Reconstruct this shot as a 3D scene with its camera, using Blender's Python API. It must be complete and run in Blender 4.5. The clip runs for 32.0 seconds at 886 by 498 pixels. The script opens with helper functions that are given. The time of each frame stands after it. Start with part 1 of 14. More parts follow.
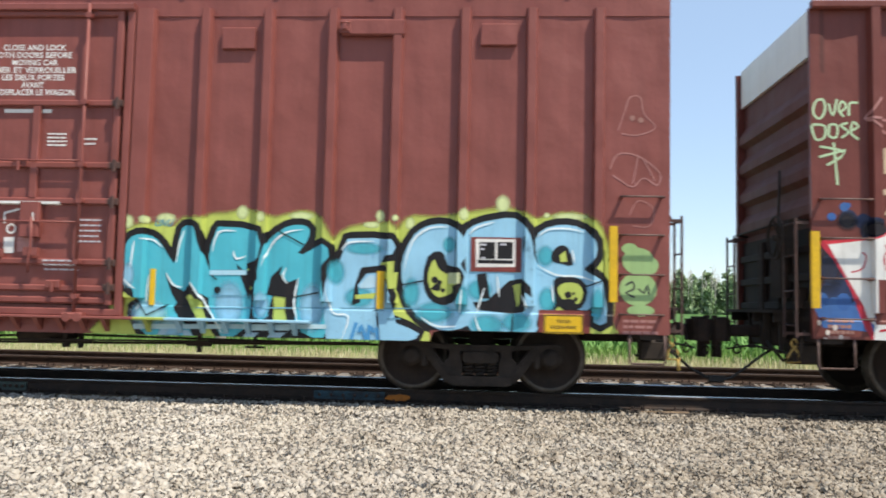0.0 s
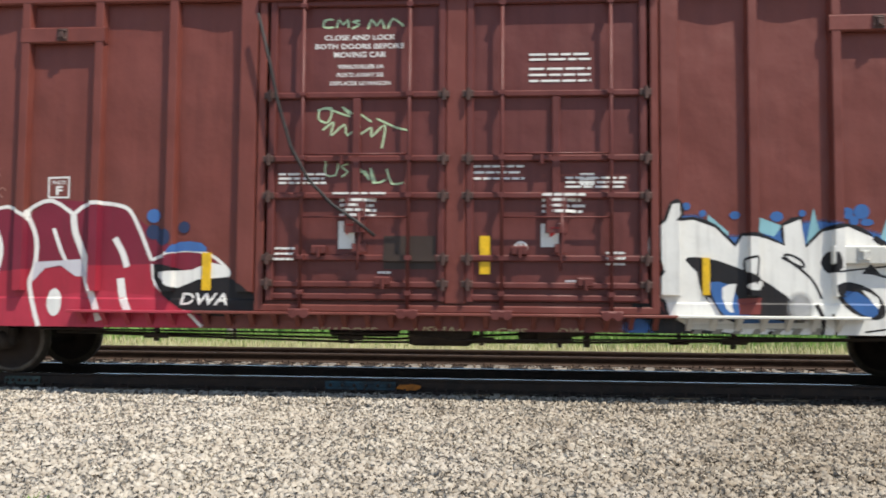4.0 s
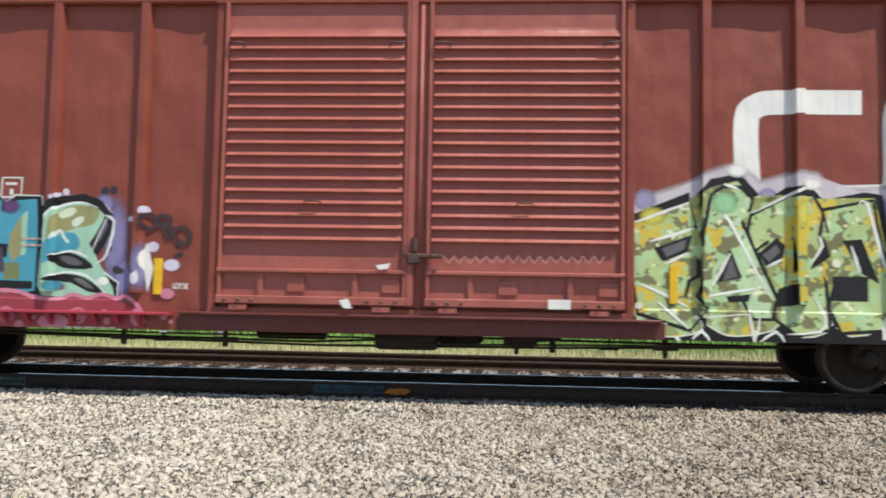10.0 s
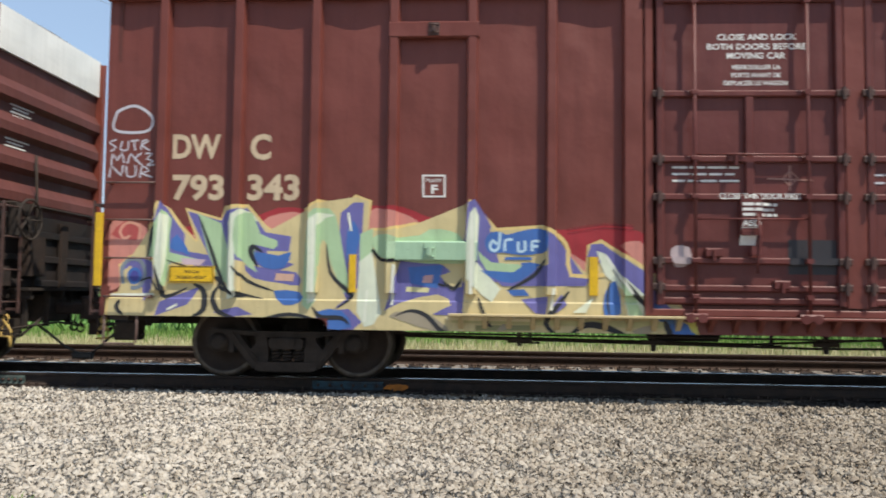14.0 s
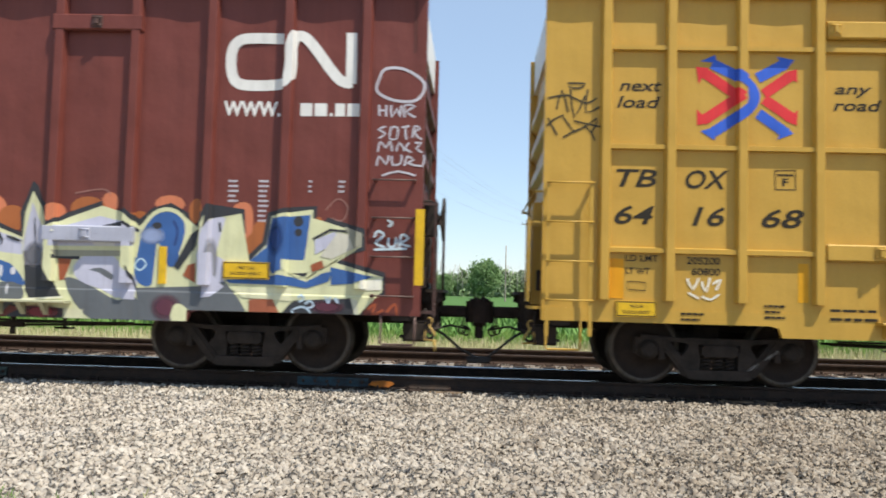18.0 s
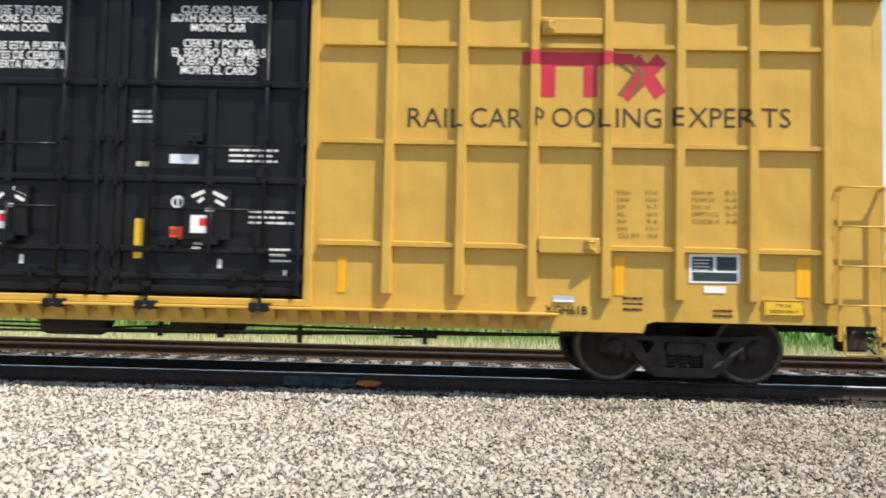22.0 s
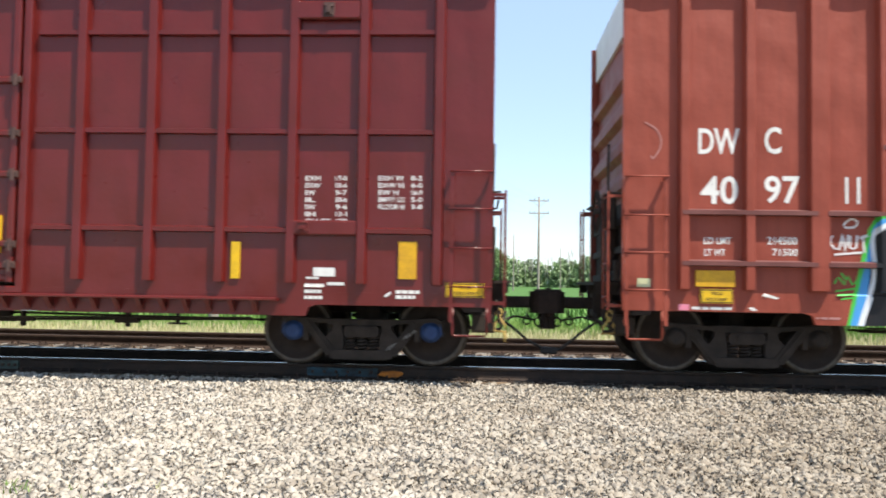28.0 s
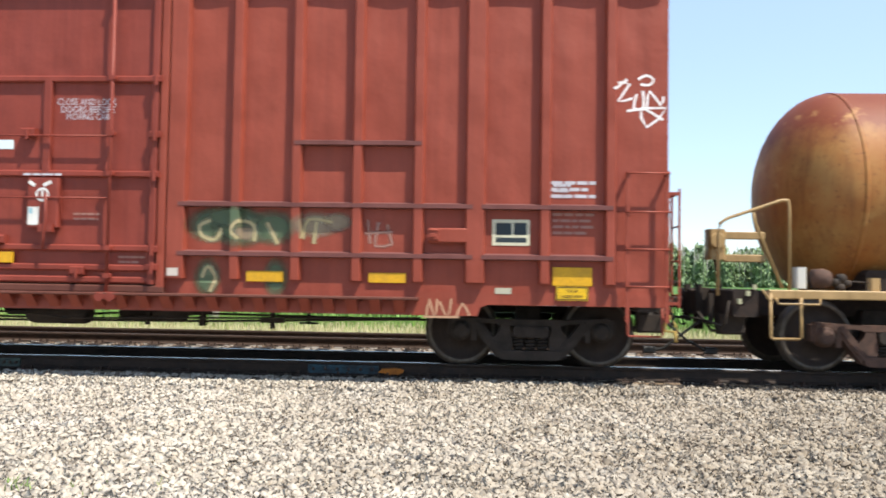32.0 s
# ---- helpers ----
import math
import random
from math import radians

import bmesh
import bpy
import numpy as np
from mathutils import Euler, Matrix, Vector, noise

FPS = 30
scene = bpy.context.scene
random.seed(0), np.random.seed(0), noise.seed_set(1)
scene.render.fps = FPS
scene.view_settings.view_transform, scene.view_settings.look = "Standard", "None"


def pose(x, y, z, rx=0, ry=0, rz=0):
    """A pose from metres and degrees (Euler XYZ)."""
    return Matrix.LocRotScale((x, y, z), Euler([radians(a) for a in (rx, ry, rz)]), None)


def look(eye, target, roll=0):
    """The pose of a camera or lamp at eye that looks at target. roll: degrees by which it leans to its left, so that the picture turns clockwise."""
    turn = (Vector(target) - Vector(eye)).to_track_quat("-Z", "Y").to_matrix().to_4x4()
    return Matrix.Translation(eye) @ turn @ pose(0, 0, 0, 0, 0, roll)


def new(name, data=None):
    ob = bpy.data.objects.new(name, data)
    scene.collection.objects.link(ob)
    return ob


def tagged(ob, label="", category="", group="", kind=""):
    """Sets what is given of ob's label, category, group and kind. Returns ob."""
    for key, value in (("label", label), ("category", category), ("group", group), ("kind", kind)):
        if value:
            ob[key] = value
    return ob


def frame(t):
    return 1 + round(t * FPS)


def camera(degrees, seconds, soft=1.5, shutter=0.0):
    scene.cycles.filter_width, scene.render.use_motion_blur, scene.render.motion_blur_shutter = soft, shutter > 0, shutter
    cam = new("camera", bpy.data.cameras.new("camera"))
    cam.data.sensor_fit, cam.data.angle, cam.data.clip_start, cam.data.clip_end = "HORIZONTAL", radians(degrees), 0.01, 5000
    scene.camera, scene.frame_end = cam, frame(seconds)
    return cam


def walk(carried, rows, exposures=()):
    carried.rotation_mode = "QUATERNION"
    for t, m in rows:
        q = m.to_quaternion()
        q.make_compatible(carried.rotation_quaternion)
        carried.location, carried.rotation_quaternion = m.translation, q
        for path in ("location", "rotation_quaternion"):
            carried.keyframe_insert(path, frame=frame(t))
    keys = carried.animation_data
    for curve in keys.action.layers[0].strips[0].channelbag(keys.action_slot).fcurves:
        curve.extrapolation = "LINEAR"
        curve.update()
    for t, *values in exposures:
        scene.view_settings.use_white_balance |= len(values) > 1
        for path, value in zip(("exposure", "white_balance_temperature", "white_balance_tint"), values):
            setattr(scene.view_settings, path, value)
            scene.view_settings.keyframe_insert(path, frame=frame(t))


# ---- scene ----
# ---- camera: held by hand, almost still, facing the track ----
# x runs along the track, y away from the camera, z up from the rail tops.
CLIP = 32.0


def aim(yaw, pitch, roll):
    return pose(0, -11.37, 1.096, 90 + pitch, 0, yaw) @ pose(0, 0, 0, 0, 0, roll)


cam = camera(57.8, CLIP, soft=1.8, shutter=0.3)
walk(cam, [
    (0.0, aim(3.53, 4.06, 1.22)),
    (0.5, aim(3.56, 4.04, 1.25)),
    (1.0, aim(3.73, 4.06, 1.21)),
    (1.5, aim(3.75, 4.14, 1.14)),
    (2.0, aim(3.97, 4.14, 1.04)),
    (2.5, aim(4.08, 4.12, 0.84)),
    (3.0, aim(4.13, 3.79, 0.61)),
    (3.5, aim(4.14, 3.43, 0.45)),
    (5.5, aim(4.24, 3.2, 0.55)),
    (6.0, aim(4.16, 3.34, 0.62)),
    (6.5, aim(3.78, 3.5, 0.62)),
    (7.0, aim(3.68, 3.61, 0.57)),
    (7.5, aim(3.55, 3.7, 0.51)),
    (8.0, aim(3.5, 3.75, 0.56)),
    (8.5, aim(3.64, 3.76, 0.75)),
    (9.0, aim(3.59, 3.74, 0.96)),
    (9.5, aim(3.56, 3.66, 1.05)),
    (10.0, aim(3.46, 3.63, 1.04)),
    (10.5, aim(3.41, 3.58, 0.98)),
    (11.0, aim(3.39, 3.52, 0.89)),
    (11.5, aim(3.45, 3.49, 0.81)),
    (12.0, aim(3.53, 3.55, 0.8)),
    (12.5, aim(3.55, 3.56, 0.78)),
    (13.0, aim(3.39, 3.55, 0.73)),
    (13.5, aim(3.26, 3.4, 0.7)),
    (14.0, aim(3.31, 3.32, 0.67)),
    (14.5, aim(3.21, 3.28, 0.56)),
    (16.5, aim(2.82, 3.12, 1.08)),
    (17.0, aim(2.77, 3.11, 1.28)),
    (17.5, aim(2.43, 3.17, 1.46)),
    (18.0, aim(2.41, 3.14, 1.52)),
    (18.5, aim(2.23, 3.12, 1.46)),
    (19.0, aim(2.06, 3.15, 1.37)),
    (19.5, aim(2.16, 3.21, 1.29)),
    (20.0, aim(1.84, 3.27, 1.2)),
    (20.5, aim(1.65, 3.36, 1.16)),
    (21.0, aim(1.57, 3.4, 1.2)),
    (21.5, aim(1.51, 3.21, 1.27)),
    (22.0, aim(1.43, 3.1, 1.31)),
    (22.5, aim(1.35, 2.79, 1.3)),
    (23.0, aim(1.72, 2.55, 1.28)),
    (23.5, aim(2.12, 2.39, 1.26)),
    (24.0, aim(2.35, 2.32, 1.25)),
    (24.5, aim(2.4, 2.26, 1.26)),
    (25.0, aim(2.51, 2.2, 1.24)),
    (25.5, aim(2.59, 2.25, 1.14)),
    (27.5, aim(2.88, 2.36, 1.09)),
    (28.0, aim(2.94, 2.41, 0.93)),
    (28.5, aim(2.91, 2.35, 0.84)),
    (29.0, aim(2.92, 2.24, 0.86)),
    (29.5, aim(2.91, 2.17, 0.96)),
    (30.0, aim(2.85, 2.16, 1.06)),
    (30.5, aim(2.73, 2.14, 1.08)),
    (31.0, aim(2.78, 2.19, 1.03)),
    (31.5, aim(2.86, 2.2, 0.95)),
    (32.0, aim(2.99, 2.21, 0.89)),
], exposures=[(0, 0.56), (1, 0.53), (2, 0.44), (3, 0.54), (6, 0.42), (7, 0.47), (8, 0.37), (9, 0.54), (10, 0.52), (11, 0.60), (12, 0.47), (13, 0.35), (14, 0.36), (17, 0.76), (18, 0.47), (19, 0.33), (20, 0.41), (21, 0.61), (22, 0.83), (23, 0.37), (24, 0.26), (25, 0.73), (28, 0.85), (29, 0.70), (30, 0.68), (31, 0.82), (32, 0.88)])

# how far the train has rolled to the left, second by second
ROLLED = [32.848, 36.265, 39.665, 43.064, 46.494, 49.943, 53.412, 56.892, 60.372, 63.876, 67.452, 71.043, 74.604, 78.143, 81.687, 85.245, 88.809, 92.377, 95.95, 99.508, 103.062, 106.755, 110.489, 114.209, 117.912, 121.634, 125.377, 129.123, 132.869, 136.615, 140.379, 144.167, 147.954]


def rolled(t):
    """Metres rolled at t seconds, smooth between the seconds."""
    i = min(max(int(t), 0), len(ROLLED) - 2)
    f = t - i
    p1, p2 = ROLLED[i], ROLLED[i + 1]
    p0 = ROLLED[i - 1] if i > 0 else 2 * p1 - p2
    p3 = ROLLED[i + 2] if i + 2 < len(ROLLED) else 2 * p2 - p1
    return p1 + 0.5 * f * (p2 - p0 + f * (2 * p0 - 5 * p1 + 4 * p2 - p3 + f * (3 * (p1 - p2) + p3 - p0)))

# ---- letter shapes of the built-in font, as flat outlines ----
BOLDS = (0.0, 0.018, 0.034)
GLYPHS = {}


def glyph_mesh(body, bold):
    cu = bpy.data.curves.new("glyph", "FONT")
    cu.body, cu.size, cu.offset, cu.resolution_u = body, 1.0, bold, 3
    ob = bpy.data.objects.new("glyph", cu)
    scene.collection.objects.link(ob)
    bpy.context.view_layer.update()
    me = bpy.data.meshes.new_from_object(ob.evaluated_get(bpy.context.evaluated_depsgraph_get()))
    verts, faces = [(v.co.x, v.co.y) for v in me.vertices], [list(p.vertices) for p in me.polygons]
    bpy.data.objects.remove(ob)
    bpy.data.curves.remove(cu)
    bpy.data.meshes.remove(me)
    return verts, faces


for heavy in BOLDS:
    bar_w = max(x for x, _ in glyph_mesh("|", heavy)[0])
    for ch in "ABCDEFGHIKLMNOPQRSTUVWXY0123456789aedlnortxy.-":
        v, f = glyph_mesh(ch, heavy)
        GLYPHS[heavy, ch] = (v, f, max(x for x, _ in glyph_mesh(ch + "|", heavy)[0]) - bar_w)
    GLYPHS[heavy, " "] = ([], [], 0.3)

# ---- daylight: clear sky, high sun from the camera's right ----
SUN_EL, SUN_AZ = 62.0, 54.0    # degrees; azimuth from the track's normal towards +x
world = bpy.data.worlds.new("sky")
scene.world = world
world.use_nodes = True
wn = world.node_tree
sky = wn.nodes.new("ShaderNodeTexSky")
sky.sky_type, sky.sun_disc = "NISHITA", False
sky.sun_elevation, sky.sun_rotation = radians(SUN_EL), radians(180 - SUN_AZ)
sky.air_density, sky.dust_density, sky.ozone_density = 1.0, 0.25, 2.0
haze = wn.nodes.new("ShaderNodeMix")      # thin summer haze evens the sky out
haze.data_type = "RGBA"
haze.inputs[0].default_value = 0.5
haze.inputs[7].default_value = (2.75, 3.55, 4.6, 1)
wn.links.new(sky.outputs[0], haze.inputs[6])
wn.links.new(haze.outputs[2], wn.nodes["Background"].inputs[0])
wn.nodes["Background"].inputs[1].default_value = 0.14
sun = new("sun", bpy.data.lights.new("sun", "SUN"))
sun.data.energy, sun.data.angle, sun.data.color = 4.9, radians(0.55), (1.0, 0.94, 0.83)
sun_dir = Vector((math.sin(radians(SUN_AZ)) * math.cos(radians(SUN_EL)),
                  -math.cos(radians(SUN_AZ)) * math.cos(radians(SUN_EL)), math.sin(radians(SUN_EL))))
sun.matrix_basis = look(sun_dir * 60, (0, 0, 0))
scene.view_settings.exposure = 0.55


# ---- materials ----
def srgb(r, g, b):
    """Linear colour from 0..255 screen values."""
    return tuple((c / 255 / 12.92) if c <= 10 else ((c / 255 + 0.055) / 1.055) ** 2.4 for c in (r, g, b))


def base_mat(name, rough=0.5, metal=0.0):
    m = bpy.data.materials.new(name)
    m.use_nodes = True
    nt = m.node_tree
    b = nt.nodes["Principled BSDF"]
    b.inputs["Roughness"].default_value, b.inputs["Metallic"].default_value = rough, metal
    b.inputs["Specular IOR Level"].default_value = 0.3
    return m, nt, b


def noise_node(nt, vec, scale, detail=4, rough=0.6):
    n = nt.nodes.new("ShaderNodeTexNoise")
    n.inputs["Scale"].default_value, n.inputs["Detail"].default_value, n.inputs["Roughness"].default_value = scale, detail, rough
    nt.links.new(vec, n.inputs["Vector"])
    return n.outputs[0]


def ramp(nt, fac, a, b):
    r = nt.nodes.new("ShaderNodeMapRange")
    r.inputs[1].default_value, r.inputs[2].default_value = a, b
    nt.links.new(fac, r.inputs[0])
    return r.outputs[0]


def mix(nt, fac, a, b):
    n = nt.nodes.new("ShaderNodeMix")
    n.data_type = "RGBA"
    for sock, v in ((n.inputs[0], fac), (n.inputs[6], a), (n.inputs[7], b)):
        if isinstance(v, (float, int)):
            sock.default_value = v
        elif isinstance(v, tuple):
            sock.default_value = (*v[:3], 1)
        else:
            nt.links.new(v, sock)
    return n.outputs[2]


def coords(nt, scale=(1, 1, 1)):
    tc, mp = nt.nodes.new("ShaderNodeTexCoord"), nt.nodes.new("ShaderNodeMapping")
    mp.inputs["Scale"].default_value = scale
    nt.links.new(tc.outputs["Object"], mp.inputs[0])
    return mp.outputs[0]


def bump(nt, b, height, strength, dist=0.01):
    n = nt.nodes.new("ShaderNodeBump")
    n.inputs["Strength"].default_value, n.inputs["Distance"].default_value = strength, dist
    nt.links.new(height, n.inputs["Height"])
    nt.links.new(n.outputs[0], b.inputs["Normal"])


def times_value(nt, a, k):
    n = nt.nodes.new("ShaderNodeMath")
    n.operation = "MULTIPLY"
    n.inputs[1].default_value = k
    nt.links.new(a, n.inputs[0])
    return n.outputs[0]


def buckle(nt, b, wave):
    """Side sheet out of true: broad soft buckles with a little ripple."""
    h = nt.nodes.new("ShaderNodeMath")
    h.operation = "MULTIPLY_ADD"
    nt.links.new(noise_node(nt, coords(nt, (5.5, 1, 4.5)), 1.0, 2), h.inputs[0])
    h.inputs[1].default_value = 0.12
    nt.links.new(noise_node(nt, coords(nt, (1.5, 1, 1.0)), 1.25, 1.5, 0.4), h.inputs[2])
    bump(nt, b, h.outputs[0], wave, 0.085)


def painted_steel(name, col, rough=0.42, fade=0.3, streak=0.3, rust=0.12, wave=0.75):
    """Weathered paint on steel sheet: sun-faded patches, rain streaks, rust freckles, slightly wavy sheet."""
    m, nt, b = base_mat(name, rough)
    v = coords(nt)
    big = ramp(nt, noise_node(nt, v, 0.9, 5), 0.35, 0.7)
    lines = ramp(nt, noise_node(nt, coords(nt, (9, 9, 0.35)), 1.0, 5, 0.7), 0.45, 0.75)
    spots = ramp(nt, noise_node(nt, v, 14, 6, 0.75), 0.62, 0.73)
    fine = noise_node(nt, v, 60, 3)
    pale = tuple(min(1, c * 1.18 + 0.018) for c in col)
    dark = tuple(c * 0.55 for c in col)
    c = mix(nt, times_value(nt, big, fade), col, pale)
    c = mix(nt, times_value(nt, ramp(nt, noise_node(nt, coords(nt, (3.2, 3.2, 1.1)), 1.0, 6, 0.75), 0.48, 0.72), fade * 0.9), c, dark)
    c = mix(nt, times_value(nt, lines, streak), c, dark)
    c = mix(nt, times_value(nt, spots, rust), c, (0.11, 0.045, 0.022))
    c = mix(nt, times_value(nt, ramp(nt, fine, 0.4, 0.7), 0.20), c, dark)
    nt.links.new(c, b.inputs["Base Color"])
    r = nt.nodes.new("ShaderNodeMapRange")
    r.inputs[3].default_value, r.inputs[4].default_value = rough - 0.1, rough + 0.2
    nt.links.new(noise_node(nt, v, 3, 4), r.inputs[0])
    nt.links.new(r.outputs[0], b.inputs["Roughness"])
    buckle(nt, b, wave)
    return m


def grimy(name, col, dirt, rough=0.8, scale=6.0, metal=0.0, bumps=0.3):
    m, nt, b = base_mat(name, rough, metal)
    v = coords(nt)
    c = mix(nt, ramp(nt, noise_node(nt, v, scale, 6, 0.7), 0.35, 0.65), col, dirt)
    c = mix(nt, times_value(nt, ramp(nt, noise_node(nt, v, scale * 9, 4), 0.4, 0.7), 0.35), c, tuple(x * 0.5 for x in dirt))
    nt.links.new(c, b.inputs["Base Color"])
    bump(nt, b, noise_node(nt, v, scale * 5, 4), bumps, 0.008)
    return m


PAINTS = {}


def spray(col, soft=False, rough=0.5, camo=False):
    """Thin sprayed or stencilled paint: nearly even, a little cloudy, with specks worn through; soft: thinning to its rim."""
    key = (soft, camo) + tuple(round(c, 3) for c in col)
    if key not in PAINTS:
        m, nt, b = base_mat("sprayed_paint", rough)
        v = coords(nt)
        c = mix(nt, times_value(nt, ramp(nt, noise_node(nt, v, 2.6, 5), 0.35, 0.7), 0.30), col, tuple(x * 0.72 for x in col))
        c = mix(nt, times_value(nt, ramp(nt, noise_node(nt, coords(nt, (12, 12, 0.6)), 1.2, 5, 0.7), 0.5, 0.75), 0.22), c, (0.05, 0.03, 0.025))
        c = mix(nt, times_value(nt, ramp(nt, noise_node(nt, v, 45, 4), 0.62, 0.72), 0.35), c, (0.09, 0.035, 0.03))
        if camo:      # dabbed patches of olive, mint, ochre and cream
            for tone, size, lo in (((162, 190, 142), 3.3, 0.54), ((112, 112, 78), 4.1, 0.55), ((192, 172, 70), 2.3, 0.58), ((212, 212, 178), 6.0, 0.63), ((110, 116, 78), 9.0, 0.64)):
                c = mix(nt, ramp(nt, noise_node(nt, coords(nt, (size, size, size * 1.15)), 1.0, 2.2), lo, lo + 0.015), c, srgb(*tone))
        nt.links.new(c, b.inputs["Base Color"])
        if soft:
            at = nt.nodes.new("ShaderNodeAttribute")
            at.attribute_name = "thick"
            nt.links.new(at.outputs["Fac"], b.inputs["Alpha"])
        buckle(nt, b, 0.6)
        PAINTS[key] = m
    return PAINTS[key]


P_STENCIL = spray((0.20, 0.19, 0.18))
M_BROWN_A = painted_steel("oxide_red_brown_paint", srgb(126, 70, 63))
M_BROWN_B = painted_steel("brown_paint", srgb(106, 54, 46))
M_DOOR_B = painted_steel("dirty_purple_brown_door_paint", srgb(94, 46, 42), streak=0.45, rust=0.3)
M_DOOR_G = painted_steel("dirty_brick_red_door_paint", srgb(126, 54, 42), rough=0.5, streak=0.45, rust=0.3)
M_BROWN_C = painted_steel("warm_brown_paint", srgb(124, 62, 49), wave=0.9)
# Body brown made lighter and rosier: sun on the door ridges put into colour.
M_RIDGE = painted_steel("dirty_rose_brown_sunlit_tone_paint", srgb(146, 82, 72), rough=0.45, streak=0.3, rust=0.15)
M_YELLOW = painted_steel("golden_yellow_paint", srgb(184, 146, 62), rough=0.36, fade=0.15, streak=0.14, rust=0.05, wave=0.5)
M_BLACK_DOOR = painted_steel("glossy_black_paint", (0.006, 0.0065, 0.0075), rough=0.3, fade=0.3, streak=0.1, rust=0.1, wave=0.4)
M_BLACK_DOOR.node_tree.nodes["Principled BSDF"].inputs["Specular IOR Level"].default_value = 0.16
M_MAROON = painted_steel("maroon_paint", srgb(94, 24, 20), rough=0.28, fade=0.2, streak=0.2, rust=0.06, wave=0.7)
M_MAROON.node_tree.nodes["Principled BSDF"].inputs["Specular IOR Level"].default_value = 0.42
M_TRACK_G = painted_steel("rusty_door_track_paint", srgb(92, 52, 42), rough=0.65, streak=0.3, rust=0.5)
M_RED_G = painted_steel("brick_red_paint", srgb(136, 62, 46), rough=0.5, streak=0.36, rust=0.2)
M_WHITE_END = painted_steel("white_reflective_band", (0.72, 0.71, 0.66), fade=0.1, streak=0.25, rust=0.1)
M_RIB_DARK = painted_steel("sooty_red_paint", srgb(104, 62, 58), rough=0.6)
M_END_PAINT = painted_steel("sooty_brown_end_paint", srgb(92, 50, 44), rough=0.6, streak=0.5, rust=0.2)
M_ROOF = grimy("galvanised_roof", (0.28, 0.27, 0.25), (0.17, 0.12, 0.09), 0.6, 2.0, 0.3)
M_UNDER = grimy("black_underframe_grime", (0.022, 0.018, 0.016), (0.045, 0.032, 0.024), 0.85)
M_COUPLER = grimy("rusty_black_casting", (0.018, 0.013, 0.011), (0.040, 0.024, 0.017), 0.85, 9, 0, 0.8)
M_END_GRIME = grimy("sooty_end_sheet", (0.010, 0.009, 0.009), (0.026, 0.017, 0.014), 0.75, 3)
M_YELLOW_GRIME = grimy("grimy_yellow_end_sheet", (0.34, 0.235, 0.075), (0.10, 0.07, 0.04), 0.7, 2.5)
M_LUG = grimy("greasy_brown_steel", (0.10, 0.052, 0.043), (0.048, 0.029, 0.025), 0.6, 9)
M_RUNG = grimy("scuffed_grab_iron", (0.16, 0.10, 0.085), (0.08, 0.05, 0.042), 0.5, 9)
M_TRUCK = grimy("dusty_cast_steel", (0.048, 0.036, 0.029), (0.021, 0.016, 0.013), 0.85, 6)
M_WHEEL = grimy("rust_brown_wheel_steel", (0.040, 0.026, 0.019), (0.022, 0.015, 0.012), 0.75, 5)
M_TREAD = grimy("polished_wheel_rim", (0.14, 0.115, 0.09), (0.06, 0.048, 0.04), 0.5, 9, 0.5)
M_BLUE_CAP = grimy("blue_bearing_cap", (0.03, 0.07, 0.20), (0.02, 0.04, 0.10), 0.55)
M_RAIL_TOP = grimy("worn_rail_head", (0.42, 0.45, 0.50), (0.28, 0.29, 0.31), 0.22, 3, 0.9, 0.02)
M_RAIL = grimy("dark_rail_web", (0.020, 0.016, 0.014), (0.045, 0.028, 0.02), 0.85, 7)
M_RAIL_RUST = grimy("rusty_rail", (0.036, 0.024, 0.019), (0.062, 0.038, 0.028), 0.8, 7)
M_TIE = grimy("creosoted_wood", (0.028, 0.022, 0.018), (0.055, 0.042, 0.033), 0.9, 5)
M_SAFETY_YELLOW = grimy("yellow_reflector", (0.74, 0.45, 0.012), (0.58, 0.36, 0.02), 0.45, 4, 0, 0.02)
M_AMBER = grimy("amber_reflector", (0.66, 0.36, 0.012), (0.52, 0.28, 0.02), 0.45, 4, 0, 0.02)
M_RUBBER = grimy("black_rubber", (0.012, 0.012, 0.013), (0.03, 0.028, 0.026), 0.6, 10)
M_TAN_STRAP = grimy("dirty_yellow_strap", (0.50, 0.34, 0.09), (0.35, 0.22, 0.07), 0.7, 10)
M_WOOD_POLE = grimy("weathered_pole_wood", (0.36, 0.32, 0.27), (0.22, 0.19, 0.16), 0.9, 2)
M_WIRE = grimy("bare_wire", (0.22, 0.22, 0.23), (0.30, 0.30, 0.30), 0.5)


# ---- mesh helpers ----
def part(name, bm, mat, parent=None, label=""):
    """Link a bmesh as one mesh object under its thing or part."""
    me = bpy.data.meshes.new(name)
    bm.normal_update()
    bm.to_mesh(me)
    bm.free()
    for m in (mat if isinstance(mat, (list, tuple)) else [mat]):
        me.materials.append(m)
    ob = new(name, me)
    ob.parent = parent
    return tagged(ob, label)


def again(ob, x=0.0, y=0.0, z=0.0, parent=None, name=None):
    """One more object on the same mesh, shifted."""
    o = new(name or ob.name.split(".")[0], ob.data)
    o.parent = parent or ob.parent
    o.location = (ob.location.x + x, ob.location.y + y, ob.location.z + z)
    if "label" in ob:
        o["label"] = ob["label"]
    return o


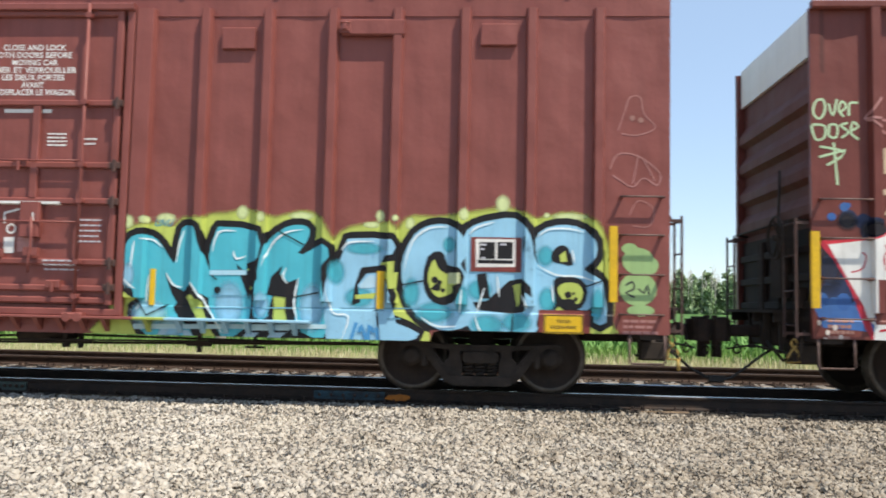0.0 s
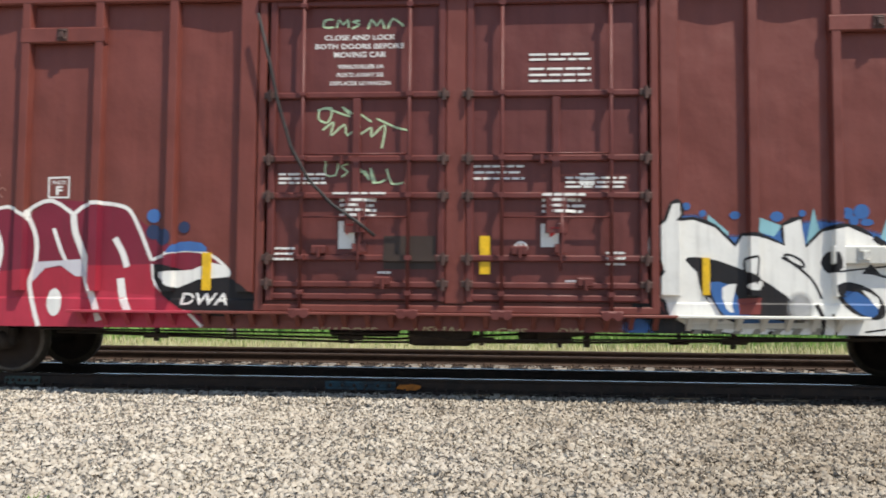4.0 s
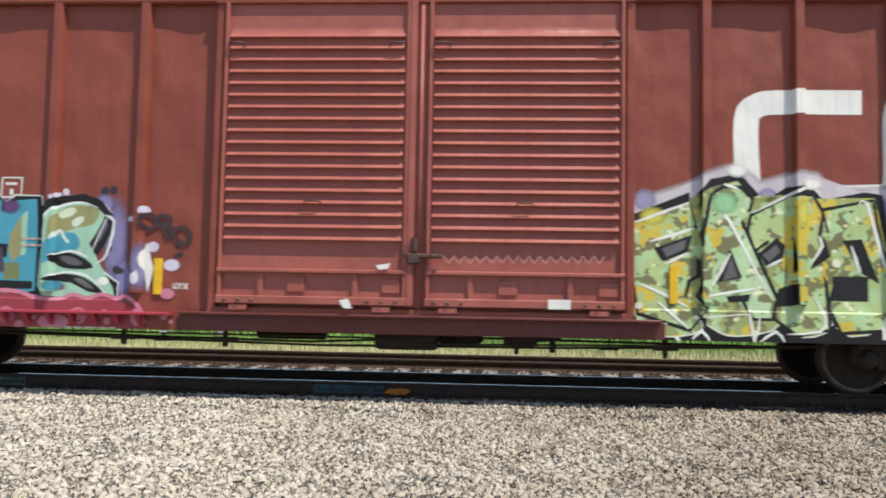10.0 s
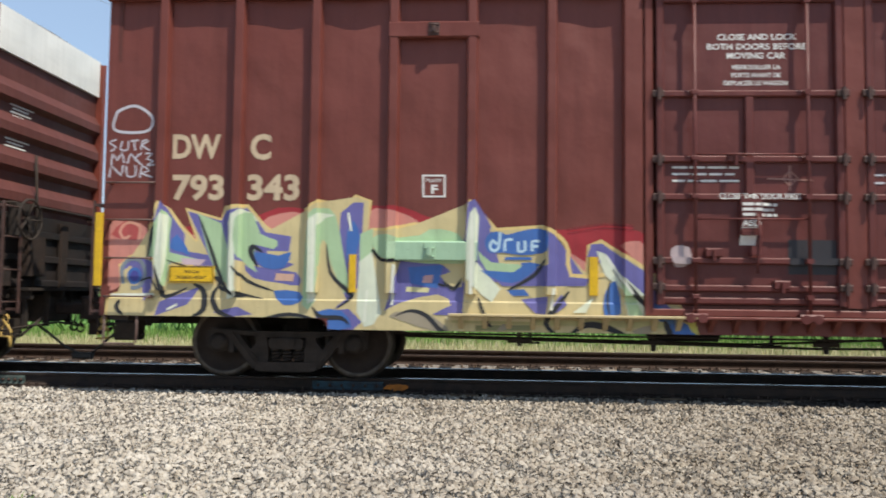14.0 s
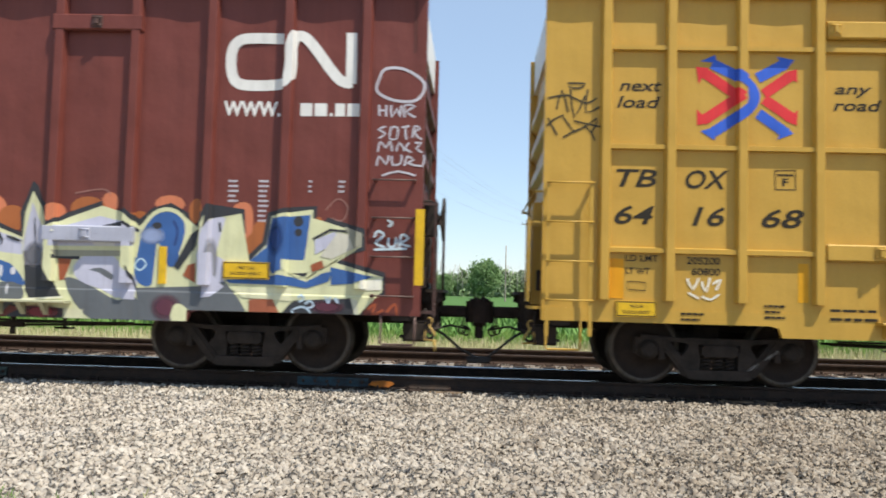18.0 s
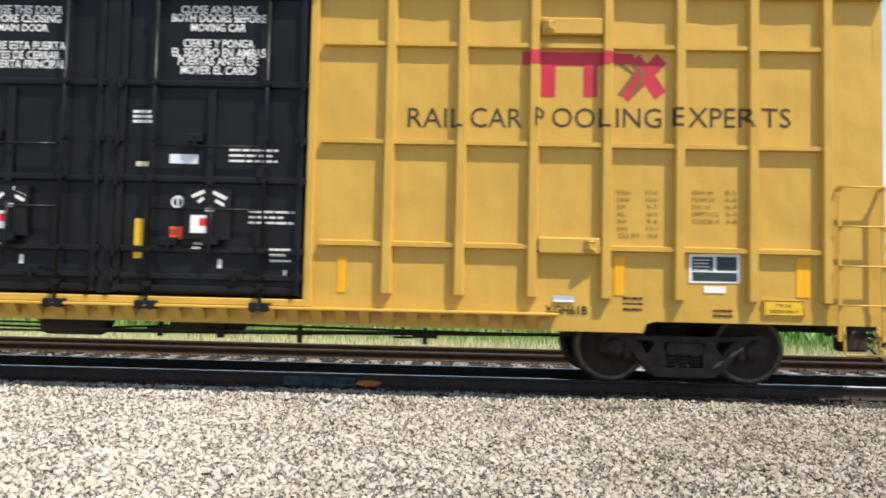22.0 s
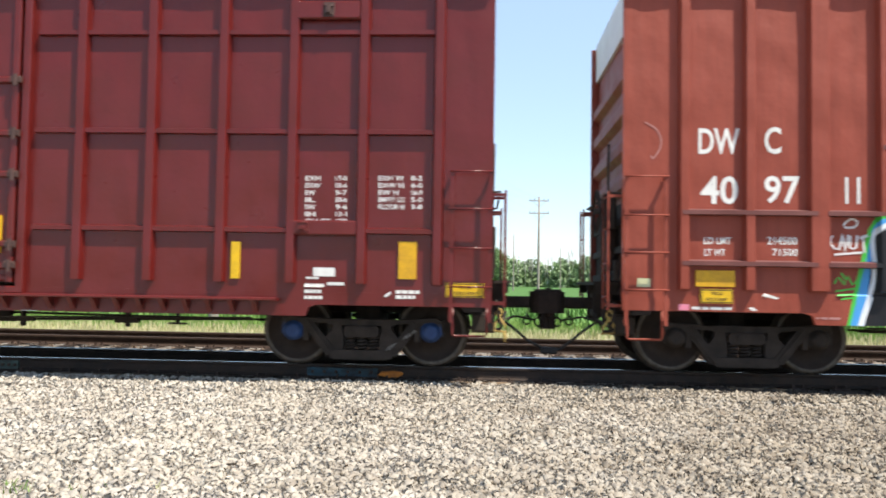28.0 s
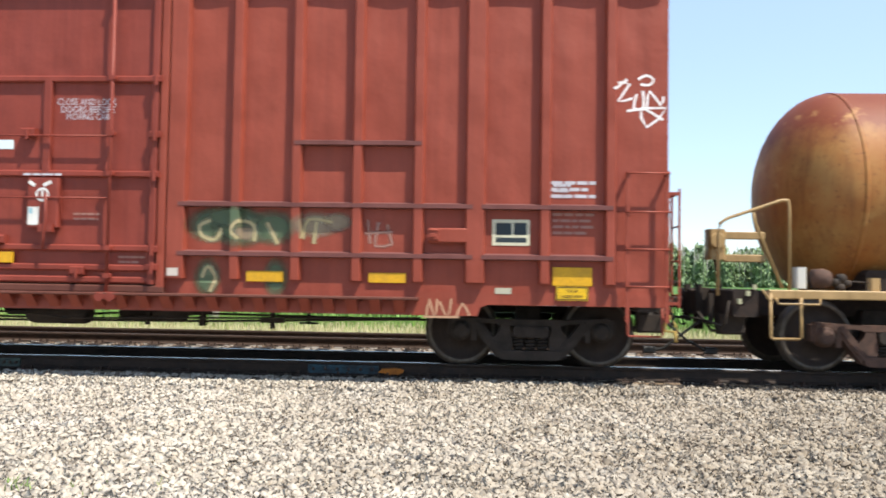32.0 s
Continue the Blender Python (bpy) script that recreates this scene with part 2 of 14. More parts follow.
def box(bm, x0, x1, y0, y1, z0, z1, mi=0, ch=0.0):
    """A block; ch > 0 chamfers its four edges along its longest side's cross-section."""
    if ch <= 0:
        vs = [bm.verts.new((x, y, z)) for x in (x0, x1) for y in (y0, y1) for z in (z0, z1)]
        for f in ((0, 1, 3, 2), (4, 6, 7, 5), (0, 4, 5, 1), (2, 3, 7, 6), (0, 2, 6, 4), (1, 5, 7, 3)):
            bm.faces.new([vs[i] for i in f]).material_index = mi
        return
    d = (x1 - x0, y1 - y0, z1 - z0)
    ax = d.index(max(d))
    lo, hi = [(x0, y0, z0), (x1, y1, z1)]
    a, b = [i for i in range(3) if i != ax]
    c = min(ch, 0.45 * d[a], 0.45 * d[b])
    ring = [(lo[a] + c, lo[b]), (hi[a] - c, lo[b]), (hi[a], lo[b] + c), (hi[a], hi[b] - c),
            (hi[a] - c, hi[b]), (lo[a] + c, hi[b]), (lo[a], hi[b] - c), (lo[a], lo[b] + c)]
    ends = []
    for w in (lo[ax], hi[ax]):
        row = []
        for p, q in ring:
            co = [0, 0, 0]
            co[ax], co[a], co[b] = w, p, q
            row.append(bm.verts.new(co))
        ends.append(row)
    fs = [bm.faces.new((ends[0][i], ends[0][(i + 1) % 8], ends[1][(i + 1) % 8], ends[1][i])) for i in range(8)]
    fs += [bm.faces.new(list(reversed(ends[0]))), bm.faces.new(ends[1])]
    for f in fs:
        f.material_index = mi
    bmesh.ops.recalc_face_normals(bm, faces=fs)


def prism(bm, ring, axis, w0, w1, mi=0):
    """A closed outline swept along an axis. ring: pairs in the two other axes, in x, y, z order."""
    a, b = [i for i in range(3) if i != axis]
    ends = []
    for w in (w0, w1):
        row = []
        for p, q in ring:
            co = [0, 0, 0]
            co[axis], co[a], co[b] = w, p, q
            row.append(bm.verts.new(co))
        ends.append(row)
    n = len(ring)
    fs = [bm.faces.new((ends[0][i], ends[0][(i + 1) % n], ends[1][(i + 1) % n], ends[1][i])) for i in range(n)]
    fs += [bm.faces.new(list(reversed(ends[0]))), bm.faces.new(ends[1])]
    for f in fs:
        f.material_index = mi
    bmesh.ops.recalc_face_normals(bm, faces=fs)


def tube(bm, path, r, n=8, mi=0, closed=False):
    """A round bar along a path of points."""
    pts = [Vector(p) for p in path]
    rows = []
    for i, p in enumerate(pts):
        if closed:
            d = (pts[(i + 1) % len(pts)] - pts[i - 1]).normalized()
        else:
            d = (pts[min(i + 1, len(pts) - 1)] - pts[max(i - 1, 0)]).normalized()
        up = Vector((0, 0, 1)) if abs(d.z) < 0.9 else Vector((1, 0, 0))
        u = d.cross(up).normalized()
        v = d.cross(u)
        rows.append([bm.verts.new(p + r * (math.cos(2 * math.pi * k / n) * u + math.sin(2 * math.pi * k / n) * v)) for k in range(n)])
    fs = []
    for i in range(len(rows) if closed else len(rows) - 1):
        a, b = rows[i], rows[(i + 1) % len(rows)]
        fs += [bm.faces.new((a[k], a[(k + 1) % n], b[(k + 1) % n], b[k])) for k in range(n)]
    if not closed:
        fs += [bm.faces.new(rows[0]), bm.faces.new(list(reversed(rows[-1])))]
    for f in fs:
        f.material_index, f.smooth = mi, True
    bmesh.ops.recalc_face_normals(bm, faces=fs)


def lathe(bm, profile, centre, axis=1, n=32, mi=0, mids=None):
    """Turn a profile of (radius, place along axis) round an axis. mids: material of each band."""
    a, b = [i for i in range(3) if i != axis]
    rows = []
    for r, w in profile:
        row = []
        for k in range(n):
            co = list(centre)
            co[axis] += w
            co[a] += r * math.cos(2 * math.pi * k / n)
            co[b] += r * math.sin(2 * math.pi * k / n)
            row.append(bm.verts.new(co))
        rows.append(row)
    fs = []
    for i in range(len(rows) - 1):
        for k in range(n):
            f = bm.faces.new((rows[i][k], rows[i][(k + 1) % n], rows[i + 1][(k + 1) % n], rows[i + 1][k]))
            f.material_index, f.smooth = (mids[i] if mids else mi), True
            fs.append(f)
    for row in (rows[0], rows[-1]):
        f = bm.faces.new(row)
        f.material_index = mi
        fs.append(f)
    bmesh.ops.recalc_face_normals(bm, faces=fs)


def thing(name, label, category, group=""):
    return tagged(new(name), label, category, group)


def structure(ob, label, category):
    return tagged(ob, label, category, "", "structure")

# ---- ground: one sheet from the camera's feet to the horizon ----
def gravel_mat():
    m, nt, b = base_mat("crushed_limestone_ballast", 0.9)
    v = coords(nt)
    vor = nt.nodes.new("ShaderNodeTexVoronoi")
    vor.inputs["Scale"].default_value = 26
    nt.links.new(v, vor.inputs["Vector"])
    c = mix(nt, ramp(nt, noise_node(nt, v, 30, 3), 0.35, 0.65), (0.42, 0.375, 0.315), (0.30, 0.255, 0.21))
    c = mix(nt, times_value(nt, ramp(nt, noise_node(nt, v, 0.8, 4), 0.4, 0.65), 0.35), c, (0.27, 0.24, 0.21))
    c = mix(nt, ramp(nt, vor.outputs[0], 0.45, 0.85), c, (0.20, 0.165, 0.13))
    nt.links.new(c, b.inputs["Base Color"])
    bump(nt, b, vor.outputs[0], 0.9, 0.03)
    return m


def grass_ground_mat(name, a, bcol, scale):
    m, nt, b = base_mat(name, 0.95)
    v = coords(nt)
    c = mix(nt, ramp(nt, noise_node(nt, v, scale, 6, 0.7), 0.35, 0.65), a, bcol)
    c = mix(nt, times_value(nt, ramp(nt, noise_node(nt, v, scale * 8, 4), 0.4, 0.7), 0.5), c, tuple(x * 0.5 for x in a))
    nt.links.new(c, b.inputs["Base Color"])
    bump(nt, b, noise_node(nt, v, scale * 6, 4), 0.8, 0.1)
    return m


M_GRAVEL = gravel_mat()
M_VERGE = grass_ground_mat("dry_verge_soil", (0.40, 0.35, 0.22), (0.22, 0.22, 0.10), 1.4)
M_FIELD = grass_ground_mat("green_crop_field", (0.075, 0.16, 0.03), (0.05, 0.12, 0.022), 0.25)


def ground_z(y):
    """Level across the track: flat ballast, a ditch-side slope behind the second track, then the field."""
    for (y0, z0), (y1, z1) in zip(GROUND, GROUND[1:]):
        if y <= y1:
            return z0 + (z1 - z0) * (y - y0) / (y1 - y0)
    return GROUND[-1][1]


GROUND = [(-900, -0.6), (-14, -0.30), (-5, -0.27), (-1.75, -0.235), (-1.1, -0.20), (-0.5, -0.23), (0.5, -0.23), (1.2, -0.22),
          (2.4, -0.25), (3.1, -0.20), (5.8, -0.20), (6.6, -0.32), (8.2, -0.55), (9.5, -0.5), (13, -0.4), (70, -0.4), (600, -0.4), (2500, -0.4)]
def heap(x, y):
    """Raked and trodden unevenly in front of the track, level at the rail and far off."""
    fade = max(0.0, min(1.0, (-1.2 - y) / 0.8, (y + 12) / 3, (13 - abs(x)) / 3))
    return fade * 0.055 * (noise.noise((x * 0.9, y * 1.5, 3.0)) + 0.6 * noise.noise((x * 2.7, y * 3.4, 7.0)))


GROUND[2:3] = [(-12 + 0.2 * k, -0.293) for k in range(20)] + [(-8 + 0.2 * k, -0.28) for k in range(32)]
bm = bmesh.new()
xs = [-2500, -600, -150, -40, -20] + [-13 + 0.25 * k for k in range(105)] + [20, 40, 150, 600, 2500]
rows = [[bm.verts.new((x, y, z + heap(x, y))) for x in xs] for y, z in GROUND]
for i in range(len(rows) - 1):
    for j in range(len(xs) - 1):
        f = bm.faces.new((rows[i][j], rows[i][j + 1], rows[i + 1][j + 1], rows[i + 1][j]))
        y = GROUND[i + 1][0]
        f.material_index = 0 if y <= 8.2 else (1 if y <= 13 else 2)
ground = structure(part("ground", bm, [M_GRAVEL, M_VERGE, M_FIELD]), "pale ballast ground running into a green field", "ground")


# ---- loose stones of the ballast in front of the track ----
def stones_mat():
    m, nt, b = base_mat("limestone_chips", 0.88)
    geo, cr = nt.nodes.new("ShaderNodeNewGeometry"), nt.nodes.new("ShaderNodeValToRGB")
    els = cr.color_ramp.elements
    els[0].position, els[0].color = 0.0, (0.20, 0.165, 0.125, 1)
    els[1].position, els[1].color = 1.0, (0.49, 0.445, 0.37, 1)
    for p, c in ((0.16, (0.25, 0.205, 0.15)), (0.36, (0.38, 0.325, 0.25)), (0.6, (0.36, 0.315, 0.25)), (0.85, (0.42, 0.375, 0.305))):
        e = els.new(p)
        e.color = (*c, 1)
    nt.links.new(geo.outputs["Random Per Island"], cr.inputs[0])
    v = coords(nt)
    c = mix(nt, times_value(nt, ramp(nt, noise_node(nt, v, 90, 4), 0.4, 0.7), 0.25), cr.outputs[0], (0.15, 0.12, 0.095))
    c = mix(nt, times_value(nt, ramp(nt, noise_node(nt, v, 0.7, 4), 0.45, 0.65), 0.3), c, (0.22, 0.19, 0.16))
    axes, shift = nt.nodes.new("ShaderNodeSeparateXYZ"), nt.nodes.new("ShaderNodeMath")   # brightness drop towards +x put into the stone colour, broken up by noise
    nt.links.new(v, axes.inputs[0])
    shift.operation = "MULTIPLY_ADD"
    nt.links.new(noise_node(nt, v, 1.5, 6, 0.7), shift.inputs[0])
    shift.inputs[1].default_value = 9.0
    nt.links.new(axes.outputs[0], shift.inputs[2])
    far = ramp(nt, shift.outputs[0], 1.5, 7.0)
    pale = mix(nt, 0.45, c, (0.44, 0.395, 0.34))
    dull = mix(nt, 0.40, c, (0.16, 0.125, 0.092))
    dusty = times_value(nt, ramp(nt, noise_node(nt, coords(nt, (0.8, 1.3, 1)), 1.0, 5, 0.65), 0.50, 0.62), 0.32)
    pale = mix(nt, dusty, pale, (0.52, 0.475, 0.42))
    dull = mix(nt, dusty, dull, (0.40, 0.355, 0.30))
    c = mix(nt, far, pale, dull)
    nt.links.new(c, b.inputs["Base Color"])
    bump(nt, b, noise_node(nt, v, 120, 3), 0.4, 0.004)
    return m


def stone_field(name, count, x_half, y0, y1, smin, smax, seed, mat, edge=0):
    """Many rough chips as one mesh: jittered octahedra with two cut corners, laid on the ground."""
    rng = np.random.default_rng(seed)
    base = np.array([(1, 0, 0), (-1, 0, 0), (0, 1, 0), (0, -1, 0), (0, 0, 1), (0, 0, -1),
                     (.62, .62, .45), (-.62, .62, -.4), (.6, -.6, -.45), (-.6, -.62, .5)])
    tri = np.array([(0, 2, 6), (2, 4, 6), (4, 0, 6), (1, 7, 2), (2, 7, 5), (5, 7, 1), (0, 8, 3), (3, 8, 5), (5, 8, 0),
                    (1, 3, 9), (3, 4, 9), (4, 1, 9), (0, 5, 2), (1, 2, 4), (1, 5, 3), (0, 4, 3)])
    y = y0 + (y1 - y0) * rng.random(count)
    half = np.minimum(x_half, 2.4 + (y + 11.37) * 0.72)
    x = (rng.random(count) * 2 - 1) * half
    lane = 0.088 * np.clip(x - 0.5, 0, 6)      # the dumped edge draws back from the rail where the ties grow longer
    y = y - lane * ((y - y0) if edge > 0 else (y1 - y) if edge < 0 else 0) / (y1 - y0)
    s = smin + (smax - smin) * rng.random(count) ** 1.7
    z = np.array([ground_z(v) for v in y]) + s * (0.08 + 0.45 * rng.random(count))
    z += np.array([heap(a, b) for a, b in zip(x, y)])
    sc = s[:, None] * (0.55 + 0.6 * rng.random((count, 3))) * np.array([1.15, 1.0, 0.78])
    a, t = rng.random(count) * 2 * math.pi, (rng.random(count) - 0.5) * 1.1
    p = base[None] * (1 + 0.45 * (rng.random((count, 10, 3)) - 0.5)) * sc[:, None]
    ct, st, ca, sa = np.cos(t)[:, None], np.sin(t)[:, None], np.cos(a)[:, None], np.sin(a)[:, None]
    px_, pz_ = p[..., 0] * ct - p[..., 2] * st, p[..., 0] * st + p[..., 2] * ct
    q = np.stack([px_ * ca - p[..., 1] * sa + x[:, None], px_ * sa + p[..., 1] * ca + y[:, None], pz_ + z[:, None]], -1)
    faces = (tri[None] + 10 * np.arange(count)[:, None, None]).reshape(-1, 3)
    me = bpy.data.meshes.new(name)
    me.vertices.add(count * 10)
    me.vertices.foreach_set("co", q.reshape(-1))
    me.loops.add(len(faces) * 3)
    me.loops.foreach_set("vertex_index", faces.reshape(-1).astype(np.int32))
    me.polygons.add(len(faces))
    me.polygons.foreach_set("loop_start", np.arange(0, len(faces) * 3, 3, dtype=np.int32))
    me.update(calc_edges=True)
    me.materials.append(mat)
    return tagged(new(name, me), "", "gravel", "", "stuff")


M_STONES = stones_mat()
tagged(stone_field("ballast_stones", 122000, 12, -6.9, -1.0, 0.016, 0.042, 3, M_STONES, 1), "pale grey and tan crushed limestone chips")
M_BED_STONES = grimy("rusty_brown_stone", (0.24, 0.165, 0.115), (0.085, 0.062, 0.048), 0.9, 9)
# much darker chips in a narrow strip at the rail foot
M_DARK_STONE = grimy("dark_brown_stone", (0.036, 0.031, 0.027), (0.085, 0.070, 0.055), 0.85, 12)
tagged(stone_field("dark_stones", 7000, 12, -1.02, -0.62, 0.018, 0.038, 8, M_DARK_STONE, -1), "dark ballast along the rail foot")
tagged(stone_field("ballast_stones", 9000, 13, 1.0, 8.0, 0.02, 0.045, 4, M_BED_STONES), "dusty brown-grey ballast between the tracks")


# ---- tracks ----
def rail_ring(y, top=0.0):
    prof = [(-0.070, -0.172), (0.070, -0.172), (0.070, -0.160), (0.012, -0.140), (0.009, -0.045), (0.036, -0.036), (0.037, -0.008),
            (0.028, 0.0), (-0.028, 0.0), (-0.037, -0.008), (-0.036, -0.036), (-0.009, -0.045), (-0.012, -0.140), (-0.070, -0.160)]
    return [(y + p, top + q) for p, q in prof]


def track(centre, web, head, label, label_head):
    t = thing("railway_track", label, "railway track")
    t.location = (0, centre, 0)
    for y in (-0.75, 0.75):
        bm = bmesh.new()
        prism(bm, rail_ring(y), 0, -300, 300)
        for f in bm.faces:
            if abs(f.normal.z) > 0.5 and f.calc_center_median().z > -0.006:
                f.material_index = 1
        part("rail", bm, [web, head], t, label_head)
    bm = bmesh.new()
    box(bm, -0.115, 0.115, -1.30, 1.30, -0.36, -0.186, 0, 0.012)
    tie = part("tie", bm, M_TIE, t)
    tie.location.x = -17.3
    bm = bmesh.new()
    box(bm, -0.10, 0.10, -0.19, 0.19, -0.186, -0.172)
    for dx, dy in ((-0.06, -0.10), (0.06, -0.10), (-0.06, 0.10), (0.06, 0.10)):
        box(bm, dx - 0.012, dx + 0.012, dy - 0.02, dy + 0.02, -0.172, -0.13)
    plate = part("tie_plate", bm, M_RAIL_RUST, t)
    plate.location = (-17.3, -0.75, 0)
    for k in range(66):
        if k:
            again(tie, 0.533 * k)
            again(plate, 0.533 * k)
        again(plate, 0.533 * k, 1.5)
    return t


main = track(0.0, M_RAIL, M_RAIL_TOP, "main track with dark rails and bright worn heads", "dark rail with a polished head")
side = track(4.2, M_RAIL_RUST, M_RAIL_RUST, "second track with rusty brown rails in pale ballast", "rusty brown rail")


def joint_bar(x0, x1, cols, label):
    """Bolted bars on the near rail's web, splashed with paint."""
    bm = bmesh.new()
    prism(bm, [(-0.813, -0.155), (-0.772, -0.155), (-0.760, -0.138), (-0.760, -0.055), (-0.790, -0.046), (-0.800, -0.07), (-0.800, -0.13)], 0, x0, x1)
    bar = part("joint_bar", bm, cols[0], main, label)
    n = 6
    for k in range(n):
        bm = bmesh.new()
        x = x0 + (x1 - x0) * (k + 0.5) / n
        lathe(bm, [(0.021, 0.0), (0.021, -0.022), (0.012, -0.024), (0.012, -0.04)], (x, -0.797, -0.10), 1, 6)
        part("bolt", bm, M_RAIL_RUST, bar)
    return bar


M_SPLINTER = grimy("splintered_tan_wood", (0.26, 0.18, 0.11), (0.07, 0.05, 0.035), 0.9, 8)
M_PAINT_BLUE = grimy("worn_blue_paint", (0.035, 0.085, 0.115), (0.028, 0.026, 0.025), 0.85, 5)
M_PAINT_ORANGE = grimy("worn_orange_paint", (0.62, 0.20, 0.02), (0.30, 0.10, 0.02), 0.75, 9)
M_PAINT_GREEN = grimy("worn_grey_green_paint", (0.07, 0.10, 0.085), (0.03, 0.03, 0.03), 0.8, 9)
joint_bar(-2.32, -1.38, [M_PAINT_BLUE], "joint bar with worn blue paint")
bm = bmesh.new()
rng = random.Random(5)
ring = [(-1.21 + 0.17 * math.cos(a) * rng.uniform(0.8, 1.1), -0.115 + 0.045 * math.sin(a) * rng.uniform(0.7, 1.1))
        for a in [2 * math.pi * k / 18 for k in range(18)]]
prism(bm, ring, 1, -0.826, -0.756)
part("painted_clamp", bm, M_PAINT_ORANGE, main, "clamp daubed with orange marking paint")
joint_bar(-6.75, -6.25, [M_PAINT_GREEN], "joint bar with faded green paint")
bm = bmesh.new()
for x, w in ((-5.2, 0.55), (-4.5, 0.25), (-0.35, 0.22), (0.12, 0.2), (2.2, 0.3), (3.5, 0.4)):
    box(bm, x - w, x + w, -1.03, -0.95, -0.21, -0.170, 0, 0.01)
tagged(part("wood_strips", bm, M_SPLINTER), "pale splintered wood strips lying along the rail foot", "wood strip", "", "stuff")


# ---- verge grass, crop rows and far woods ----
def leaf_mat(name, cols, rough=0.6):
    m, nt, b = base_mat(name, rough)
    geo, cr = nt.nodes.new("ShaderNodeNewGeometry"), nt.nodes.new("ShaderNodeValToRGB")
    els = cr.color_ramp.elements
    els[0].color, els[1].color = (*cols[0], 1), (*cols[-1], 1)
    for k, c in enumerate(cols[1:-1]):
        e = els.new((k + 1) / (len(cols) - 1))
        e.color = (*c, 1)
    nt.links.new(geo.outputs["Random Per Island"], cr.inputs[0])
    nt.links.new(cr.outputs[0], b.inputs["Base Color"])
    b.inputs["Specular IOR Level"].default_value = 0.08
    return m


def cards(name, quads, mat, label, category, kind="stuff", parent=None):
    """quads: (n, 4, 3) corners, one leaf or blade each."""
    q = np.asarray(quads, float)
    n = len(q)
    me = bpy.data.meshes.new(name)
    me.vertices.add(n * 4)
    me.vertices.foreach_set("co", q.reshape(-1))
    me.loops.add(n * 4)
    me.loops.foreach_set("vertex_index", np.arange(n * 4, dtype=np.int32))
    me.polygons.add(n)
    me.polygons.foreach_set("loop_start", np.arange(0, n * 4, 4, dtype=np.int32))
    me.update(calc_edges=True)
    me.materials.append(mat)
    ob = new(name, me)
    ob.parent = parent
    return tagged(ob, label, category, "", kind)


def blades(n, x0, x1, y0, y1, h0, h1, w, seed, lean=0.35):
    rng = np.random.default_rng(seed)
    x, y = x0 + (x1 - x0) * rng.random(n), y0 + (y1 - y0) * rng.random(n)
    z = np.array([ground_z(v) for v in y])
    h, a = h0 + (h1 - h0) * rng.random(n), rng.random(n) * math.pi
    dx, dy = np.cos(a) * w * 0.5, np.sin(a) * w * 0.5
    lx, ly = (rng.random(n) - 0.5) * 2 * lean * h, (rng.random(n) - 0.5) * 2 * lean * h
    lo1, lo2 = np.stack([x - dx, y - dy, z], -1), np.stack([x + dx, y + dy, z], -1)
    hi1, hi2 = np.stack([x + lx + dx * .3, y + ly + dy * .3, z + h], -1), np.stack([x + lx - dx * .3, y + ly - dy * .3, z + h], -1)
    return np.stack([lo1, lo2, hi1, hi2], 1)


M_DRY = leaf_mat("dry_pale_grass", [(0.42, 0.37, 0.21), (0.52, 0.47, 0.29), (0.26, 0.31, 0.11), (0.58, 0.53, 0.36)])
M_GREEN = leaf_mat("fresh_green_grass", [(0.10, 0.19, 0.04), (0.16, 0.27, 0.06), (0.24, 0.33, 0.10), (0.13, 0.22, 0.05)])
M_CROP = leaf_mat("crop_leaves", [(0.10, 0.20, 0.05), (0.14, 0.26, 0.07), (0.17, 0.30, 0.09), (0.11, 0.22, 0.06)])
cards("dry_grass", blades(42000, -24, 30, 7.6, 13.2, 0.06, 0.26, 0.024, 11), M_DRY, "pale dried grass along the verge", "grass")
cards("green_grass", blades(30000, -26, 34, 12.2, 18.5, 0.08, 0.32, 0.032, 12), M_GREEN, "fresh green grass and weeds", "grass")
cards("crop_plants", blades(30000, -40, 48, 16, 62, 0.25, 0.5, 0.16, 13, 0.9), M_CROP, "low bright green field crop", "crop")


def leaf_cloud(rng, centre, radii, n, size):
    """Leaves scattered through an uneven ellipsoid of clumps."""
    out = []
    clumps = max(5, n // 22)
    for _ in range(clumps):
        d = rng.normal(size=3)
        d /= np.linalg.norm(d)
        c = np.array(centre) + d * np.array(radii) * (0.35 + 0.65 * rng.random() ** 0.6)
        r = 0.30 * min(radii) * (0.6 + 0.8 * rng.random())
        k = n // clumps
        p = c + rng.normal(size=(k, 3)) * r * 0.55
        u = rng.normal(size=(k, 3))
        u /= np.linalg.norm(u, axis=1, keepdims=True)
        v = np.cross(u, rng.normal(size=(k, 3)))
        v /= np.linalg.norm(v, axis=1, keepdims=True)
        s = size * (0.6 + 0.8 * rng.random((k, 1)))
        out.append(np.stack([p - u * s, p - v * s * 0.6, p + u * s, p + v * s * 0.6], 1))
    return np.concatenate(out)


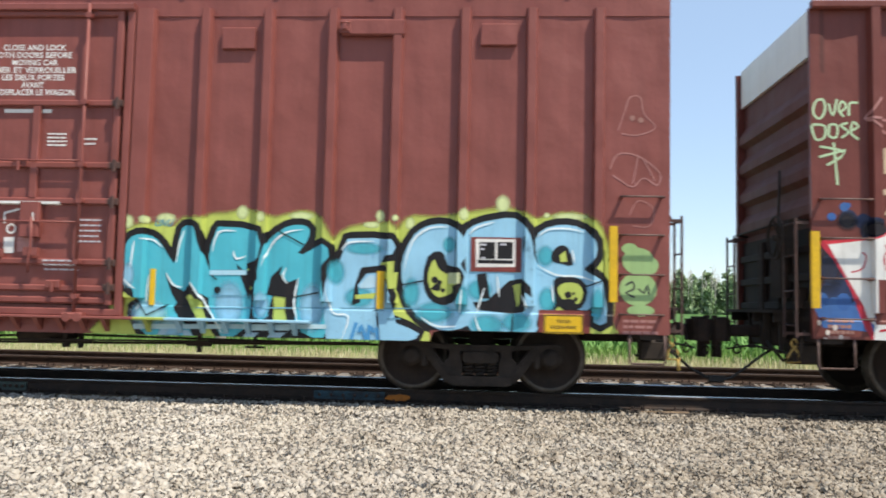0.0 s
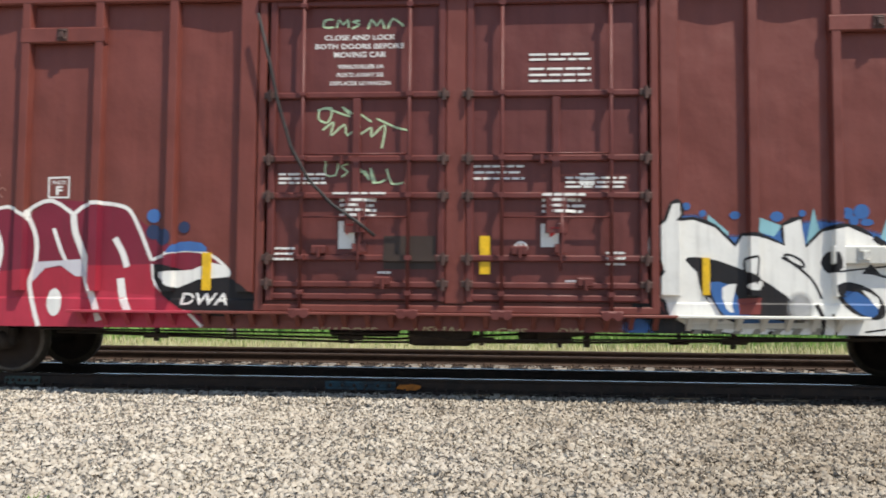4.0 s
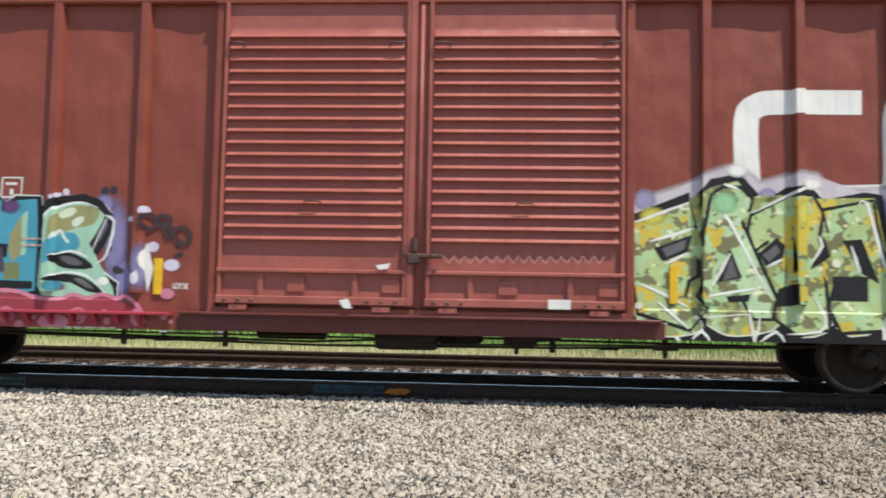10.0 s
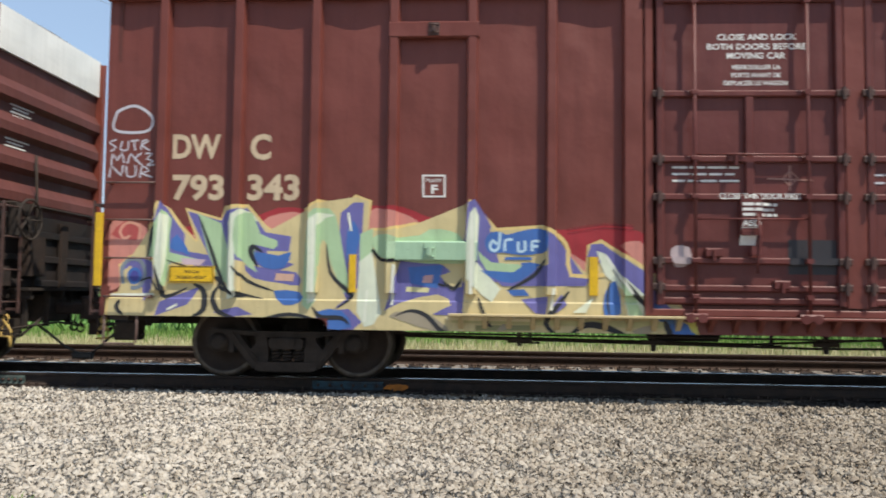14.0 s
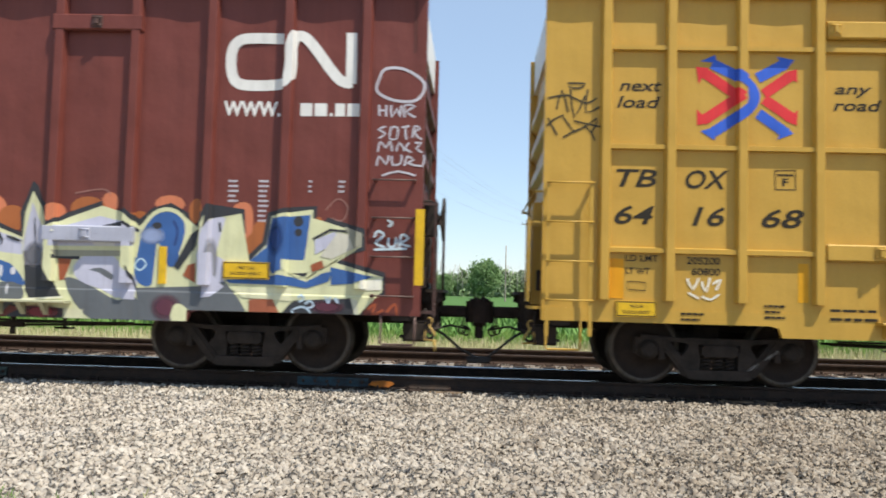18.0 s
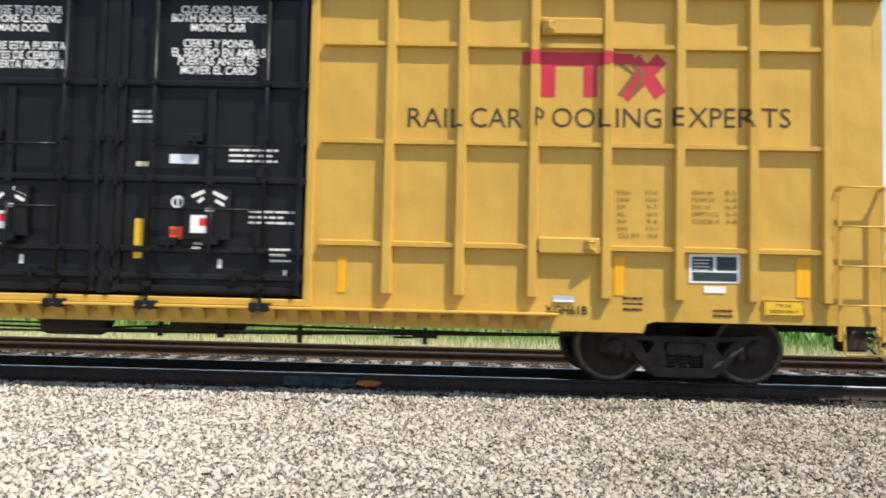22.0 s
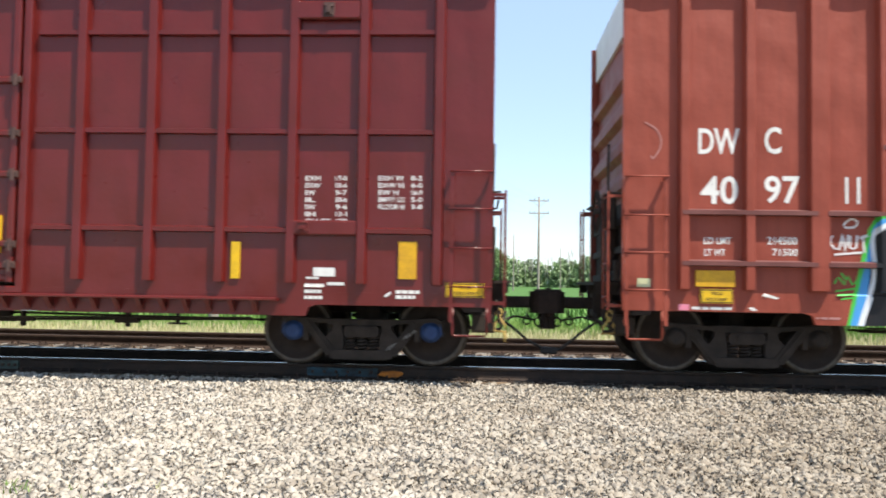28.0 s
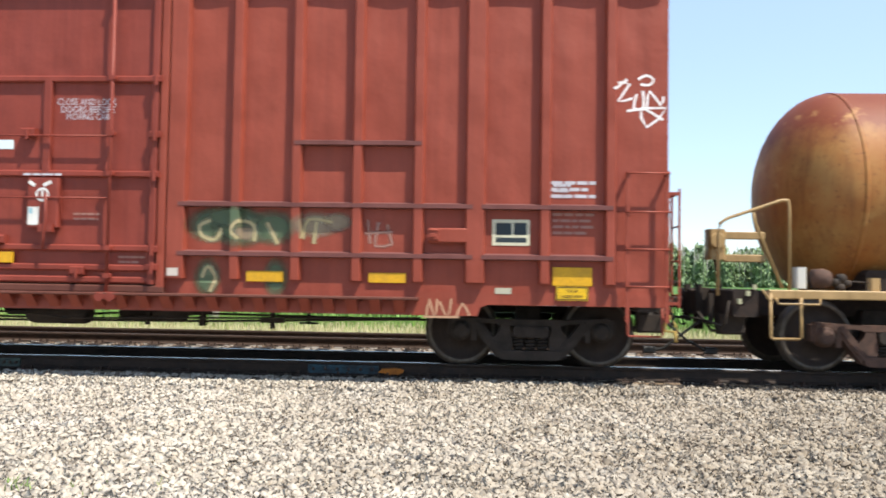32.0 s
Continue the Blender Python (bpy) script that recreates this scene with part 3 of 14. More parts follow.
M_WOODS = leaf_mat("far_foliage", [(0.18, 0.26, 0.12), (0.21, 0.29, 0.14), (0.26, 0.32, 0.19), (0.19, 0.27, 0.13)], 0.8)
M_TREE = leaf_mat("dense_dark_foliage", [(0.14, 0.22, 0.09), (0.17, 0.26, 0.11), (0.20, 0.29, 0.13)], 0.7)
M_BARK = grimy("grey_bark", (0.16, 0.14, 0.12), (0.09, 0.075, 0.06), 0.9, 3)
rng = np.random.default_rng(21)
woods = []
for k in range(300):
    x = -270 + 580 * (k + rng.random()) / 300
    rise = min(1.0, max(0.0, (x - 25) / 60))      # taller wood towards the right-hand end of the field
    h = (10.5 + 4.5 * rng.random() + 2.0 * math.sin(x * 0.11)) * (1 - rise) + (11 + 13 * rng.random() + 2 * math.sin(x * 0.2)) * rise
    y = 385 + 50 * rng.random()
    woods.append(leaf_cloud(rng, (x, y, -0.4 + h * 0.52), (2.8 + 3.4 * rng.random(), 4, h * 0.48), int(640 + 1100 * rise), 0.8))
    woods.append(leaf_cloud(rng, (x + 1, y - 6, 1.4), (4.0, 2.5, 2.6), 200, 0.8))
M_TWIG = grimy("pale_bare_branches", (0.42, 0.40, 0.36), (0.32, 0.30, 0.27), 0.9, 1)
bm = bmesh.new()
for k in range(230):      # leafless trees standing in the wood's edge
    x, y = -230 + 500 * (k + rng.random()) / 230, 378 + 30 * rng.random()
    h = (11 + 6 * rng.random()) * (1 + 0.4 * min(1.0, max(0.0, (x - 25) / 60)))
    tube(bm, [(x, y, -0.4), (x + 0.3 * rng.normal(), y, h * 0.5), (x + 0.6 * rng.normal(), y, h)], 0.10, 4)
    for j in range(5):
        z, d = h * (0.4 + 0.5 * rng.random()), rng.normal()
        tube(bm, [(x, y, z), (x + 0.9 * d, y, z + 0.14 * h), (x + 1.2 * d, y, z + 0.26 * h)], 0.06, 3)
tagged(part("bare_trees", bm, M_TWIG), "hazy leafless trees along the wood's edge", "trees", "", "stuff")
cards("far_woods", np.concatenate(woods), M_WOODS, "distant hazy line of leafy trees beyond the field", "woods")


def broad_tree(x, y, h, w, seed, n=2600):
    """A round field tree: tapered trunk, limbs, uneven crown."""
    t = thing("tree", "round dark green tree standing in the field", "tree")
    t.location = (x, y, ground_z(y))
    r = np.random.default_rng(seed)
    bm = bmesh.new()
    lathe(bm, [(0.03 * h, 0), (0.022 * h, 0.12 * h), (0.018 * h, 0.3 * h), (0.006 * h, 0.62 * h)], (0, 0, 0), 2, 9)
    for k in range(6):
        a = k * 1.05 + r.random()
        tube(bm, [(0, 0, h * 0.25), (math.cos(a) * w * 0.2, math.sin(a) * w * 0.2, h * 0.45), (math.cos(a) * w * 0.36, math.sin(a) * w * 0.36, h * (0.55 + 0.2 * r.random()))], 0.008 * h, 5)
    part("trunk", bm, M_BARK, t)
    q = np.concatenate([leaf_cloud(r, (0, 0, h * 0.56), (w * 0.46, w * 0.46, h * 0.42), n, 0.027 * h),
                        leaf_cloud(r, (w * 0.12, 0, h * 0.78), (w * 0.26, w * 0.3, h * 0.2), n // 3, 0.027 * h),
                        leaf_cloud(r, (-w * 0.2, 0, h * 0.3), (w * 0.3, w * 0.3, h * 0.2), n // 3, 0.027 * h)])
    crown = cards("crown", q, M_TREE, "", "", "", t)
    return t


broad_tree(2.6, 250, 12.5, 10.5, 31, 7000)
broad_tree(-11.5, 262, 8.0, 9.0, 32, 5000)
broad_tree(52, 270, 10.0, 12.0, 33, 6000)


# ---- line of wooden poles with crossarms and wires ----
def line_pole(x, y, h, label, arms=(0.5, 2.0)):
    p = thing("utility_pole", label, "utility pole", "line poles")
    p.location = (x, y, ground_z(y))
    bm = bmesh.new()
    lathe(bm, [(0.17, -0.6), (0.165, 0.0), (0.14, h * 0.5), (0.105, h)], (0, 0, 0), 2, 14)
    part("pole", bm, M_WOOD_POLE, p)
    for k, d in enumerate(arms):
        bm = bmesh.new()
        box(bm, -1.2, 1.2, -0.06, 0.06, h - d - 0.06, h - d + 0.06, 0, 0.01)
        arm = part("crossarm", bm, M_WOOD_POLE, p)
        for xx in (-1.1, -0.55, 0.55, 1.1):
            bm = bmesh.new()
            lathe(bm, [(0.012, 0), (0.012, 0.07), (0.045, 0.08), (0.055, 0.13), (0.03, 0.19)], (xx, 0, h - d + 0.06), 2, 8)
            part("insulator", bm, M_RAIL, arm)
        for sgn in (-1, 1):
            bm = bmesh.new()
            tube(bm, [(0, -0.09, h - d - 0.75), (sgn * 0.8, -0.09, h - d - 0.04)], 0.022, 6)
            part("brace", bm, M_WOOD_POLE, arm)
    return p


line_pole(-8.9, 14.8, 12.0, "grey weathered wooden pole with two crossarms")
line_pole(6.5, 85.0, 12.0, "grey weathered wooden pole with two crossarms")
line_pole(6.3, 161.0, 12.0, "slim wooden pole far out in the field", ())
line_pole(21.7, 218.0, 12.0, "slim wooden pole far out in the field", ())
bm = bmesh.new()
for zz, offs in ((11.05, (-1.1, -0.55, 0.55, 1.1)), (9.55, (-1.1, 1.1))):
    for o in offs:
        a, b = Vector((-8.9 + o, 14.8, zz)), Vector((6.5 + o, 85.0, zz))
        back = a - (b - a)
        for p, q in ((back, a), (a, b)):
            tube(bm, [p.lerp(q, k / 14) - Vector((0, 0, 4 * 1.1 * (k / 14) * (1 - k / 14))) for k in range(15)], 0.006, 4)
tagged(part("overhead_wires", bm, M_WIRE), "thin sagging overhead wires between poles", "wires", "", "stuff")


# ---- weeds in the ballast near the camera ----
for k, (x, y, n) in enumerate(((-3.0, -6.3, 40), (-2.5, -6.36, 20), (-2.2, -6.2, 12))):
    q = blades(n, x - 0.16, x + 0.16, y - 0.12, y + 0.12, 0.02, 0.07, 0.010, 40 + k, 0.8)
    w = cards("weed", q, M_GREEN if k < 2 else M_DRY, "small yellow-green weed in the ballast", "weed", "stuff", None)
# ---- parts of the train, in each car's own space: x from its left end, y = 0 on the track's middle ----
WHEEL_R = 0.457
WHEELSETS = []      # rolling wheelsets with their place on the truck


def wheelset_mesh():
    bm = bmesh.new()
    prof = [(0.085, -0.845), (0.125, -0.835), (0.135, -0.80), (0.30, -0.775), (0.375, -0.80), (0.395, -0.825), (0.452, -0.825),
            (0.457, -0.80), (0.460, -0.735), (0.483, -0.715), (0.478, -0.69), (0.395, -0.69), (0.36, -0.735), (0.14, -0.72), (0.10, -0.66)]
    mids = [0, 0, 0, 0, 0, 1, 1, 1, 1, 1, 1, 0, 0, 0]
    lathe(bm, prof, (0, 0, 0), 1, 40, 0, mids)
    lathe(bm, [(r, -w) for r, w in prof], (0, 0, 0), 1, 40, 0, mids)
    lathe(bm, [(0.08, -1.02), (0.08, -0.7), (0.09, -0.6), (0.09, 0.6), (0.08, 0.7), (0.08, 1.02)], (0, 0, 0), 1, 16)
    # a chipped bright patch on each rim shows the turning
    me = bpy.data.meshes.new("wheelset")
    bm.to_mesh(me)
    bm.free()
    me.materials.append(M_WHEEL)
    me.materials.append(M_TREAD)
    return me


ME_WHEELSET = wheelset_mesh()


def seg_box(bm, a, b, th, y0, y1, mi=0):
    """A bar of thickness th from a to b in the x-z plane."""
    a, b = Vector(a), Vector(b)
    d = (b - a).normalized()
    n = Vector((-d.y, d.x)) * th / 2
    prism(bm, [tuple(a + n), tuple(a - n), tuple(b - n), tuple(b + n)], 1, y0, y1, mi)


def side_frame_mesh():
    """Cast side frame, at y = -1: chords, sloping tension members, columns and pedestal jaws."""
    bm = bmesh.new()
    y0, y1 = -1.09, -0.93
    seg_box(bm, (-0.99, 0.615), (-0.40, 0.575), 0.055, y0, y1)
    seg_box(bm, (0.99, 0.615), (0.40, 0.575), 0.055, y0, y1)
    seg_box(bm, (-0.42, 0.57), (0.42, 0.57), 0.08, y0 + .004, y1 - .004)
    prism(bm, [(-0.34, 0.095), (0.34, 0.095), (0.40, 0.12), (0.43, 0.19), (0.40, 0.215), (-0.40, 0.215), (-0.43, 0.19), (-0.40, 0.12)], 1, y0 - .02, y1 + .02)
    for s in (-1, 1):
        seg_box(bm, (s * 0.70, 0.56), (s * 0.39, 0.17), 0.13, y0 - .01, y1 + .01)
        seg_box(bm, (s * 0.70, 0.56), (s * 0.39, 0.17), 0.05, y0 - .03, y0)
        prism(bm, [(s * 0.235, 0.20), (s * 0.42, 0.20), (s * 0.50, 0.34), (s * 0.40, 0.46), (s * 0.37, 0.57), (s * 0.26, 0.57), (s * 0.255, 0.46), (s * 0.235, 0.38)], 1, y0 + .008, y1 - .008)
        box(bm, s * 0.72 - 0.04, s * 0.72 + 0.04, y0 - .016, y1 - .012, 0.33, 0.60, 0, 0.015)
        box(bm, s * 1.02 - 0.035, s * 1.02 + 0.035, y0 + .012, y1 - .012, 0.40, 0.61, 0, 0.015)
        prism(bm, [(s * 0.75, 0.52), (s * 0.75, 0.62), (s * 1.0, 0.62), (s * 1.0, 0.52), (s * 0.95, 0.575), (s * 0.82, 0.575)], 1, y0 - .012, y1 - .016)
    me = bpy.data.meshes.new("side_frame")
    bm.to_mesh(me)
    bm.free()
    me.materials.append(M_TRUCK)
    return me


ME_FRAME = side_frame_mesh()


def spring_mesh():
    bm = bmesh.new()
    for x in (0.0,):
        tube(bm, [(x + 0.055 * math.cos(a), -1.01 + 0.055 * math.sin(a), 0.215 + 0.17 * a / (8 * math.pi)) for a in [math.pi / 5 * k for k in range(41)]], 0.018, 5)
    me = bpy.data.meshes.new("spring")
    bm.to_mesh(me)
    bm.free()
    me.materials.append(M_TRUCK)
    return me


ME_SPRINGS = spring_mesh()


def bearing_mesh():
    bm = bmesh.new()
    lathe(bm, [(0.125, -0.95), (0.13, -0.97), (0.13, -1.10), (0.105, -1.12), (0.10, -1.15), (0.06, -1.158)], (0, 0, 0), 1, 20)
    prism(bm, [(-0.15, -0.02), (-0.13, 0.10), (-0.08, 0.145), (0.08, 0.145), (0.13, 0.10), (0.15, -0.02), (0.10, -0.09), (-0.10, -0.09)], 1, -1.085, -0.96)
    for k in range(3):
        a = 2 * math.pi * k / 3 + 0.4
        lathe(bm, [(0.018, -1.15), (0.018, -1.175)], (0.065 * math.cos(a), 0, 0.065 * math.sin(a)), 1, 6)
    me = bpy.data.meshes.new("bearing")
    bm.to_mesh(me)
    bm.free()
    return me


BEARINGS = {}


def bolster_mesh():
    bm = bmesh.new()
    box(bm, -0.225, 0.225, -1.12, 1.12, 0.385, 0.525, 0, 0.03)
    box(bm, -0.12, 0.12, -1.135, 1.135, 0.42, 0.50, 0, 0.02)
    box(bm, -0.16, 0.16, -0.5, 0.5, 0.53, 0.78, 0, 0.03)
    for s in (-1, 1):
        box(bm, s * 0.35 - 0.05, s * 0.35 + 0.05, -0.72, 0.72, 0.36, 0.46, 0, 0.02)
        seg_box(bm, (s * 0.35, 0.42), (s * 0.42, 0.42), 0.2, -0.79, -0.69)
        seg_box(bm, (s * 0.35, 0.42), (s * 0.42, 0.42), 0.2, 0.69, 0.79)
    me = bpy.data.meshes.new("truck")
    bm.to_mesh(me)
    bm.free()
    me.materials.append(M_TRUCK)
    return me


ME_BOLSTER = bolster_mesh()


def truck(car, x, cap=None, cap_label="", marked=False):
    """Two-axle truck centred at x: bolster with side frames, springs, bearings and rolling wheelsets."""
    t = new("truck", ME_BOLSTER)
    t.parent, t.location = car, (x, 0, 0)
    for turn in (0, math.pi):
        o = new("side_frame", ME_FRAME)
        o.parent, o.rotation_euler = t, (0, 0, turn)
        for dx in (-0.15, 0.0, 0.15):
            o = new("spring", ME_SPRINGS)
            o.parent, o.rotation_euler, o.location = t, (0, 0, turn), (dx, 0, 0)
        if marked and not turn:
            bm = bmesh.new()
            d = Vector((0.62, 0, 0.42)).normalized()
            up = Vector((-d.z, 0, d.x))
            for k in range(11):
                if k in (4, 5):
                    continue
                c = Vector((0.34, -1.166, 0.235)) + d * (0.042 * k)
                for q in ((-0.014, 0.03), (0.004, 0.024)) if k % 3 else ((-0.014, 0.012), (0.004, 0.012)):
                    e = c + d * q[0]
                    bm.faces.new([bm.verts.new(e + d * i * 0.012 + up * j * q[1]) for i, j in ((0, -0.7), (1, -0.7), (1, 0.7), (0, 0.7))])
            tagged(part("small_print", bm, P_STENCIL, t), "", "", "", "stuff")
    cap = cap or M_TRUCK
    if cap.name not in BEARINGS:
        BEARINGS[cap.name] = bearing_mesh()
        BEARINGS[cap.name].materials.append(cap)
    for dx in (-0.889, 0.889):
        for turn in (0, math.pi):
            o = new("bearing", BEARINGS[cap.name])
            o.parent, o.rotation_euler, o.location = t, (0, 0, turn), (dx, 0, WHEEL_R)
            tagged(o, cap_label)
        w = new("wheelset", ME_WHEELSET)
        w.parent, w.location = t, (dx, 0, WHEEL_R)
        WHEELSETS.append((w, dx))
    return t


def coupler(car, x, side):
    """Draft gear, coupler head, cut lever and hanging air hose at one end; side = -1 for the left end, +1 for the right."""
    def at(a, b):
        return min(x + side * a, x + side * b), max(x + side * a, x + side * b)
    bm = bmesh.new()
    box(bm, *at(-0.3, 0.16), -0.30, 0.30, 0.66, 1.04, 0, 0.03)
    for y in (-0.33, 0.27):
        box(bm, *at(0.10, 0.19), y, y + 0.06, 0.60, 1.09, 0, 0.01)
    c = part("striker_casting", bm, M_UNDER, car)
    bm = bmesh.new()
    box(bm, *at(0.1, 0.62), -0.08, 0.08, 0.765, 0.925, 0, 0.025)
    prism(bm, [(x + side * 0.55, -0.10), (x + side * 0.60, -0.20), (x + side * 0.66, -0.25), (x + side * 0.79, -0.24), (x + side * 0.86, -0.14), (x + side * 0.80, 0.02), (x + side * 0.88, 0.10), (x + side * 0.80, 0.22), (x + side * 0.62, 0.20), (x + side * 0.55, 0.10)][::side], 2, 0.70, 0.995)
    box(bm, *at(0.60, 0.76), -0.20, -0.04, 0.98, 1.03, 0, 0.02)
    box(bm, *at(0.68, 0.80), -0.16, 0.0, 0.48, 0.72, 0, 0.03)
    lathe(bm, [(0.045, 0), (0.045, 0.40)], (x + side * 0.79, -0.17, 0.65), 2, 10)
    part("coupler_head", bm, M_COUPLER, c)
    bm = bmesh.new()
    for dx, z in ((0.50, 0.60), (0.92, 0.58)):
        tube(bm, [(x + side * dx + 0.05 * math.cos(a), -0.2, z + 0.06 * math.sin(a)) for a in [2 * math.pi * k / 10 for k in range(10)]], 0.014, 6, 0, True)
        tube(bm, [(x + side * dx, -0.2, z + 0.06), (x + side * (dx + 0.02), -0.18, 0.78)], 0.012, 6)
    part("lock_lifter", bm, M_COUPLER, c)
    bm = bmesh.new()
    tube(bm, [(x + side * 0.06, -1.38, 0.90), (x + side * 0.10, -1.36, 0.62), (x + side * 0.12, -1.28, 0.58), (x + side * 0.16, -0.75, 0.62), (x + side * 0.34, -0.32, 0.66), (x + side * 0.62, -0.16, 0.60)], 0.016, 6)
    box(bm, *at(0.08, 0.14), -0.80, -0.74, 0.58, 0.98)
    part("cut_lever", bm, M_UNDER, c)
    bm = bmesh.new()
    tube(bm, [(x + side * 0.12, -0.46, 0.62), (x + side * 0.26, -0.48, 0.54), (x + side * 0.36, -0.47, 0.46), (x + side * 0.50, -0.45, 0.34), (x + side * 0.64, -0.43, 0.25 + 0.02 * side), (x + side * 0.76, -0.42, 0.20), (x + side * 0.86, -0.42, 0.19)], 0.019, 8)
    box(bm, *at(0.74, 0.90), -0.46, -0.37, 0.16, 0.25, 0, 0.02)
    part("air_hose", bm, M_RUBBER, c)
    bm = bmesh.new()
    box(bm, *at(-0.25, 0.05), -1.0, -0.72, 0.46, 0.72, 0, 0.03)
    tube(bm, [(x - side * 0.3, -0.86, 0.52), (x + side * 0.12, -0.84, 0.50), (x + side * 0.2, -0.5, 0.72)], 0.022, 6)
    part("angle_cock", bm, M_UNDER, c)
    return c


def handbrake(car, x, side, z=2.05, y=-0.95, mat=None):
    """Wheel on its housing at the car's end."""
    bm = bmesh.new()
    box(bm, min(x, x + side * 0.16), max(x, x + side * 0.16), y - 0.14, y + 0.14, z - 0.22, z + 0.22, 0, 0.03)
    hb = part("handbrake", bm, mat or M_UNDER, car)
    bm = bmesh.new()
    cx = x + side * 0.24
    tube(bm, [(cx, y + 0.27 * math.cos(a), z + 0.27 * math.sin(a)) for a in [2 * math.pi * k / 24 for k in range(24)]], 0.018, 6, 0, True)
    for k in range(5):
        a = 2 * math.pi * k / 5
        tube(bm, [(cx - side * 0.05, y, z), (cx, y + 0.27 * math.cos(a), z + 0.27 * math.sin(a))], 0.014, 5)
    lathe(bm, [(0.04, -0.08), (0.04, 0.04)], (cx - side * 0.05, y, z), 0, 10)
    part("brake_wheel", bm, M_UNDER, hb, "spoked black brake wheel")


def ladder(car, x0, x1, rungs, y, mat, bottom, top, depth=0.10, stiles=True):
    """Side ladder of round rungs held off the sheet, on two thin stiles or on feet of their own."""
    if stiles:
        bm = bmesh.new()
        for x in (x0, x1):
            box(bm, x - 0.022, x + 0.022, y - 0.012, y + 0.012, bottom, top)
            for z in (bottom + 0.05, top - 0.05):
                box(bm, x - 0.02, x + 0.02, y + 0.012, y + depth, z - 0.02, z + 0.02, 0, 0.006)
        lad = part("ladder", bm, mat, car)
    else:
        lad = new("ladder")
        lad.parent = car
        for x in (x0, x1):
            bm = bmesh.new()
            box(bm, x - 0.02, x + 0.02, y - 0.012, y + depth, -0.02, 0.02, 0, 0.006)
            foot = part("rung_foot", bm, mat, lad)
            foot.location.z = rungs[0]
            for z in rungs[1:]:
                again(foot, 0, 0, z - rungs[0])
    bm = bmesh.new()
    tube(bm, [(x0 - 0.03, y - 0.02, 0), (x1 + 0.03, y - 0.02, 0)], 0.012, 6)
    r = part("rung", bm, mat if stiles else M_RUNG, lad)
    r.location.z = rungs[0]
    for z in rungs[1:]:
        again(r, 0, 0, z - rungs[0])
    return lad


def end_ladder(car, x, side, rungs, mat, y0=-1.42, y1=-1.02, stile=0.02):
    mat = mat if mat in (M_YELLOW, M_MAROON, M_RED_G) else M_LUG
    bm = bmesh.new()
    xx = x + side * 0.16
    for y in (y0, y1):
        box(bm, xx - 0.012, xx + 0.012, y - stile, y + stile, rungs[0] - (0.15 if stile < 0.04 else 0.03), rungs[-1] + 0.06)
        for z in (rungs[0] - 0.1, rungs[-1]):
            box(bm, min(x, xx), max(x, xx), y - 0.018, y + 0.018, z - 0.018, z + 0.018)
    lad = part("end_ladder", bm, mat, car)
    bm = bmesh.new()
    tube(bm, [(xx, y0, 0), (xx, y1, 0)], 0.012, 6)
    r = part("rung", bm, mat, lad)
    r.location.z = rungs[0]
    for z in rungs[1:]:
        again(r, 0, 0, z - rungs[0])


def step(car, x, side, mat=None):
    """Stirrup step below a corner."""
    bm = bmesh.new()
    a, b = x, x + 0.42
    tube(bm, [(a, -1.5, 0.84), (a, -1.52, 0.47), (a + 0.02, -1.52, 0.45), (b - 0.02, -1.52, 0.45), (b, -1.52, 0.47), (b, -1.5, 0.84)], 0.015, 6)
    part("stirrup_step", bm, mat or M_UNDER, car)


Y_POST, Y_SHEET = -1.60, -1.505


def hat_post(x, w, z0, z1, y_out=Y_POST, y_in=Y_SHEET, slope=0.022):
    """Pressed side post with sloping flanks and a foot flange."""
    bm = bmesh.new()
    h = w / 2
    prism(bm, [(-h, y_in + 0.03), (-h, y_in), (-h + slope, y_out + 0.006), (-h + slope + 0.006, y_out), (h - slope - 0.006, y_out), (h - slope, y_out + 0.006), (h, y_in), (h, y_in + 0.03)], 2, z0, z1)
    return bm


def sheet_grid(x0, x1, z0, z1, dent, seed):
    """One bay of side sheet. Its top part is pressed a little out of true."""
    bm = bmesh.new()
    nx, nz = 8, 22
    g = []
    for j in range(nz + 1):
        z = z0 + (z1 - z0) * j / nz
        row = []
        for i in range(nx + 1):
            x = x0 + (x1 - x0) * i / nx
            k = max(0.0, min(1.0, (z - (z1 - 1.0)) / 0.6))
            u = i / nx
            d = dent * k * (math.sin(math.pi * u) + 0.6 * math.sin(2 * math.pi * u + seed) * math.sin(math.pi * u))
            row.append(bm.verts.new((x, Y_SHEET + d, z)))
        g.append(row)
    for j in range(nz):
        for i in range(nx):
            f = bm.faces.new((g[j][i], g[j][i + 1], g[j + 1][i + 1], g[j + 1][i]))
            f.smooth = True
    back = [bm.verts.new((x, Y_SHEET + 0.07, z)) for x, z in ((x0, z0), (x1, z0), (x1, z1), (x0, z1))]
    bm.faces.new(list(reversed(back)))
    return bm


CARS = []


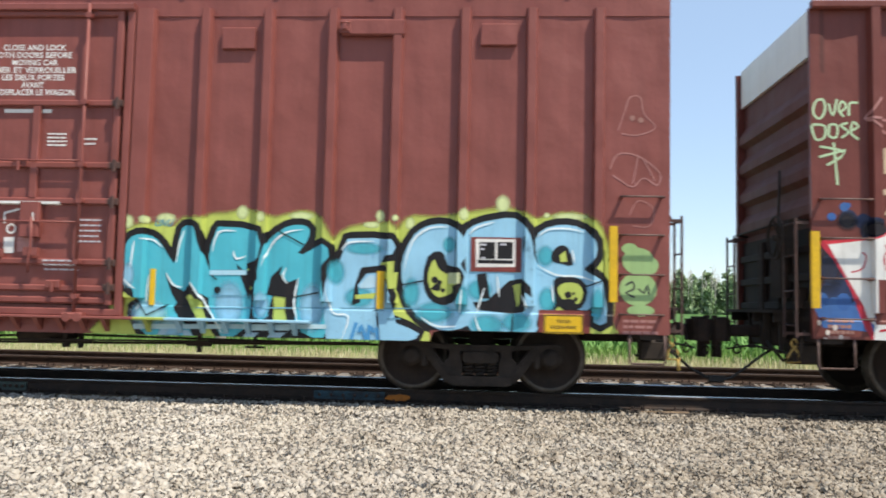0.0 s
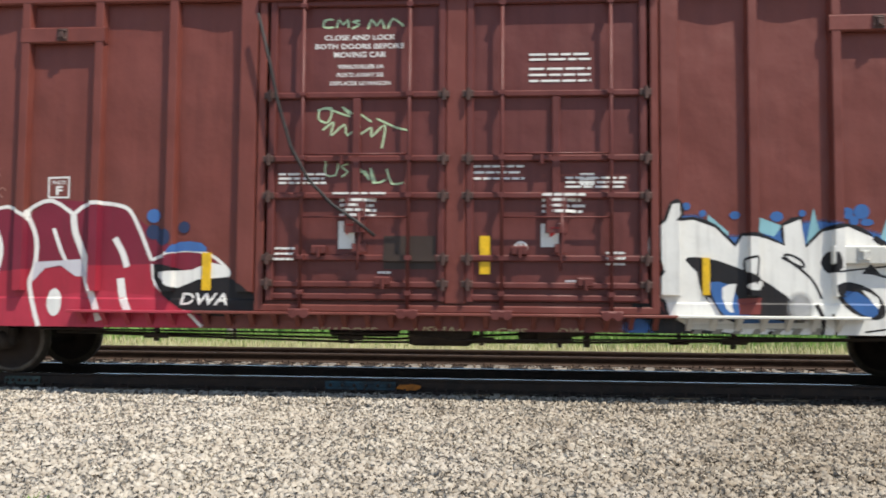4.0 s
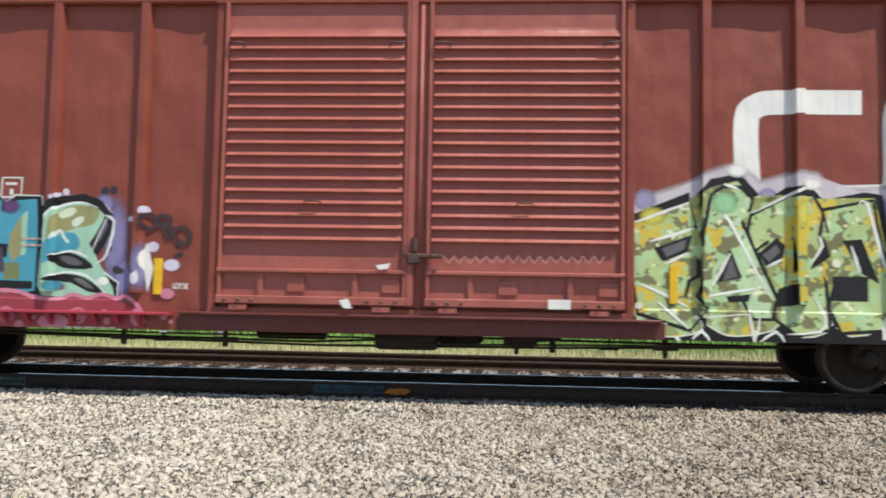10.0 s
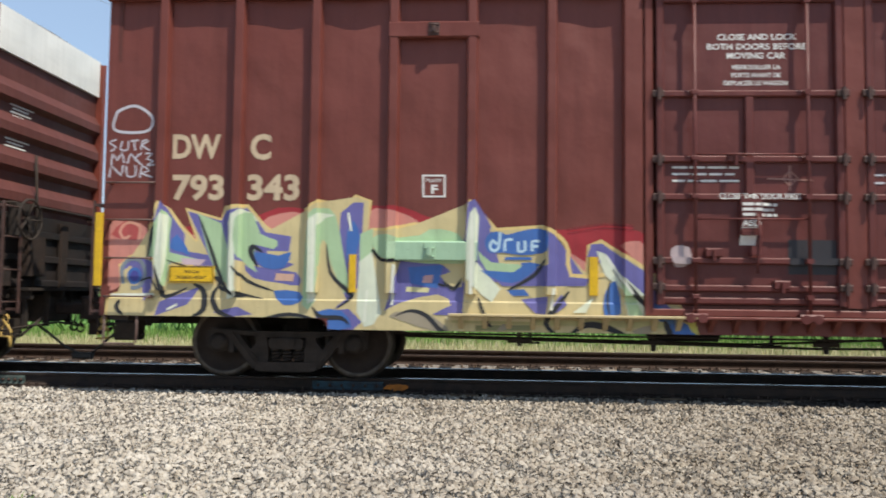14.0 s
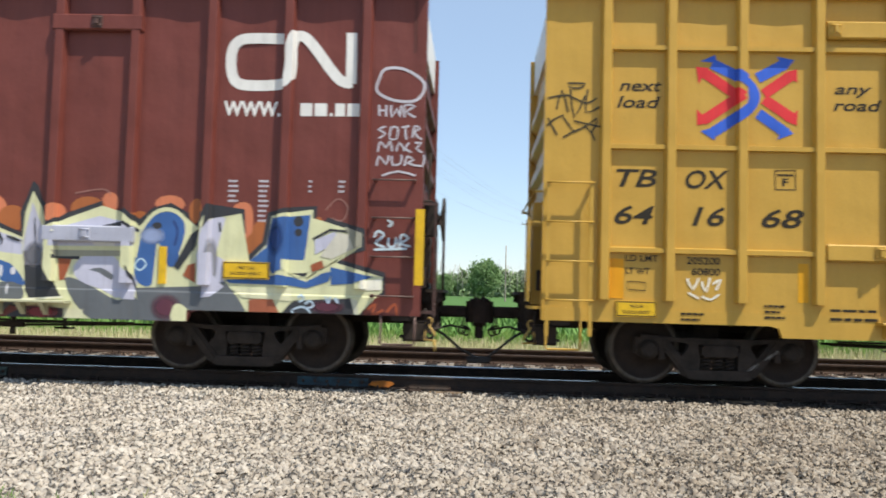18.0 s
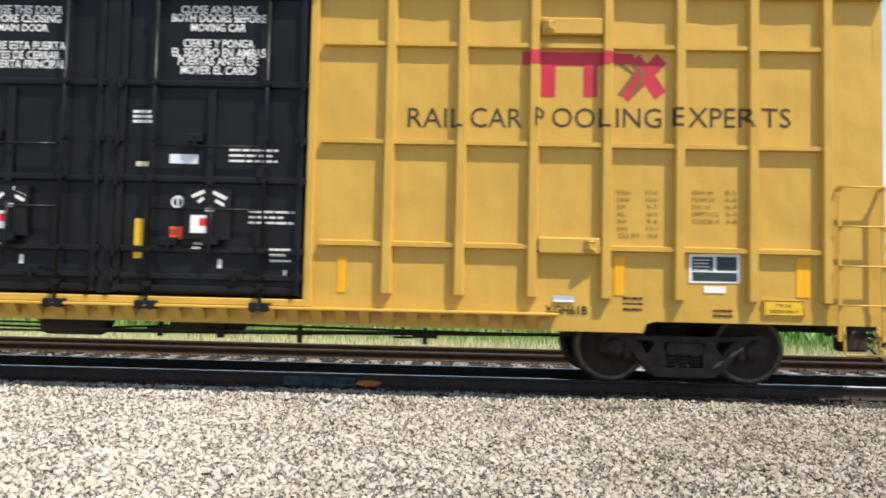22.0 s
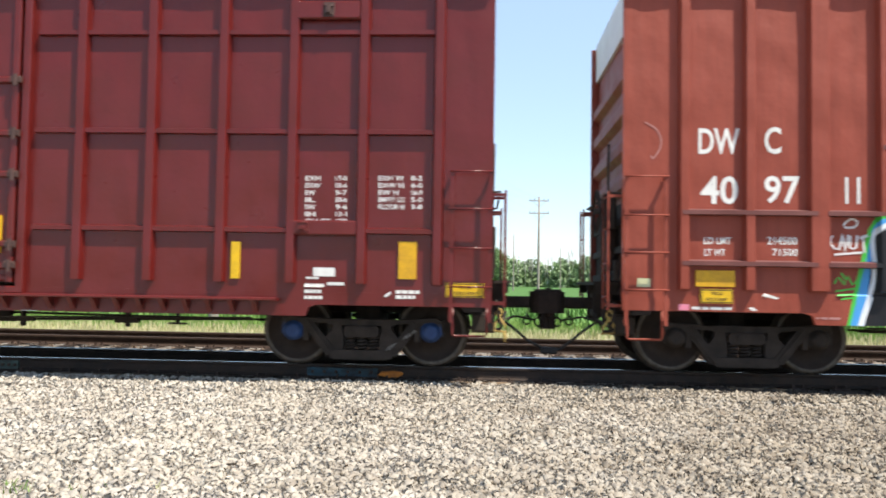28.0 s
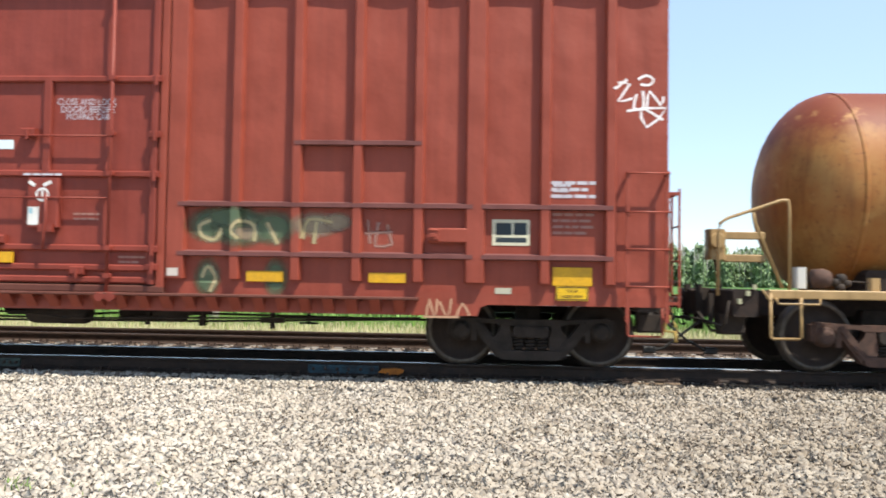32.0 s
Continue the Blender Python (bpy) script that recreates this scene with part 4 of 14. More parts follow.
def shell(name, label, length, mat, posts, doors, left, z_bot=1.0, z_eave=4.86, end_top=4.30, group="freight cars",
          sill_z=(0.66, 0.80), trucks=(2.28, 2.28), cap=None, cap_label="", step_in=2.9, flush=False, end_mat=None, wide=(), hbars=(), rows_from=0.0, low_mat=None, track_rail=(), dent=0.018):
    """A boxcar body: sheets, posts, sills, roof, corrugated ends, trucks and couplers.
    posts: x of the side posts; doors: x0, x1 of the door opening; wide: x of wider posts; hbars: heights of level ribs."""
    car = thing(name, label, "boxcar", group)
    car["left"] = left
    L = length
    end_mat = end_mat or mat
    low_mat = low_mat or M_END_GRIME
    # side sheets, bay by bay
    stops = sorted([0.0] + list(posts) + list(wide) + [doors[0], doors[1], L])
    for k, (a, b) in enumerate(zip(stops, stops[1:])):
        if b - a < 0.12 or (a >= doors[0] - 1e-6 and b <= doors[1] + 1e-6):
            continue
        part("side_panel", sheet_grid(a, b, z_bot, z_eave, dent, k * 1.7), mat, car)
    # posts
    z0p, z1p = z_bot + 0.12, 4.82 if flush else z_eave - 0.03
    first = {}
    for x, w in [(x, 0.15) for x in posts] + [(x, 0.26) for x in wide]:
        if w not in first:
            first[w] = part("side_post", hat_post(0, w, z0p, z1p), mat, car)
            first[w].location.x = x
        else:
            again(first[w], x - first[w].location.x)
    # far side: plain sheet with its posts
    bm = bmesh.new()
    box(bm, 0, L, 1.46, 1.50, z_bot, z_eave)
    part("far_side", bm, mat, car)
    for x in list(posts) + list(wide):
        o = new("far_post", first[0.15].data)
        o.parent, o.location, o.rotation_euler = car, (x, 0, 0), (0, 0, math.pi)
    # level ribs between posts
    xs = sorted(list(posts) + list(wide) + [doors[0] - 0.06, doors[1] + 0.06])
    for z in hbars:
        for a, b in zip(xs, xs[1:]):
            if a >= doors[0] - 0.2 and b <= doors[1] + 0.2:
                continue
            bm = bmesh.new()
            prism(bm, [(Y_SHEET + 0.03, z - 0.045), (Y_POST + 0.03, z - 0.03), (Y_POST + 0.03, z + 0.025), (Y_SHEET + 0.03, z + 0.045)], 0, a + 0.055, b - 0.055)
            part("level_rib", bm, mat, car)
    # side sill: shallow over the trucks, deep between
    s_mid, s_end = sill_z
    bm = bmesh.new()
    prism(bm, [(0, s_end), (step_in - 0.14, s_end), (step_in - 0.04, s_end - 0.03), (step_in, s_mid), (L - step_in, s_mid),
               (L - step_in + 0.04, s_end - 0.03), (L - step_in + 0.14, s_end), (L, s_end), (L, z_bot + 0.01), (0, z_bot + 0.01)], 1, Y_SHEET - 0.012, Y_SHEET + 0.05)
    part("side_sill", bm, mat, car)
    bm = bmesh.new()
    prism(bm, [(0, s_end), (step_in, s_end), (step_in, s_mid), (L - step_in, s_mid), (L - step_in, s_end), (L, s_end), (L, z_bot), (0, z_bot)], 1, 1.44, 1.5)
    part("far_sill", bm, mat, car)
    # roof with seam caps, and eave rail
    bm = bmesh.new()
    prism(bm, [(-1.53, z_eave), (1.53, z_eave), (1.53, z_eave + 0.03), (0, z_eave + 0.07), (-1.53, z_eave + 0.03)], 0, 0.10, L - 0.10)
    roof = part("roof", bm, M_ROOF, car, "galvanised roof")
    bm = bmesh.new()
    prism(bm, [(-1.55, z_eave + 0.035), (0, z_eave + 0.075), (1.55, z_eave + 0.035), (1.55, z_eave + 0.06), (0, z_eave + 0.10), (-1.55, z_eave + 0.06)], 0, -0.03, 0.03)
    seam = part("roof_seam", bm, M_ROOF, roof)
    n = int(L / 1.2)
    seam.location.x = L / n
    for k in range(2, n):
        again(seam, L / n * (k - 1))
    bm = bmesh.new()
    if flush:
        box(bm, 0, L, -1.514, -1.50, 4.735, z_eave + 0.05, 0, 0.002)
    else:
        box(bm, 0, L, -1.604, -1.50, z_eave - 0.05, z_eave + 0.05, 0, 0.02)
    part("eave_rail", bm, mat, car)
    # ends
    for x, s, nm in ((0.0, -1, "end_wall"), (L, 1, "end_wall")):
        xo, x = x, x - s * 0.11
        bm = bmesh.new()
        prism(bm, [(-1.50, z_bot - 0.1), (1.46, z_bot - 0.1), (1.46, z_eave - 0.01), (0, z_eave + 0.02), (-1.50, z_eave - 0.01)], 0, min(x - s * 0.06, x), max(x - s * 0.06, x))
        ew = part(nm, bm, end_mat, car)
        bm = bmesh.new()
        prism(bm, [(-1.44, end_top), (1.40, end_top), (1.40, z_eave + 0.03), (0, z_eave + 0.03), (-1.44, z_eave + 0.03)], 0, min(x, x + s * 0.05), max(x, x + s * 0.05))
        part("white_band", bm, M_WHITE_END, ew, "white band across the top of the end")
        zs = [2.42, 2.88, 3.34, 3.80]
        for z in zs:
            bm = bmesh.new()
            ring = [(x, z - 0.17), (x + s * 0.085, z - 0.10), (x + s * 0.085, z + 0.02), (x, z + 0.16)]
            prism(bm, ring, 1, -1.44, 1.44)
            part("corrugation", bm, end_mat, ew)
        if s > 0:
            bm = bmesh.new()
            for z0, y0 in ((3.62, -0.95), (3.14, -1.05)):
                for k, w in enumerate((0.55, 0.42, 0.48, 0.30)):
                    box(bm, x + 0.004, x + 0.012, y0 + 0.05 * (k % 2), y0 + w, z0 - 0.05 * k, z0 + 0.022 - 0.05 * k)
            tagged(part("small_print", bm, M_WHITE_END, ew), "", "", "", "stuff")
        # lower end: dark sheet, walkway and its brackets
        bm = bmesh.new()
        box(bm, min(x, x + s * 0.03), max(x, x + s * 0.03), -1.40, 1.40, 0.90, 2.16, 0)
        le = part("lower_end", bm, low_mat, ew, "grime-streaked lower end")
        for z in (1.2, 1.55, 1.9):
            bm = bmesh.new()
            box(bm, min(x + s * 0.03, x + s * 0.08), max(x + s * 0.03, x + s * 0.08), -1.38, 1.38, z - 0.05, z + 0.05, 0, 0.01)
            part("stiffener", bm, low_mat, le)
        for y0, y1, z0, z1, d in ((-0.62, -0.20, 1.30, 1.86, 0.16), (0.30, 0.52, 1.12, 2.10, 0.10), (-1.16, -0.98, 1.16, 1.42, 0.14)):
            bm = bmesh.new()
            box(bm, min(x + s * 0.03, x + s * d), max(x + s * 0.03, x + s * d), y0, y1, z0, z1, 0, 0.02)
            part("equipment_box", bm, M_COUPLER, le, "grimy steel box on the end")
        bm = bmesh.new()
        clean = end_mat == M_YELLOW
        tube(bm, [(x + s * 0.1, -0.4, 1.0), (x + s * 0.12, -0.4, 2.2), (x + s * 0.13, -0.5, 2.25 if clean else 3.0)], 0.018, 6)
        part("brake_pipe", bm, M_UNDER, le)
        bm = bmesh.new()
        box(bm, min(x, x + s * 0.36), max(x, x + s * 0.36), -0.9, 1.15, 1.10, 1.14)
        for y in (-0.8, 0.0, 1.0):
            box(bm, min(x, x + s * 0.33), max(x, x + s * 0.33), y - 0.02, y + 0.02, 0.98, 1.10)
        part("walkway", bm, M_UNDER, ew, "dark end walkway grating")
        bm = bmesh.new()
        hy, hz, hd = (1.42, 2.40, 0.20) if clean else (1.2, 2.27, 0.2)
        tube(bm, [(x + s * 0.02, -hy, hz - 0.02), (x + s * hd, -hy + 0.06, hz), (x + s * hd, hy - 0.06, hz), (x + s * 0.02, hy, hz - 0.02)], 0.016, 6)
        part("end_handrail", bm, M_YELLOW if clean else M_UNDER, ew)
        if clean:
            bm = bmesh.new()
            box(bm, min(x + s * 0.03, x + s * 0.2), max(x + s * 0.03, x + s * 0.2), -0.98, -0.86, 0.98, 2.30, 0, 0.012)
            part("end_post", bm, M_YELLOW, le)
        bm = bmesh.new()
        box(bm, min(x, x - s * 0.25), max(x, x - s * 0.25), -1.48, 1.48, 0.74, 1.0, 0, 0.02)
        part("end_sill", bm, M_UNDER, car)
        x = xo
        for y0, y1 in ((-1.505, -1.44), (1.40, 1.46)):
            bm = bmesh.new()
            box(bm, min(x, x - s * 0.12), max(x, x - s * 0.12), y0, y1, 0.82, z_eave - 0.02)
            part("corner_post", bm, mat, car)
        bm = bmesh.new()
        hx = x + s * 0.10
        tube(bm, [(hx + 0.035 * math.cos(a), -1.18, 0.73 + 0.05 * math.sin(a)) for a in [2 * math.pi * k / 9 for k in range(9)]], 0.015, 6, 0, True)
        tube(bm, [(hx, -1.18, 0.68), (hx - s * 0.05, -1.18, 0.60), (hx - s * 0.06, -1.18, 0.50), (hx + s * 0.10, -1.18, 0.49), (hx + s * 0.07, -1.18, 0.58), (hx, -1.18, 0.68)], 0.016, 6)
        if s > 0:
            tube(bm, [(hx + 0.07, -1.18, 0.50), (hx + 0.08, -1.18, 0.36)], 0.02, 6)
        part("cut_lever_handle", bm, M_TAN_STRAP, car, "dirty yellow lever handle")
        coupler(car, x, s)
        if clean:
            end_ladder(car, x, s, [1.05, 1.28, 1.52, 1.76, 2.0], end_mat, -1.46, -1.08, 0.05)
        else:
            end_ladder(car, x, s, [0.95, 1.37, 1.8, 2.2], end_mat)
            end_ladder(car, x, s, [0.95, 1.37, 1.8, 2.2], end_mat, 1.05, 1.42)
    # floor and underframe
    bm = bmesh.new()
    box(bm, 0.05, L - 0.05, -1.46, 1.46, 1.0, 1.05)
    part("floor", bm, M_UNDER, car)
    bm = bmesh.new()
    box(bm, 0.1, L - 0.1, -0.2, 0.2, 0.66, 1.0, 0, 0.02)
    cs = part("centre_sill", bm, M_UNDER, car)
    for k in range(int(L / 2.2)):
        bm = bmesh.new()
        x = 1.1 + k * 2.2
        box(bm, x - 0.05, x + 0.05, -1.44, 1.44, 0.80, 0.99)
        part("cross_bearer", bm, M_UNDER, cs)
    bm = bmesh.new()
    lathe(bm, [(0.08, -0.55), (0.2, -0.5), (0.2, 0.5), (0.08, 0.55)], (L * 0.42, 0.75, 0.66), 0, 18)
    part("air_reservoir", bm, M_UNDER, cs)
    bm = bmesh.new()
    lathe(bm, [(0.05, -0.3), (0.13, -0.28), (0.13, 0.2), (0.04, 0.3)], (L * 0.56, -0.6, 0.60), 0, 16)
    part("brake_cylinder", bm, M_UNDER, cs)
    for path in ([(L * 0.2, -0.5, 0.56), (L * 0.45, -0.55, 0.5), (L * 0.56, -0.6, 0.60)], [(L * 0.56, -0.6, 0.60), (L * 0.82, -0.5, 0.55)],
                 [(0.4, 0.55, 0.78), (L - 0.4, 0.55, 0.78)]):
        bm = bmesh.new()
        tube(bm, path, 0.018, 6)
        part("brake_rod", bm, M_UNDER, cs)
    for x in (L * 0.30, L * 0.5, L * 0.68):
        bm = bmesh.new()
        box(bm, x - 0.02, x + 0.02, 1.30, 1.36, 0.36, 0.70)
        box(bm, x - 0.15, x + 0.15, 1.30, 1.36, 0.36, 0.39)
        part("hanger", bm, M_UNDER, cs)
    # door track along the sill with its gussets, painted over in lengths
    for a, b, tm, *rest in track_rail:
        bm = bmesh.new()
        box(bm, a, b, Y_POST - 0.10, Y_SHEET, 0.845, 0.88, 0, 0.008)
        tr = part("door_track", bm, rest[0] if rest else tm, car)
        bm = bmesh.new()
        prism(bm, [(Y_SHEET - 0.005, 0.68), (Y_SHEET - 0.005, 0.845), (Y_POST - 0.08, 0.845)], 0, *((-0.07, 0.06) if rest else (-0.03, 0.03)))
        g = part("gusset", bm, tm, tr)
        g.location.x = a + 0.15
        for k in range(1, int((b - a) / 0.29)):
            again(g, 0.29 * k)
    # running gear under the floor
    gear = random.Random(int(left))
    for k in range(5):
        x = trucks[0] + 2.2 + (L - trucks[0] - trucks[1] - 4.4) * (k + 0.2 + 0.6 * gear.random()) / 5
        bm = bmesh.new()
        box(bm, x - 0.03, x + 0.03, -0.95, -0.89, 0.40 + 0.06 * gear.random(), 0.9, 0, 0.008)
        box(bm, x - 0.16, x + 0.16, -0.97, -0.90, 0.50, 0.56, 0, 0.008)
        part("brake_hanger", bm, M_UNDER, car)
    xm = L * 0.5 + gear.uniform(-1.5, 1.5)
    bm = bmesh.new()
    lathe(bm, [(0.02, -0.42), (0.14, -0.40), (0.16, -0.34), (0.16, 0.34), (0.14, 0.40), (0.02, 0.42)], (xm, -0.95, 0.60), 0, 16)
    part("air_reservoir", bm, M_UNDER, car)
    bm = bmesh.new()
    x = xm + 1.5
    lathe(bm, [(0.02, -0.25), (0.13, -0.24), (0.13, 0.16), (0.05, 0.2), (0.03, 0.5)], (x, -0.85, 0.62), 0, 16)
    box(bm, x + 0.35, x + 0.43, -0.9, -0.8, 0.44, 0.85, 0, 0.01)
    part("brake_cylinder", bm, M_UNDER, car)
    bm = bmesh.new()
    tube(bm, [(trucks[0] + 1.5, -0.78, 0.56), (xm - 1.2, -0.8, 0.47), (xm + 1.9, -0.82, 0.50), (L - trucks[1] - 1.5, -0.78, 0.57)], 0.018, 6)
    tube(bm, [(trucks[0] + 1.4, -1.22, 0.62), (xm - 0.4, -1.2, 0.60), (xm + 0.2, -1.2, 0.53), (L - trucks[1] - 1.4, -1.22, 0.61)], 0.014, 6)
    part("brake_rod", bm, M_UNDER, car)
    # trucks
    truck(car, trucks[0], cap, cap_label, low_mat == M_YELLOW_GRIME or bool(cap))
    truck(car, L - trucks[1], cap, cap_label, low_mat == M_YELLOW_GRIME or bool(cap))
    for x in (0.06, L - 0.48):
        step(car, x, 0, mat if mat in (M_YELLOW, M_MAROON, M_RED_G) else M_RUNG)
    # the side's profile, for paint that lies over sheet and posts
    prof = [(-1.0, Y_SHEET)]
    for x, h in sorted([(x, 0.075) for x in posts] + [(x, 0.13) for x in wide]):
        prof += [(x - h, Y_SHEET), (x - h + 0.022, Y_POST), (x + h - 0.022, Y_POST), (x + h, Y_SHEET)]
    prof.append((L + 1.0, Y_SHEET))
    CARS.append((car, left))
    return {"car": car, "L": L, "prof": prof, "mat": mat, "foot": z_bot + 0.12, "doors": [], "sill": (s_mid, s_end, step_in)}


def plug_door(b, x0, x1, mat, levels=(1.55, 2.32, 2.78, 3.58), top=4.80, bottom=1.02, rods=(0.2, 0.8), bare=(), gear=(0.13, 1.86)):
    """A plug door: framed sheet with level beams, two lock rods on guides, a gear box with its lever, and rollers below."""
    b["doors"].append((x0, x1, [z for z in levels if z not in bare], gear))
    bm = bmesh.new()
    box(bm, x0, x1, -1.545, -1.47, bottom, top)
    d = part("plug_door", bm, mat, b["car"])
    for x in (x0 + 0.02, x1 - 0.02):      # latch lugs along the door's edges
        for k, z in enumerate((bottom + 0.22, *levels)):
            bm = bmesh.new()
            box(bm, x - 0.07, x + 0.07, -1.645, -1.60, z - 0.05, z + 0.035, 0, 0.012)
            box(bm, x - 0.02, x + 0.03, -1.675, -1.64, z - 0.09, z + 0.06, 0, 0.01)
            part("edge_lug", bm, mat if mat in (M_BLACK_DOOR, M_DOOR_G) else M_LUG, d)
    for x, z in ((x0 + 0.42 * (x1 - x0), levels[2] + 0.02), (x0 + 0.3 * (x1 - x0), levels[0] + 0.1), (x0 + 0.66 * (x1 - x0), levels[0] - 0.28)):
        bm = bmesh.new()
        box(bm, x - 0.09, x + 0.09, -1.63, -1.54, z - 0.06, z + 0.05, 0, 0.015)
        box(bm, x - 0.02, x + 0.02, -1.66, -1.62, z - 0.10, z + 0.02, 0, 0.008)
        part("hand_grip", bm, mat, d)
    for a, c in ((x0, x0 + 0.09), (x1 - 0.09, x1)):
        bm = bmesh.new()
        box(bm, a, c, -1.605, -1.54, bottom, top, 0, 0.012)
        part("door_stile", bm, mat, d)
    for z in (bottom + 0.05, bottom + 0.2, *levels, top - 0.05):
        if z in bare:
            continue
        bm = bmesh.new()
        box(bm, x0 + 0.09, x1 - 0.09, -1.60, -1.54, z - 0.04, z + 0.04, 0, 0.015)
        part("door_beam", bm, mat, d)
    w = x1 - x0
    for r in rods:
        x = x0 + w * r
        bm = bmesh.new()
        tube(bm, [(x, -1.655, bottom - 0.12), (x, -1.655, top + 0.05)], 0.021, 8)
        rod = part("lock_rod", bm, mat, d)
        for z in (bottom + 0.1, *levels, top - 0.1):
            bm = bmesh.new()
            box(bm, x - 0.04, x + 0.04, -1.68, -1.60, z - 0.03, z + 0.03, 0, 0.01)
            part("rod_guide", bm, mat, rod)
        bm = bmesh.new()
        box(bm, x - 0.13, x + 0.13, -1.70, -1.58, bottom - 0.2, bottom - 0.1, 0, 0.02)
        lathe(bm, [(0.055, -0.02), (0.055, 0.02)], (x - 0.07, -1.69, bottom - 0.16), 1, 12)
        lathe(bm, [(0.055, -0.02), (0.055, 0.02)], (x + 0.07, -1.69, bottom - 0.16), 1, 12)
        part("roller_bracket", bm, mat, rod)
    xm = (x0 + x1) / 2
    bm = bmesh.new()
    box(bm, xm - gear[0], xm + gear[0], -1.64, -1.54, gear[1], 2.30, 0, 0.015)
    gb = part("gear_box", bm, mat, d)
    bm = bmesh.new()
    tube(bm, [(xm + 0.06, -1.68, 2.1), (xm + 0.08, -1.70, 1.8), (xm + 0.05, -1.69, 1.55), (xm + 0.05, -1.68, 1.4)], 0.016, 6)
    box(bm, xm - 0.02, xm + 0.16, -1.69, -1.62, 1.62, 1.72)
    part("door_lever", bm, mat, gb)
    bm = bmesh.new()
    tube(bm, [(x0 + w * rods[0], -1.64, 2.05), (x1 - w * (1 - rods[1]), -1.64, 2.05)], 0.012, 6)
    again(part("link_bar", bm, mat, gb), 0, 0, 0.78)
    bm = bmesh.new()
    box(bm, xm - 0.05, xm + 0.05, -1.60, -1.54, 2.36, 3.54, 0, 0.01)
    part("door_column", bm, mat, d)
    return d


def louvre_door(b, x0, x1, mat):
    """Sliding door pressed in level ridges."""
    bm = bmesh.new()
    box(bm, x0, x1, -1.60, -1.53, 1.02, 4.80)
    d = part("sliding_door", bm, mat, b["car"])
    for a, c in ((x0, x0 + 0.05), (x1 - 0.05, x1)):
        bm = bmesh.new()
        box(bm, a, c, -1.655, -1.595, 1.02, 4.80, 0, 0.012)
        part("door_stile", bm, mat, d)
    bm = bmesh.new()
    prism(bm, [(-1.598, 0.149), (-1.605, 0.10), (-1.622, 0.055), (-1.648, 0.024), (-1.660, 0.014), (-1.663, 0.004), (-1.656, -0.003), (-1.598, 0.0)], 0, x0 + 0.07, x1 - 0.07)
    s = part("slat", bm, mat, d)
    s.location.z = 1.80
    for k in range(1, 18):
        again(s, 0, 0, 0.1495 * k)
    for z, h in ((1.42, 0.025), (1.06, 0.05)):
        bm = bmesh.new()
        box(bm, x0, x1, -1.67, -1.59, z - h, z + h, 0, 0.01)
        part("door_beam", bm, mat, d)
    for x in (x0 + (x1 - x0) * 0.23, x0 + (x1 - x0) * 0.73):
        bm = bmesh.new()
        box(bm, x - 0.035, x + 0.035, -1.64, -1.59, 1.10, 1.40, 0, 0.01)
        part("door_bracket", bm, mat, d)
    for x, z in ((x0 + 0.16, 4.23), (x1 - 0.16, 4.23), ((x0 + x1) / 2, 2.25)):
        bm = bmesh.new()
        tube(bm, [(x - 0.10, -1.64, z), (x - 0.09, -1.70, z + 0.03), (x + 0.09, -1.70, z + 0.03), (x + 0.10, -1.64, z)], 0.012, 6)
        part("grab_handle", bm, M_LUG, d)
    for x in (x0 + 0.28, x1 - 0.30):      # roller housings bolted under the door
        bm = bmesh.new()
        box(bm, x - 0.11, x + 0.11, -1.66, -1.58, 0.925, 1.0, 0, 0.01)
        r = part("roller_housing", bm, mat, d)
        for dx in (-0.17, 0.0, 0.17):
            bm = bmesh.new()
            lathe(bm, [(0.022, 0), (0.020, -0.02), (0.008, -0.03)], (x + dx, -1.67, 1.06), 1, 8)
            part("bolt", bm, M_RUNG, r)
    for x in (x0 + 0.42 * (x1 - x0), x0 + 0.92 * (x1 - x0)):
        bm = bmesh.new()
        box(bm, x - 0.11, x + 0.11, -1.625, -1.59, 1.16, 1.34, 0, 0.008)
        part("patch_plate", bm, mat, d)
    return d


def door_frame(b, x0, x1, mat, depth=0.03, sill=None):
    """Posts and sill round the door opening."""
    for a, c in ((x0 - 0.10, x0), (x1, x1 + 0.10)):
        bm = bmesh.new()
        box(bm, a, c, Y_POST - depth, Y_SHEET + 0.03, 0.95, 4.82, 0, 0.012)
        part("door_post", bm, mat, b["car"])
    bm = bmesh.new()
    box(bm, x0 - 0.10, x1 + 0.10, Y_POST - depth, Y_SHEET + 0.03, 0.88, 0.97, 0, 0.012)
    part("door_sill", bm, sill or mat, b["car"])
    bm = bmesh.new()
    box(bm, x0 - 0.10, x1 + 0.10, Y_POST - 0.05, Y_SHEET + 0.03, 4.78, 4.87, 0, 0.012)
    part("door_header", bm, mat, b["car"])


def reflector(b, x, z, w, h, y=None, label="yellow reflective strip"):
    y = surface(b, x) if y is None else y
    bm = bmesh.new()
    box(bm, x - w / 2, x + w / 2, y - 0.030, y + 0.01, z - h / 2, z + h / 2, 0, 0.004)
    part("reflector", bm, M_AMBER if w > 0.2 else M_SAFETY_YELLOW, b["car"], label)


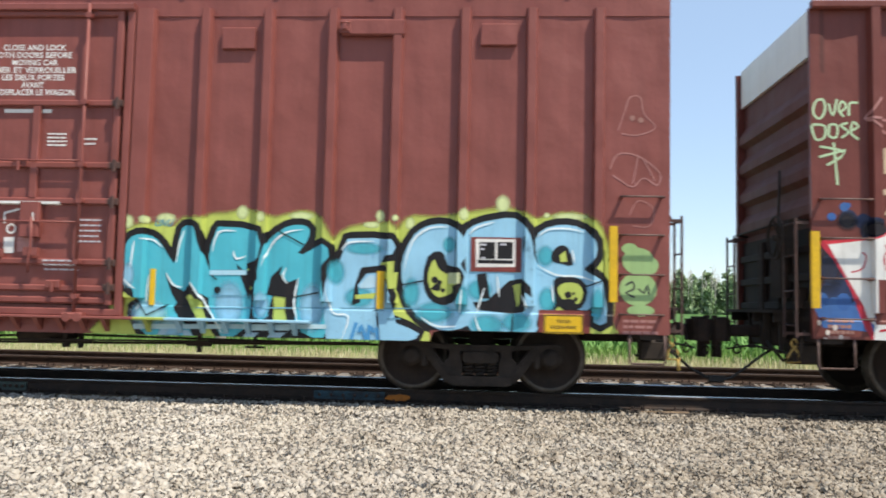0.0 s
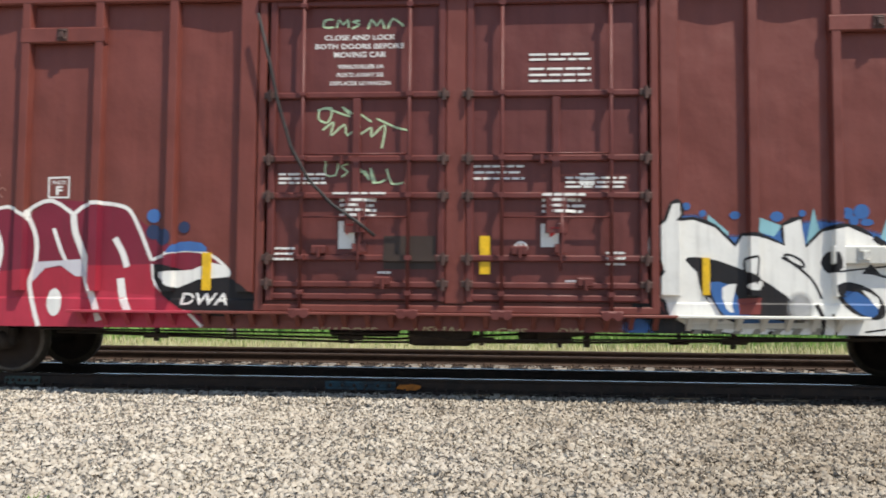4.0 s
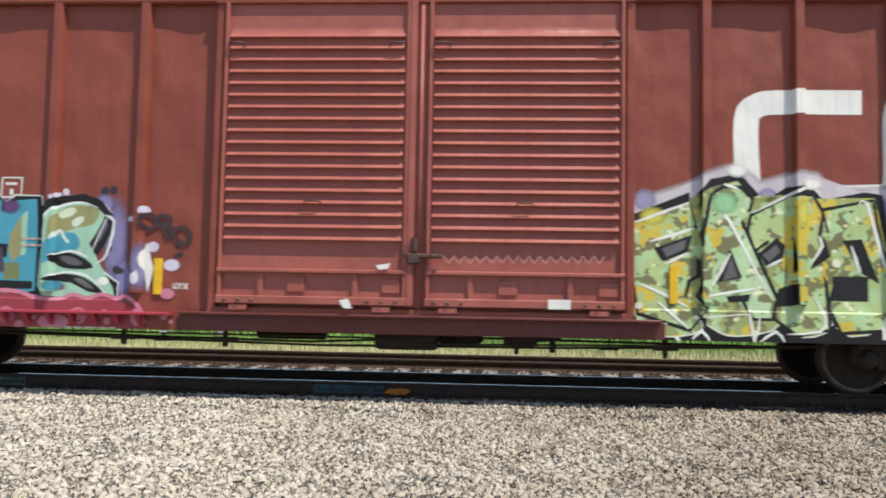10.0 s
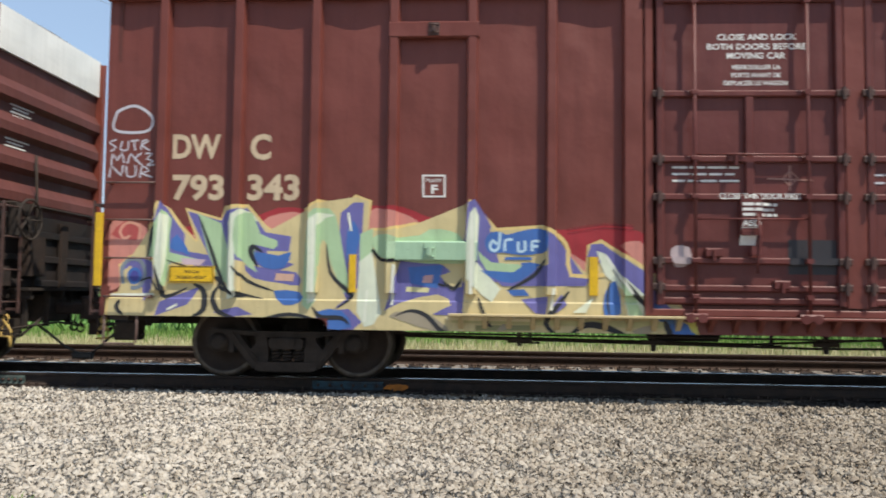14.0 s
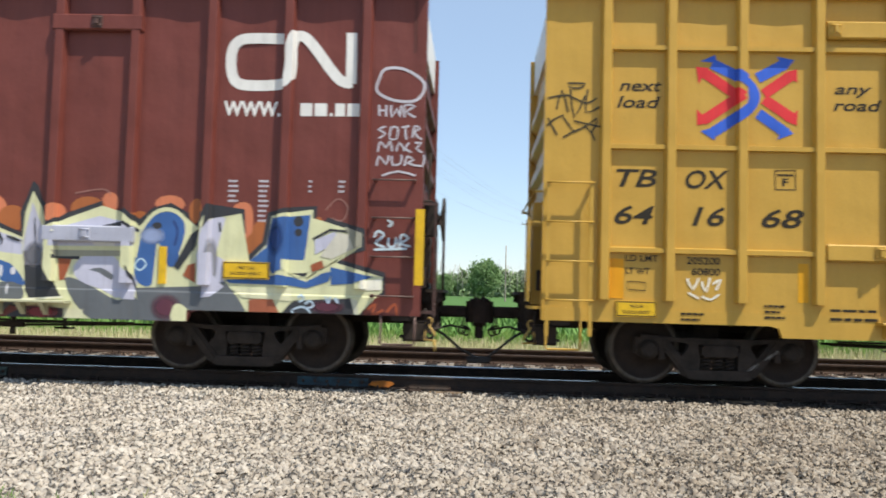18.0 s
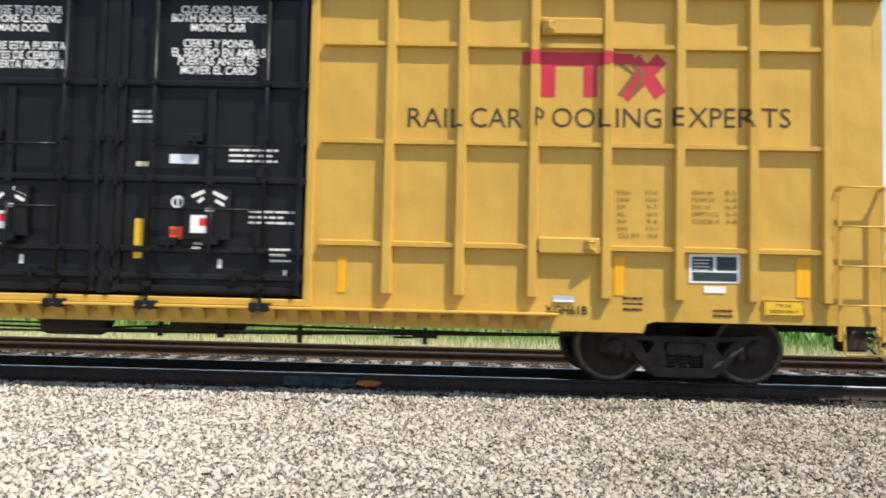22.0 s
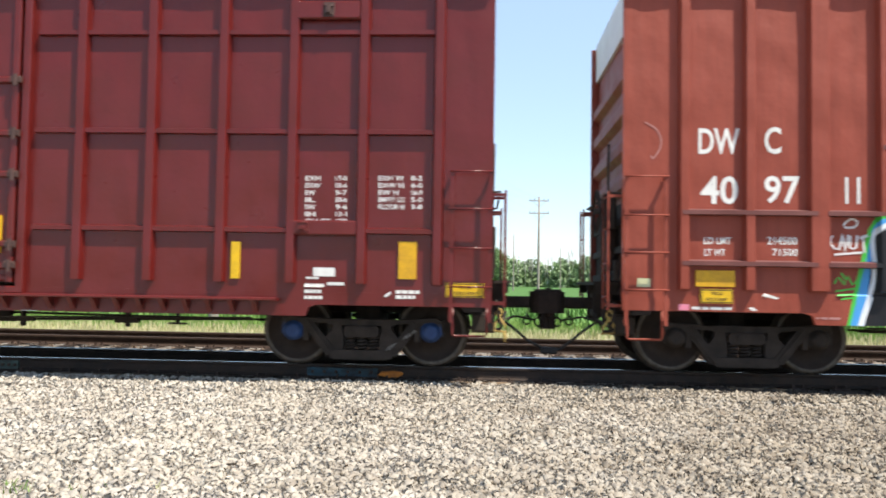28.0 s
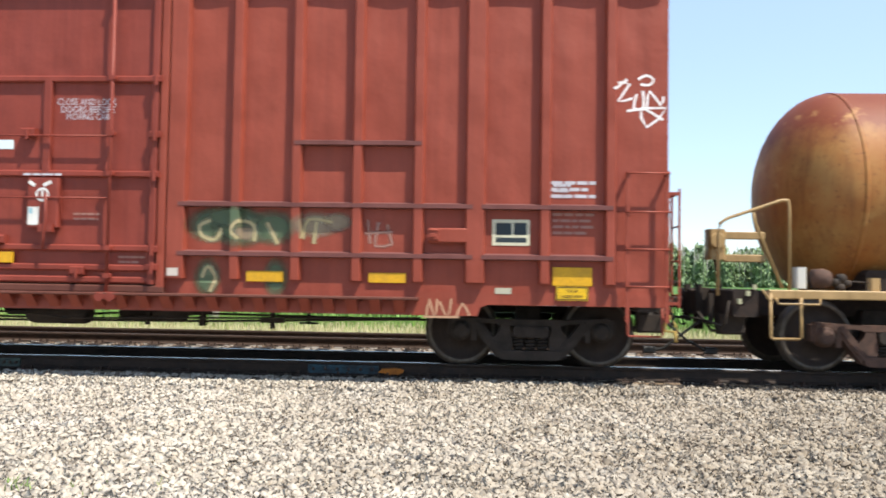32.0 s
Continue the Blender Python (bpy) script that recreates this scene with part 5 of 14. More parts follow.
def hatch_bar(b, x0, x1, z0, z1, mat=None, label="", at=0.5):
    """A pressed box bridging two posts, with a small latch."""
    bm = bmesh.new()
    box(bm, x0, x1, Y_POST - 0.006, Y_SHEET, z0, z1, 0, 0.015)
    h = part("post_bridge", bm, mat or b["mat"], b["car"], label)
    bm = bmesh.new()
    x = x0 + (x1 - x0) * at
    box(bm, x - 0.07, x + 0.07, Y_POST - 0.025, Y_POST - 0.004, z0 + 0.02, z1 - 0.02, 0, 0.008)
    box(bm, x - 0.03, x + 0.03, Y_POST - 0.06, Y_POST - 0.024, z0 + 0.06, z1 - 0.07, 0, 0.008)
    for dz in (0.05, 0.15):
        tube(bm, [(x - 0.06, Y_POST - 0.03, z0 + dz), (x + 0.06, Y_POST - 0.03, z0 + dz)], 0.011, 6)
    part("latch", bm, M_LUG if at == 0.5 else mat or b["mat"], h)


# ---- paint and lettering laid over sheet and posts ----
def surface(b, x):
    for (x0, y0), (x1, y1) in zip(b["prof"], b["prof"][1:]):
        if x <= x1:
            return y0 + (y1 - y0) * (x - x0) / (x1 - x0) if x1 > x0 else y1
    return Y_SHEET


def door_face(b, x, z):
    """How far out the door stands at x, z: sheet, beam, gear box or stile."""
    for x0, x1, levels, gear in b["doors"]:
        if x0 <= x <= x1:
            if abs(x - (x0 + x1) / 2) < gear[0] and gear[1] < z < 2.30:
                return -1.642
            return -1.602 if any(abs(z - v) < 0.0408 for v in levels) else -1.547
    return -1.603


def lay(b, bm, lift, flat=None):
    """Cut a flat x-z mesh at the folds of the side and press it on, lift metres proud."""
    if flat == "door":
        lo, hi = min(v.co.z for v in bm.verts), max(v.co.z for v in bm.verts)
        for z in sorted({v + d for _, _, levels, _ in b["doors"] for v in levels for d in (-0.0412, -0.0405, 0.0405, 0.0412)}):
            if lo < z < hi:
                bmesh.ops.bisect_plane(bm, geom=bm.verts[:] + bm.edges[:] + bm.faces[:], plane_co=(0, 0, z), plane_no=(0, 0, 1))
        for v in bm.verts:
            v.co.y = door_face(b, v.co.x, v.co.z) - 0.0015 - lift
        return bm
    if flat is None:
        lo, hi = min(v.co.x for v in bm.verts), max(v.co.x for v in bm.verts)
        for x, _ in b["prof"]:
            if lo < x < hi:
                bmesh.ops.bisect_plane(bm, geom=bm.verts[:] + bm.edges[:] + bm.faces[:], plane_co=(x, 0, 0), plane_no=(1, 0, 0))
        low, high, inset = b["sill"]      # nothing hangs below the sill or past the corners
        lo_z = min(v.co.z for v in bm.verts)
        if lo_z < high:
            for x in (inset, b["L"] - inset):
                bmesh.ops.bisect_plane(bm, geom=bm.verts[:] + bm.edges[:] + bm.faces[:], plane_co=(x, 0, 0), plane_no=(1, 0, 0))
            for z in (low + 0.002, high + 0.002):
                bmesh.ops.bisect_plane(bm, geom=bm.verts[:] + bm.edges[:] + bm.faces[:], plane_co=(0, 0, z), plane_no=(0, 0, 1))
            gone = []
            for f in bm.faces:
                c = f.calc_center_median()
                if c.z < (low if inset < c.x < b["L"] - inset else high):
                    gone.append(f)
            if len(gone) == len(bm.faces):
                gone = gone[1:]
            bmesh.ops.delete(bm, geom=gone, context="FACES")
        for z in (1.015, 1.035, b["foot"] - 0.002, b["foot"]):      # the sill stands proud of the sheet, the posts end above it
            bmesh.ops.bisect_plane(bm, geom=bm.verts[:] + bm.edges[:] + bm.faces[:], plane_co=(0, 0, z), plane_no=(0, 0, 1))
    for v in bm.verts:
        v.co.y = ((surface(b, v.co.x) if v.co.z > b["foot"] - 0.001 else Y_SHEET) - (0.014 if v.co.z < 1.025 else 0.003) if flat is None else flat - 0.012) - lift
    return bm


class Art:
    """One painted piece: shapes in (x, z) gathered into one mesh, each a little proud of the last."""

    def __init__(self, b, flat=None):
        self.b, self.flat, self.n, self.runs, self.kind = b, flat, 0, [], ""

    def run(self, kind):
        """Shapes of one kind in a row share a mesh; a word or a block of print is its own."""
        if kind != self.kind or kind in ("word", "patch") or not self.runs:
            self.runs.append((kind, [], [], [], [], []))
            self.kind = kind
        return self.runs[-1]

    def take(self, bm, col, kind="patch", soft=False, camo=False):
        self.n += 1
        flat = self.flat
        lay(self.b, bm, 0.0001 * self.n, flat)
        _, mats, verts, faces, mi, thick = self.run(kind)
        m = spray(col, soft, 0.5, camo)
        lay_ = bm.verts.layers.float.get("thick")
        thick += [v[lay_] if lay_ else 1.0 for v in bm.verts]
        if m not in mats:
            mats.append(m)
        k = len(verts)
        bm.verts.index_update()
        verts += [tuple(v.co) for v in bm.verts]
        for f in bm.faces:
            ids = [k + v.index for v in f.verts]
            f.normal_update()
            faces.append(ids if f.normal.y < 0 else ids[::-1])
            mi.append(mats.index(m))
        bm.free()

    def camo(self, col, pts, smooth=0):
        """A filled outline in camouflage patches."""
        self.fill(col, pts, smooth, True)

    def fill(self, col, pts, smooth=0, camo=False):
        """A filled outline; smooth > 0 rounds it."""
        bm = bmesh.new()
        if smooth:
            pts = curve_points(pts, smooth, True)
        bm.faces.new([bm.verts.new((x, 0, z)) for x, z in pts])
        bmesh.ops.triangulate(bm, faces=bm.faces[:])
        bm.normal_update()
        for f in bm.faces:
            if f.normal.y > 0:
                f.normal_flip()
        self.take(bm, col, camo=camo)

    def line(self, col, pts, w, smooth=3, closed=False, taper=False):
        """A brush or spray line of width w."""
        bm = bmesh.new()
        if smooth:
            pts = curve_points(pts, smooth, closed)
        p = [Vector(q) for q in pts]
        n = len(p)
        L, R = [], []
        for i in range(n):
            a = p[i - 1] if (i or closed) else p[i]
            c = p[(i + 1) % n] if (i < n - 1 or closed) else p[i]
            d = (c - a).normalized()
            h = w / 2 * (1 if not taper else max(0.15, math.sin(math.pi * (i + 0.5) / n)))
            nn = Vector((-d.y, d.x)) * h
            L.append(bm.verts.new((p[i].x + nn.x, 0, p[i].y + nn.y)))
            R.append(bm.verts.new((p[i].x - nn.x, 0, p[i].y - nn.y)))
        for i in range(n if closed else n - 1):
            j = (i + 1) % n
            bm.faces.new((L[i], L[j], R[j], R[i]))
        self.take(bm, col, "stroke")

    def mist(self, col, pts, w, smooth=3, closed=False):
        """A soft sprayed line that thins out to both sides."""
        bm = bmesh.new()
        lay_ = bm.verts.layers.float.new("thick")
        pts = [Vector(q) for q in curve_points(pts, smooth, closed)]
        rows_ = []
        n = len(pts)
        for i, q in enumerate(pts):
            d = (pts[(i + 1) % n if closed else min(i + 1, n - 1)] - pts[i - 1 if closed else max(i - 1, 0)]).normalized()
            row = []
            for k, a in ((-0.5, 0.0), (0.0, 0.95), (0.5, 0.0)):
                v = bm.verts.new((q.x - d.y * w * k, 0, q.y + d.x * w * k))
                v[lay_] = a
                row.append(v)
            rows_.append(row)
        for i in range(n if closed else n - 1):
            a, c = rows_[i], rows_[(i + 1) % n]
            for k in (0, 1):
                bm.faces.new((a[k], c[k], c[k + 1], a[k + 1]))
        self.take(bm, col, "stroke", True)

    def haze(self, col, pts, w, smooth=2):
        """A fill whose rim fades out."""
        self.mist(col, pts, 2 * w, smooth, True)
        self.fill(col, pts, smooth)

    def puff(self, col, x, z, rx, rz):
        """A round burst from the can, dense in the middle."""
        bm = bmesh.new()
        lay_ = bm.verts.layers.float.new("thick")
        rings = []
        for r, a in ((0.45, 0.9), (0.75, 0.5), (1.0, 0.0)):
            ring = [bm.verts.new((x + rx * r * math.cos(2 * math.pi * k / 18), 0, z + rz * r * math.sin(2 * math.pi * k / 18))) for k in range(18)]
            for v in ring:
                v[lay_] = a
            rings.append(ring)
        bm.faces.new(rings[0])
        for a, c in zip(rings, rings[1:]):
            for k in range(18):
                bm.faces.new((a[k], a[(k + 1) % 18], c[(k + 1) % 18], c[k]))
        self.take(bm, col, "patch", True)

    def spot(self, col, x, z, rx, rz=None, n=16):
        self.fill(col, [(x + rx * math.cos(2 * math.pi * k / n), z + (rz or rx) * math.sin(2 * math.pi * k / n)) for k in range(n)])

    def bar(self, col, x0, z0, x1, z1):
        self.fill(col, [(x0, z0), (x1, z0), (x1, z1), (x0, z1)])

    def text(self, col, body, x, z, size, width=None, bold=0.0, slant=0.0, align="LEFT"):
        """Stencilled words; x, z is the baseline's start, size the capitals' height."""
        heavy = min(BOLDS, key=lambda v: abs(v - bold))
        bm = bmesh.new()
        at, k = 0.0, size / 0.70
        for ch in body:
            verts, faces, step_ = GLYPHS[heavy, ch]
            vs = [bm.verts.new((k * (at + vx + slant * vy), k * vy, 0)) for vx, vy in verts]
            for f in faces:
                bm.faces.new([vs[i] for i in f])
            at += step_
        x0, x1 = min(v.co.x for v in bm.verts), max(v.co.x for v in bm.verts)
        k = width / (x1 - x0) if width else 1.0
        off = x - (0 if align == "LEFT" else k * (x1 - x0) / 2)
        for v in bm.verts:
            v.co = (off + (v.co.x - x0) * k, 0, z + v.co.y)
        self.take(bm, col, "word")

    def lines(self, col, x0, x1, z, n, dz, h, seed):
        """Rows of small bars, for lines of print too small to read."""
        r = random.Random(seed)
        self.kind = ""
        bm = bmesh.new()
        for k in range(n):
            x, end = x0, x1 - (0 if k % 2 == 0 else (x1 - x0) * 0.2 * r.random())
            while x < end - 0.02:
                w = min(end - x, (x1 - x0) * (0.12 + 0.2 * r.random()))
                vs = [bm.verts.new((px_, 0, pz_)) for px_, pz_ in ((x, z - k * dz - h), (x + w, z - k * dz - h), (x + w, z - k * dz), (x, z - k * dz))]
                bm.faces.new(vs)
                x += w + (x1 - x0) * 0.04
        self.take(bm, col, "small_print")
        self.kind = ""

    def done(self, name, label, whole=False):
        """whole: one mesh for a painted piece; else a mesh for each word, block of print or tag."""
        if whole:
            mats = [m for k, m in enumerate(sum((r[1] for r in self.runs), [])) if m not in sum((r[1] for r in self.runs), [])[:k]]
            verts, faces, mi, thick = [], [], [], []
            for _, ms, v, f, i, th in self.runs:
                thick += th
                faces += [[len(verts) + q for q in ids] for ids in f]
                mi += [mats.index(ms[q]) for q in i]
                verts += v
            runs = [(name, mats, verts, faces, mi, thick)]
        else:
            runs = self.runs
        out = []
        for kind, mats, verts, faces, mi, thick in runs:
            me = bpy.data.meshes.new(kind)
            me.from_pydata(verts, [], faces)
            for m in mats:
                me.materials.append(m)
            me.polygons.foreach_set("material_index", mi)
            me.attributes.new("thick", "FLOAT", "POINT").data.foreach_set("value", thick)
            ob = new({"stroke": "tag", "patch": "paint_patch"}.get(kind, kind), me)
            ob.parent = self.b["car"]
            out.append(tagged(ob, label if whole else "", "", "", "stuff" if kind in ("small_print", "stroke", "old_paint", "scribble", "chalk_tag") else ""))
        return out


def curve_points(pts, k, closed):
    """Catmull-Rom points, k per span."""
    n, out = len(pts), []
    for i in range(n if closed else n - 1):
        q = [Vector(pts[j % n] if closed else pts[min(max(j, 0), n - 1)]) for j in (i - 1, i, i + 1, i + 2)]
        for s in range(k):
            f = s / k
            v = 0.5 * (2 * q[1] + f * (q[2] - q[0]) + f * f * (2 * q[0] - 5 * q[1] + 4 * q[2] - q[3]) + f ** 3 * (3 * q[1] - q[0] - 3 * q[2] + q[3]))
            out.append((v.x, v.y))
    if not closed:
        out.append(tuple(pts[-1]))
    return out


def warning_plate(b, x, z, w=0.48, h=0.20, text=True):
    """Small yellow height-warning plate."""
    y = surface(b, x)
    bm = bmesh.new()
    box(bm, x - w / 2, x + w / 2, y - 0.034, y + 0.005, z - h / 2, z + h / 2)
    p = part("warning_plate", bm, M_SAFETY_YELLOW, b["car"], "yellow height-warning plate with black border")
    a = Art(b, y - 0.0225)
    blk = (0.02, 0.018, 0.015)
    for dx in (-1, 1):
        a.bar(blk, x + dx * (w / 2 - 0.012) - 0.006, z - h / 2 + 0.006, x + dx * (w / 2 - 0.012) + 0.006, z + h / 2 - 0.006)
        a.bar(blk, x - w / 2 + 0.006, z + dx * (h / 2 - 0.012) - 0.006, x + w / 2 - 0.006, z + dx * (h / 2 - 0.012) + 0.006)
    a.text(blk, "THIS CAR", x, z + 0.015, 0.035, w * 0.36, 0.01, 0, "C")
    a.text(blk, "EXCEEDS HEIGHT", x, z - 0.055, 0.035, w * 0.66, 0.01, 0, "C")
    for ob in a.done("plate_lettering", "", True):
        ob.parent = p



def vent_box(b, x, z, w, h):
    """Shallow box riveted on the sheet."""
    bm = bmesh.new()
    box(bm, x - w / 2, x + w / 2, Y_SHEET - 0.055, Y_SHEET + 0.01, z - h / 2, z + h / 2, 0, 0.012)
    part("vent_box", bm, b["mat"], b["car"])


def level_rib(b, x0, x1, z, mat=None):
    bm = bmesh.new()
    prism(bm, [(Y_SHEET + 0.03, z - 0.04), (Y_POST - 0.006, z - 0.028), (Y_POST - 0.006, z + 0.022), (Y_SHEET + 0.03, z + 0.05)], 0, x0, x1)
    part("level_rib", bm, mat or M_RIB_DARK, b["car"], "level rib under black spray paint" if mat else "grimy level rib")


# ---- the train, car by car; the number is each car's left end along the train ----
P_CRIMSON, P_WHITE, P_SAND = spray(srgb(152, 50, 64)), spray(srgb(196, 194, 186)), spray(srgb(176, 158, 118))
P_CREAM, P_LIME, P_SKY, P_MINT, P_LAV = (spray(srgb(*k)) for k in ((176, 174, 142), (150, 162, 80), (140, 180, 200), (156, 186, 156), (170, 172, 186)))


def sixty_foot(left, mat, label, posts=(0.75, 1.72, 2.70, 3.68, 4.66, 5.64, 12.83, 13.81, 14.79, 15.77, 16.74, 17.72), bridges=((3.62, 4.74, 4.30), (13.73, 14.87, 4.30)), tracks=(), flush=False):
    b = shell("boxcar", label, 18.47, mat, posts, (6.80, 11.67), left, 1.0, 5.0 if flush else 4.86, wide=(6.63, 11.84), track_rail=tracks, flush=flush, end_mat=M_END_PAINT, dent=0.006 if flush else 0.018)
    door_frame(b, 6.86, 11.61, mat, 0.0)
    leaf = M_DOOR_B if mat == M_BROWN_B else mat
    plug_door(b, 6.90, 9.12, leaf)
    plug_door(b, 9.38, 11.57, leaf)
    bm = bmesh.new()
    box(bm, 9.12, 9.38, -1.60, -1.50, 1.0, 4.80, 0, 0.02)
    part("door_post", bm, mat, b["car"])
    for x0, x1 in ((0.10, 0.66), (17.88, 18.36)):
        ladder(b["car"], x0, x1, [1.04, 1.52, 2.0, 2.47], -1.575, mat, 0.86, 2.54, 0.07, False)
    for x0, x1, z in bridges:
        hatch_bar(b, x0, x1, z, z + 0.2, at=0.06 if flush else 0.5)
    return b


box_a = sixty_foot(16.53, M_BROWN_A, "red-brown sixty-foot boxcar with turquoise graffiti lettering",
                   (0.87, 1.70, 2.53, 3.38, 4.20, 5.03, 5.84, 12.63, 13.44, 14.27, 15.09, 15.94, 16.77, 17.60), ((14.38, 15.17, 4.47),),
                   ((4.4, 11.9, M_BROWN_A), (11.9, 12.3, P_LIME), (12.3, 14.1, P_SKY)), True)
box_b = sixty_foot(36.68, M_BROWN_B, "dull brown double-door boxcar with crimson and white graffiti",
                   tracks=((4.4, 6.0, P_CRIMSON), (6.0, 11.9, M_BROWN_B), (11.9, 14.1, P_WHITE)))
box_d = sixty_foot(76.80, M_BROWN_B, "dull brown double-door boxcar with pastel and grey-blue graffiti",
                   tracks=((4.4, 7.4, P_SAND), (7.4, 11.9, M_BROWN_B), (11.9, 14.1, P_CREAM)))
hatch_bar(box_b, 13.73, 14.87, 1.50, 1.72, P_WHITE, at=0.3)
hatch_bar(box_d, 3.62, 4.74, 1.52, 1.76, P_MINT, at=0.48)
hatch_bar(box_d, 13.73, 14.87, 1.62, 1.82, P_LAV, at=0.48)
handbrake(box_b["car"], 0.0, -1)
bm = bmesh.new()
tube(bm, [(x, -1.73, z) for x, z in [(6.78, 4.59), (6.94, 3.95), (7.05, 3.46), (7.22, 2.91), (7.45, 2.5), (7.75, 2.19), (8.05, 1.99), (8.28, 1.81)]], 0.02, 8)
part("slung_cable", bm, M_RUBBER, box_b["car"], "black cable slung across the door")
handbrake(box_d["car"], 18.47, 1)

box_c = shell("boxcar", "warm brown boxcar with ridged sliding doors and graffiti at both halves", 18.68, M_BROWN_C,
              (0.75, 1.88, 3.00, 4.12, 5.26, 6.41, 13.44, 14.55, 15.67, 16.78), (7.42, 12.50), 56.60, end_mat=M_END_PAINT, wide=(17.93,), track_rail=((4.6, 6.9, P_CRIMSON),))
bm = bmesh.new()
box(bm, 7.0, 12.9, -1.66, -1.50, 0.865, 0.90, 0, 0.008)
box(bm, 6.95, 12.95, -1.54, -1.52, 0.665, 0.865, 0, 0.006)
part("door_track", bm, M_DOOR_B, box_c["car"])
door_frame(box_c, 7.45, 12.47, M_BROWN_C, 0.02)
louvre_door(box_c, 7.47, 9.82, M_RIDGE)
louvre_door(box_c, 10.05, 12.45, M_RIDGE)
bm = bmesh.new()
box(bm, 9.82, 10.05, -1.60, -1.50, 1.0, 4.80, 0, 0.02)
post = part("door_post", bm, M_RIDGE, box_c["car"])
bm = bmesh.new()
box(bm, 9.815, 9.90, -1.665, -1.60, 1.02, 4.80, 0, 0.012)
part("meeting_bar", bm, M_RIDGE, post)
bm = bmesh.new()
tube(bm, [(9.965, -1.63, 0.98), (9.965, -1.63, 4.75)], 0.022, 8)
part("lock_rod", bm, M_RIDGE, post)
for z in (1.2, 2.6, 2.93, 3.27, 3.6, 3.93):
    bm = bmesh.new()
    lathe(bm, [(0.014, 0), (0.012, -0.012), (0.004, -0.016)], (9.93, -1.60, z), 1, 8)
    part("rivet", bm, M_RUNG, post)
bm = bmesh.new()
box(bm, 9.84, 9.98, -1.71, -1.64, 1.52, 1.66, 0, 0.02)
box(bm, 9.88, 9.96, -1.72, -1.64, 1.68, 1.84, 0, 0.03)
box(bm, 9.90, 10.26, -1.70, -1.655, 1.60, 1.65, 0, 0.012)
tube(bm, [(9.84, -1.69, 1.55), (9.78, -1.70, 1.66), (9.80, -1.70, 1.74)], 0.016, 6)
lathe(bm, [(0.035, 0), (0.035, -0.03), (0.015, -0.035)], (10.14, -1.70, 1.62), 1, 10)
lathe(bm, [(0.03, 0), (0.03, -0.03), (0.015, -0.035)], (10.23, -1.70, 1.62), 1, 10)
part("door_lock", bm, M_LUG, post, "rusty door latch with its hasp")
for x0, x1 in ((0.05, 0.62), (17.98, 18.62)):
    ladder(box_c["car"], x0, x1, [1.06, 1.54, 2.01, 2.48], -1.575, M_BROWN_C, 0.86, 2.50, 0.07, False)
handbrake(box_c["car"], 18.68, 1)

box_e = shell("boxcar", "bright golden yellow boxcar with glossy black double doors", 18.85, M_YELLOW,
              (0.75, 1.54, 2.40, 3.32, 4.22, 5.12, 6.02, 12.80, 13.69, 14.58, 15.48, 16.37, 17.26, 18.15), (6.80, 11.85), 96.75,
              hbars=(4.18, 2.95, 1.68), z_bot=0.95, low_mat=M_YELLOW_GRIME, track_rail=((4.0, 14.9, M_YELLOW, M_YELLOW),), dent=0.006)
door_frame(box_e, 6.86, 11.79, M_YELLOW, 0.0)
plug_door(box_e, 6.90, 9.22, M_BLACK_DOOR, (1.55, 2.42, 2.92, 3.62), bare=(2.92,), gear=(0.29, 1.68))
plug_door(box_e, 9.42, 11.75, M_BLACK_DOOR, (1.55, 2.42, 2.92, 3.62), bare=(2.92,), gear=(0.29, 1.68))
bm = bmesh.new()
box(bm, 9.22, 9.42, -1.60, -1.50, 1.0, 4.80, 0, 0.02)
part("door_post", bm, M_BLACK_DOOR, box_e["car"])
for x0, x1 in ((0.06, 0.58), (18.27, 18.79)):
    ladder(box_e["car"], x0, x1, [1.05, 1.52, 2.0, 2.48], -1.62, M_YELLOW, 0.62, 2.50)
for x0, x1 in ((3.40, 4.14), (14.66, 15.40)):
    hatch_bar(box_e, x0, x1, 4.31, 4.52, at=0.12)
    hatch_bar(box_e, x0, x1, 1.60, 1.80, at=0.84)
handbrake(box_e["car"], 18.85, 1, 2.12, -0.2)

box_f = shell("boxcar", "clean maroon boxcar with a single plug door and blue bearing caps", 15.63, M_MAROON,
              (0.71, 1.57, 2.49, 3.39, 4.28, 5.21, 10.42, 11.33, 12.24, 13.13, 14.01, 14.95), (5.95, 9.72), 117.34,
              hbars=(4.20, 2.95, 1.72), z_bot=0.95, trucks=(1.57, 1.66), cap=M_BLUE_CAP, cap_label="blue-painted bearing cap", step_in=2.3,
              track_rail=((5.6, 13.0, M_MAROON),), dent=0.006)
door_frame(box_f, 6.02, 9.66, M_MAROON, 0.0)
plug_door(box_f, 6.06, 9.62, M_MAROON, (1.5, 2.38, 2.90, 3.58), rods=(0.19, 0.81), gear=(0.29, 1.68))
for x0, x1 in ((0.03, 0.50), (15.13, 15.60)):
    ladder(box_f["car"], x0, x1, [1.05, 1.52, 2.0, 2.46], -1.62, M_MAROON, 0.62, 2.48)
hatch_bar(box_f, 13.17, 13.95, 4.36, 4.58)
hatch_bar(box_f, 13.17, 13.95, 1.66, 1.84, at=0.16)
handbrake(box_f["car"], 0.0, -1)

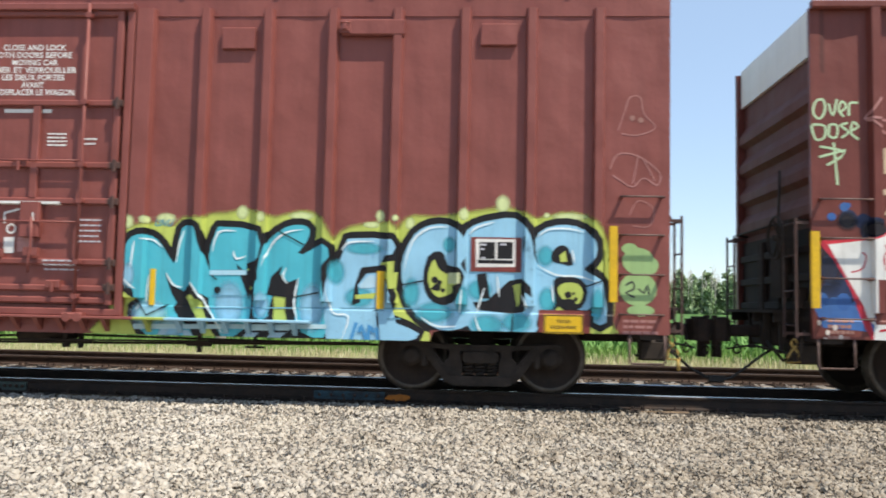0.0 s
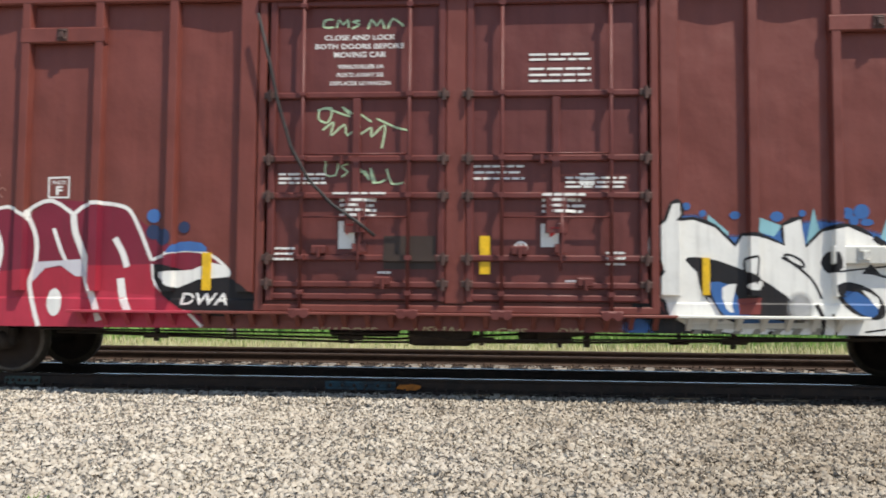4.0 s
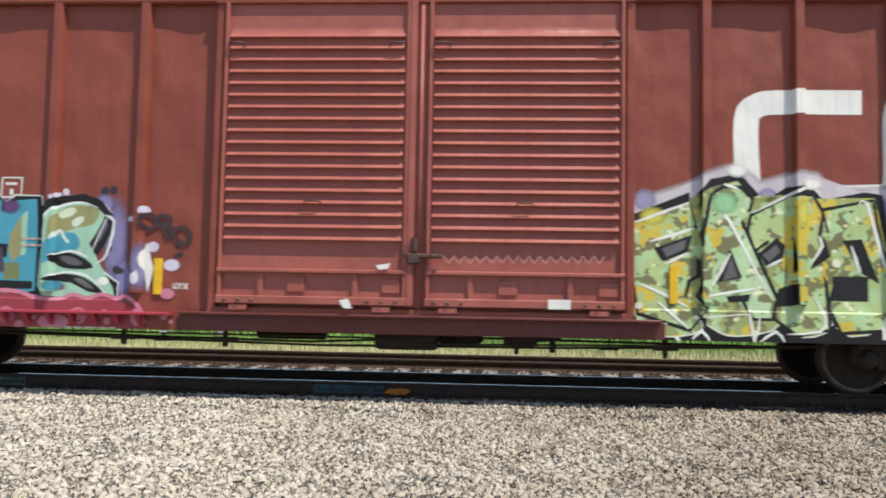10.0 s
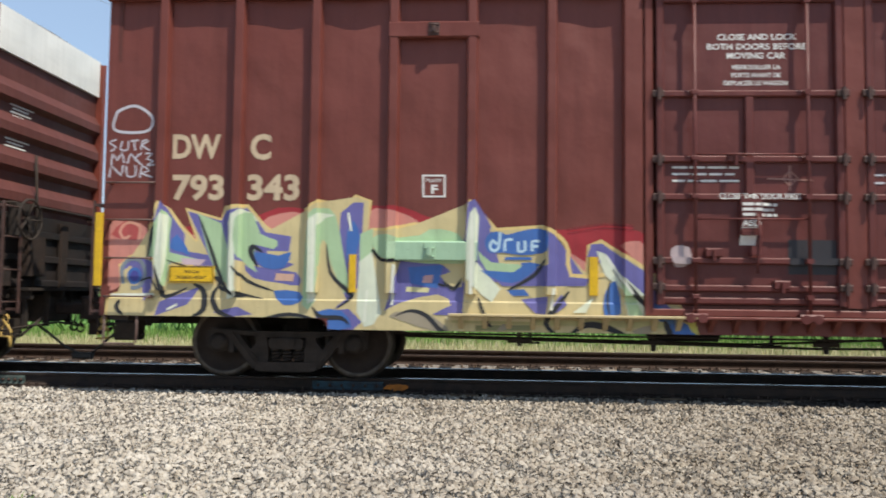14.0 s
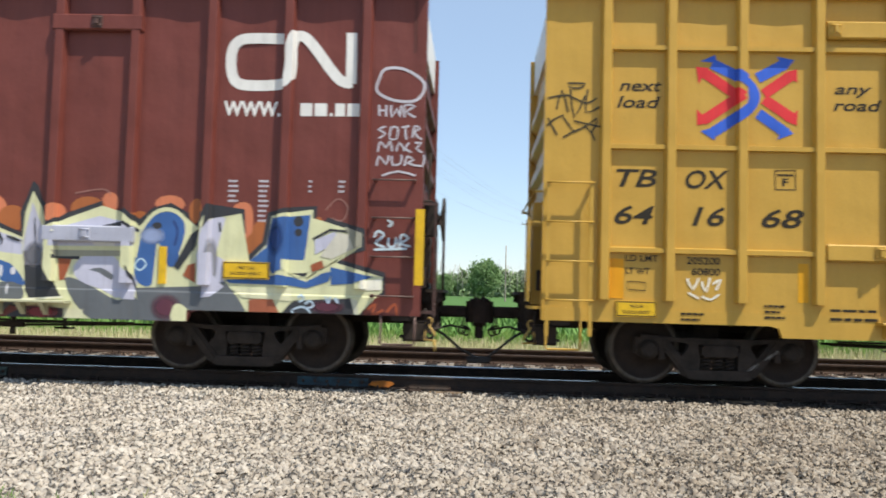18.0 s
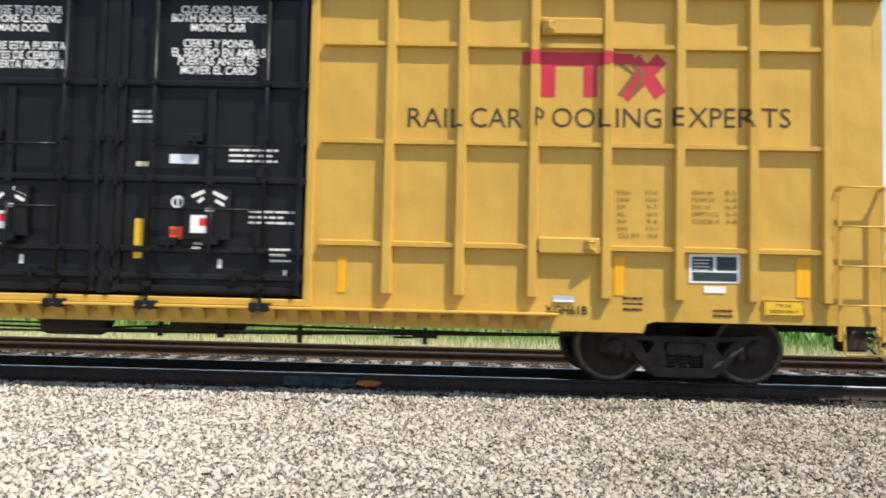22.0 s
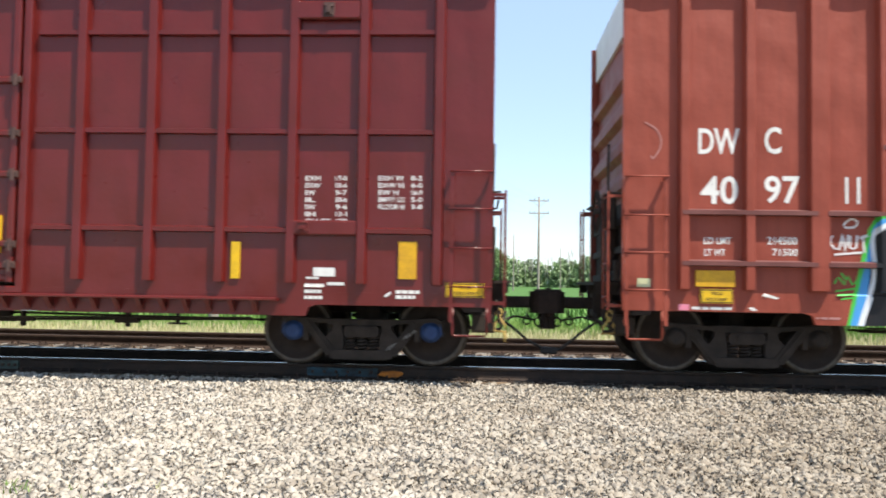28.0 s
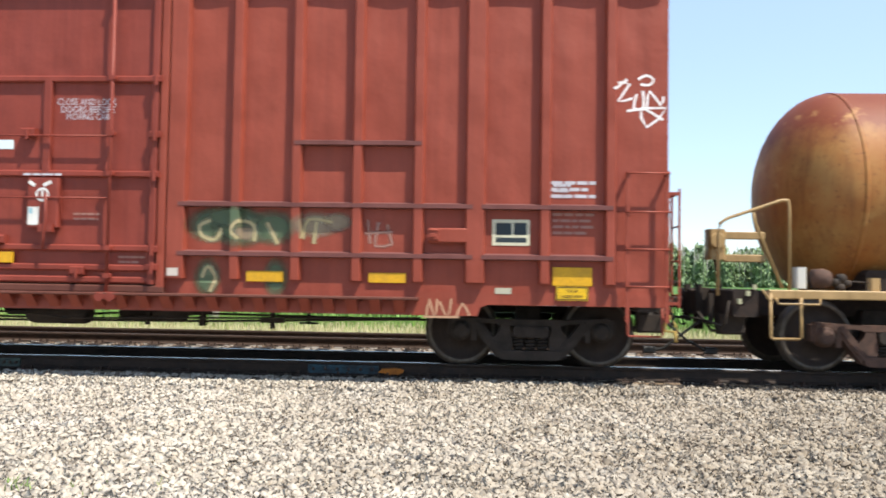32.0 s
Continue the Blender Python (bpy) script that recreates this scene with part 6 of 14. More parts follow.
box_g = shell("boxcar", "brick-red riveted boxcar with black and white graffiti", 15.62, M_RED_G,
              (0.73, 1.51, 3.09, 3.84, 4.61, 5.40, 10.30, 11.06, 11.82, 12.58, 14.13, 14.92), (6.40, 9.35), 134.55,
              z_bot=0.95, trucks=(1.62, 1.62), step_in=2.3, wide=(2.33, 6.18, 9.55, 13.28), track_rail=((6.42, 12.6, M_RED_G, M_TRACK_G),), dent=0.01)
door_frame(box_g, 6.42, 9.32, M_RED_G, 0.0, M_TRACK_G)
plug_door(box_g, 6.44, 9.30, M_DOOR_G, (1.43, 2.36, 2.86, 3.56), bottom=0.985, bare=(2.86,), gear=(0.2, 1.68))
for x0, x1 in ((0.03, 0.50), (15.12, 15.59)):
    ladder(box_g["car"], x0, x1, [1.05, 1.50, 1.95, 2.42], -1.62, M_RED_G, 0.62, 2.45)
handbrake(box_g["car"], 0.0, -1)
P_SOOT = spray(srgb(24, 24, 28))
level_rib(box_g, 2.42, 6.14, 2.0)
level_rib(box_g, 2.42, 2.97, 1.385)
level_rib(box_g, 2.97, 5.93, 1.385, P_SOOT)
for x0, x1 in ((0.70, 2.30), (9.58, 13.25), (13.36, 14.95)):
    for z in (2.0, 1.385):
        level_rib(box_g, x0, x1, z)
level_rib(box_g, 3.06, 4.64, 2.80)
level_rib(box_g, 11.03, 12.61, 2.775)
hatch_bar(box_g, 12.72, 13.18, 1.55, 1.73, at=0.12)
bm = bmesh.new()
box(bm, 5.276, 5.92, Y_POST - 0.03, Y_SHEET + 0.01, 1.501, 1.753, 0, 0.012)
part("vent_box", bm, P_SOOT, box_g["car"], "shallow vent box sprayed black")


# ---- tank car at the end ----
def tank_mat():
    """Ochre paint scorched rust-brown from the top down, pale and dusty on the head, with run-down streaks."""
    m, nt, b = base_mat("weathered_ochre_tank_paint", 0.6)
    v = coords(nt)
    axes = nt.nodes.new("ShaderNodeSeparateXYZ")
    nt.links.new(v, axes.inputs[0])
    wob = nt.nodes.new("ShaderNodeMath")
    wob.operation = "MULTIPLY_ADD"
    nt.links.new(noise_node(nt, v, 1.6, 5, 0.65), wob.inputs[0])
    wob.inputs[1].default_value = 1.5
    nt.links.new(axes.outputs[2], wob.inputs[2])
    c = mix(nt, ramp(nt, noise_node(nt, v, 1.1, 5), 0.38, 0.62), srgb(152, 112, 62), srgb(140, 86, 38))
    c = mix(nt, times_value(nt, ramp(nt, noise_node(nt, coords(nt, (5, 5, 0.5)), 1.0, 5, 0.7), 0.48, 0.7), 0.6), c, srgb(104, 58, 28))
    c = mix(nt, times_value(nt, ramp(nt, wob.outputs[0], 3.55, 3.95), 0.9), c, srgb(104, 42, 22))
    c = mix(nt, times_value(nt, ramp(nt, noise_node(nt, v, 3.2, 5), 0.60, 0.72), 0.6), c, srgb(178, 138, 84))
    c = mix(nt, times_value(nt, ramp(nt, noise_node(nt, v, 16, 5), 0.58, 0.7), 0.5), c, srgb(84, 42, 24))
    nt.links.new(c, b.inputs["Base Color"])
    bump(nt, b, noise_node(nt, v, 30, 4), 0.15, 0.006)
    return m


M_TANK_SHELL = tank_mat()
M_TANK_RAIL = painted_steel("chalky_ochre_frame_paint", srgb(156, 128, 86), streak=0.6, rust=0.6)
M_RUST_FRAME = grimy("rust_red_cast_steel", (0.110, 0.060, 0.044), (0.050, 0.031, 0.024), 0.85, 7)


def tank_car(left):
    car = thing("tank_car", "rust-streaked ochre tank car with bent handrails and dirty underframe", "tank car", "freight cars")
    car["left"] = left
    L, R, zc, x0 = 14.0, 1.395, 2.35, 0.76
    bm = bmesh.new()
    head = [(R * math.sin(a), 0.88 * (1 - math.cos(a))) for a in [math.pi / 2 * k / 12 for k in range(1, 13)]]
    far = L - 2 * x0
    prof = [(0.02, 0.0)] + head + [(R, far - 0.88)] + [(r, far - w) for r, w in reversed(head[:-1])] + [(0.02, far)]
    lathe(bm, prof, (x0, 0, zc), 0, 64)
    for f in bm.faces:
        f.smooth = True
    tank = part("tank", bm, M_TANK_SHELL, car, "rust-streaked ochre tank shell")
    for x in (1.60, 3.9, 6.2, 8.5):
        bm = bmesh.new()
        lathe(bm, [(R + 0.001, -0.025), (R + 0.007, -0.015), (R + 0.007, 0.015), (R + 0.001, 0.025)], (x, 0, zc), 0, 64)
        part("weld_seam", bm, M_TANK_SHELL, tank)
    bm = bmesh.new()
    box(bm, 0.1, L - 0.1, -0.33, 0.33, 0.66, 1.02, 0, 0.03)
    box(bm, 0.0, 0.30, -1.36, 1.36, 0.70, 1.04, 0, 0.02)
    box(bm, 1.7, 2.5, -1.1, 1.1, 0.95, 1.30, 0, 0.04)
    part("underframe", bm, M_COUPLER, car)
    bm = bmesh.new()
    box(bm, 0.40, 6.0, -1.47, -1.33, 0.93, 1.04, 0, 0.012)
    part("walk_beam", bm, M_TANK_RAIL, car, "chalky ochre beam along the side")
    bm = bmesh.new()
    tube(bm, [(0.65, -1.42, 1.04), (0.65, -1.42, 2.06), (0.63, -1.42, 2.13), (0.56, -1.42, 2.13), (-0.10, -1.42, 1.90), (-0.18, -1.42, 1.84), (-0.20, -1.42, 1.74), (-0.20, -1.40, 0.96)], 0.021, 8)
    tube(bm, [(0.22, -1.41, 2.0), (0.24, -1.41, 1.86), (0.57, -1.41, 1.06)], 0.018, 8)
    part("handrail", bm, M_TANK_RAIL, car, "bent ochre pipe handrail")
    st = [(0.40, -1.49, 1.0), (0.40, -1.50, 0.47), (0.42, -1.50, 0.45), (0.74, -1.50, 0.45), (0.76, -1.50, 0.47), (0.76, -1.49, 0.95)]
    bm = bmesh.new()
    tube(bm, st, 0.018, 6)
    tube(bm, [(0.40, -1.50, 0.90), (0.30, -1.49, 1.04)], 0.014, 6)
    tube(bm, [(0.46, -1.51, 0.94), (0.48, -1.54, 0.87), (0.96, -1.54, 0.87), (0.98, -1.51, 0.94)], 0.014, 6)
    part("stirrup_step", bm, M_TANK_RAIL, car)
    bm = bmesh.new()
    box(bm, -0.12, 0.10, -0.72, -0.48, 1.42, 1.82, 0, 0.03)
    lathe(bm, [(0.09, 0), (0.11, 0.05), (0.09, 0.10)], (-0.02, -0.80, 1.66), 1, 16)
    hb = part("brake_housing", bm, M_TANK_RAIL, car, "ochre brake gear housing")
    for z in (1.44, 1.74):
        bm = bmesh.new()
        box(bm, 0.10, 0.62, -0.66, -0.58, z - 0.05, z + 0.05, 0, 0.01)
        part("bracket", bm, M_TANK_RAIL, hb)
    bm = bmesh.new()
    tube(bm, [(-0.02, -0.6, 1.42), (0.02, -0.62, 1.2), (0.06, -0.7, 0.95)], 0.02, 6)
    part("chain_guide", bm, M_UNDER, hb)
    bm = bmesh.new()
    box(bm, 0.75, 0.88, -1.36, -1.22, 1.06, 1.32, 0, 0.02)
    part("placard_box", bm, P_WHITE, car, "white placard box")
    bm = bmesh.new()
    lathe(bm, [(0.02, -0.12), (0.12, -0.11), (0.13, 0.02), (0.10, 0.10), (0.02, 0.11)], (1.08, -1.28, 1.18), 0, 18)
    part("brake_cylinder", bm, M_RUST_FRAME, car, "rusty round brake cylinder")
    bm = bmesh.new()
    for x, z, r in ((1.24, 1.14, 0.05), (1.31, 1.19, 0.06), (1.38, 1.13, 0.045), (1.30, 1.08, 0.05)):
        lathe(bm, [(0.01, -0.05), (r, -0.04), (r, 0.04), (0.01, 0.05)], (x, -1.30, z), 1, 10)
    tube(bm, [(1.2, -1.3, 1.16), (1.7, -1.32, 1.14)], 0.012, 6)
    part("brake_valve", bm, M_UNDER, car)
    bm = bmesh.new()
    box(bm, 1.62, 1.74, -1.40, -1.28, 1.04, 1.20, 0, 0.02)
    part("valve_stand", bm, M_TANK_RAIL, car)
    for x in (0.06, 0.16, 0.24):
        bm = bmesh.new()
        box(bm, x - 0.02, x + 0.03, -1.40, -1.36, 0.80 + x, 0.86 + x, 0, 0.01)
        part("tag_plate", bm, P_CREAM, car)
    coupler(car, 0.0, -1)
    t = truck(car, 2.09, M_RUST_FRAME, "rusty red bearing cap")
    rusty = ME_FRAME.copy()
    rusty.materials[0] = M_RUST_FRAME
    for ob in t.children:
        if ob.name.startswith("side_frame"):
            ob.data = rusty
    truck(car, L - 2.09)
    CARS.append((car, left))


tank_car(151.0)
# ---- paint, lettering and small fittings on the cars ----
C = {k: srgb(*v) for k, v in {"white": (216, 215, 210), "cream": (192, 172, 144), "black": (24, 22, 24), "lime": (178, 190, 92), "teal": (74, 170, 186), "sky": (142, 190, 214), "dkteal": (40, 120, 140), "yellow": (226, 176, 20), "crimson": (150, 40, 56), "maroon": (112, 32, 50), "blue": (62, 100, 156), "navy": (38, 50, 80), "palegreen": (160, 190, 140), "green": (120, 150, 100), "pink": (214, 130, 150), "rose": (170, 52, 66), "lav": (140, 134, 176), "purple": (96, 64, 108), "grey": (120, 116, 122), "ltgrey": (186, 184, 190), "orange": (206, 120, 84), "peach": (218, 160, 120), "sand": (206, 180, 130), "mint": (156, 186, 152), "peri": (112, 112, 160), "dkgrey": (50, 48, 52), "red": (190, 40, 50), "brown": (112, 60, 53), "browna": (118, 57, 51), "brownc": (116, 60, 50), "gold": (214, 163, 66), "neon": (70, 180, 70), "faint": (168, 120, 114), "txtblk": (40, 34, 22), "ghost": (150, 110, 100)}.items()}
p = Art(box_a)
p.haze(C["lime"],[(11.54,0.926),(11.63,1.4),(11.66,1.78),(11.78,1.97),(12.11,2.04),(12.3,1.98),(12.43,2.11),(12.68,2.1),(12.78,2.16),(12.97,2.17),(13.22,2.22),(13.42,2.17),(13.61,2.13),(13.93,2.21),(14.15,2.14),(14.32,1.86),(14.41,1.92),(14.56,2.02),(15.03,2.09),(15.13,1.96),(15.22,2.09),(15.34,2.17),(15.62,2.16),(15.84,2.19),(15.96,2.21),(16.24,2.26),(16.49,2.29),(16.7,2.22),(16.86,2.15),(17.16,2.23),(17.46,2.2),(17.65,2),(17.73,1.73),(17.77,1.24),(17.73,0.939),(17.66,0.757),(15.65,0.679),(14.57,0.592),(11.5,0.534)],0.07,2)
p.puff(srgb(206,218,158),11.746,2.069,0.0913,0.104)
p.puff(srgb(206,218,158),12.198,2.124,0.152,0.0852)
p.puff(srgb(206,218,158),13.176,2.217,0.0913,0.104)
p.puff(srgb(206,218,158),13.435,2.157,0.0609,0.0791)
p.puff(srgb(206,218,158),11.939,2.104,0.0731,0.0609)
p.puff(srgb(206,218,158),14.92,2.195,0.067,0.0913)
p.puff(srgb(206,218,158),15.118,2.166,0.0487,0.0487)
p.puff(srgb(206,218,158),15.297,2.106,0.067,0.0913)
p.puff(srgb(206,218,158),15.963,2.225,0.0731,0.0913)
p.puff(srgb(206,218,158),16.439,2.362,0.104,0.134)
p.puff(srgb(206,218,158),16.978,2.233,0.0426,0.0426)
p.puff(srgb(206,218,158),14.813,2.083,0.122,0.0487)
p.puff(srgb(206,218,158),13.927,2.18,0.183,0.0609)
p.puff(srgb(206,218,158),17.252,2.213,0.244,0.0609)
p.text(srgb(60, 130, 150), "UNU", 12.057, 2.026, 0.089, 0.239, 0.01, 0.3)
p.line(C["black"],[(11.65,1.42),(11.7,1.66),(11.76,1.83),(11.87,1.91),(12.03,1.9),(12.16,1.79),(12.32,1.56),(12.36,1.73),(12.41,2),(12.49,2.04),(12.59,2.01),(12.64,1.83),(12.81,1.42),(12.88,1.21),(12.76,1.14),(12.62,1.26),(12.52,1.37),(12.5,1.23),(12.4,1.2),(12.32,1.23),(12.28,1.1),(12.42,0.883),(12.62,0.638),(12.08,0.594),(11.87,0.871),(11.83,0.995),(11.96,1.06),(12,1.2),(11.9,1.19),(11.79,1.26)],0.17,2,True)
p.line(C["black"],[(12.81,1.45),(12.77,1.67),(12.85,1.99),(12.94,2.03),(13.39,1.97),(13.41,1.64),(13.15,1.6),(13.08,1.73),(13.05,1.71),(13.14,1.52),(13.27,1.18),(13.33,1.09),(13.14,1.05),(13.31,0.871),(13.28,0.778),(13.03,0.617),(12.94,0.708),(12.79,1.05),(12.82,1.16)],0.17,2,True)
p.line(C["black"],[(13.41,1.4),(13.44,1.65),(13.53,1.88),(13.74,2.04),(13.93,2.07),(14.04,2.01),(14,1.85),(13.85,1.63),(14.21,1.84),(14.31,1.67),(14.2,1.54),(14.18,1.11),(14.28,0.924),(14.26,0.677),(13.98,0.732),(13.84,1.01),(13.87,1.23),(13.92,1.41),(13.8,1.35),(13.71,1.44),(13.76,1.6),(13.64,1.44),(13.52,1.16),(13.54,0.908),(13.37,0.904),(13.36,1.15)],0.17,2,True)
p.line(C["black"],[(14.34,1.54),(14.42,1.61),(14.51,1.86),(14.57,1.91),(15.08,1.9),(15.09,1.71),(14.76,1.7),(14.67,1.55),(14.63,1.36),(15.02,1.33),(15.05,1.08),(14.84,0.998),(15.13,0.881),(15.44,0.75),(15.22,0.638),(14.45,0.614),(14.29,0.616),(14.57,0.899),(14.41,0.927),(14.25,1.02),(14.27,1.33)],0.17,2,True)
p.line(C["black"],[(15.2,1.47),(15.23,1.72),(15.35,1.97),(15.54,2.09),(15.76,2.1),(15.91,2.01),(16,1.85),(15.98,1.67),(15.89,1.59),(15.8,1.6),(15.73,1.73),(15.64,1.77),(15.52,1.69),(15.46,1.5),(15.49,1.26),(15.68,1.11),(15.84,1.14),(15.93,1.27),(15.98,1.42),(16.05,1.42),(16.05,0.932),(16.09,0.903),(15.94,0.823),(15.69,0.802),(15.44,0.949),(15.28,1.16)],0.17,2,True)
p.line(C["black"],[(15.97,1.95),(16.09,2.1),(16.34,2.17),(16.59,2.19),(16.74,2.05),(16.8,1.9),(16.82,1.71),(16.78,1.53),(16.96,1.47),(17.06,1.35),(17.07,1.17),(16.91,1.01),(16.85,0.92),(16.85,0.783),(16.12,0.757),(16.08,0.933),(15.89,0.929),(15.88,1.17),(15.98,1.42),(16.01,1.58)],0.17,2,True)
p.line(C["black"],[(16.84,1.93),(16.98,2.08),(17.23,2.12),(17.44,2.06),(17.57,1.91),(17.57,1.73),(17.45,1.6),(17.3,1.63),(17.23,1.81),(17.11,1.78),(17.05,1.69),(17.2,1.57),(17.45,1.54),(17.63,1.45),(17.69,1.3),(17.71,0.939),(17.56,0.936),(17.56,1.15),(17.48,1.08),(17.3,1.11),(17.09,1.29),(16.9,1.56)],0.17,2,True)
p.fill(C["black"],[(11.88,0.683),(12.29,0.755),(12.78,0.704),(13.28,0.84),(13.66,0.848),(14.29,0.801),(14.79,0.843),(15.41,0.765),(15.47,0.644),(12.08,0.557)])
p.fill(C["teal"],[(11.65,1.42),(11.7,1.66),(11.76,1.83),(11.87,1.91),(12.03,1.9),(12.16,1.79),(12.32,1.56),(12.36,1.73),(12.41,2),(12.49,2.04),(12.59,2.01),(12.64,1.83),(12.81,1.42),(12.88,1.21),(12.76,1.14),(12.62,1.26),(12.52,1.37),(12.5,1.23),(12.4,1.2),(12.32,1.23),(12.28,1.1),(12.42,0.883),(12.62,0.638),(12.08,0.594),(11.87,0.871),(11.83,0.995),(11.96,1.06),(12,1.2),(11.9,1.19),(11.79,1.26)],2)
p.fill(C["teal"],[(12.81,1.45),(12.77,1.67),(12.85,1.99),(12.94,2.03),(13.39,1.97),(13.41,1.64),(13.15,1.6),(13.08,1.73),(13.05,1.71),(13.14,1.52),(13.27,1.18),(13.33,1.09),(13.14,1.05),(13.31,0.871),(13.28,0.778),(13.03,0.617),(12.94,0.708),(12.79,1.05),(12.82,1.16)],2)
p.fill(C["teal"],[(13.41,1.4),(13.44,1.65),(13.53,1.88),(13.74,2.04),(13.93,2.07),(14.04,2.01),(14,1.85),(13.85,1.63),(14.21,1.84),(14.31,1.67),(14.2,1.54),(14.18,1.11),(14.28,0.924),(14.26,0.677),(13.98,0.732),(13.84,1.01),(13.87,1.23),(13.92,1.41),(13.8,1.35),(13.71,1.44),(13.76,1.6),(13.64,1.44),(13.52,1.16),(13.54,0.908),(13.37,0.904),(13.36,1.15)],2)
p.fill(C["sky"],[(14.34,1.54),(14.42,1.61),(14.51,1.86),(14.57,1.91),(15.08,1.9),(15.09,1.71),(14.76,1.7),(14.67,1.55),(14.63,1.36),(15.02,1.33),(15.05,1.08),(14.84,0.998),(15.13,0.881),(15.44,0.75),(15.22,0.638),(14.45,0.614),(14.29,0.616),(14.57,0.899),(14.41,0.927),(14.25,1.02),(14.27,1.33)],2)
p.fill(C["sky"],[(15.2,1.47),(15.23,1.72),(15.35,1.97),(15.54,2.09),(15.76,2.1),(15.91,2.01),(16,1.85),(15.98,1.67),(15.89,1.59),(15.8,1.6),(15.73,1.73),(15.64,1.77),(15.52,1.69),(15.46,1.5),(15.49,1.26),(15.68,1.11),(15.84,1.14),(15.93,1.27),(15.98,1.42),(16.05,1.42),(16.05,0.932),(16.09,0.903),(15.94,0.823),(15.69,0.802),(15.44,0.949),(15.28,1.16)],2)
p.fill(C["sky"],[(15.97,1.95),(16.09,2.1),(16.34,2.17),(16.59,2.19),(16.74,2.05),(16.8,1.9),(16.82,1.71),(16.78,1.53),(16.96,1.47),(17.06,1.35),(17.07,1.17),(16.91,1.01),(16.85,0.92),(16.85,0.783),(16.12,0.757),(16.08,0.933),(15.89,0.929),(15.88,1.17),(15.98,1.42),(16.01,1.58)],2)
p.fill(C["sky"],[(16.84,1.93),(16.98,2.08),(17.23,2.12),(17.44,2.06),(17.57,1.91),(17.57,1.73),(17.45,1.6),(17.3,1.63),(17.23,1.81),(17.11,1.78),(17.05,1.69),(17.2,1.57),(17.45,1.54),(17.63,1.45),(17.69,1.3),(17.71,0.939),(17.56,0.936),(17.56,1.15),(17.48,1.08),(17.3,1.11),(17.09,1.29),(16.9,1.56)],2)
p.puff(C["sky"],12.03,0.906,0.274,0.213)
p.puff(C["sky"],12.326,0.756,0.183,0.152)
p.puff(C["sky"],13.048,1.052,0.213,0.335)
p.puff(C["sky"],14.092,1.043,0.183,0.335)
p.puff(C["sky"],13.46,1.061,0.11,0.183)
p.puff(C["sky"],11.779,1.404,0.0913,0.183)
p.puff(C["teal"],14.728,1.786,0.274,0.0913)
p.puff(C["teal"],14.392,1.484,0.122,0.183)
p.puff(C["teal"],14.682,1.18,0.213,0.152)
p.puff(C["teal"],15.617,1.015,0.274,0.152)
p.puff(C["teal"],15.333,1.254,0.122,0.213)
p.puff(C["teal"],15.952,1.175,0.0913,0.213)
p.puff(C["teal"],16.264,0.876,0.244,0.152)
p.puff(C["teal"],16.629,0.915,0.213,0.152)
p.puff(C["teal"],16.99,1.196,0.122,0.183)
p.puff(C["teal"],17.595,1.148,0.0913,0.244)
p.puff(C["teal"],16.968,1.731,0.122,0.152)
p.puff(C["teal"],15.785,1.85,0.0913,0.122)
p.puff(C["teal"],16.165,1.302,0.183,0.152)
p.fill(C["lime"],[(12.52,1.17),(12.6,1.1),(12.69,0.92),(12.53,0.91)])
p.fill(C["lime"],[(12.64,0.841),(12.77,0.828),(12.96,0.553),(12.81,0.556)])
p.fill(C["lime"],[(13.26,1.31),(13.31,1.34),(13.33,1.25),(13.28,1.23)])
p.fill(C["black"],[(12.2,1.47),(12.3,1.29),(12.47,1.21),(12.56,1.35),(12.5,1.14),(12.64,0.888),(12.74,0.703),(12.62,0.7),(12.44,0.977),(12.31,1.19)])
p.fill(C["black"],[(13.12,1.57),(13.25,1.46),(13.41,1.62),(13.42,1.37),(13.32,1.31),(13.3,1.12)])
p.fill(C["black"],[(13.57,1.41),(13.71,1.56),(13.68,1.44),(13.78,1.32),(13.92,1.4),(13.87,1.23),(13.82,1.01),(13.88,0.791),(13.79,0.82),(13.77,1.16),(13.52,1.19)])
p.fill(C["black"],[(14.63,1.35),(14.7,1.55),(15.01,1.59),(15.02,1.5),(14.77,1.48),(14.66,1.33),(14.7,1.12),(14.59,1.08)])
p.fill(srgb(170,200,214),[(14.68,1.32),(14.8,1.46),(14.91,1.45),(14.9,1.31),(14.7,1.29)])
p.fill(C["lime"],[(14.63,1.21),(14.9,1.24),(14.87,1.17),(14.64,1.16)])
p.fill(C["lime"],[(15.03,1.47),(15.16,1.5),(15.15,1.3),(15.05,1.29)])
p.fill(C["black"],[(15.52,1.69),(15.64,1.77),(15.73,1.73),(15.77,1.6),(15.91,1.57),(15.98,1.45),(15.92,1.27),(15.84,1.14),(15.68,1.11),(15.54,1.2),(15.47,1.41)],2)
p.fill(C["lime"],[(15.55,1.57),(15.61,1.67),(15.65,1.57),(15.76,1.49),(15.92,1.5),(15.92,1.38),(15.83,1.35),(15.83,1.26),(15.68,1.2),(15.59,1.26),(15.53,1.41)],2)
p.bar(srgb(186,192,150),15.782,1.371,15.927,1.506)
p.spot(C["black"],15.615,1.414,0.0426)
p.spot(C["black"],15.677,1.384,0.0304)
p.spot(C["black"],15.647,1.322,0.0487)
p.spot(C["black"],15.719,1.287,0.0274)
p.spot(C["black"],15.595,1.306,0.0213)
p.fill(C["black"],[(16.13,1.49),(16.25,1.51),(16.3,1.2),(16.17,1.2)])
p.fill(C["sky"],[(16.29,1.51),(16.44,1.53),(16.5,1.2),(16.35,1.2)])
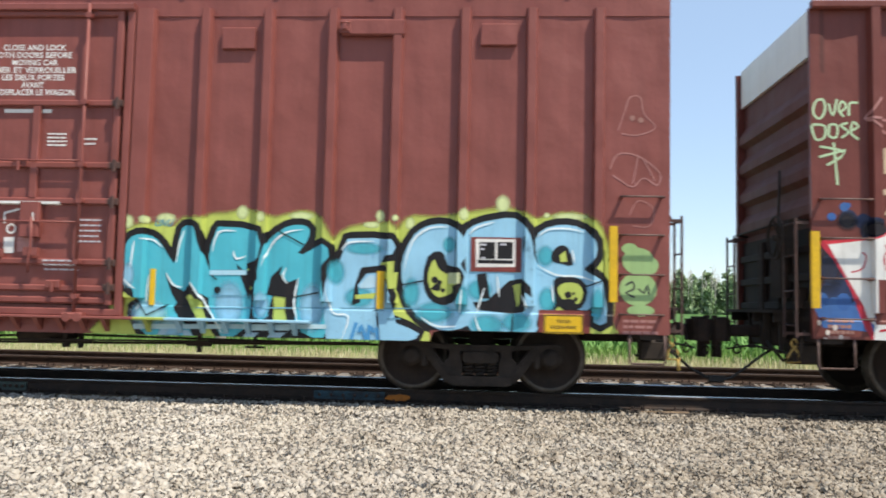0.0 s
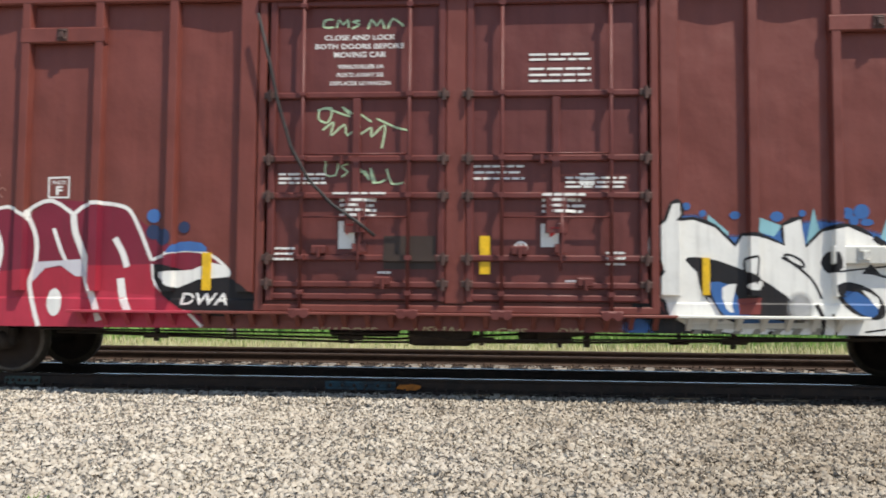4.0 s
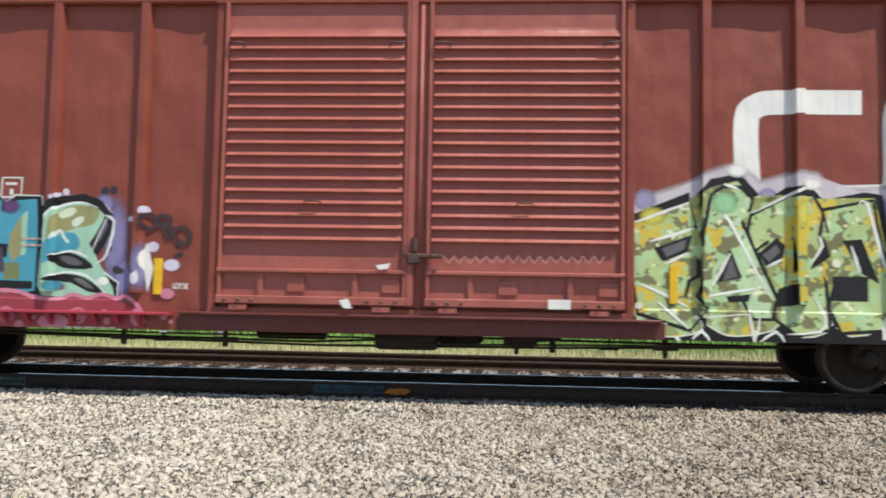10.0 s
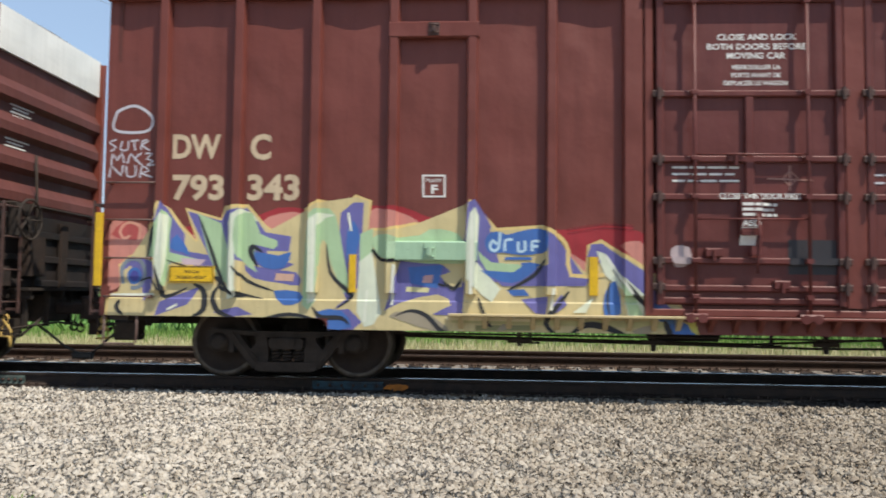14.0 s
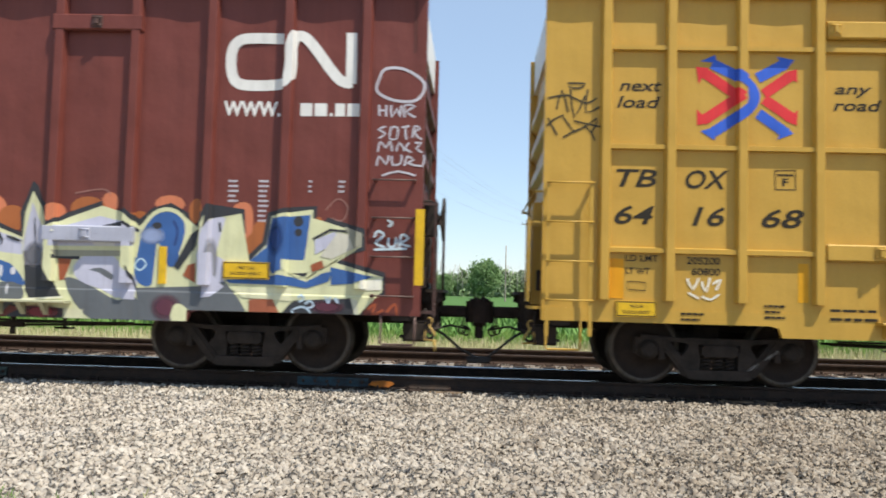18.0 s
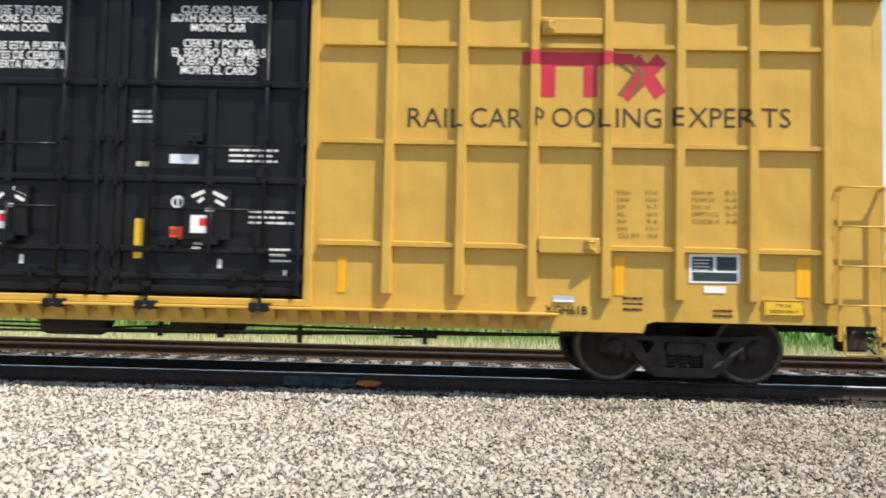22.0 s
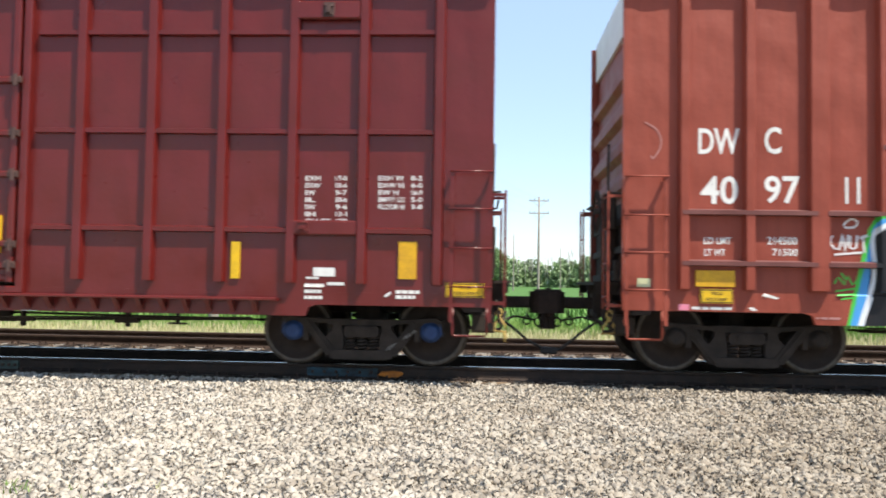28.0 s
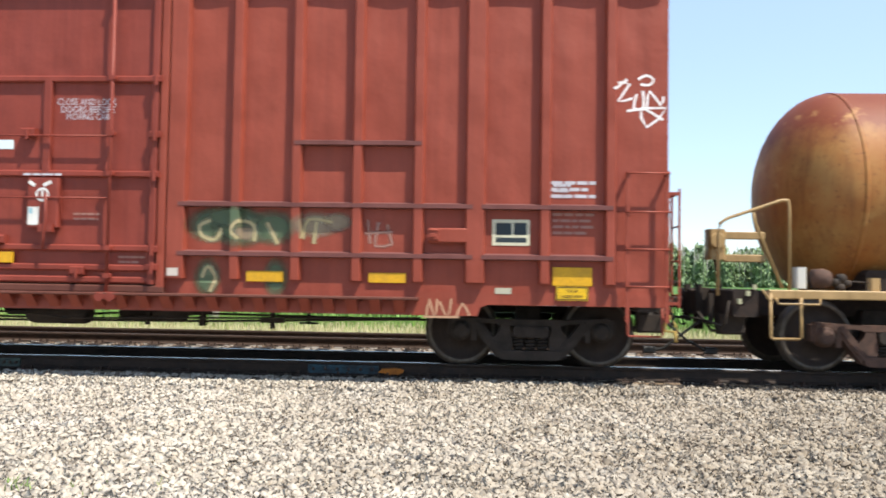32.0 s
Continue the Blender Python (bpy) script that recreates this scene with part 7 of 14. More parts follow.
p.fill(C["black"],[(16.53,1.42),(16.68,1.45),(16.79,1.34),(16.81,1.16),(16.7,1.04),(16.57,1.02),(16.14,1.06),(16.09,1.15),(16.53,1.2)])
p.fill(C["lime"],[(16.58,1.37),(16.67,1.39),(16.66,1.16),(16.63,1.1)])
p.fill(C["sky"],[(16.72,1.28),(16.81,1.22),(16.78,1.1),(16.72,1.07)])
p.fill(C["black"],[(17.05,1.78),(17.13,1.86),(17.24,1.84),(17.3,1.63),(17.17,1.64),(17.05,1.67)],2)
p.fill(C["lime"],[(17.14,1.75),(17.21,1.8),(17.23,1.67),(17.15,1.66)])
p.fill(C["black"],[(17.07,1.43),(17.2,1.49),(17.41,1.45),(17.48,1.3),(17.41,1.11),(17.23,1.08),(17.11,1.2)],2)
p.fill(C["lime"],[(17.12,1.34),(17.21,1.41),(17.36,1.4),(17.43,1.3),(17.38,1.16),(17.26,1.17),(17.16,1.23)],2)
p.spot(C["black"],17.247,1.263,0.0426)
p.spot(C["black"],17.338,1.21,0.0274)
p.spot(C["black"],17.316,1.279,0.0183)
p.spot(C["black"],17.248,1.156,0.0913,0.0609)
p.line(srgb(90,140,160),[(12.81,1.48),(13.25,1.49)],0.014,0)
p.line(srgb(90,140,160),[(12.82,1.16),(13.27,1.17)],0.014,0)
p.line(srgb(90,140,160),[(13.37,0.91),(13.54,0.914)],0.014,0)
p.line(srgb(90,140,160),[(15.04,0.925),(15.21,0.929)],0.014,0)
p.line(srgb(90,140,160),[(14.45,1.04),(15.46,1.06)],0.014,0)
p.line(srgb(90,140,160),[(15.46,1.05),(16.05,1.05)],0.014,0)
p.line(srgb(90,140,160),[(12.63,1.01),(14.28,1.04)],0.014,0)
p.fill(srgb(160,200,214),[(12.79,1.48),(13.25,1.49),(13.26,1.43),(12.79,1.42)])
p.fill(srgb(176,206,214),[(11.84,0.792),(14.29,0.838),(14.29,0.785),(11.85,0.729)])
p.fill(srgb(176,206,214),[(13.28,0.803),(13.85,0.822),(13.83,0.753),(13.28,0.741)])
p.fill(srgb(150,180,196),[(12.2,0.738),(12.29,0.74),(12.24,0.598),(12.12,0.596)])
p.fill(srgb(150,180,196),[(12.46,0.728),(12.55,0.73),(12.65,0.608),(12.53,0.605)])
p.fill(srgb(150,180,196),[(13.28,0.716),(13.44,0.719),(13.35,0.618),(13.22,0.615)])
p.fill(srgb(150,180,196),[(13.6,0.723),(13.79,0.727),(13.67,0.626),(13.51,0.622)])
p.line(srgb(222,232,232),[(11.87,0.965),(11.91,1.06)],0.024,3,taper=True)
p.line(srgb(222,232,232),[(11.68,1.4),(11.8,1.28),(11.88,1.23)],0.024,3,taper=True)
p.line(srgb(222,232,232),[(11.84,1.83),(11.81,1.5)],0.024,3,taper=True)
p.line(srgb(222,232,232),[(11.9,1.86),(12.05,1.85),(12.17,1.76)],0.024,3,taper=True)
p.line(srgb(222,232,232),[(12.35,1.57),(12.39,1.82),(12.45,1.98)],0.024,3,taper=True)
p.line(srgb(222,232,232),[(12.54,1.35),(12.62,1.26),(12.9,0.831),(12.98,0.678)],0.024,3,taper=True)
p.line(srgb(222,232,232),[(12.81,1.71),(12.88,1.96),(13.11,1.98)],0.024,3,taper=True)
p.line(srgb(222,232,232),[(13.08,1.73),(13.12,1.63),(13.25,1.67)],0.024,3,taper=True)
p.line(srgb(222,232,232),[(13.46,1.53),(13.56,1.81),(13.74,1.97),(13.96,2.01)],0.024,3,taper=True)
p.line(srgb(222,232,232),[(13.92,1.41),(13.87,1.1),(13.94,0.824)],0.024,3,taper=True)
p.line(srgb(222,232,232),[(13.78,1.33),(13.72,1.42),(13.76,1.53)],0.024,3,taper=True)
p.line(srgb(222,232,232),[(12.01,1.41),(11.99,1.06)],0.024,3,taper=True)
p.line(srgb(222,232,232),[(12.23,1.44),(12.33,1.29),(12.45,1.26)],0.024,3,taper=True)
p.line(srgb(222,232,232),[(14.27,1.29),(14.36,0.987),(14.56,0.946),(14.48,0.651)],0.024,3,taper=True)
p.line(srgb(222,232,232),[(14.45,1.76),(14.54,1.86),(14.85,1.88)],0.024,3,taper=True)
p.line(srgb(222,232,232),[(15.23,1.5),(15.32,1.87),(15.53,2.05),(15.78,2.07)],0.024,3,taper=True)
p.line(srgb(222,232,232),[(15.46,0.95),(15.65,0.847),(15.9,0.853)],0.024,3,taper=True)
p.line(srgb(222,232,232),[(16.11,0.995),(16.2,0.783),(16.39,0.788)],0.024,3,taper=True)
p.line(srgb(222,232,232),[(16.38,1.49),(16.41,1.22)],0.024,3,taper=True)
p.line(srgb(222,232,232),[(16.68,1.25),(16.75,1.08)],0.024,3,taper=True)
p.line(srgb(222,232,232),[(17.05,1.38),(17.07,1.17)],0.024,3,taper=True)
p.line(srgb(222,232,232),[(16.03,1.98),(16.12,2.07),(16.34,2.14)],0.024,3,taper=True)
p.line(srgb(222,232,232),[(16.86,1.96),(17.01,2.06),(17.25,2.07),(17.44,2.03)],0.024,3,taper=True)
p.line(srgb(222,232,232),[(17.29,1.81),(17.32,1.65)],0.024,3,taper=True)
p.line(srgb(222,232,232),[(16.86,1.62),(17.11,1.5),(17.38,1.49),(17.59,1.42)],0.024,3,taper=True)
p.line(srgb(222,232,232),[(16.23,1.33),(16.14,1.03)],0.024,3,taper=True)
p.line(srgb(222,232,232),[(15.95,1.3),(15.93,1.02)],0.024,3,taper=True)
p.line(C["black"],[(11.86,1.12),(12,0.905),(12.28,1.04)],0.018,1)
p.line(C["black"],[(13.62,2),(13.97,1.82)],0.018,1)
p.line(C["black"],[(12.81,1.42),(12.88,1.36)],0.018,1)
p.line(C["black"],[(13.84,1.16),(14.18,1.23)],0.018,1)
p.line(C["black"],[(15.47,1.4),(15.19,1.34)],0.018,1)
p.line(C["black"],[(14.91,0.999),(14.95,0.662)],0.018,1)
p.line(C["black"],[(16.58,1),(16.57,0.762)],0.018,1)
p.line(C["black"],[(17.44,1.36),(17.68,1.45)],0.018,1)
p.line(srgb(70,140,190),[(14.66,0.871),(14.6,0.654)],0.04,2)
p.line(srgb(70,140,190),[(14.7,0.748),(14.72,0.841),(14.79,0.659)],0.04,2)
p.line(srgb(70,140,190),[(14.82,0.659),(14.82,0.843),(14.88,0.753)],0.04,2)
p.line(srgb(70,140,190),[(14.91,0.815),(14.93,0.662)],0.04,2)
p.spot(C["black"],12.897,1.237,0.0426)
p.bar(C["browna"],16.053,1.527,16.675,1.951)
p.fill(srgb(214,210,204),[(16.11,1.93),(16.6,1.93),(16.6,1.59),(16.12,1.58)])
p.bar(C["black"],16.158,1.683,16.351,1.89)
p.bar(C["black"],16.379,1.687,16.566,1.894)
p.bar(C["black"],16.141,1.627,16.575,1.672)
p.lines(C["ltgrey"],16.17,16.247,1.872,2,0.055,0.027,3)
p.lines(C["ltgrey"],16.188,16.25,1.708,1,0.055,0.027,2)
p.lines(C["ltgrey"],16.416,16.493,1.879,1,0.055,0.027,9)
p.bar(C["browna"],16.892,0.745,17.511,1.074)
p.done("graffiti", "turquoise and pale blue graffiti letters with black edges and lime glow", True)

warning_plate(box_a, 17.192, 0.907, 0.474, 0.229)
reflector(box_a, 12.063, 1.258, 0.066, 0.454)
reflector(box_a, 14.947, 1.277, 0.093, 0.468)
reflector(box_a, 17.773, 1.643, 0.096, 0.915, -1.61)
p = Art(box_a)
p.spot(srgb(150,180,120),18.088,1.691,0.192,0.164)
p.spot(srgb(150,180,120),18.223,1.639,0.11)
p.spot(srgb(150,180,120),18.089,1.349,0.226,0.205)
p.spot(srgb(150,180,120),18.123,1.091,0.164,0.0685)
p.spot(srgb(150,180,120),17.985,1.84,0.0959,0.0685)
p.line(C["dkgrey"],[(17.94,1.39),(18.02,1.44),(18.04,1.35),(17.94,1.3),(18.05,1.25)],0.025,2)
p.line(C["dkgrey"],[(18.09,1.36),(18.16,1.3),(18.2,1.4),(18.22,1.28)],0.025,2)
p.lines(C["faint"],17.909,18.325,0.978,3,0.068,0.034,3)
p.line(C["faint"],[(17.84,3.3),(17.91,3.51),(17.98,3.71),(18.11,3.71),(18.15,3.51),(18.29,3.34),(18.08,3.24),(17.88,3.26)],0.012,4)
p.spot(C["ghost"],18.012,3.454,0.0342)
p.spot(C["ghost"],18.115,3.427,0.0342)
p.line(C["faint"],[(17.74,2.81),(17.84,3),(18.08,2.98),(18.34,2.78),(18.32,2.62),(18.15,2.71),(18.02,2.6),(17.88,2.67),(17.78,2.74)],0.014,4)
p.line(C["faint"],[(18.08,2.96),(18.02,2.64)],0.012,1)
p.line(C["faint"],[(18.15,2.94),(18.29,2.67)],0.012,1)
p.line(C["faint"],[(17.98,2.25),(18.09,2.43),(18.27,2.33),(18.22,2.12),(18.02,2.12)],0.01,4)
p.done("scribble", "pale green tag and thin chalk drawings near the ladder", True)

p = Art(box_a, "door")
p.text(C["white"], "CLOSE AND LOCK", 9.951, 4.279, 0.072, 0.842, 0.015)
p.text(C["white"], "BOTH DOORS BEFORE", 9.836, 4.18, 0.073, 1.038, 0.015)
p.text(C["white"], "MOVING CAR", 10.085, 4.082, 0.073, 0.607, 0.015)
p.text(C["white"], "FERMER ET VERROUILLER", 9.696, 3.983, 0.074, 1.249, 0.015)
p.text(C["white"], "LES DEUX PORTES", 9.96, 3.885, 0.074, 0.825, 0.015)
p.text(C["white"], "AVANT", 10.223, 3.789, 0.071, 0.298, 0.015)
p.text(C["white"], "DEPLACER LE WAGON", 9.942, 3.689, 0.076, 0.989, 0.015)
p.lines(C["white"],10.612,10.873,3.197,4,0.048,0.021,4)
p.lines(C["white"],11.07,11.293,3.135,2,0.062,0.021,5)
p.bar(C["white"],10.017,3.458,10.646,3.506)
p.bar(C["white"],10.031,2.271,10.849,2.311)
p.lines(C["ltgrey"],11.053,11.377,2.097,5,0.068,0.021,6)
p.lines(C["ltgrey"],10.669,11.111,1.574,3,0.055,0.021,7)
p.line(C["white"],[(10.11,2.03),(10.1,2.16),(10.32,2.22),(10.53,2.16),(10.54,2.04)],0.03,1)
p.spot(C["white"],10.2,1.962,0.0685)
p.spot(C["browna"],10.2,1.962,0.0411)
p.bar(C["white"],10.115,1.65,10.251,1.854)
p.bar(C["faint"],10.292,1.668,10.504,1.858)
p.done("stencils", "white door stencils")

vent_box(box_a, 13.054, 4.44, 0.42, 0.28)
vent_box(box_a, 16.355, 4.49, 0.44, 0.28)

p = Art(box_b)
p.fill(C["blue"],[(1.737,0.971),(1.651,1.59),(0.732,1.58),(0.164,1.5),(0.114,0.935)],2)
p.spot(C["navy"],0.424,2.245,0.11)
p.spot(C["navy"],0.382,1.396,0.178)
p.spot(C["navy"],0.171,1.322,0.123)
p.spot(C["navy"],0.604,2.212,0.0959)
p.spot(C["navy"],0.715,2.107,0.151)
p.spot(C["blue"],0.981,2.26,0.0753)
p.spot(C["blue"],0.246,1.218,0.0822)
p.spot(C["blue"],0.383,2.387,0.0548)
p.spot(C["blue"],1.576,1.768,0.0959)
p.puff(srgb(40,44,60),0.196,1.645,0.201,0.345)
p.puff(srgb(34,30,34),0.416,2.214,0.144,0.132)
p.puff(srgb(34,30,34),0.721,2.114,0.19,0.144)
p.spot(srgb(54,92,150),1,2.266,0.0691)
p.spot(srgb(54,92,150),0.233,2.265,0.0518)
p.spot(srgb(54,92,150),0.425,2.405,0.0345)
p.spot(srgb(54,92,150),0.105,1.273,0.0748,0.0806)
p.spot(srgb(54,92,150),0.361,1.249,0.0863,0.104)
p.spot(srgb(54,92,150),1.657,1.655,0.0403)
p.fill(srgb(176,46,62),[(0.063,1.97),(0.306,1.93),(0.467,1.62),(0.6,1.24),(0.711,0.796),(0.596,0.945),(0.446,1.38),(0.237,1.76)],2)
p.fill(srgb(196,52,66),[(0.123,1.97),(0.724,2.02),(1.534,2.37),(1.536,2.32),(0.725,1.97),(0.186,1.92)])
p.fill(C["white"],[(0.185,1.93),(0.724,2),(1.535,2.34),(1.528,1.51),(0.726,1.5),(0.714,0.977),(0.643,1.03),(0.467,1.62)])
p.fill(C["white"],[(0.713,1),(1.439,0.993),(1.223,0.808),(0.699,0.795)])
p.fill(C["white"],[(1.549,1.49),(1.697,1.26),(1.795,1.1),(1.55,1.04)])
p.line(srgb(190,50,66),[(1.558,1.49),(1.712,1.23),(1.804,1.1)],0.03,1)
p.line(srgb(176,40,56),[(0.453,1.6),(0.586,1.65),(0.626,1.8),(0.58,1.84)],0.018,3)
p.line(srgb(176,40,56),[(0.811,1.64),(0.817,1.92),(0.878,1.89),(0.913,1.73),(0.827,1.63),(0.797,1.79),(0.968,1.86)],0.022,3)
p.line(srgb(176,40,56),[(0.886,1.63),(1.036,1.6),(1.152,1.69),(1.238,1.81),(1.444,1.89),(1.461,1.81),(1.381,1.49)],0.03,3)
p.line(srgb(176,40,56),[(0.761,0.905),(0.937,0.953),(0.92,1.04)],0.03,3)
p.fill(srgb(176,40,56),[(1.181,1.72),(1.267,1.83),(1.458,1.89),(1.447,1.77),(1.38,1.52),(1.359,1.74)])
p.bar(C["brown"],0.722,0.983,1.528,1.515)
p.spot(srgb(206,196,186),0.07,0.992,0.023,0.0345)
p.spot(srgb(206,196,186),0.165,0.877,0.023,0.0345)
p.spot(srgb(206,196,186),0.252,0.938,0.023,0.0345)
p.spot(srgb(206,196,186),0.138,0.788,0.023,0.0345)
p.spot(srgb(206,196,186),0.316,0.822,0.023,0.0345)
p.fill(C["maroon"],[(1.609,1.59),(1.652,2.09),(1.882,2.19),(2.231,2.25),(2.492,2.13),(2.74,2.27),(3.227,2.12),(3.481,2.21),(3.764,2.09),(4.063,2.29),(4.357,2.11),(4.573,2.25),(4.998,2.22),(5.16,2.07),(5.413,1.49),(5.746,1.64),(6.156,1.61),(6.273,1.48),(6.139,1.07),(6.07,0.679),(3.806,0.663),(2.749,0.637),(2.711,0.842),(1.672,0.817)])
p.fill(C["crimson"],[(1.657,1.39),(2.427,1.26),(3.115,1.34),(3.798,1.39),(4.677,1.44),(5.413,1.46),(5.81,1.06),(6.103,0.666),(3.806,0.65),(2.749,0.637),(2.711,0.828),(1.672,0.804)])
p.fill(srgb(166,48,66),[(1.667,1),(2.706,1.1),(3.802,1.02),(4.746,1.12),(5.545,1.05),(6.005,0.677),(2.749,0.637),(2.711,0.828),(1.672,0.804)])
p.fill(C["black"],[(1.65,1.65),(2.036,1.6),(2.228,1.45),(2.204,1.27),(1.889,1.06),(1.719,1.14),(1.628,1.39)],2)
p.text(C["white"], "TO", 1.729, 1.297, 0.180, 0.317, 0.03)
p.fill(C["white"],[(1.58,1.9),(1.714,1.88),(1.926,1.81),(2.056,1.66),(2.085,1.59),(1.874,1.64),(1.718,1.72)],2)
p.line(C["white"],[(1.617,1.8),(1.64,2.03),(1.882,2.17),(2.232,2.23),(2.514,2.1)],0.05,3)
p.line(C["white"],[(2.514,2.1),(2.741,2.25),(3.228,2.11)],0.05,3)
p.line(C["white"],[(3.228,2.11),(3.481,2.19),(3.764,2.06)],0.045,3)
p.line(C["white"],[(3.764,2.06),(3.79,2.17),(4.063,2.27),(4.357,2.09)],0.05,3)
p.line(C["white"],[(4.357,2.09),(4.573,2.23),(4.985,2.2),(5.16,2.05),(5.4,1.51)],0.05,3)
p.line(C["white"],[(5.4,1.51),(5.746,1.63),(6.143,1.59),(6.404,1.38),(6.377,1.3)],0.04,3)
p.line(C["white"],[(1.644,1.86),(1.961,1.81),(2.155,1.6),(2.25,1.41),(2.204,1.28),(1.977,1.17),(1.658,0.803)],0.05,3)
p.line(C["white"],[(2.514,2.08),(2.611,1.75),(2.741,1.46),(2.689,1.27),(2.763,0.994),(2.797,0.638)],0.075,3)
p.line(C["white"],[(2.741,1.46),(2.904,1.62),(2.873,1.82)],0.05,3)
p.line(C["white"],[(3.107,1.88),(3.221,1.62),(3.172,1.21),(3.053,0.932),(3.003,0.643)],0.06,3)
p.line(C["white"],[(3.228,2.09),(3.37,1.76),(3.387,1.56),(3.322,1.28)],0.09,3)
p.line(C["white"],[(3.764,2.05),(3.876,1.77),(3.866,1.43),(3.8,1.22),(3.857,0.95),(3.941,0.666)],0.06,3)
p.line(C["white"],[(4.357,2.08),(4.392,1.85),(4.529,1.51),(4.557,1.24),(4.666,0.968),(4.734,0.74)],0.085,3)
p.line(C["white"],[(4.1,1.91),(4.204,1.64),(4.272,1.5)],0.05,3)
p.line(C["white"],[(4.912,1.79),(5.026,1.59),(5.08,1.42)],0.08,3)
p.line(C["white"],[(5,1.28),(5.04,1.04),(5.12,0.843)],0.1,3)
p.line(C["white"],[(5.413,1.46),(5.466,1.19),(5.743,0.992),(6.07,0.679)],0.04,3)
p.fill(C["ltgrey"],[(3.866,1.48),(4.205,1.5),(4.475,1.52),(4.557,1.3),(4.409,1.3),(4.205,1.44),(4.002,1.4),(3.834,1.22)])
p.spot(C["white"],4.141,0.97,0.0959,0.178)
p.fill(C["black"],[(5.427,1.46),(5.811,1.39),(6.403,1.3),(6.727,1.08),(6.777,0.869),(6.071,0.812),(5.558,1.06)],2)
p.fill(C["white"],[(5.493,1.36),(5.93,1.39),(6.155,1.49),(6.404,1.4),(6.364,1.3),(6.009,1.27),(5.744,1.16),(5.559,1.24)],2)
p.fill(C["blue"],[(5.613,1.6),(5.746,1.74),(6.044,1.73),(6.11,1.62),(5.812,1.63)],2)
p.spot(C["blue"],5.414,2.072,0.089)
p.spot(C["blue"],5.867,1.942,0.000685)
p.spot(C["navy"],5.414,1.866,0.0959)
p.spot(C["navy"],5.814,1.928,0.0753)
p.spot(C["navy"],5.561,1.801,0.11)
p.text(C["white"], "DWA", 5.783, 0.953, 0.148, 0.618, 0.02, 0.2)
p.done("graffiti", "crimson graffiti letters outlined in white beside a white banner", True)

warning_plate(box_b, 1.118, 1.267, 0.488, 0.226)
reflector(box_b, 3.122, 1.390, 0.103, 0.464)
reflector(box_b, 6.118, 1.371, 0.116, 0.474)
reflector(box_b, -0.009, 1.619, 0.102, 0.913, -1.61)
p = Art(box_b)
p.line(srgb(176,200,160),[(0.154,3.7),(0.068,3.68),(0.029,3.54),(0.105,3.46),(0.174,3.57),(0.154,3.7)],0.028,3)
p.line(srgb(176,200,160),[(0.214,3.65),(0.263,3.5),(0.314,3.7)],0.028,3)
p.line(srgb(176,200,160),[(0.349,3.54),(0.419,3.61),(0.373,3.68),(0.333,3.57),(0.394,3.49)],0.028,3)
p.line(srgb(176,200,160),[(0.452,3.5),(0.461,3.65),(0.562,3.66)],0.028,3)
p.line(srgb(176,200,160),[(0.02,3.39),(0.167,3.37),(0.157,3.23),(0.056,3.21),(0.006,3.38)],0.028,3)
p.line(srgb(176,200,160),[(0.224,3.39),(0.215,3.25),(0.302,3.24),(0.311,3.38),(0.224,3.39)],0.028,3)
p.line(srgb(176,200,160),[(0.44,3.41),(0.354,3.38),(0.444,3.3),(0.36,3.23)],0.028,3)
p.line(srgb(176,200,160),[(0.487,3.32),(0.557,3.37),(0.498,3.42),(0.474,3.29),(0.563,3.21)],0.028,3)
p.line(srgb(176,200,160),[(0.103,3.12),(0.395,3.05),(0.184,2.89)],0.028,3)
p.line(srgb(176,200,160),[(0.093,2.99),(0.409,3.08)],0.028,3)
p.line(srgb(176,200,160),[(0.268,3.17),(0.309,2.65)],0.028,3)
p.line(C["faint"],[(1.045,3.43),(0.641,3.47)],0.03,1)
p.line(C["faint"],[(0.806,3.71),(0.641,3.47),(0.906,3.27)],0.03,1)
p.line(C["faint"],[(1.242,3.54),(1.114,3.52),(1.131,3.42),(1.246,3.43),(1.243,3.53),(1.235,3.32),(1.106,3.3)],0.04,3)
p.line(C["faint"],[(1.315,3.5),(1.319,3.36),(1.448,3.36),(1.458,3.52),(1.329,3.52)],0.04,3)
p.line(C["faint"],[(1.6,3.52),(1.546,3.4),(1.634,3.33),(1.717,3.42),(1.629,3.51)],0.04,3)
p.text(C["cream"], "DW", 0.849, 2.806, 0.292, 0.627, 0.03)
p.text(C["cream"], "C", 1.846, 2.802, 0.300, 0.247, 0.03)
p.text(C["cream"], "793", 0.83, 2.293, 0.306, 0.667, 0.03)
p.text(C["cream"], "609", 1.802, 2.292, 0.304, 0.702, 0.03)
p.line(C["ghost"],[(2.927,2.71),(2.973,2.67),(3.017,2.71),(3.062,2.67),(3.106,2.71),(3.152,2.67),(3.196,2.72),(3.241,2.67),(3.285,2.72),(3.33,2.68)],0.014,2)
p.line(C["ghost"],[(2.957,2.62),(3.002,2.58),(3.046,2.62),(3.091,2.58),(3.135,2.62),(3.181,2.58),(3.225,2.62),(3.27,2.58),(3.314,2.63),(3.359,2.58)],0.014,2)
p.line(C["ghost"],[(2.986,2.53),(3.019,2.49),(3.051,2.53),(3.084,2.49),(3.115,2.53),(3.148,2.49),(3.18,2.53),(3.213,2.49),(3.244,2.53),(3.277,2.49)],0.014,2)
p.line(C["ghost"],[(2.925,2.44),(2.983,2.4),(3.04,2.44),(3.099,2.4),(3.156,2.44),(3.214,2.4),(3.271,2.44),(3.329,2.4),(3.386,2.44),(3.444,2.4)],0.014,2)
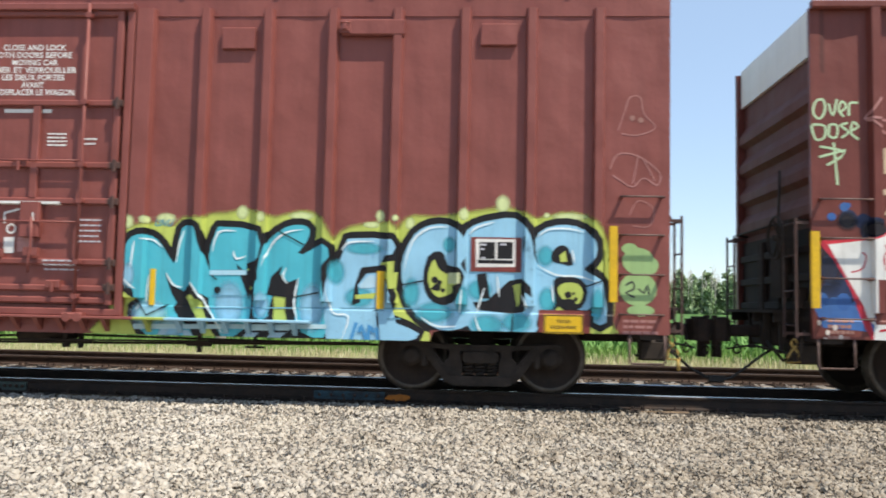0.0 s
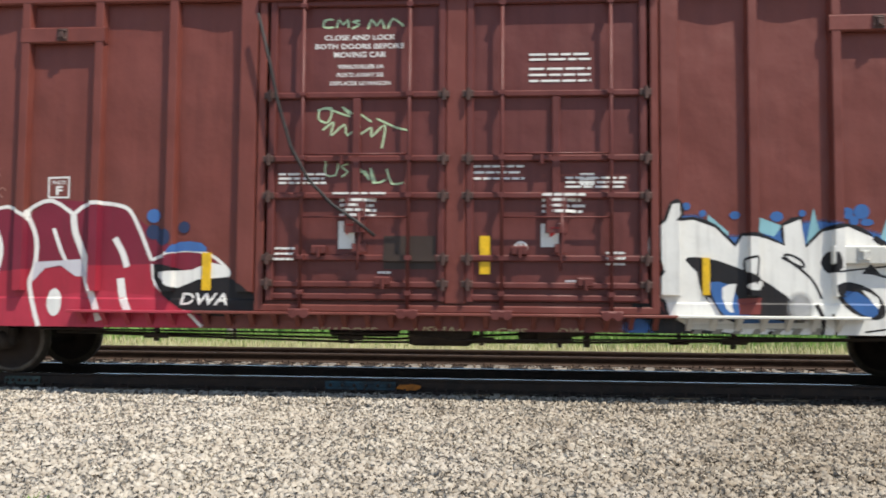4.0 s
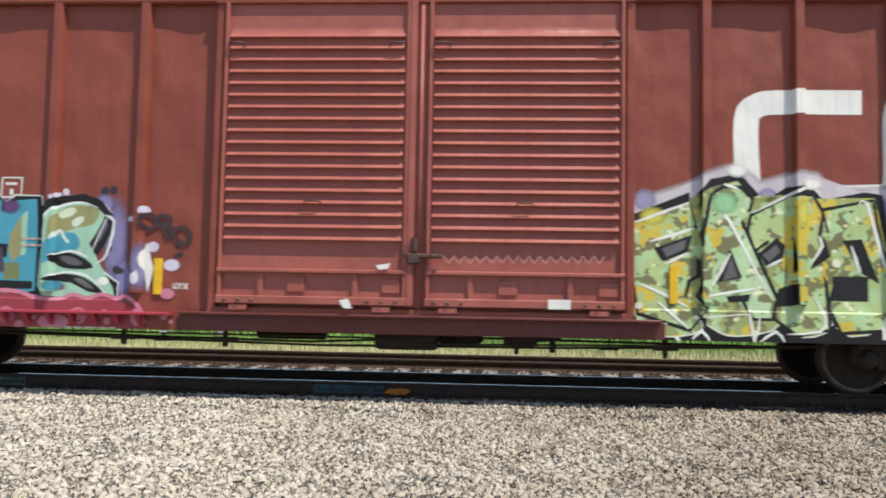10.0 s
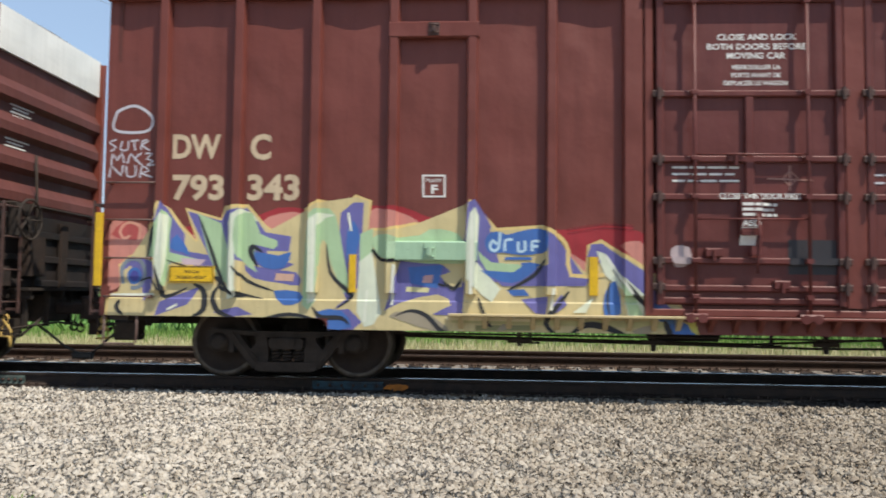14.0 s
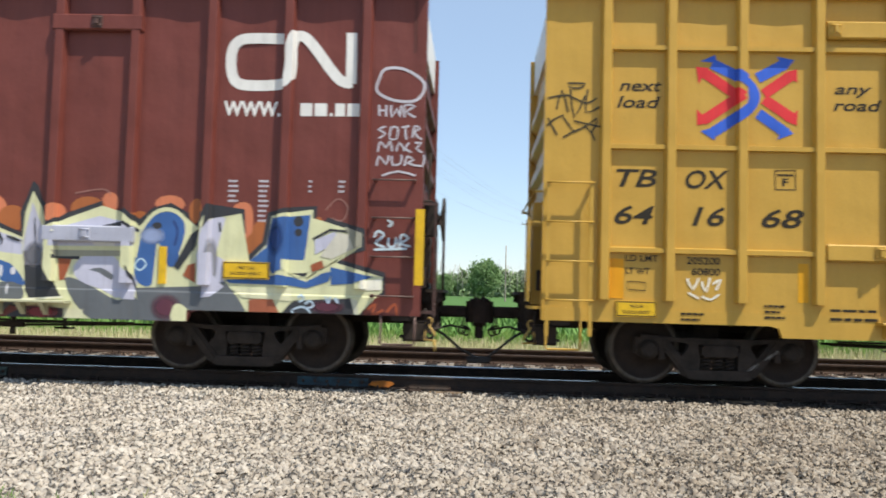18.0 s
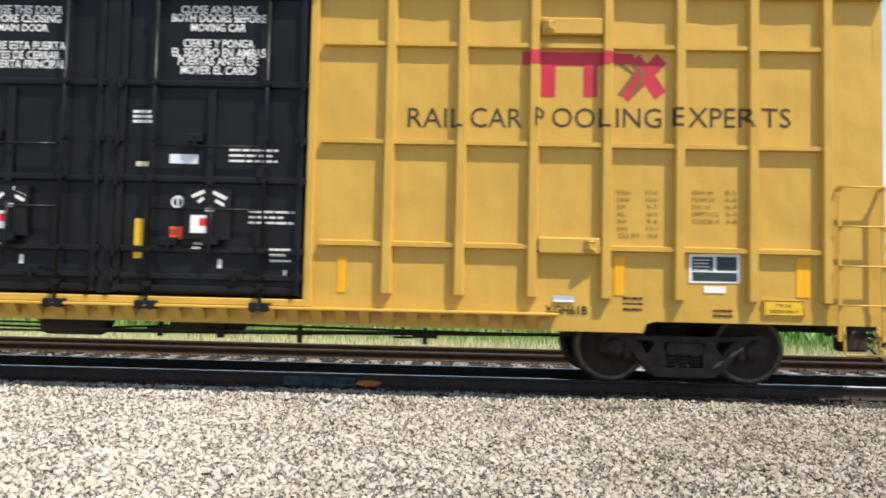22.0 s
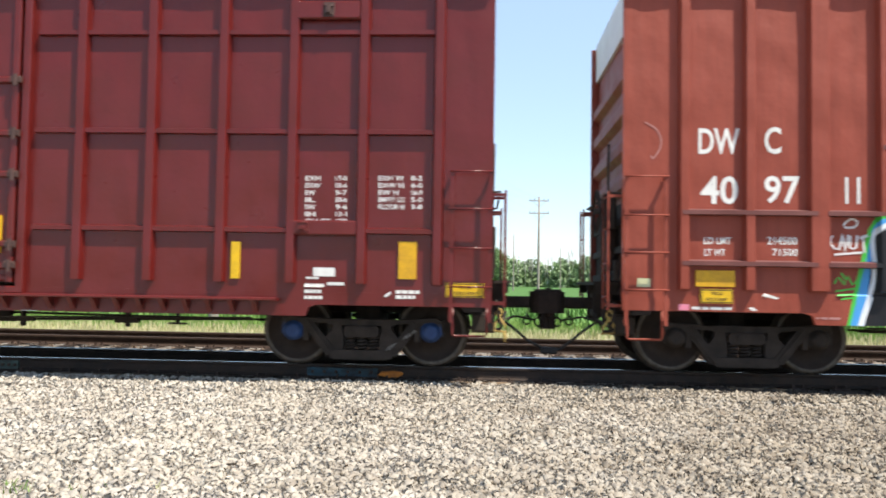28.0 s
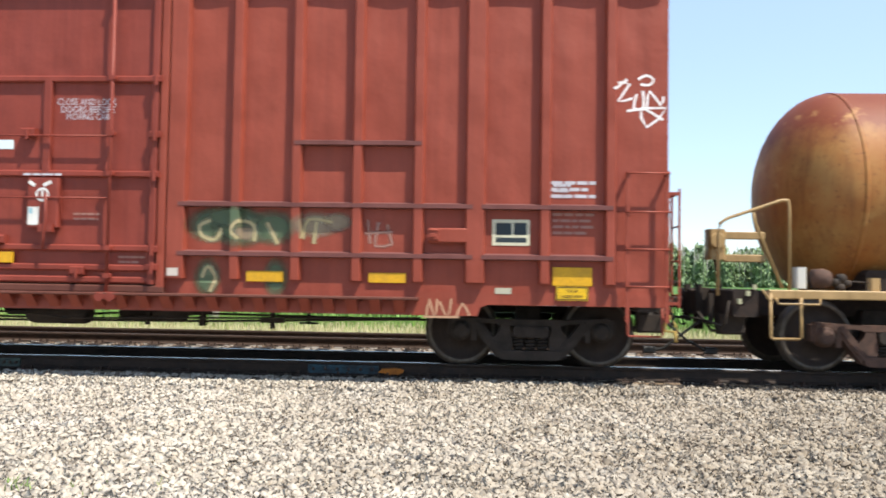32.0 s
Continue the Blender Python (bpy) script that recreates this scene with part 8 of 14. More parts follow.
p.line(C["ghost"],[(2.996,2.35),(3.04,2.31),(3.083,2.35),(3.128,2.31),(3.171,2.35),(3.215,2.31),(3.259,2.35),(3.303,2.31),(3.346,2.35),(3.39,2.31)],0.014,2)
p.line(C["white"],[(4.012,2.56),(4.279,2.57),(4.281,2.31),(4.015,2.31)],0.03,0,True)
p.text(C["white"], "PLATE", 4.061, 2.481, 0.044, 0.177, 0.01)
p.text(C["white"], "F", 4.11, 2.343, 0.112, 0.088, 0.03)
p.lines(C["ghost"],0.167,0.466,1.041,4,0.068,0.041,11)
p.text(C["maroon"], "9 13", 3.398, 0.701, 0.110, 0.339, 0.02, 0.2)
p.done("lettering", "cream reporting marks and chalk tags")

p = Art(box_b, "door")
p.text(C["white"], "CLOSE AND LOCK", 7.584, 4.294, 0.064, 0.898, 0.015)
p.text(C["white"], "BOTH DOORS BEFORE", 7.466, 4.182, 0.062, 1.124, 0.015)
p.text(C["white"], "MOVING CAR", 7.707, 4.072, 0.069, 0.657, 0.015)
p.text(C["white"], "VERROUILLER LA", 7.754, 3.93, 0.049, 0.581, 0.015)
p.text(C["white"], "PORTE AVANT DE", 7.747, 3.824, 0.050, 0.587, 0.015)
p.text(C["white"], "DEPLACER LE WAGON", 7.664, 3.719, 0.048, 0.758, 0.015)
p.line(srgb(176,200,160),[(7.689,4.56),(7.585,4.55),(7.571,4.46),(7.695,4.46)],0.025,2)
p.line(srgb(176,200,160),[(7.736,4.45),(7.764,4.56),(7.819,4.49),(7.875,4.56),(7.888,4.45)],0.025,2)
p.line(srgb(176,200,160),[(8.033,4.54),(7.929,4.53),(8.025,4.49),(7.929,4.44)],0.025,2)
p.line(srgb(176,200,160),[(8.135,4.43),(8.177,4.55),(8.244,4.47),(8.3,4.55),(8.34,4.43)],0.025,2)
p.line(srgb(176,200,160),[(8.381,4.43),(8.45,4.56),(8.585,4.46)],0.025,2)
p.line(srgb(176,200,160),[(7.511,3.4),(7.683,3.43),(7.648,3.25),(7.525,3.29),(7.58,3.43),(7.921,3.32),(7.82,3.44),(8.057,3.29),(7.99,3.39),(8.193,3.25)],0.022,3)
p.line(srgb(176,200,160),[(7.579,3.15),(7.716,3.25),(7.681,3.08),(7.853,3.22),(7.886,3.08),(8.057,3.22),(8.022,3.08),(8.192,3.18),(8.191,3.06),(8.362,3.21),(8.326,2.92)],0.022,3)
p.line(srgb(176,200,160),[(8.261,3.29),(8.497,3.18),(8.665,3.14)],0.022,3)
p.line(srgb(176,200,160),[(7.632,2.75),(7.617,2.59),(7.747,2.58),(7.782,2.73)],0.022,2)
p.line(srgb(176,200,160),[(7.904,2.72),(7.815,2.69),(7.903,2.62),(7.821,2.56)],0.022,2)
p.line(srgb(176,200,160),[(7.984,2.52),(8.019,2.7),(8.173,2.52),(8.12,2.63),(8.039,2.6)],0.022,2)
p.line(srgb(176,200,160),[(8.254,2.49),(8.188,2.67)],0.022,2)
p.line(srgb(176,200,160),[(8.188,2.67),(8.227,2.48),(8.376,2.52)],0.022,2)
p.line(srgb(176,200,160),[(8.391,2.66),(8.456,2.47),(8.604,2.49)],0.022,2)
p.lines(C["white"],7.029,7.631,2.608,3,0.055,0.027,21)
p.lines(C["white"],7.725,8.388,2.363,1,0.055,0.027,22)
p.lines(C["white"],7.806,8.266,2.28,4,0.062,0.034,23)
p.bar(C["white"],7.796,1.661,8.007,2.005)
p.bar(C["red"],7.898,1.833,8.007,1.957)
p.lines(C["white"],6.994,7.247,1.678,3,0.068,0.027,24)
p.lines(C["white"],8.298,8.478,1.384,1,0.055,0.027,25)
p.bar(srgb(58,46,40),8.365,1.412,9.009,1.823)
p.lines(C["white"],10.151,10.909,4.088,2,0.062,0.027,26)
p.lines(C["white"],10.147,10.905,3.908,3,0.075,0.027,27)
p.lines(C["white"],9.474,10.095,2.698,3,0.075,0.027,28)
p.lines(C["white"],10.31,10.831,2.348,4,0.068,0.034,29)
p.bar(C["white"],10.295,1.692,10.51,1.976)
p.bar(C["red"],10.402,1.814,10.509,1.922)
p.spot(C["white"],10.054,1.685,0.0822)
p.spot(C["brown"],10.054,1.685,0.0548)
p.bar(C["white"],10.04,1.624,10.068,1.739)
p.lines(C["white"],10.773,10.955,2.598,3,0.062,0.027,30)
p.lines(C["white"],10.597,11.325,2.554,3,0.055,0.027,31)
p.lines(C["white"],11.079,11.327,1.637,3,0.068,0.027,32)
p.lines(C["ltgrey"],10.591,10.738,1.292,1,0.055,0.027,33)
p.done("stencils", "white door stencils with green tags")

reflector(box_b, 9.614, 1.591, 0.127, 0.467, -1.545)
p = Art(box_b)
p.text(srgb(170, 158, 118), "RHADOSE", 7.474, 0.596, 0.097, 0.817, 0, 0.15)
p.text(srgb(176, 164, 120), "USUAL", 8.755, 0.612, 0.101, 0.620, 0, 0.15)
p.text(srgb(176, 164, 120), "CMS", 9.752, 0.617, 0.085, 0.379, 0, 0.15)
p.text(srgb(170, 158, 118), "DW", 10.503, 0.626, 0.084, 0.324, 0, 0.15)
p.done("sill_tags", "pale chalk tags along the door track")

p = Art(box_b)
p.line(C["white"],[(16.57,4.25),(16.15,4.26),(16.01,4.21),(15.96,4.08),(15.97,3.83),(16.03,3.69),(16.19,3.64),(16.54,3.64),(16.69,3.7),(16.73,3.86),(16.73,4.13),(16.79,4.26),(16.9,4.24),(17.01,4.13),(17.32,3.77),(17.44,3.7),(17.46,3.7)],0.135,3)
p.line(C["white"],[(17.46,3.69),(17.46,4.34)],0.135,0)
p.text(C["white"], "WWW.", 15.883, 3.296, 0.167, 0.685, 0.035)
p.bar(C["white"],16.862,3.3,17,3.448)
p.bar(C["white"],17.029,3.299,17.194,3.447)
p.bar(C["white"],17.23,3.299,17.264,3.334)
p.bar(C["white"],17.299,3.299,17.374,3.446)
p.bar(C["white"],17.395,3.298,17.553,3.445)
p.lines(C["ltgrey"],15.965,16.084,2.42,4,0.062,0.027,818)
p.lines(C["ltgrey"],16.384,16.488,2.421,5,0.062,0.027,878)
p.lines(C["ltgrey"],16.959,17.028,2.423,3,0.062,0.027,961)
p.lines(C["ltgrey"],17.379,17.468,2.425,4,0.062,0.027,1022)
p.fill(srgb(128,172,180),[(12.3,2.1),(12.55,1.88),(12.44,1.83),(12.3,1.96)])
p.fill(srgb(128,172,180),[(12.89,2.07),(13.17,1.96),(13.08,1.83),(12.87,1.89)])
p.fill(srgb(128,172,180),[(13.54,2.17),(13.6,1.89),(13.44,1.69)])
p.fill(srgb(128,172,180),[(14.38,2.02),(14.57,1.72),(14.69,1.9),(14.81,1.59),(14.91,2.1),(15.06,1.68),(15.15,1.94),(15.17,1.65),(14.68,1.54),(14.31,1.79)])
p.fill(srgb(128,172,180),[(11.53,1.62),(11.56,1.8),(11.65,1.69)])
p.fill(srgb(128,172,180),[(11.74,2.1),(11.67,1.95),(11.6,1.8)])
p.haze(srgb(52,92,146),[(11.92,1.99),(12.17,2.06),(12.55,1.81),(13.01,1.85),(13.27,1.93),(13.64,2),(14.23,1.86),(15.04,1.68),(15.22,2.05),(15.55,1.98),(15.55,1.8),(15.05,1.43),(14.24,1.71),(12.6,1.63)],0.05,2)
p.fill(srgb(128,172,180),[(12.3,2.1),(12.55,1.85),(12.44,1.81),(12.32,1.96)])
p.fill(srgb(128,172,180),[(12.89,2.07),(13.17,1.96),(13.08,1.83),(12.87,1.89)])
p.fill(srgb(128,172,180),[(13.54,2.18),(13.61,1.89),(13.44,1.69)])
p.fill(srgb(128,172,180),[(14.31,1.82),(14.39,2.06),(14.57,1.72),(14.69,1.9),(14.81,1.59),(14.91,2.12),(15.06,1.68),(15.15,1.94),(15.17,1.61),(14.68,1.54)])
p.spot(srgb(52,92,146),12.047,2.195,0.0494)
p.spot(srgb(52,92,146),12.241,2.11,0.0424)
p.spot(srgb(52,92,146),12.621,2.087,0.0636,0.0494)
p.spot(srgb(52,92,146),13.111,2.071,0.0777,0.0636)
p.spot(srgb(52,92,146),13.41,2.11,0.0424)
p.spot(srgb(52,92,146),13.932,2.113,0.0706)
p.spot(srgb(52,92,146),14.098,2.132,0.0918)
p.spot(srgb(52,92,146),14.008,2.022,0.0565)
p.spot(srgb(52,92,146),14.157,2.004,0.0777,0.0424)
p.spot(srgb(52,92,146),14.552,2.153,0.0494,0.106)
p.spot(srgb(52,92,146),14.727,2.037,0.0353)
p.spot(srgb(52,92,146),15.364,2.157,0.0847,0.106)
p.spot(srgb(52,92,146),15.636,2.159,0.0777,0.106)
p.spot(srgb(52,92,146),15.818,2.069,0.0706)
p.spot(srgb(52,92,146),16.159,2.161,0.0494)
p.spot(srgb(52,92,146),11.443,1.987,0.0565)
p.spot(srgb(52,92,146),11.513,2.155,0.0353)
p.spot(srgb(52,92,146),11.364,2.023,0.0424)
p.fill(C["black"],[(11.4,1.13),(11.55,1.25),(11.79,0.882),(12.1,0.703),(12.03,0.593),(11.58,0.585),(11.38,0.729)])
p.puff(srgb(52,92,146),11.456,0.73,0.212,0.177)
p.line(C["black"],[(11.57,1.69),(11.62,1.88),(11.79,2.01),(11.86,2.21),(11.96,2.23),(11.98,2.1),(11.9,2.01),(12.13,2.03),(12.38,1.94),(12.62,1.7),(12.71,1.84),(12.97,1.81),(13.2,1.72),(13.19,1.96),(13.39,2.04),(13.34,1.89),(13.42,1.67),(13.64,1.89),(13.94,1.95),(14.18,1.84),(14.22,1.59)],0.075,2)
p.line(C["black"],[(14.23,1.82),(14.46,1.66),(14.68,1.55),(15.01,1.38),(15.17,1.65),(15.2,2.07),(15.31,2.15),(15.44,2.05),(15.44,1.8),(15.52,1.33),(15.74,1.04),(15.99,0.828),(15.96,0.693),(14.77,0.631),(13.6,0.618),(13.08,0.617)],0.075,2)
p.line(C["black"],[(13.08,0.617),(12.1,0.722),(11.83,0.882),(11.79,1.06),(11.56,1.17),(11.77,1.39),(11.77,1.53),(11.61,1.58),(11.57,1.69)],0.075,2)
p.fill(srgb(214,212,206),[(11.57,1.69),(11.62,1.88),(11.79,2.01),(11.86,2.21),(11.96,2.23),(11.98,2.1),(11.9,2.01),(12.13,2.03),(12.38,1.94),(12.62,1.7),(12.71,1.84),(12.97,1.81),(13.2,1.72),(13.19,1.96),(13.39,2.04),(13.34,1.89),(13.42,1.67),(13.64,1.89),(13.94,1.95),(14.18,1.84),(14.22,1.59),(14.23,1.82),(14.46,1.66),(14.68,1.55),(15.01,1.38),(15.17,1.65),(15.2,2.07),(15.31,2.15),(15.44,2.05),(15.44,1.8),(15.52,1.33),(15.74,1.04),(15.99,0.828),(15.96,0.693),(14.77,0.631),(13.6,0.618),(13.08,0.617),(12.1,0.722),(11.83,0.882),(11.79,1.06),(11.56,1.17),(11.77,1.39),(11.77,1.53),(11.61,1.58)],1)
p.fill(C["black"],[(12.03,1.54),(12.13,1.58),(12.41,1.54),(12.83,1.37),(13.21,1.12),(13.4,0.905),(13.38,0.76),(13.19,0.713),(12.82,0.744),(12.47,0.848),(12.26,1.09),(12.18,1.29),(12.2,1.36)],2)
p.fill(srgb(52,92,146),[(12.32,1.28),(12.54,1.25),(12.65,1.08),(12.74,0.895),(13.22,0.811),(13.12,0.734),(12.78,0.765),(12.47,0.891),(12.35,1.11)],2)
p.fill(srgb(214,212,206),[(12.46,1.21),(12.63,1.26),(12.54,1.13),(12.59,0.922),(12.5,0.965)],2)
p.fill(srgb(214,212,206),[(12.76,1.26),(12.93,1.3),(12.91,1.2),(12.78,1.19)],2)
p.fill(srgb(150,150,154),[(12.27,1.11),(12.32,1.09),(12.48,0.818),(12.42,0.799)])
p.fill(C["black"],[(13.61,1.51),(13.68,1.64),(13.8,1.64),(13.83,1.46),(13.7,1.39)],2)
p.fill(C["black"],[(13.76,1.25),(13.95,1.29),(14.2,1.2),(14.34,1.02),(14.32,0.875),(14.17,0.844),(13.94,0.941),(13.81,1.09)],2)
p.fill(srgb(52,92,146),[(13.84,1.15),(14.04,1.17),(14.26,0.982),(14.19,0.873),(14.01,0.949)],2)
p.fill(srgb(214,212,206),[(14.08,1.2),(14.27,1.1),(14.26,0.971),(14.16,1.1)],2)
p.fill(C["black"],[(14.08,1.39),(14.19,1.51),(14.34,1.34),(14.21,1.38)])
p.line(C["black"],[(12.73,1.4),(12.73,1.55),(12.86,1.59)],0.03,3)
p.line(C["black"],[(12.87,1.58),(12.84,1.26)],0.02,3)
p.line(C["black"],[(13.16,1.58),(13.4,1.46),(13.39,1.54),(13.26,1.61),(13.2,1.58),(13.49,1.34),(13.62,1.09)],0.03,3)
p.line(C["black"],[(14.23,1.82),(14.5,1.61),(14.83,1.43),(15.05,1.29),(15.33,1.12)],0.06,3)
p.line(C["black"],[(14.67,1.35),(14.8,1.21),(14.93,1.11)],0.05,3)
p.line(C["black"],[(14.83,1.52),(14.99,1.45),(14.96,1.61)],0.04,3)
p.line(C["black"],[(15.28,1.72),(15.41,1.78)],0.03,3)
p.line(C["black"],[(15.36,1.61),(15.52,1.29),(15.67,1.07),(15.99,0.835)],0.045,3)
p.line(C["black"],[(14.74,0.637),(14.71,0.959),(14.51,1.25),(14.32,1.37)],0.025,3)
p.line(C["black"],[(13.55,1.02),(13.63,0.836),(13.6,0.618)],0.05,3)
p.line(C["black"],[(13,0.699),(13.08,0.574),(13.07,0.429)],0.06,3)
p.line(C["black"],[(13.75,0.585),(13.78,0.766),(13.74,0.91)],0.03,3)
p.line(C["black"],[(14.1,0.699),(14.44,0.74),(14.34,0.648),(14.44,0.776)],0.02,3)
p.line(C["black"],[(13.77,1.41),(14.65,1.51)],0.02,3)
p.fill(srgb(96,34,40),[(14.56,1.1),(14.67,1.12),(14.7,0.923),(14.59,0.832)])
p.fill(srgb(110,50,46),[(12.64,1.08),(12.92,1.1),(12.9,0.898),(12.66,0.894)])
p.puff(srgb(150,150,150),13.368,0.977,0.177,0.212)
# slanted grey stripes paint the bracket shadows across the sill
p.fill(srgb(128,122,112),[(12.14,0.722),(12.24,0.724),(12.15,0.595),(12.05,0.593)])
p.fill(srgb(128,122,112),[(12.37,0.726),(12.47,0.727),(12.39,0.598),(12.28,0.597)])
p.fill(srgb(128,122,112),[(12.61,0.729),(12.7,0.731),(12.62,0.602),(12.51,0.601)])
p.fill(srgb(128,122,112),[(12.84,0.733),(12.94,0.734),(12.85,0.606),(12.75,0.604)])
p.fill(srgb(128,122,112),[(13.07,0.737),(13.17,0.738),(13.08,0.61),(12.98,0.608)])
p.fill(srgb(128,122,112),[(13.3,0.74),(13.4,0.742),(13.31,0.614),(13.21,0.612)])
p.fill(srgb(128,122,112),[(13.53,0.744),(13.63,0.745),(13.54,0.617),(13.44,0.616)])
p.fill(srgb(196,192,180),[(12.02,0.775),(13.6,0.806),(13.6,0.741),(12.03,0.709)])
p.fill(srgb(176,38,48),[(15.33,1.98),(15.46,1.98),(15.54,1.65),(15.71,1.19),(15.83,0.94),(15.96,0.835),(15.78,0.974),(15.56,1.29)])
p.fill(srgb(214,212,206),[(15.45,1.96),(15.77,2.01),(16.62,2.25),(16.6,1.48),(16.58,0.88),(16.43,0.785),(16,0.779),(15.78,1.01),(15.67,1.19),(15.52,1.65)])
p.line(srgb(170,38,48),[(15.67,1.55),(15.7,1.8),(15.77,1.8),(15.81,1.51),(15.79,1.19),(15.92,0.977),(15.74,1.08)],0.03,3)
p.line(srgb(170,38,48),[(15.82,1.48),(15.93,1.69),(15.85,1.82),(15.96,1.92),(15.89,1.76),(15.91,1.62),(15.99,1.69),(15.97,1.78),(16.04,1.84)],0.024,3)
p.line(srgb(170,38,48),[(15.95,1.6),(16.24,1.66),(16.38,1.82),(16.54,1.88),(16.49,1.73),(16.43,1.48),(16.4,1.12)],0.03,3)
p.line(srgb(170,38,48),[(15.92,1.19),(16.08,1.26),(16,1.18),(15.96,1.21),(16.24,1.18),(16.46,1.13)],0.016,3)
p.fill(srgb(176,38,48),[(16.29,1.77),(16.41,1.86),(16.53,1.87),(16.49,1.7),(16.45,1.55),(16.44,1.75)],2)
p.fill(srgb(150,40,56),[(16.43,0.806),(16.64,1.06),(16.64,0.81)])
p.line(srgb(150,40,50),[(15.44,1.97),(15.77,2.02),(16.62,2.26)],0.03,1)
p.bar(C["brown"],14.811,0.624,15.652,1.116)
p.bar(srgb(190,186,180),16.066,1.021,16.315,1.096)
p.fill(C["black"],[(16.65,1.79),(16.78,2.07),(17.13,2.23),(17.54,2.2),(17.71,2.04),(18.02,2.11),(17.94,1.94),(17.78,1.8),(18,1.7),(18.12,1.46),(18.1,1.29),(18,1.15),(17.96,0.808),(16.76,0.762),(16.66,1.13)])
p.fill(C["white"],[(16.71,1.79),(16.83,2.02),(17.13,2.16),(17.5,2.15),(17.65,2),(17.64,1.69),(17.59,1.49),(17.6,1.01),(17.54,0.856),(17.17,0.796),(16.83,0.845),(16.71,1.2)],3)
p.fill(C["black"],[(16.8,1.49),(16.86,1.67),(17.06,1.77),(17.27,1.73),(17.22,1.58),(16.93,1.44)],3)
p.fill(C["black"],[(16.78,0.927),(16.81,1.19),(17.23,1.29),(17.41,1.39),(17.51,1.49),(17.55,1.4),(17.41,1.18),(17.13,0.966)],3)
p.fill(C["white"],[(16.89,1.14),(17.2,1.24),(17,0.964),(16.86,0.942)],2)
p.fill(C["white"],[(17.27,1.21),(17.41,1.29),(17.34,1.14),(17.17,1.03)],2)
p.fill(C["white"],[(17.68,1.75),(17.93,1.74),(18.06,1.49),(18.06,1.29),(17.97,1.25),(17.91,0.842),(17.85,0.806),(17.82,1.08),(17.68,1.01)],2)
p.fill(C["white"],[(17.76,1.9),(17.95,2.05),(17.97,1.97),(17.84,1.87)])
p.bar(C["black"],17.036,1.363,17.213,1.593)
p.bar(C["black"],17.241,1.379,17.411,1.594)
p.line(C["white"],[(17.03,1.6),(17.42,1.6),(17.43,1.36),(17.03,1.36)],0.012,0,True)
p.done("graffiti", "white block graffiti with black eye shapes and blue spikes", True)

warning_plate(box_b, 15.261, 0.839, 0.473, 0.208)
reflector(box_b, 12.270, 1.349, 0.087, 0.450)
reflector(box_b, 15.230, 1.392, 0.090, 0.448)
reflector(box_b, 18.403, 1.650, 0.116, 0.924, -1.61)
p = Art(box_c)
p.spot(C["dkgrey"],0.378,3.664,0.342,0.37)
p.spot(srgb(150,70,52),0.436,3.693,0.137,0.158)
p.line(C["dkgrey"],[(0.349,3.64),(0.391,3.71),(0.451,3.64),(0.493,3.71),(0.538,3.66)],0.02,2)
p.bar(C["white"],0.937,3.341,1.163,3.614)
p.bar(C["white"],1.211,3.339,1.43,3.611)
p.bar(C["white"],1.506,3.337,1.703,3.609)
p.bar(C["white"],2.135,3.332,2.353,3.603)
p.bar(C["white"],2.42,3.33,2.63,3.6)
p.bar(C["white"],2.703,3.328,2.75,3.599)
p.bar(C["white"],3.225,3.324,3.449,3.592)
p.bar(C["white"],3.52,3.322,3.722,3.59)
p.bar(C["white"],0.975,2.91,1.164,3.181)
p.bar(C["white"],1.212,2.909,1.451,3.18)
p.bar(C["white"],1.506,2.907,1.702,3.178)
p.bar(C["white"],2.12,2.904,2.137,3.175)
p.bar(C["white"],2.205,2.904,2.443,3.173)
p.bar(C["white"],2.517,2.902,2.754,3.171)
p.bar(C["white"],3.221,2.899,3.443,3.166)
p.bar(C["white"],3.514,2.897,3.681,3.165)
p.text(C["white"], "IC", 1.116, 2.324, 0.256, 0.346, 0.03)
p.text(C["white"], "533", 2.113, 2.316, 0.260, 0.604, 0.03)
p.text(C["white"], "162", 3.259, 2.307, 0.265, 0.590, 0.03)
p.line(C["white"],[(4.582,2.56),(4.843,2.56),(4.841,2.31),(4.581,2.31)],0.025,0,True)
p.lines(C["white"],4.63,4.788,2.5,1,0.055,0.034,50)
p.bar(C["white"],4.691,2.333,4.732,2.417)
p.text(C["white"], "LD LMT", 0.853, 1.878, 0.071, 0.385, 0.02)
p.text(C["white"], "211900", 1.382, 1.878, 0.078, 0.332, 0.02)
p.text(C["white"], "LT WT", 0.856, 1.722, 0.071, 0.313, 0.02)
p.text(C["white"], "74100", 1.441, 1.717, 0.084, 0.276, 0.02)
p.bar(C["cream"],0.861,1.174,1.654,1.304)
p.bar(srgb(150,110,40),0.882,1.202,1.633,1.276)
p.lines(C["ltgrey"],2.215,2.342,2.055,7,0.058,0.027,648)
p.lines(C["ltgrey"],2.469,2.596,2.055,7,0.058,0.027,684)
p.line(C["faint"],[(0.679,1.96),(0.655,1.74),(0.717,1.53),(0.663,1.39),(0.709,1.26)],0.02,5)
p.spot(C["lav"],1.531,1.436,0.0959,0.0753)
p.spot(C["lav"],1.405,1.393,0.0822,0.0548)
p.line(C["ghost"],[(0.892,1.39),(0.962,1.46),(0.936,1.32),(1.035,1.39),(1.008,1.32)],0.02,3)
p.line(C["ghost"],[(1.387,1.57),(1.492,1.64),(1.459,1.5),(1.544,1.53)],0.02,3)
p.spot(C["navy"],1.185,1.008,0.000685)
p.spot(C["navy"],1.326,1.043,0.000685)
p.spot(C["navy"],1.503,1.01,0.000685)
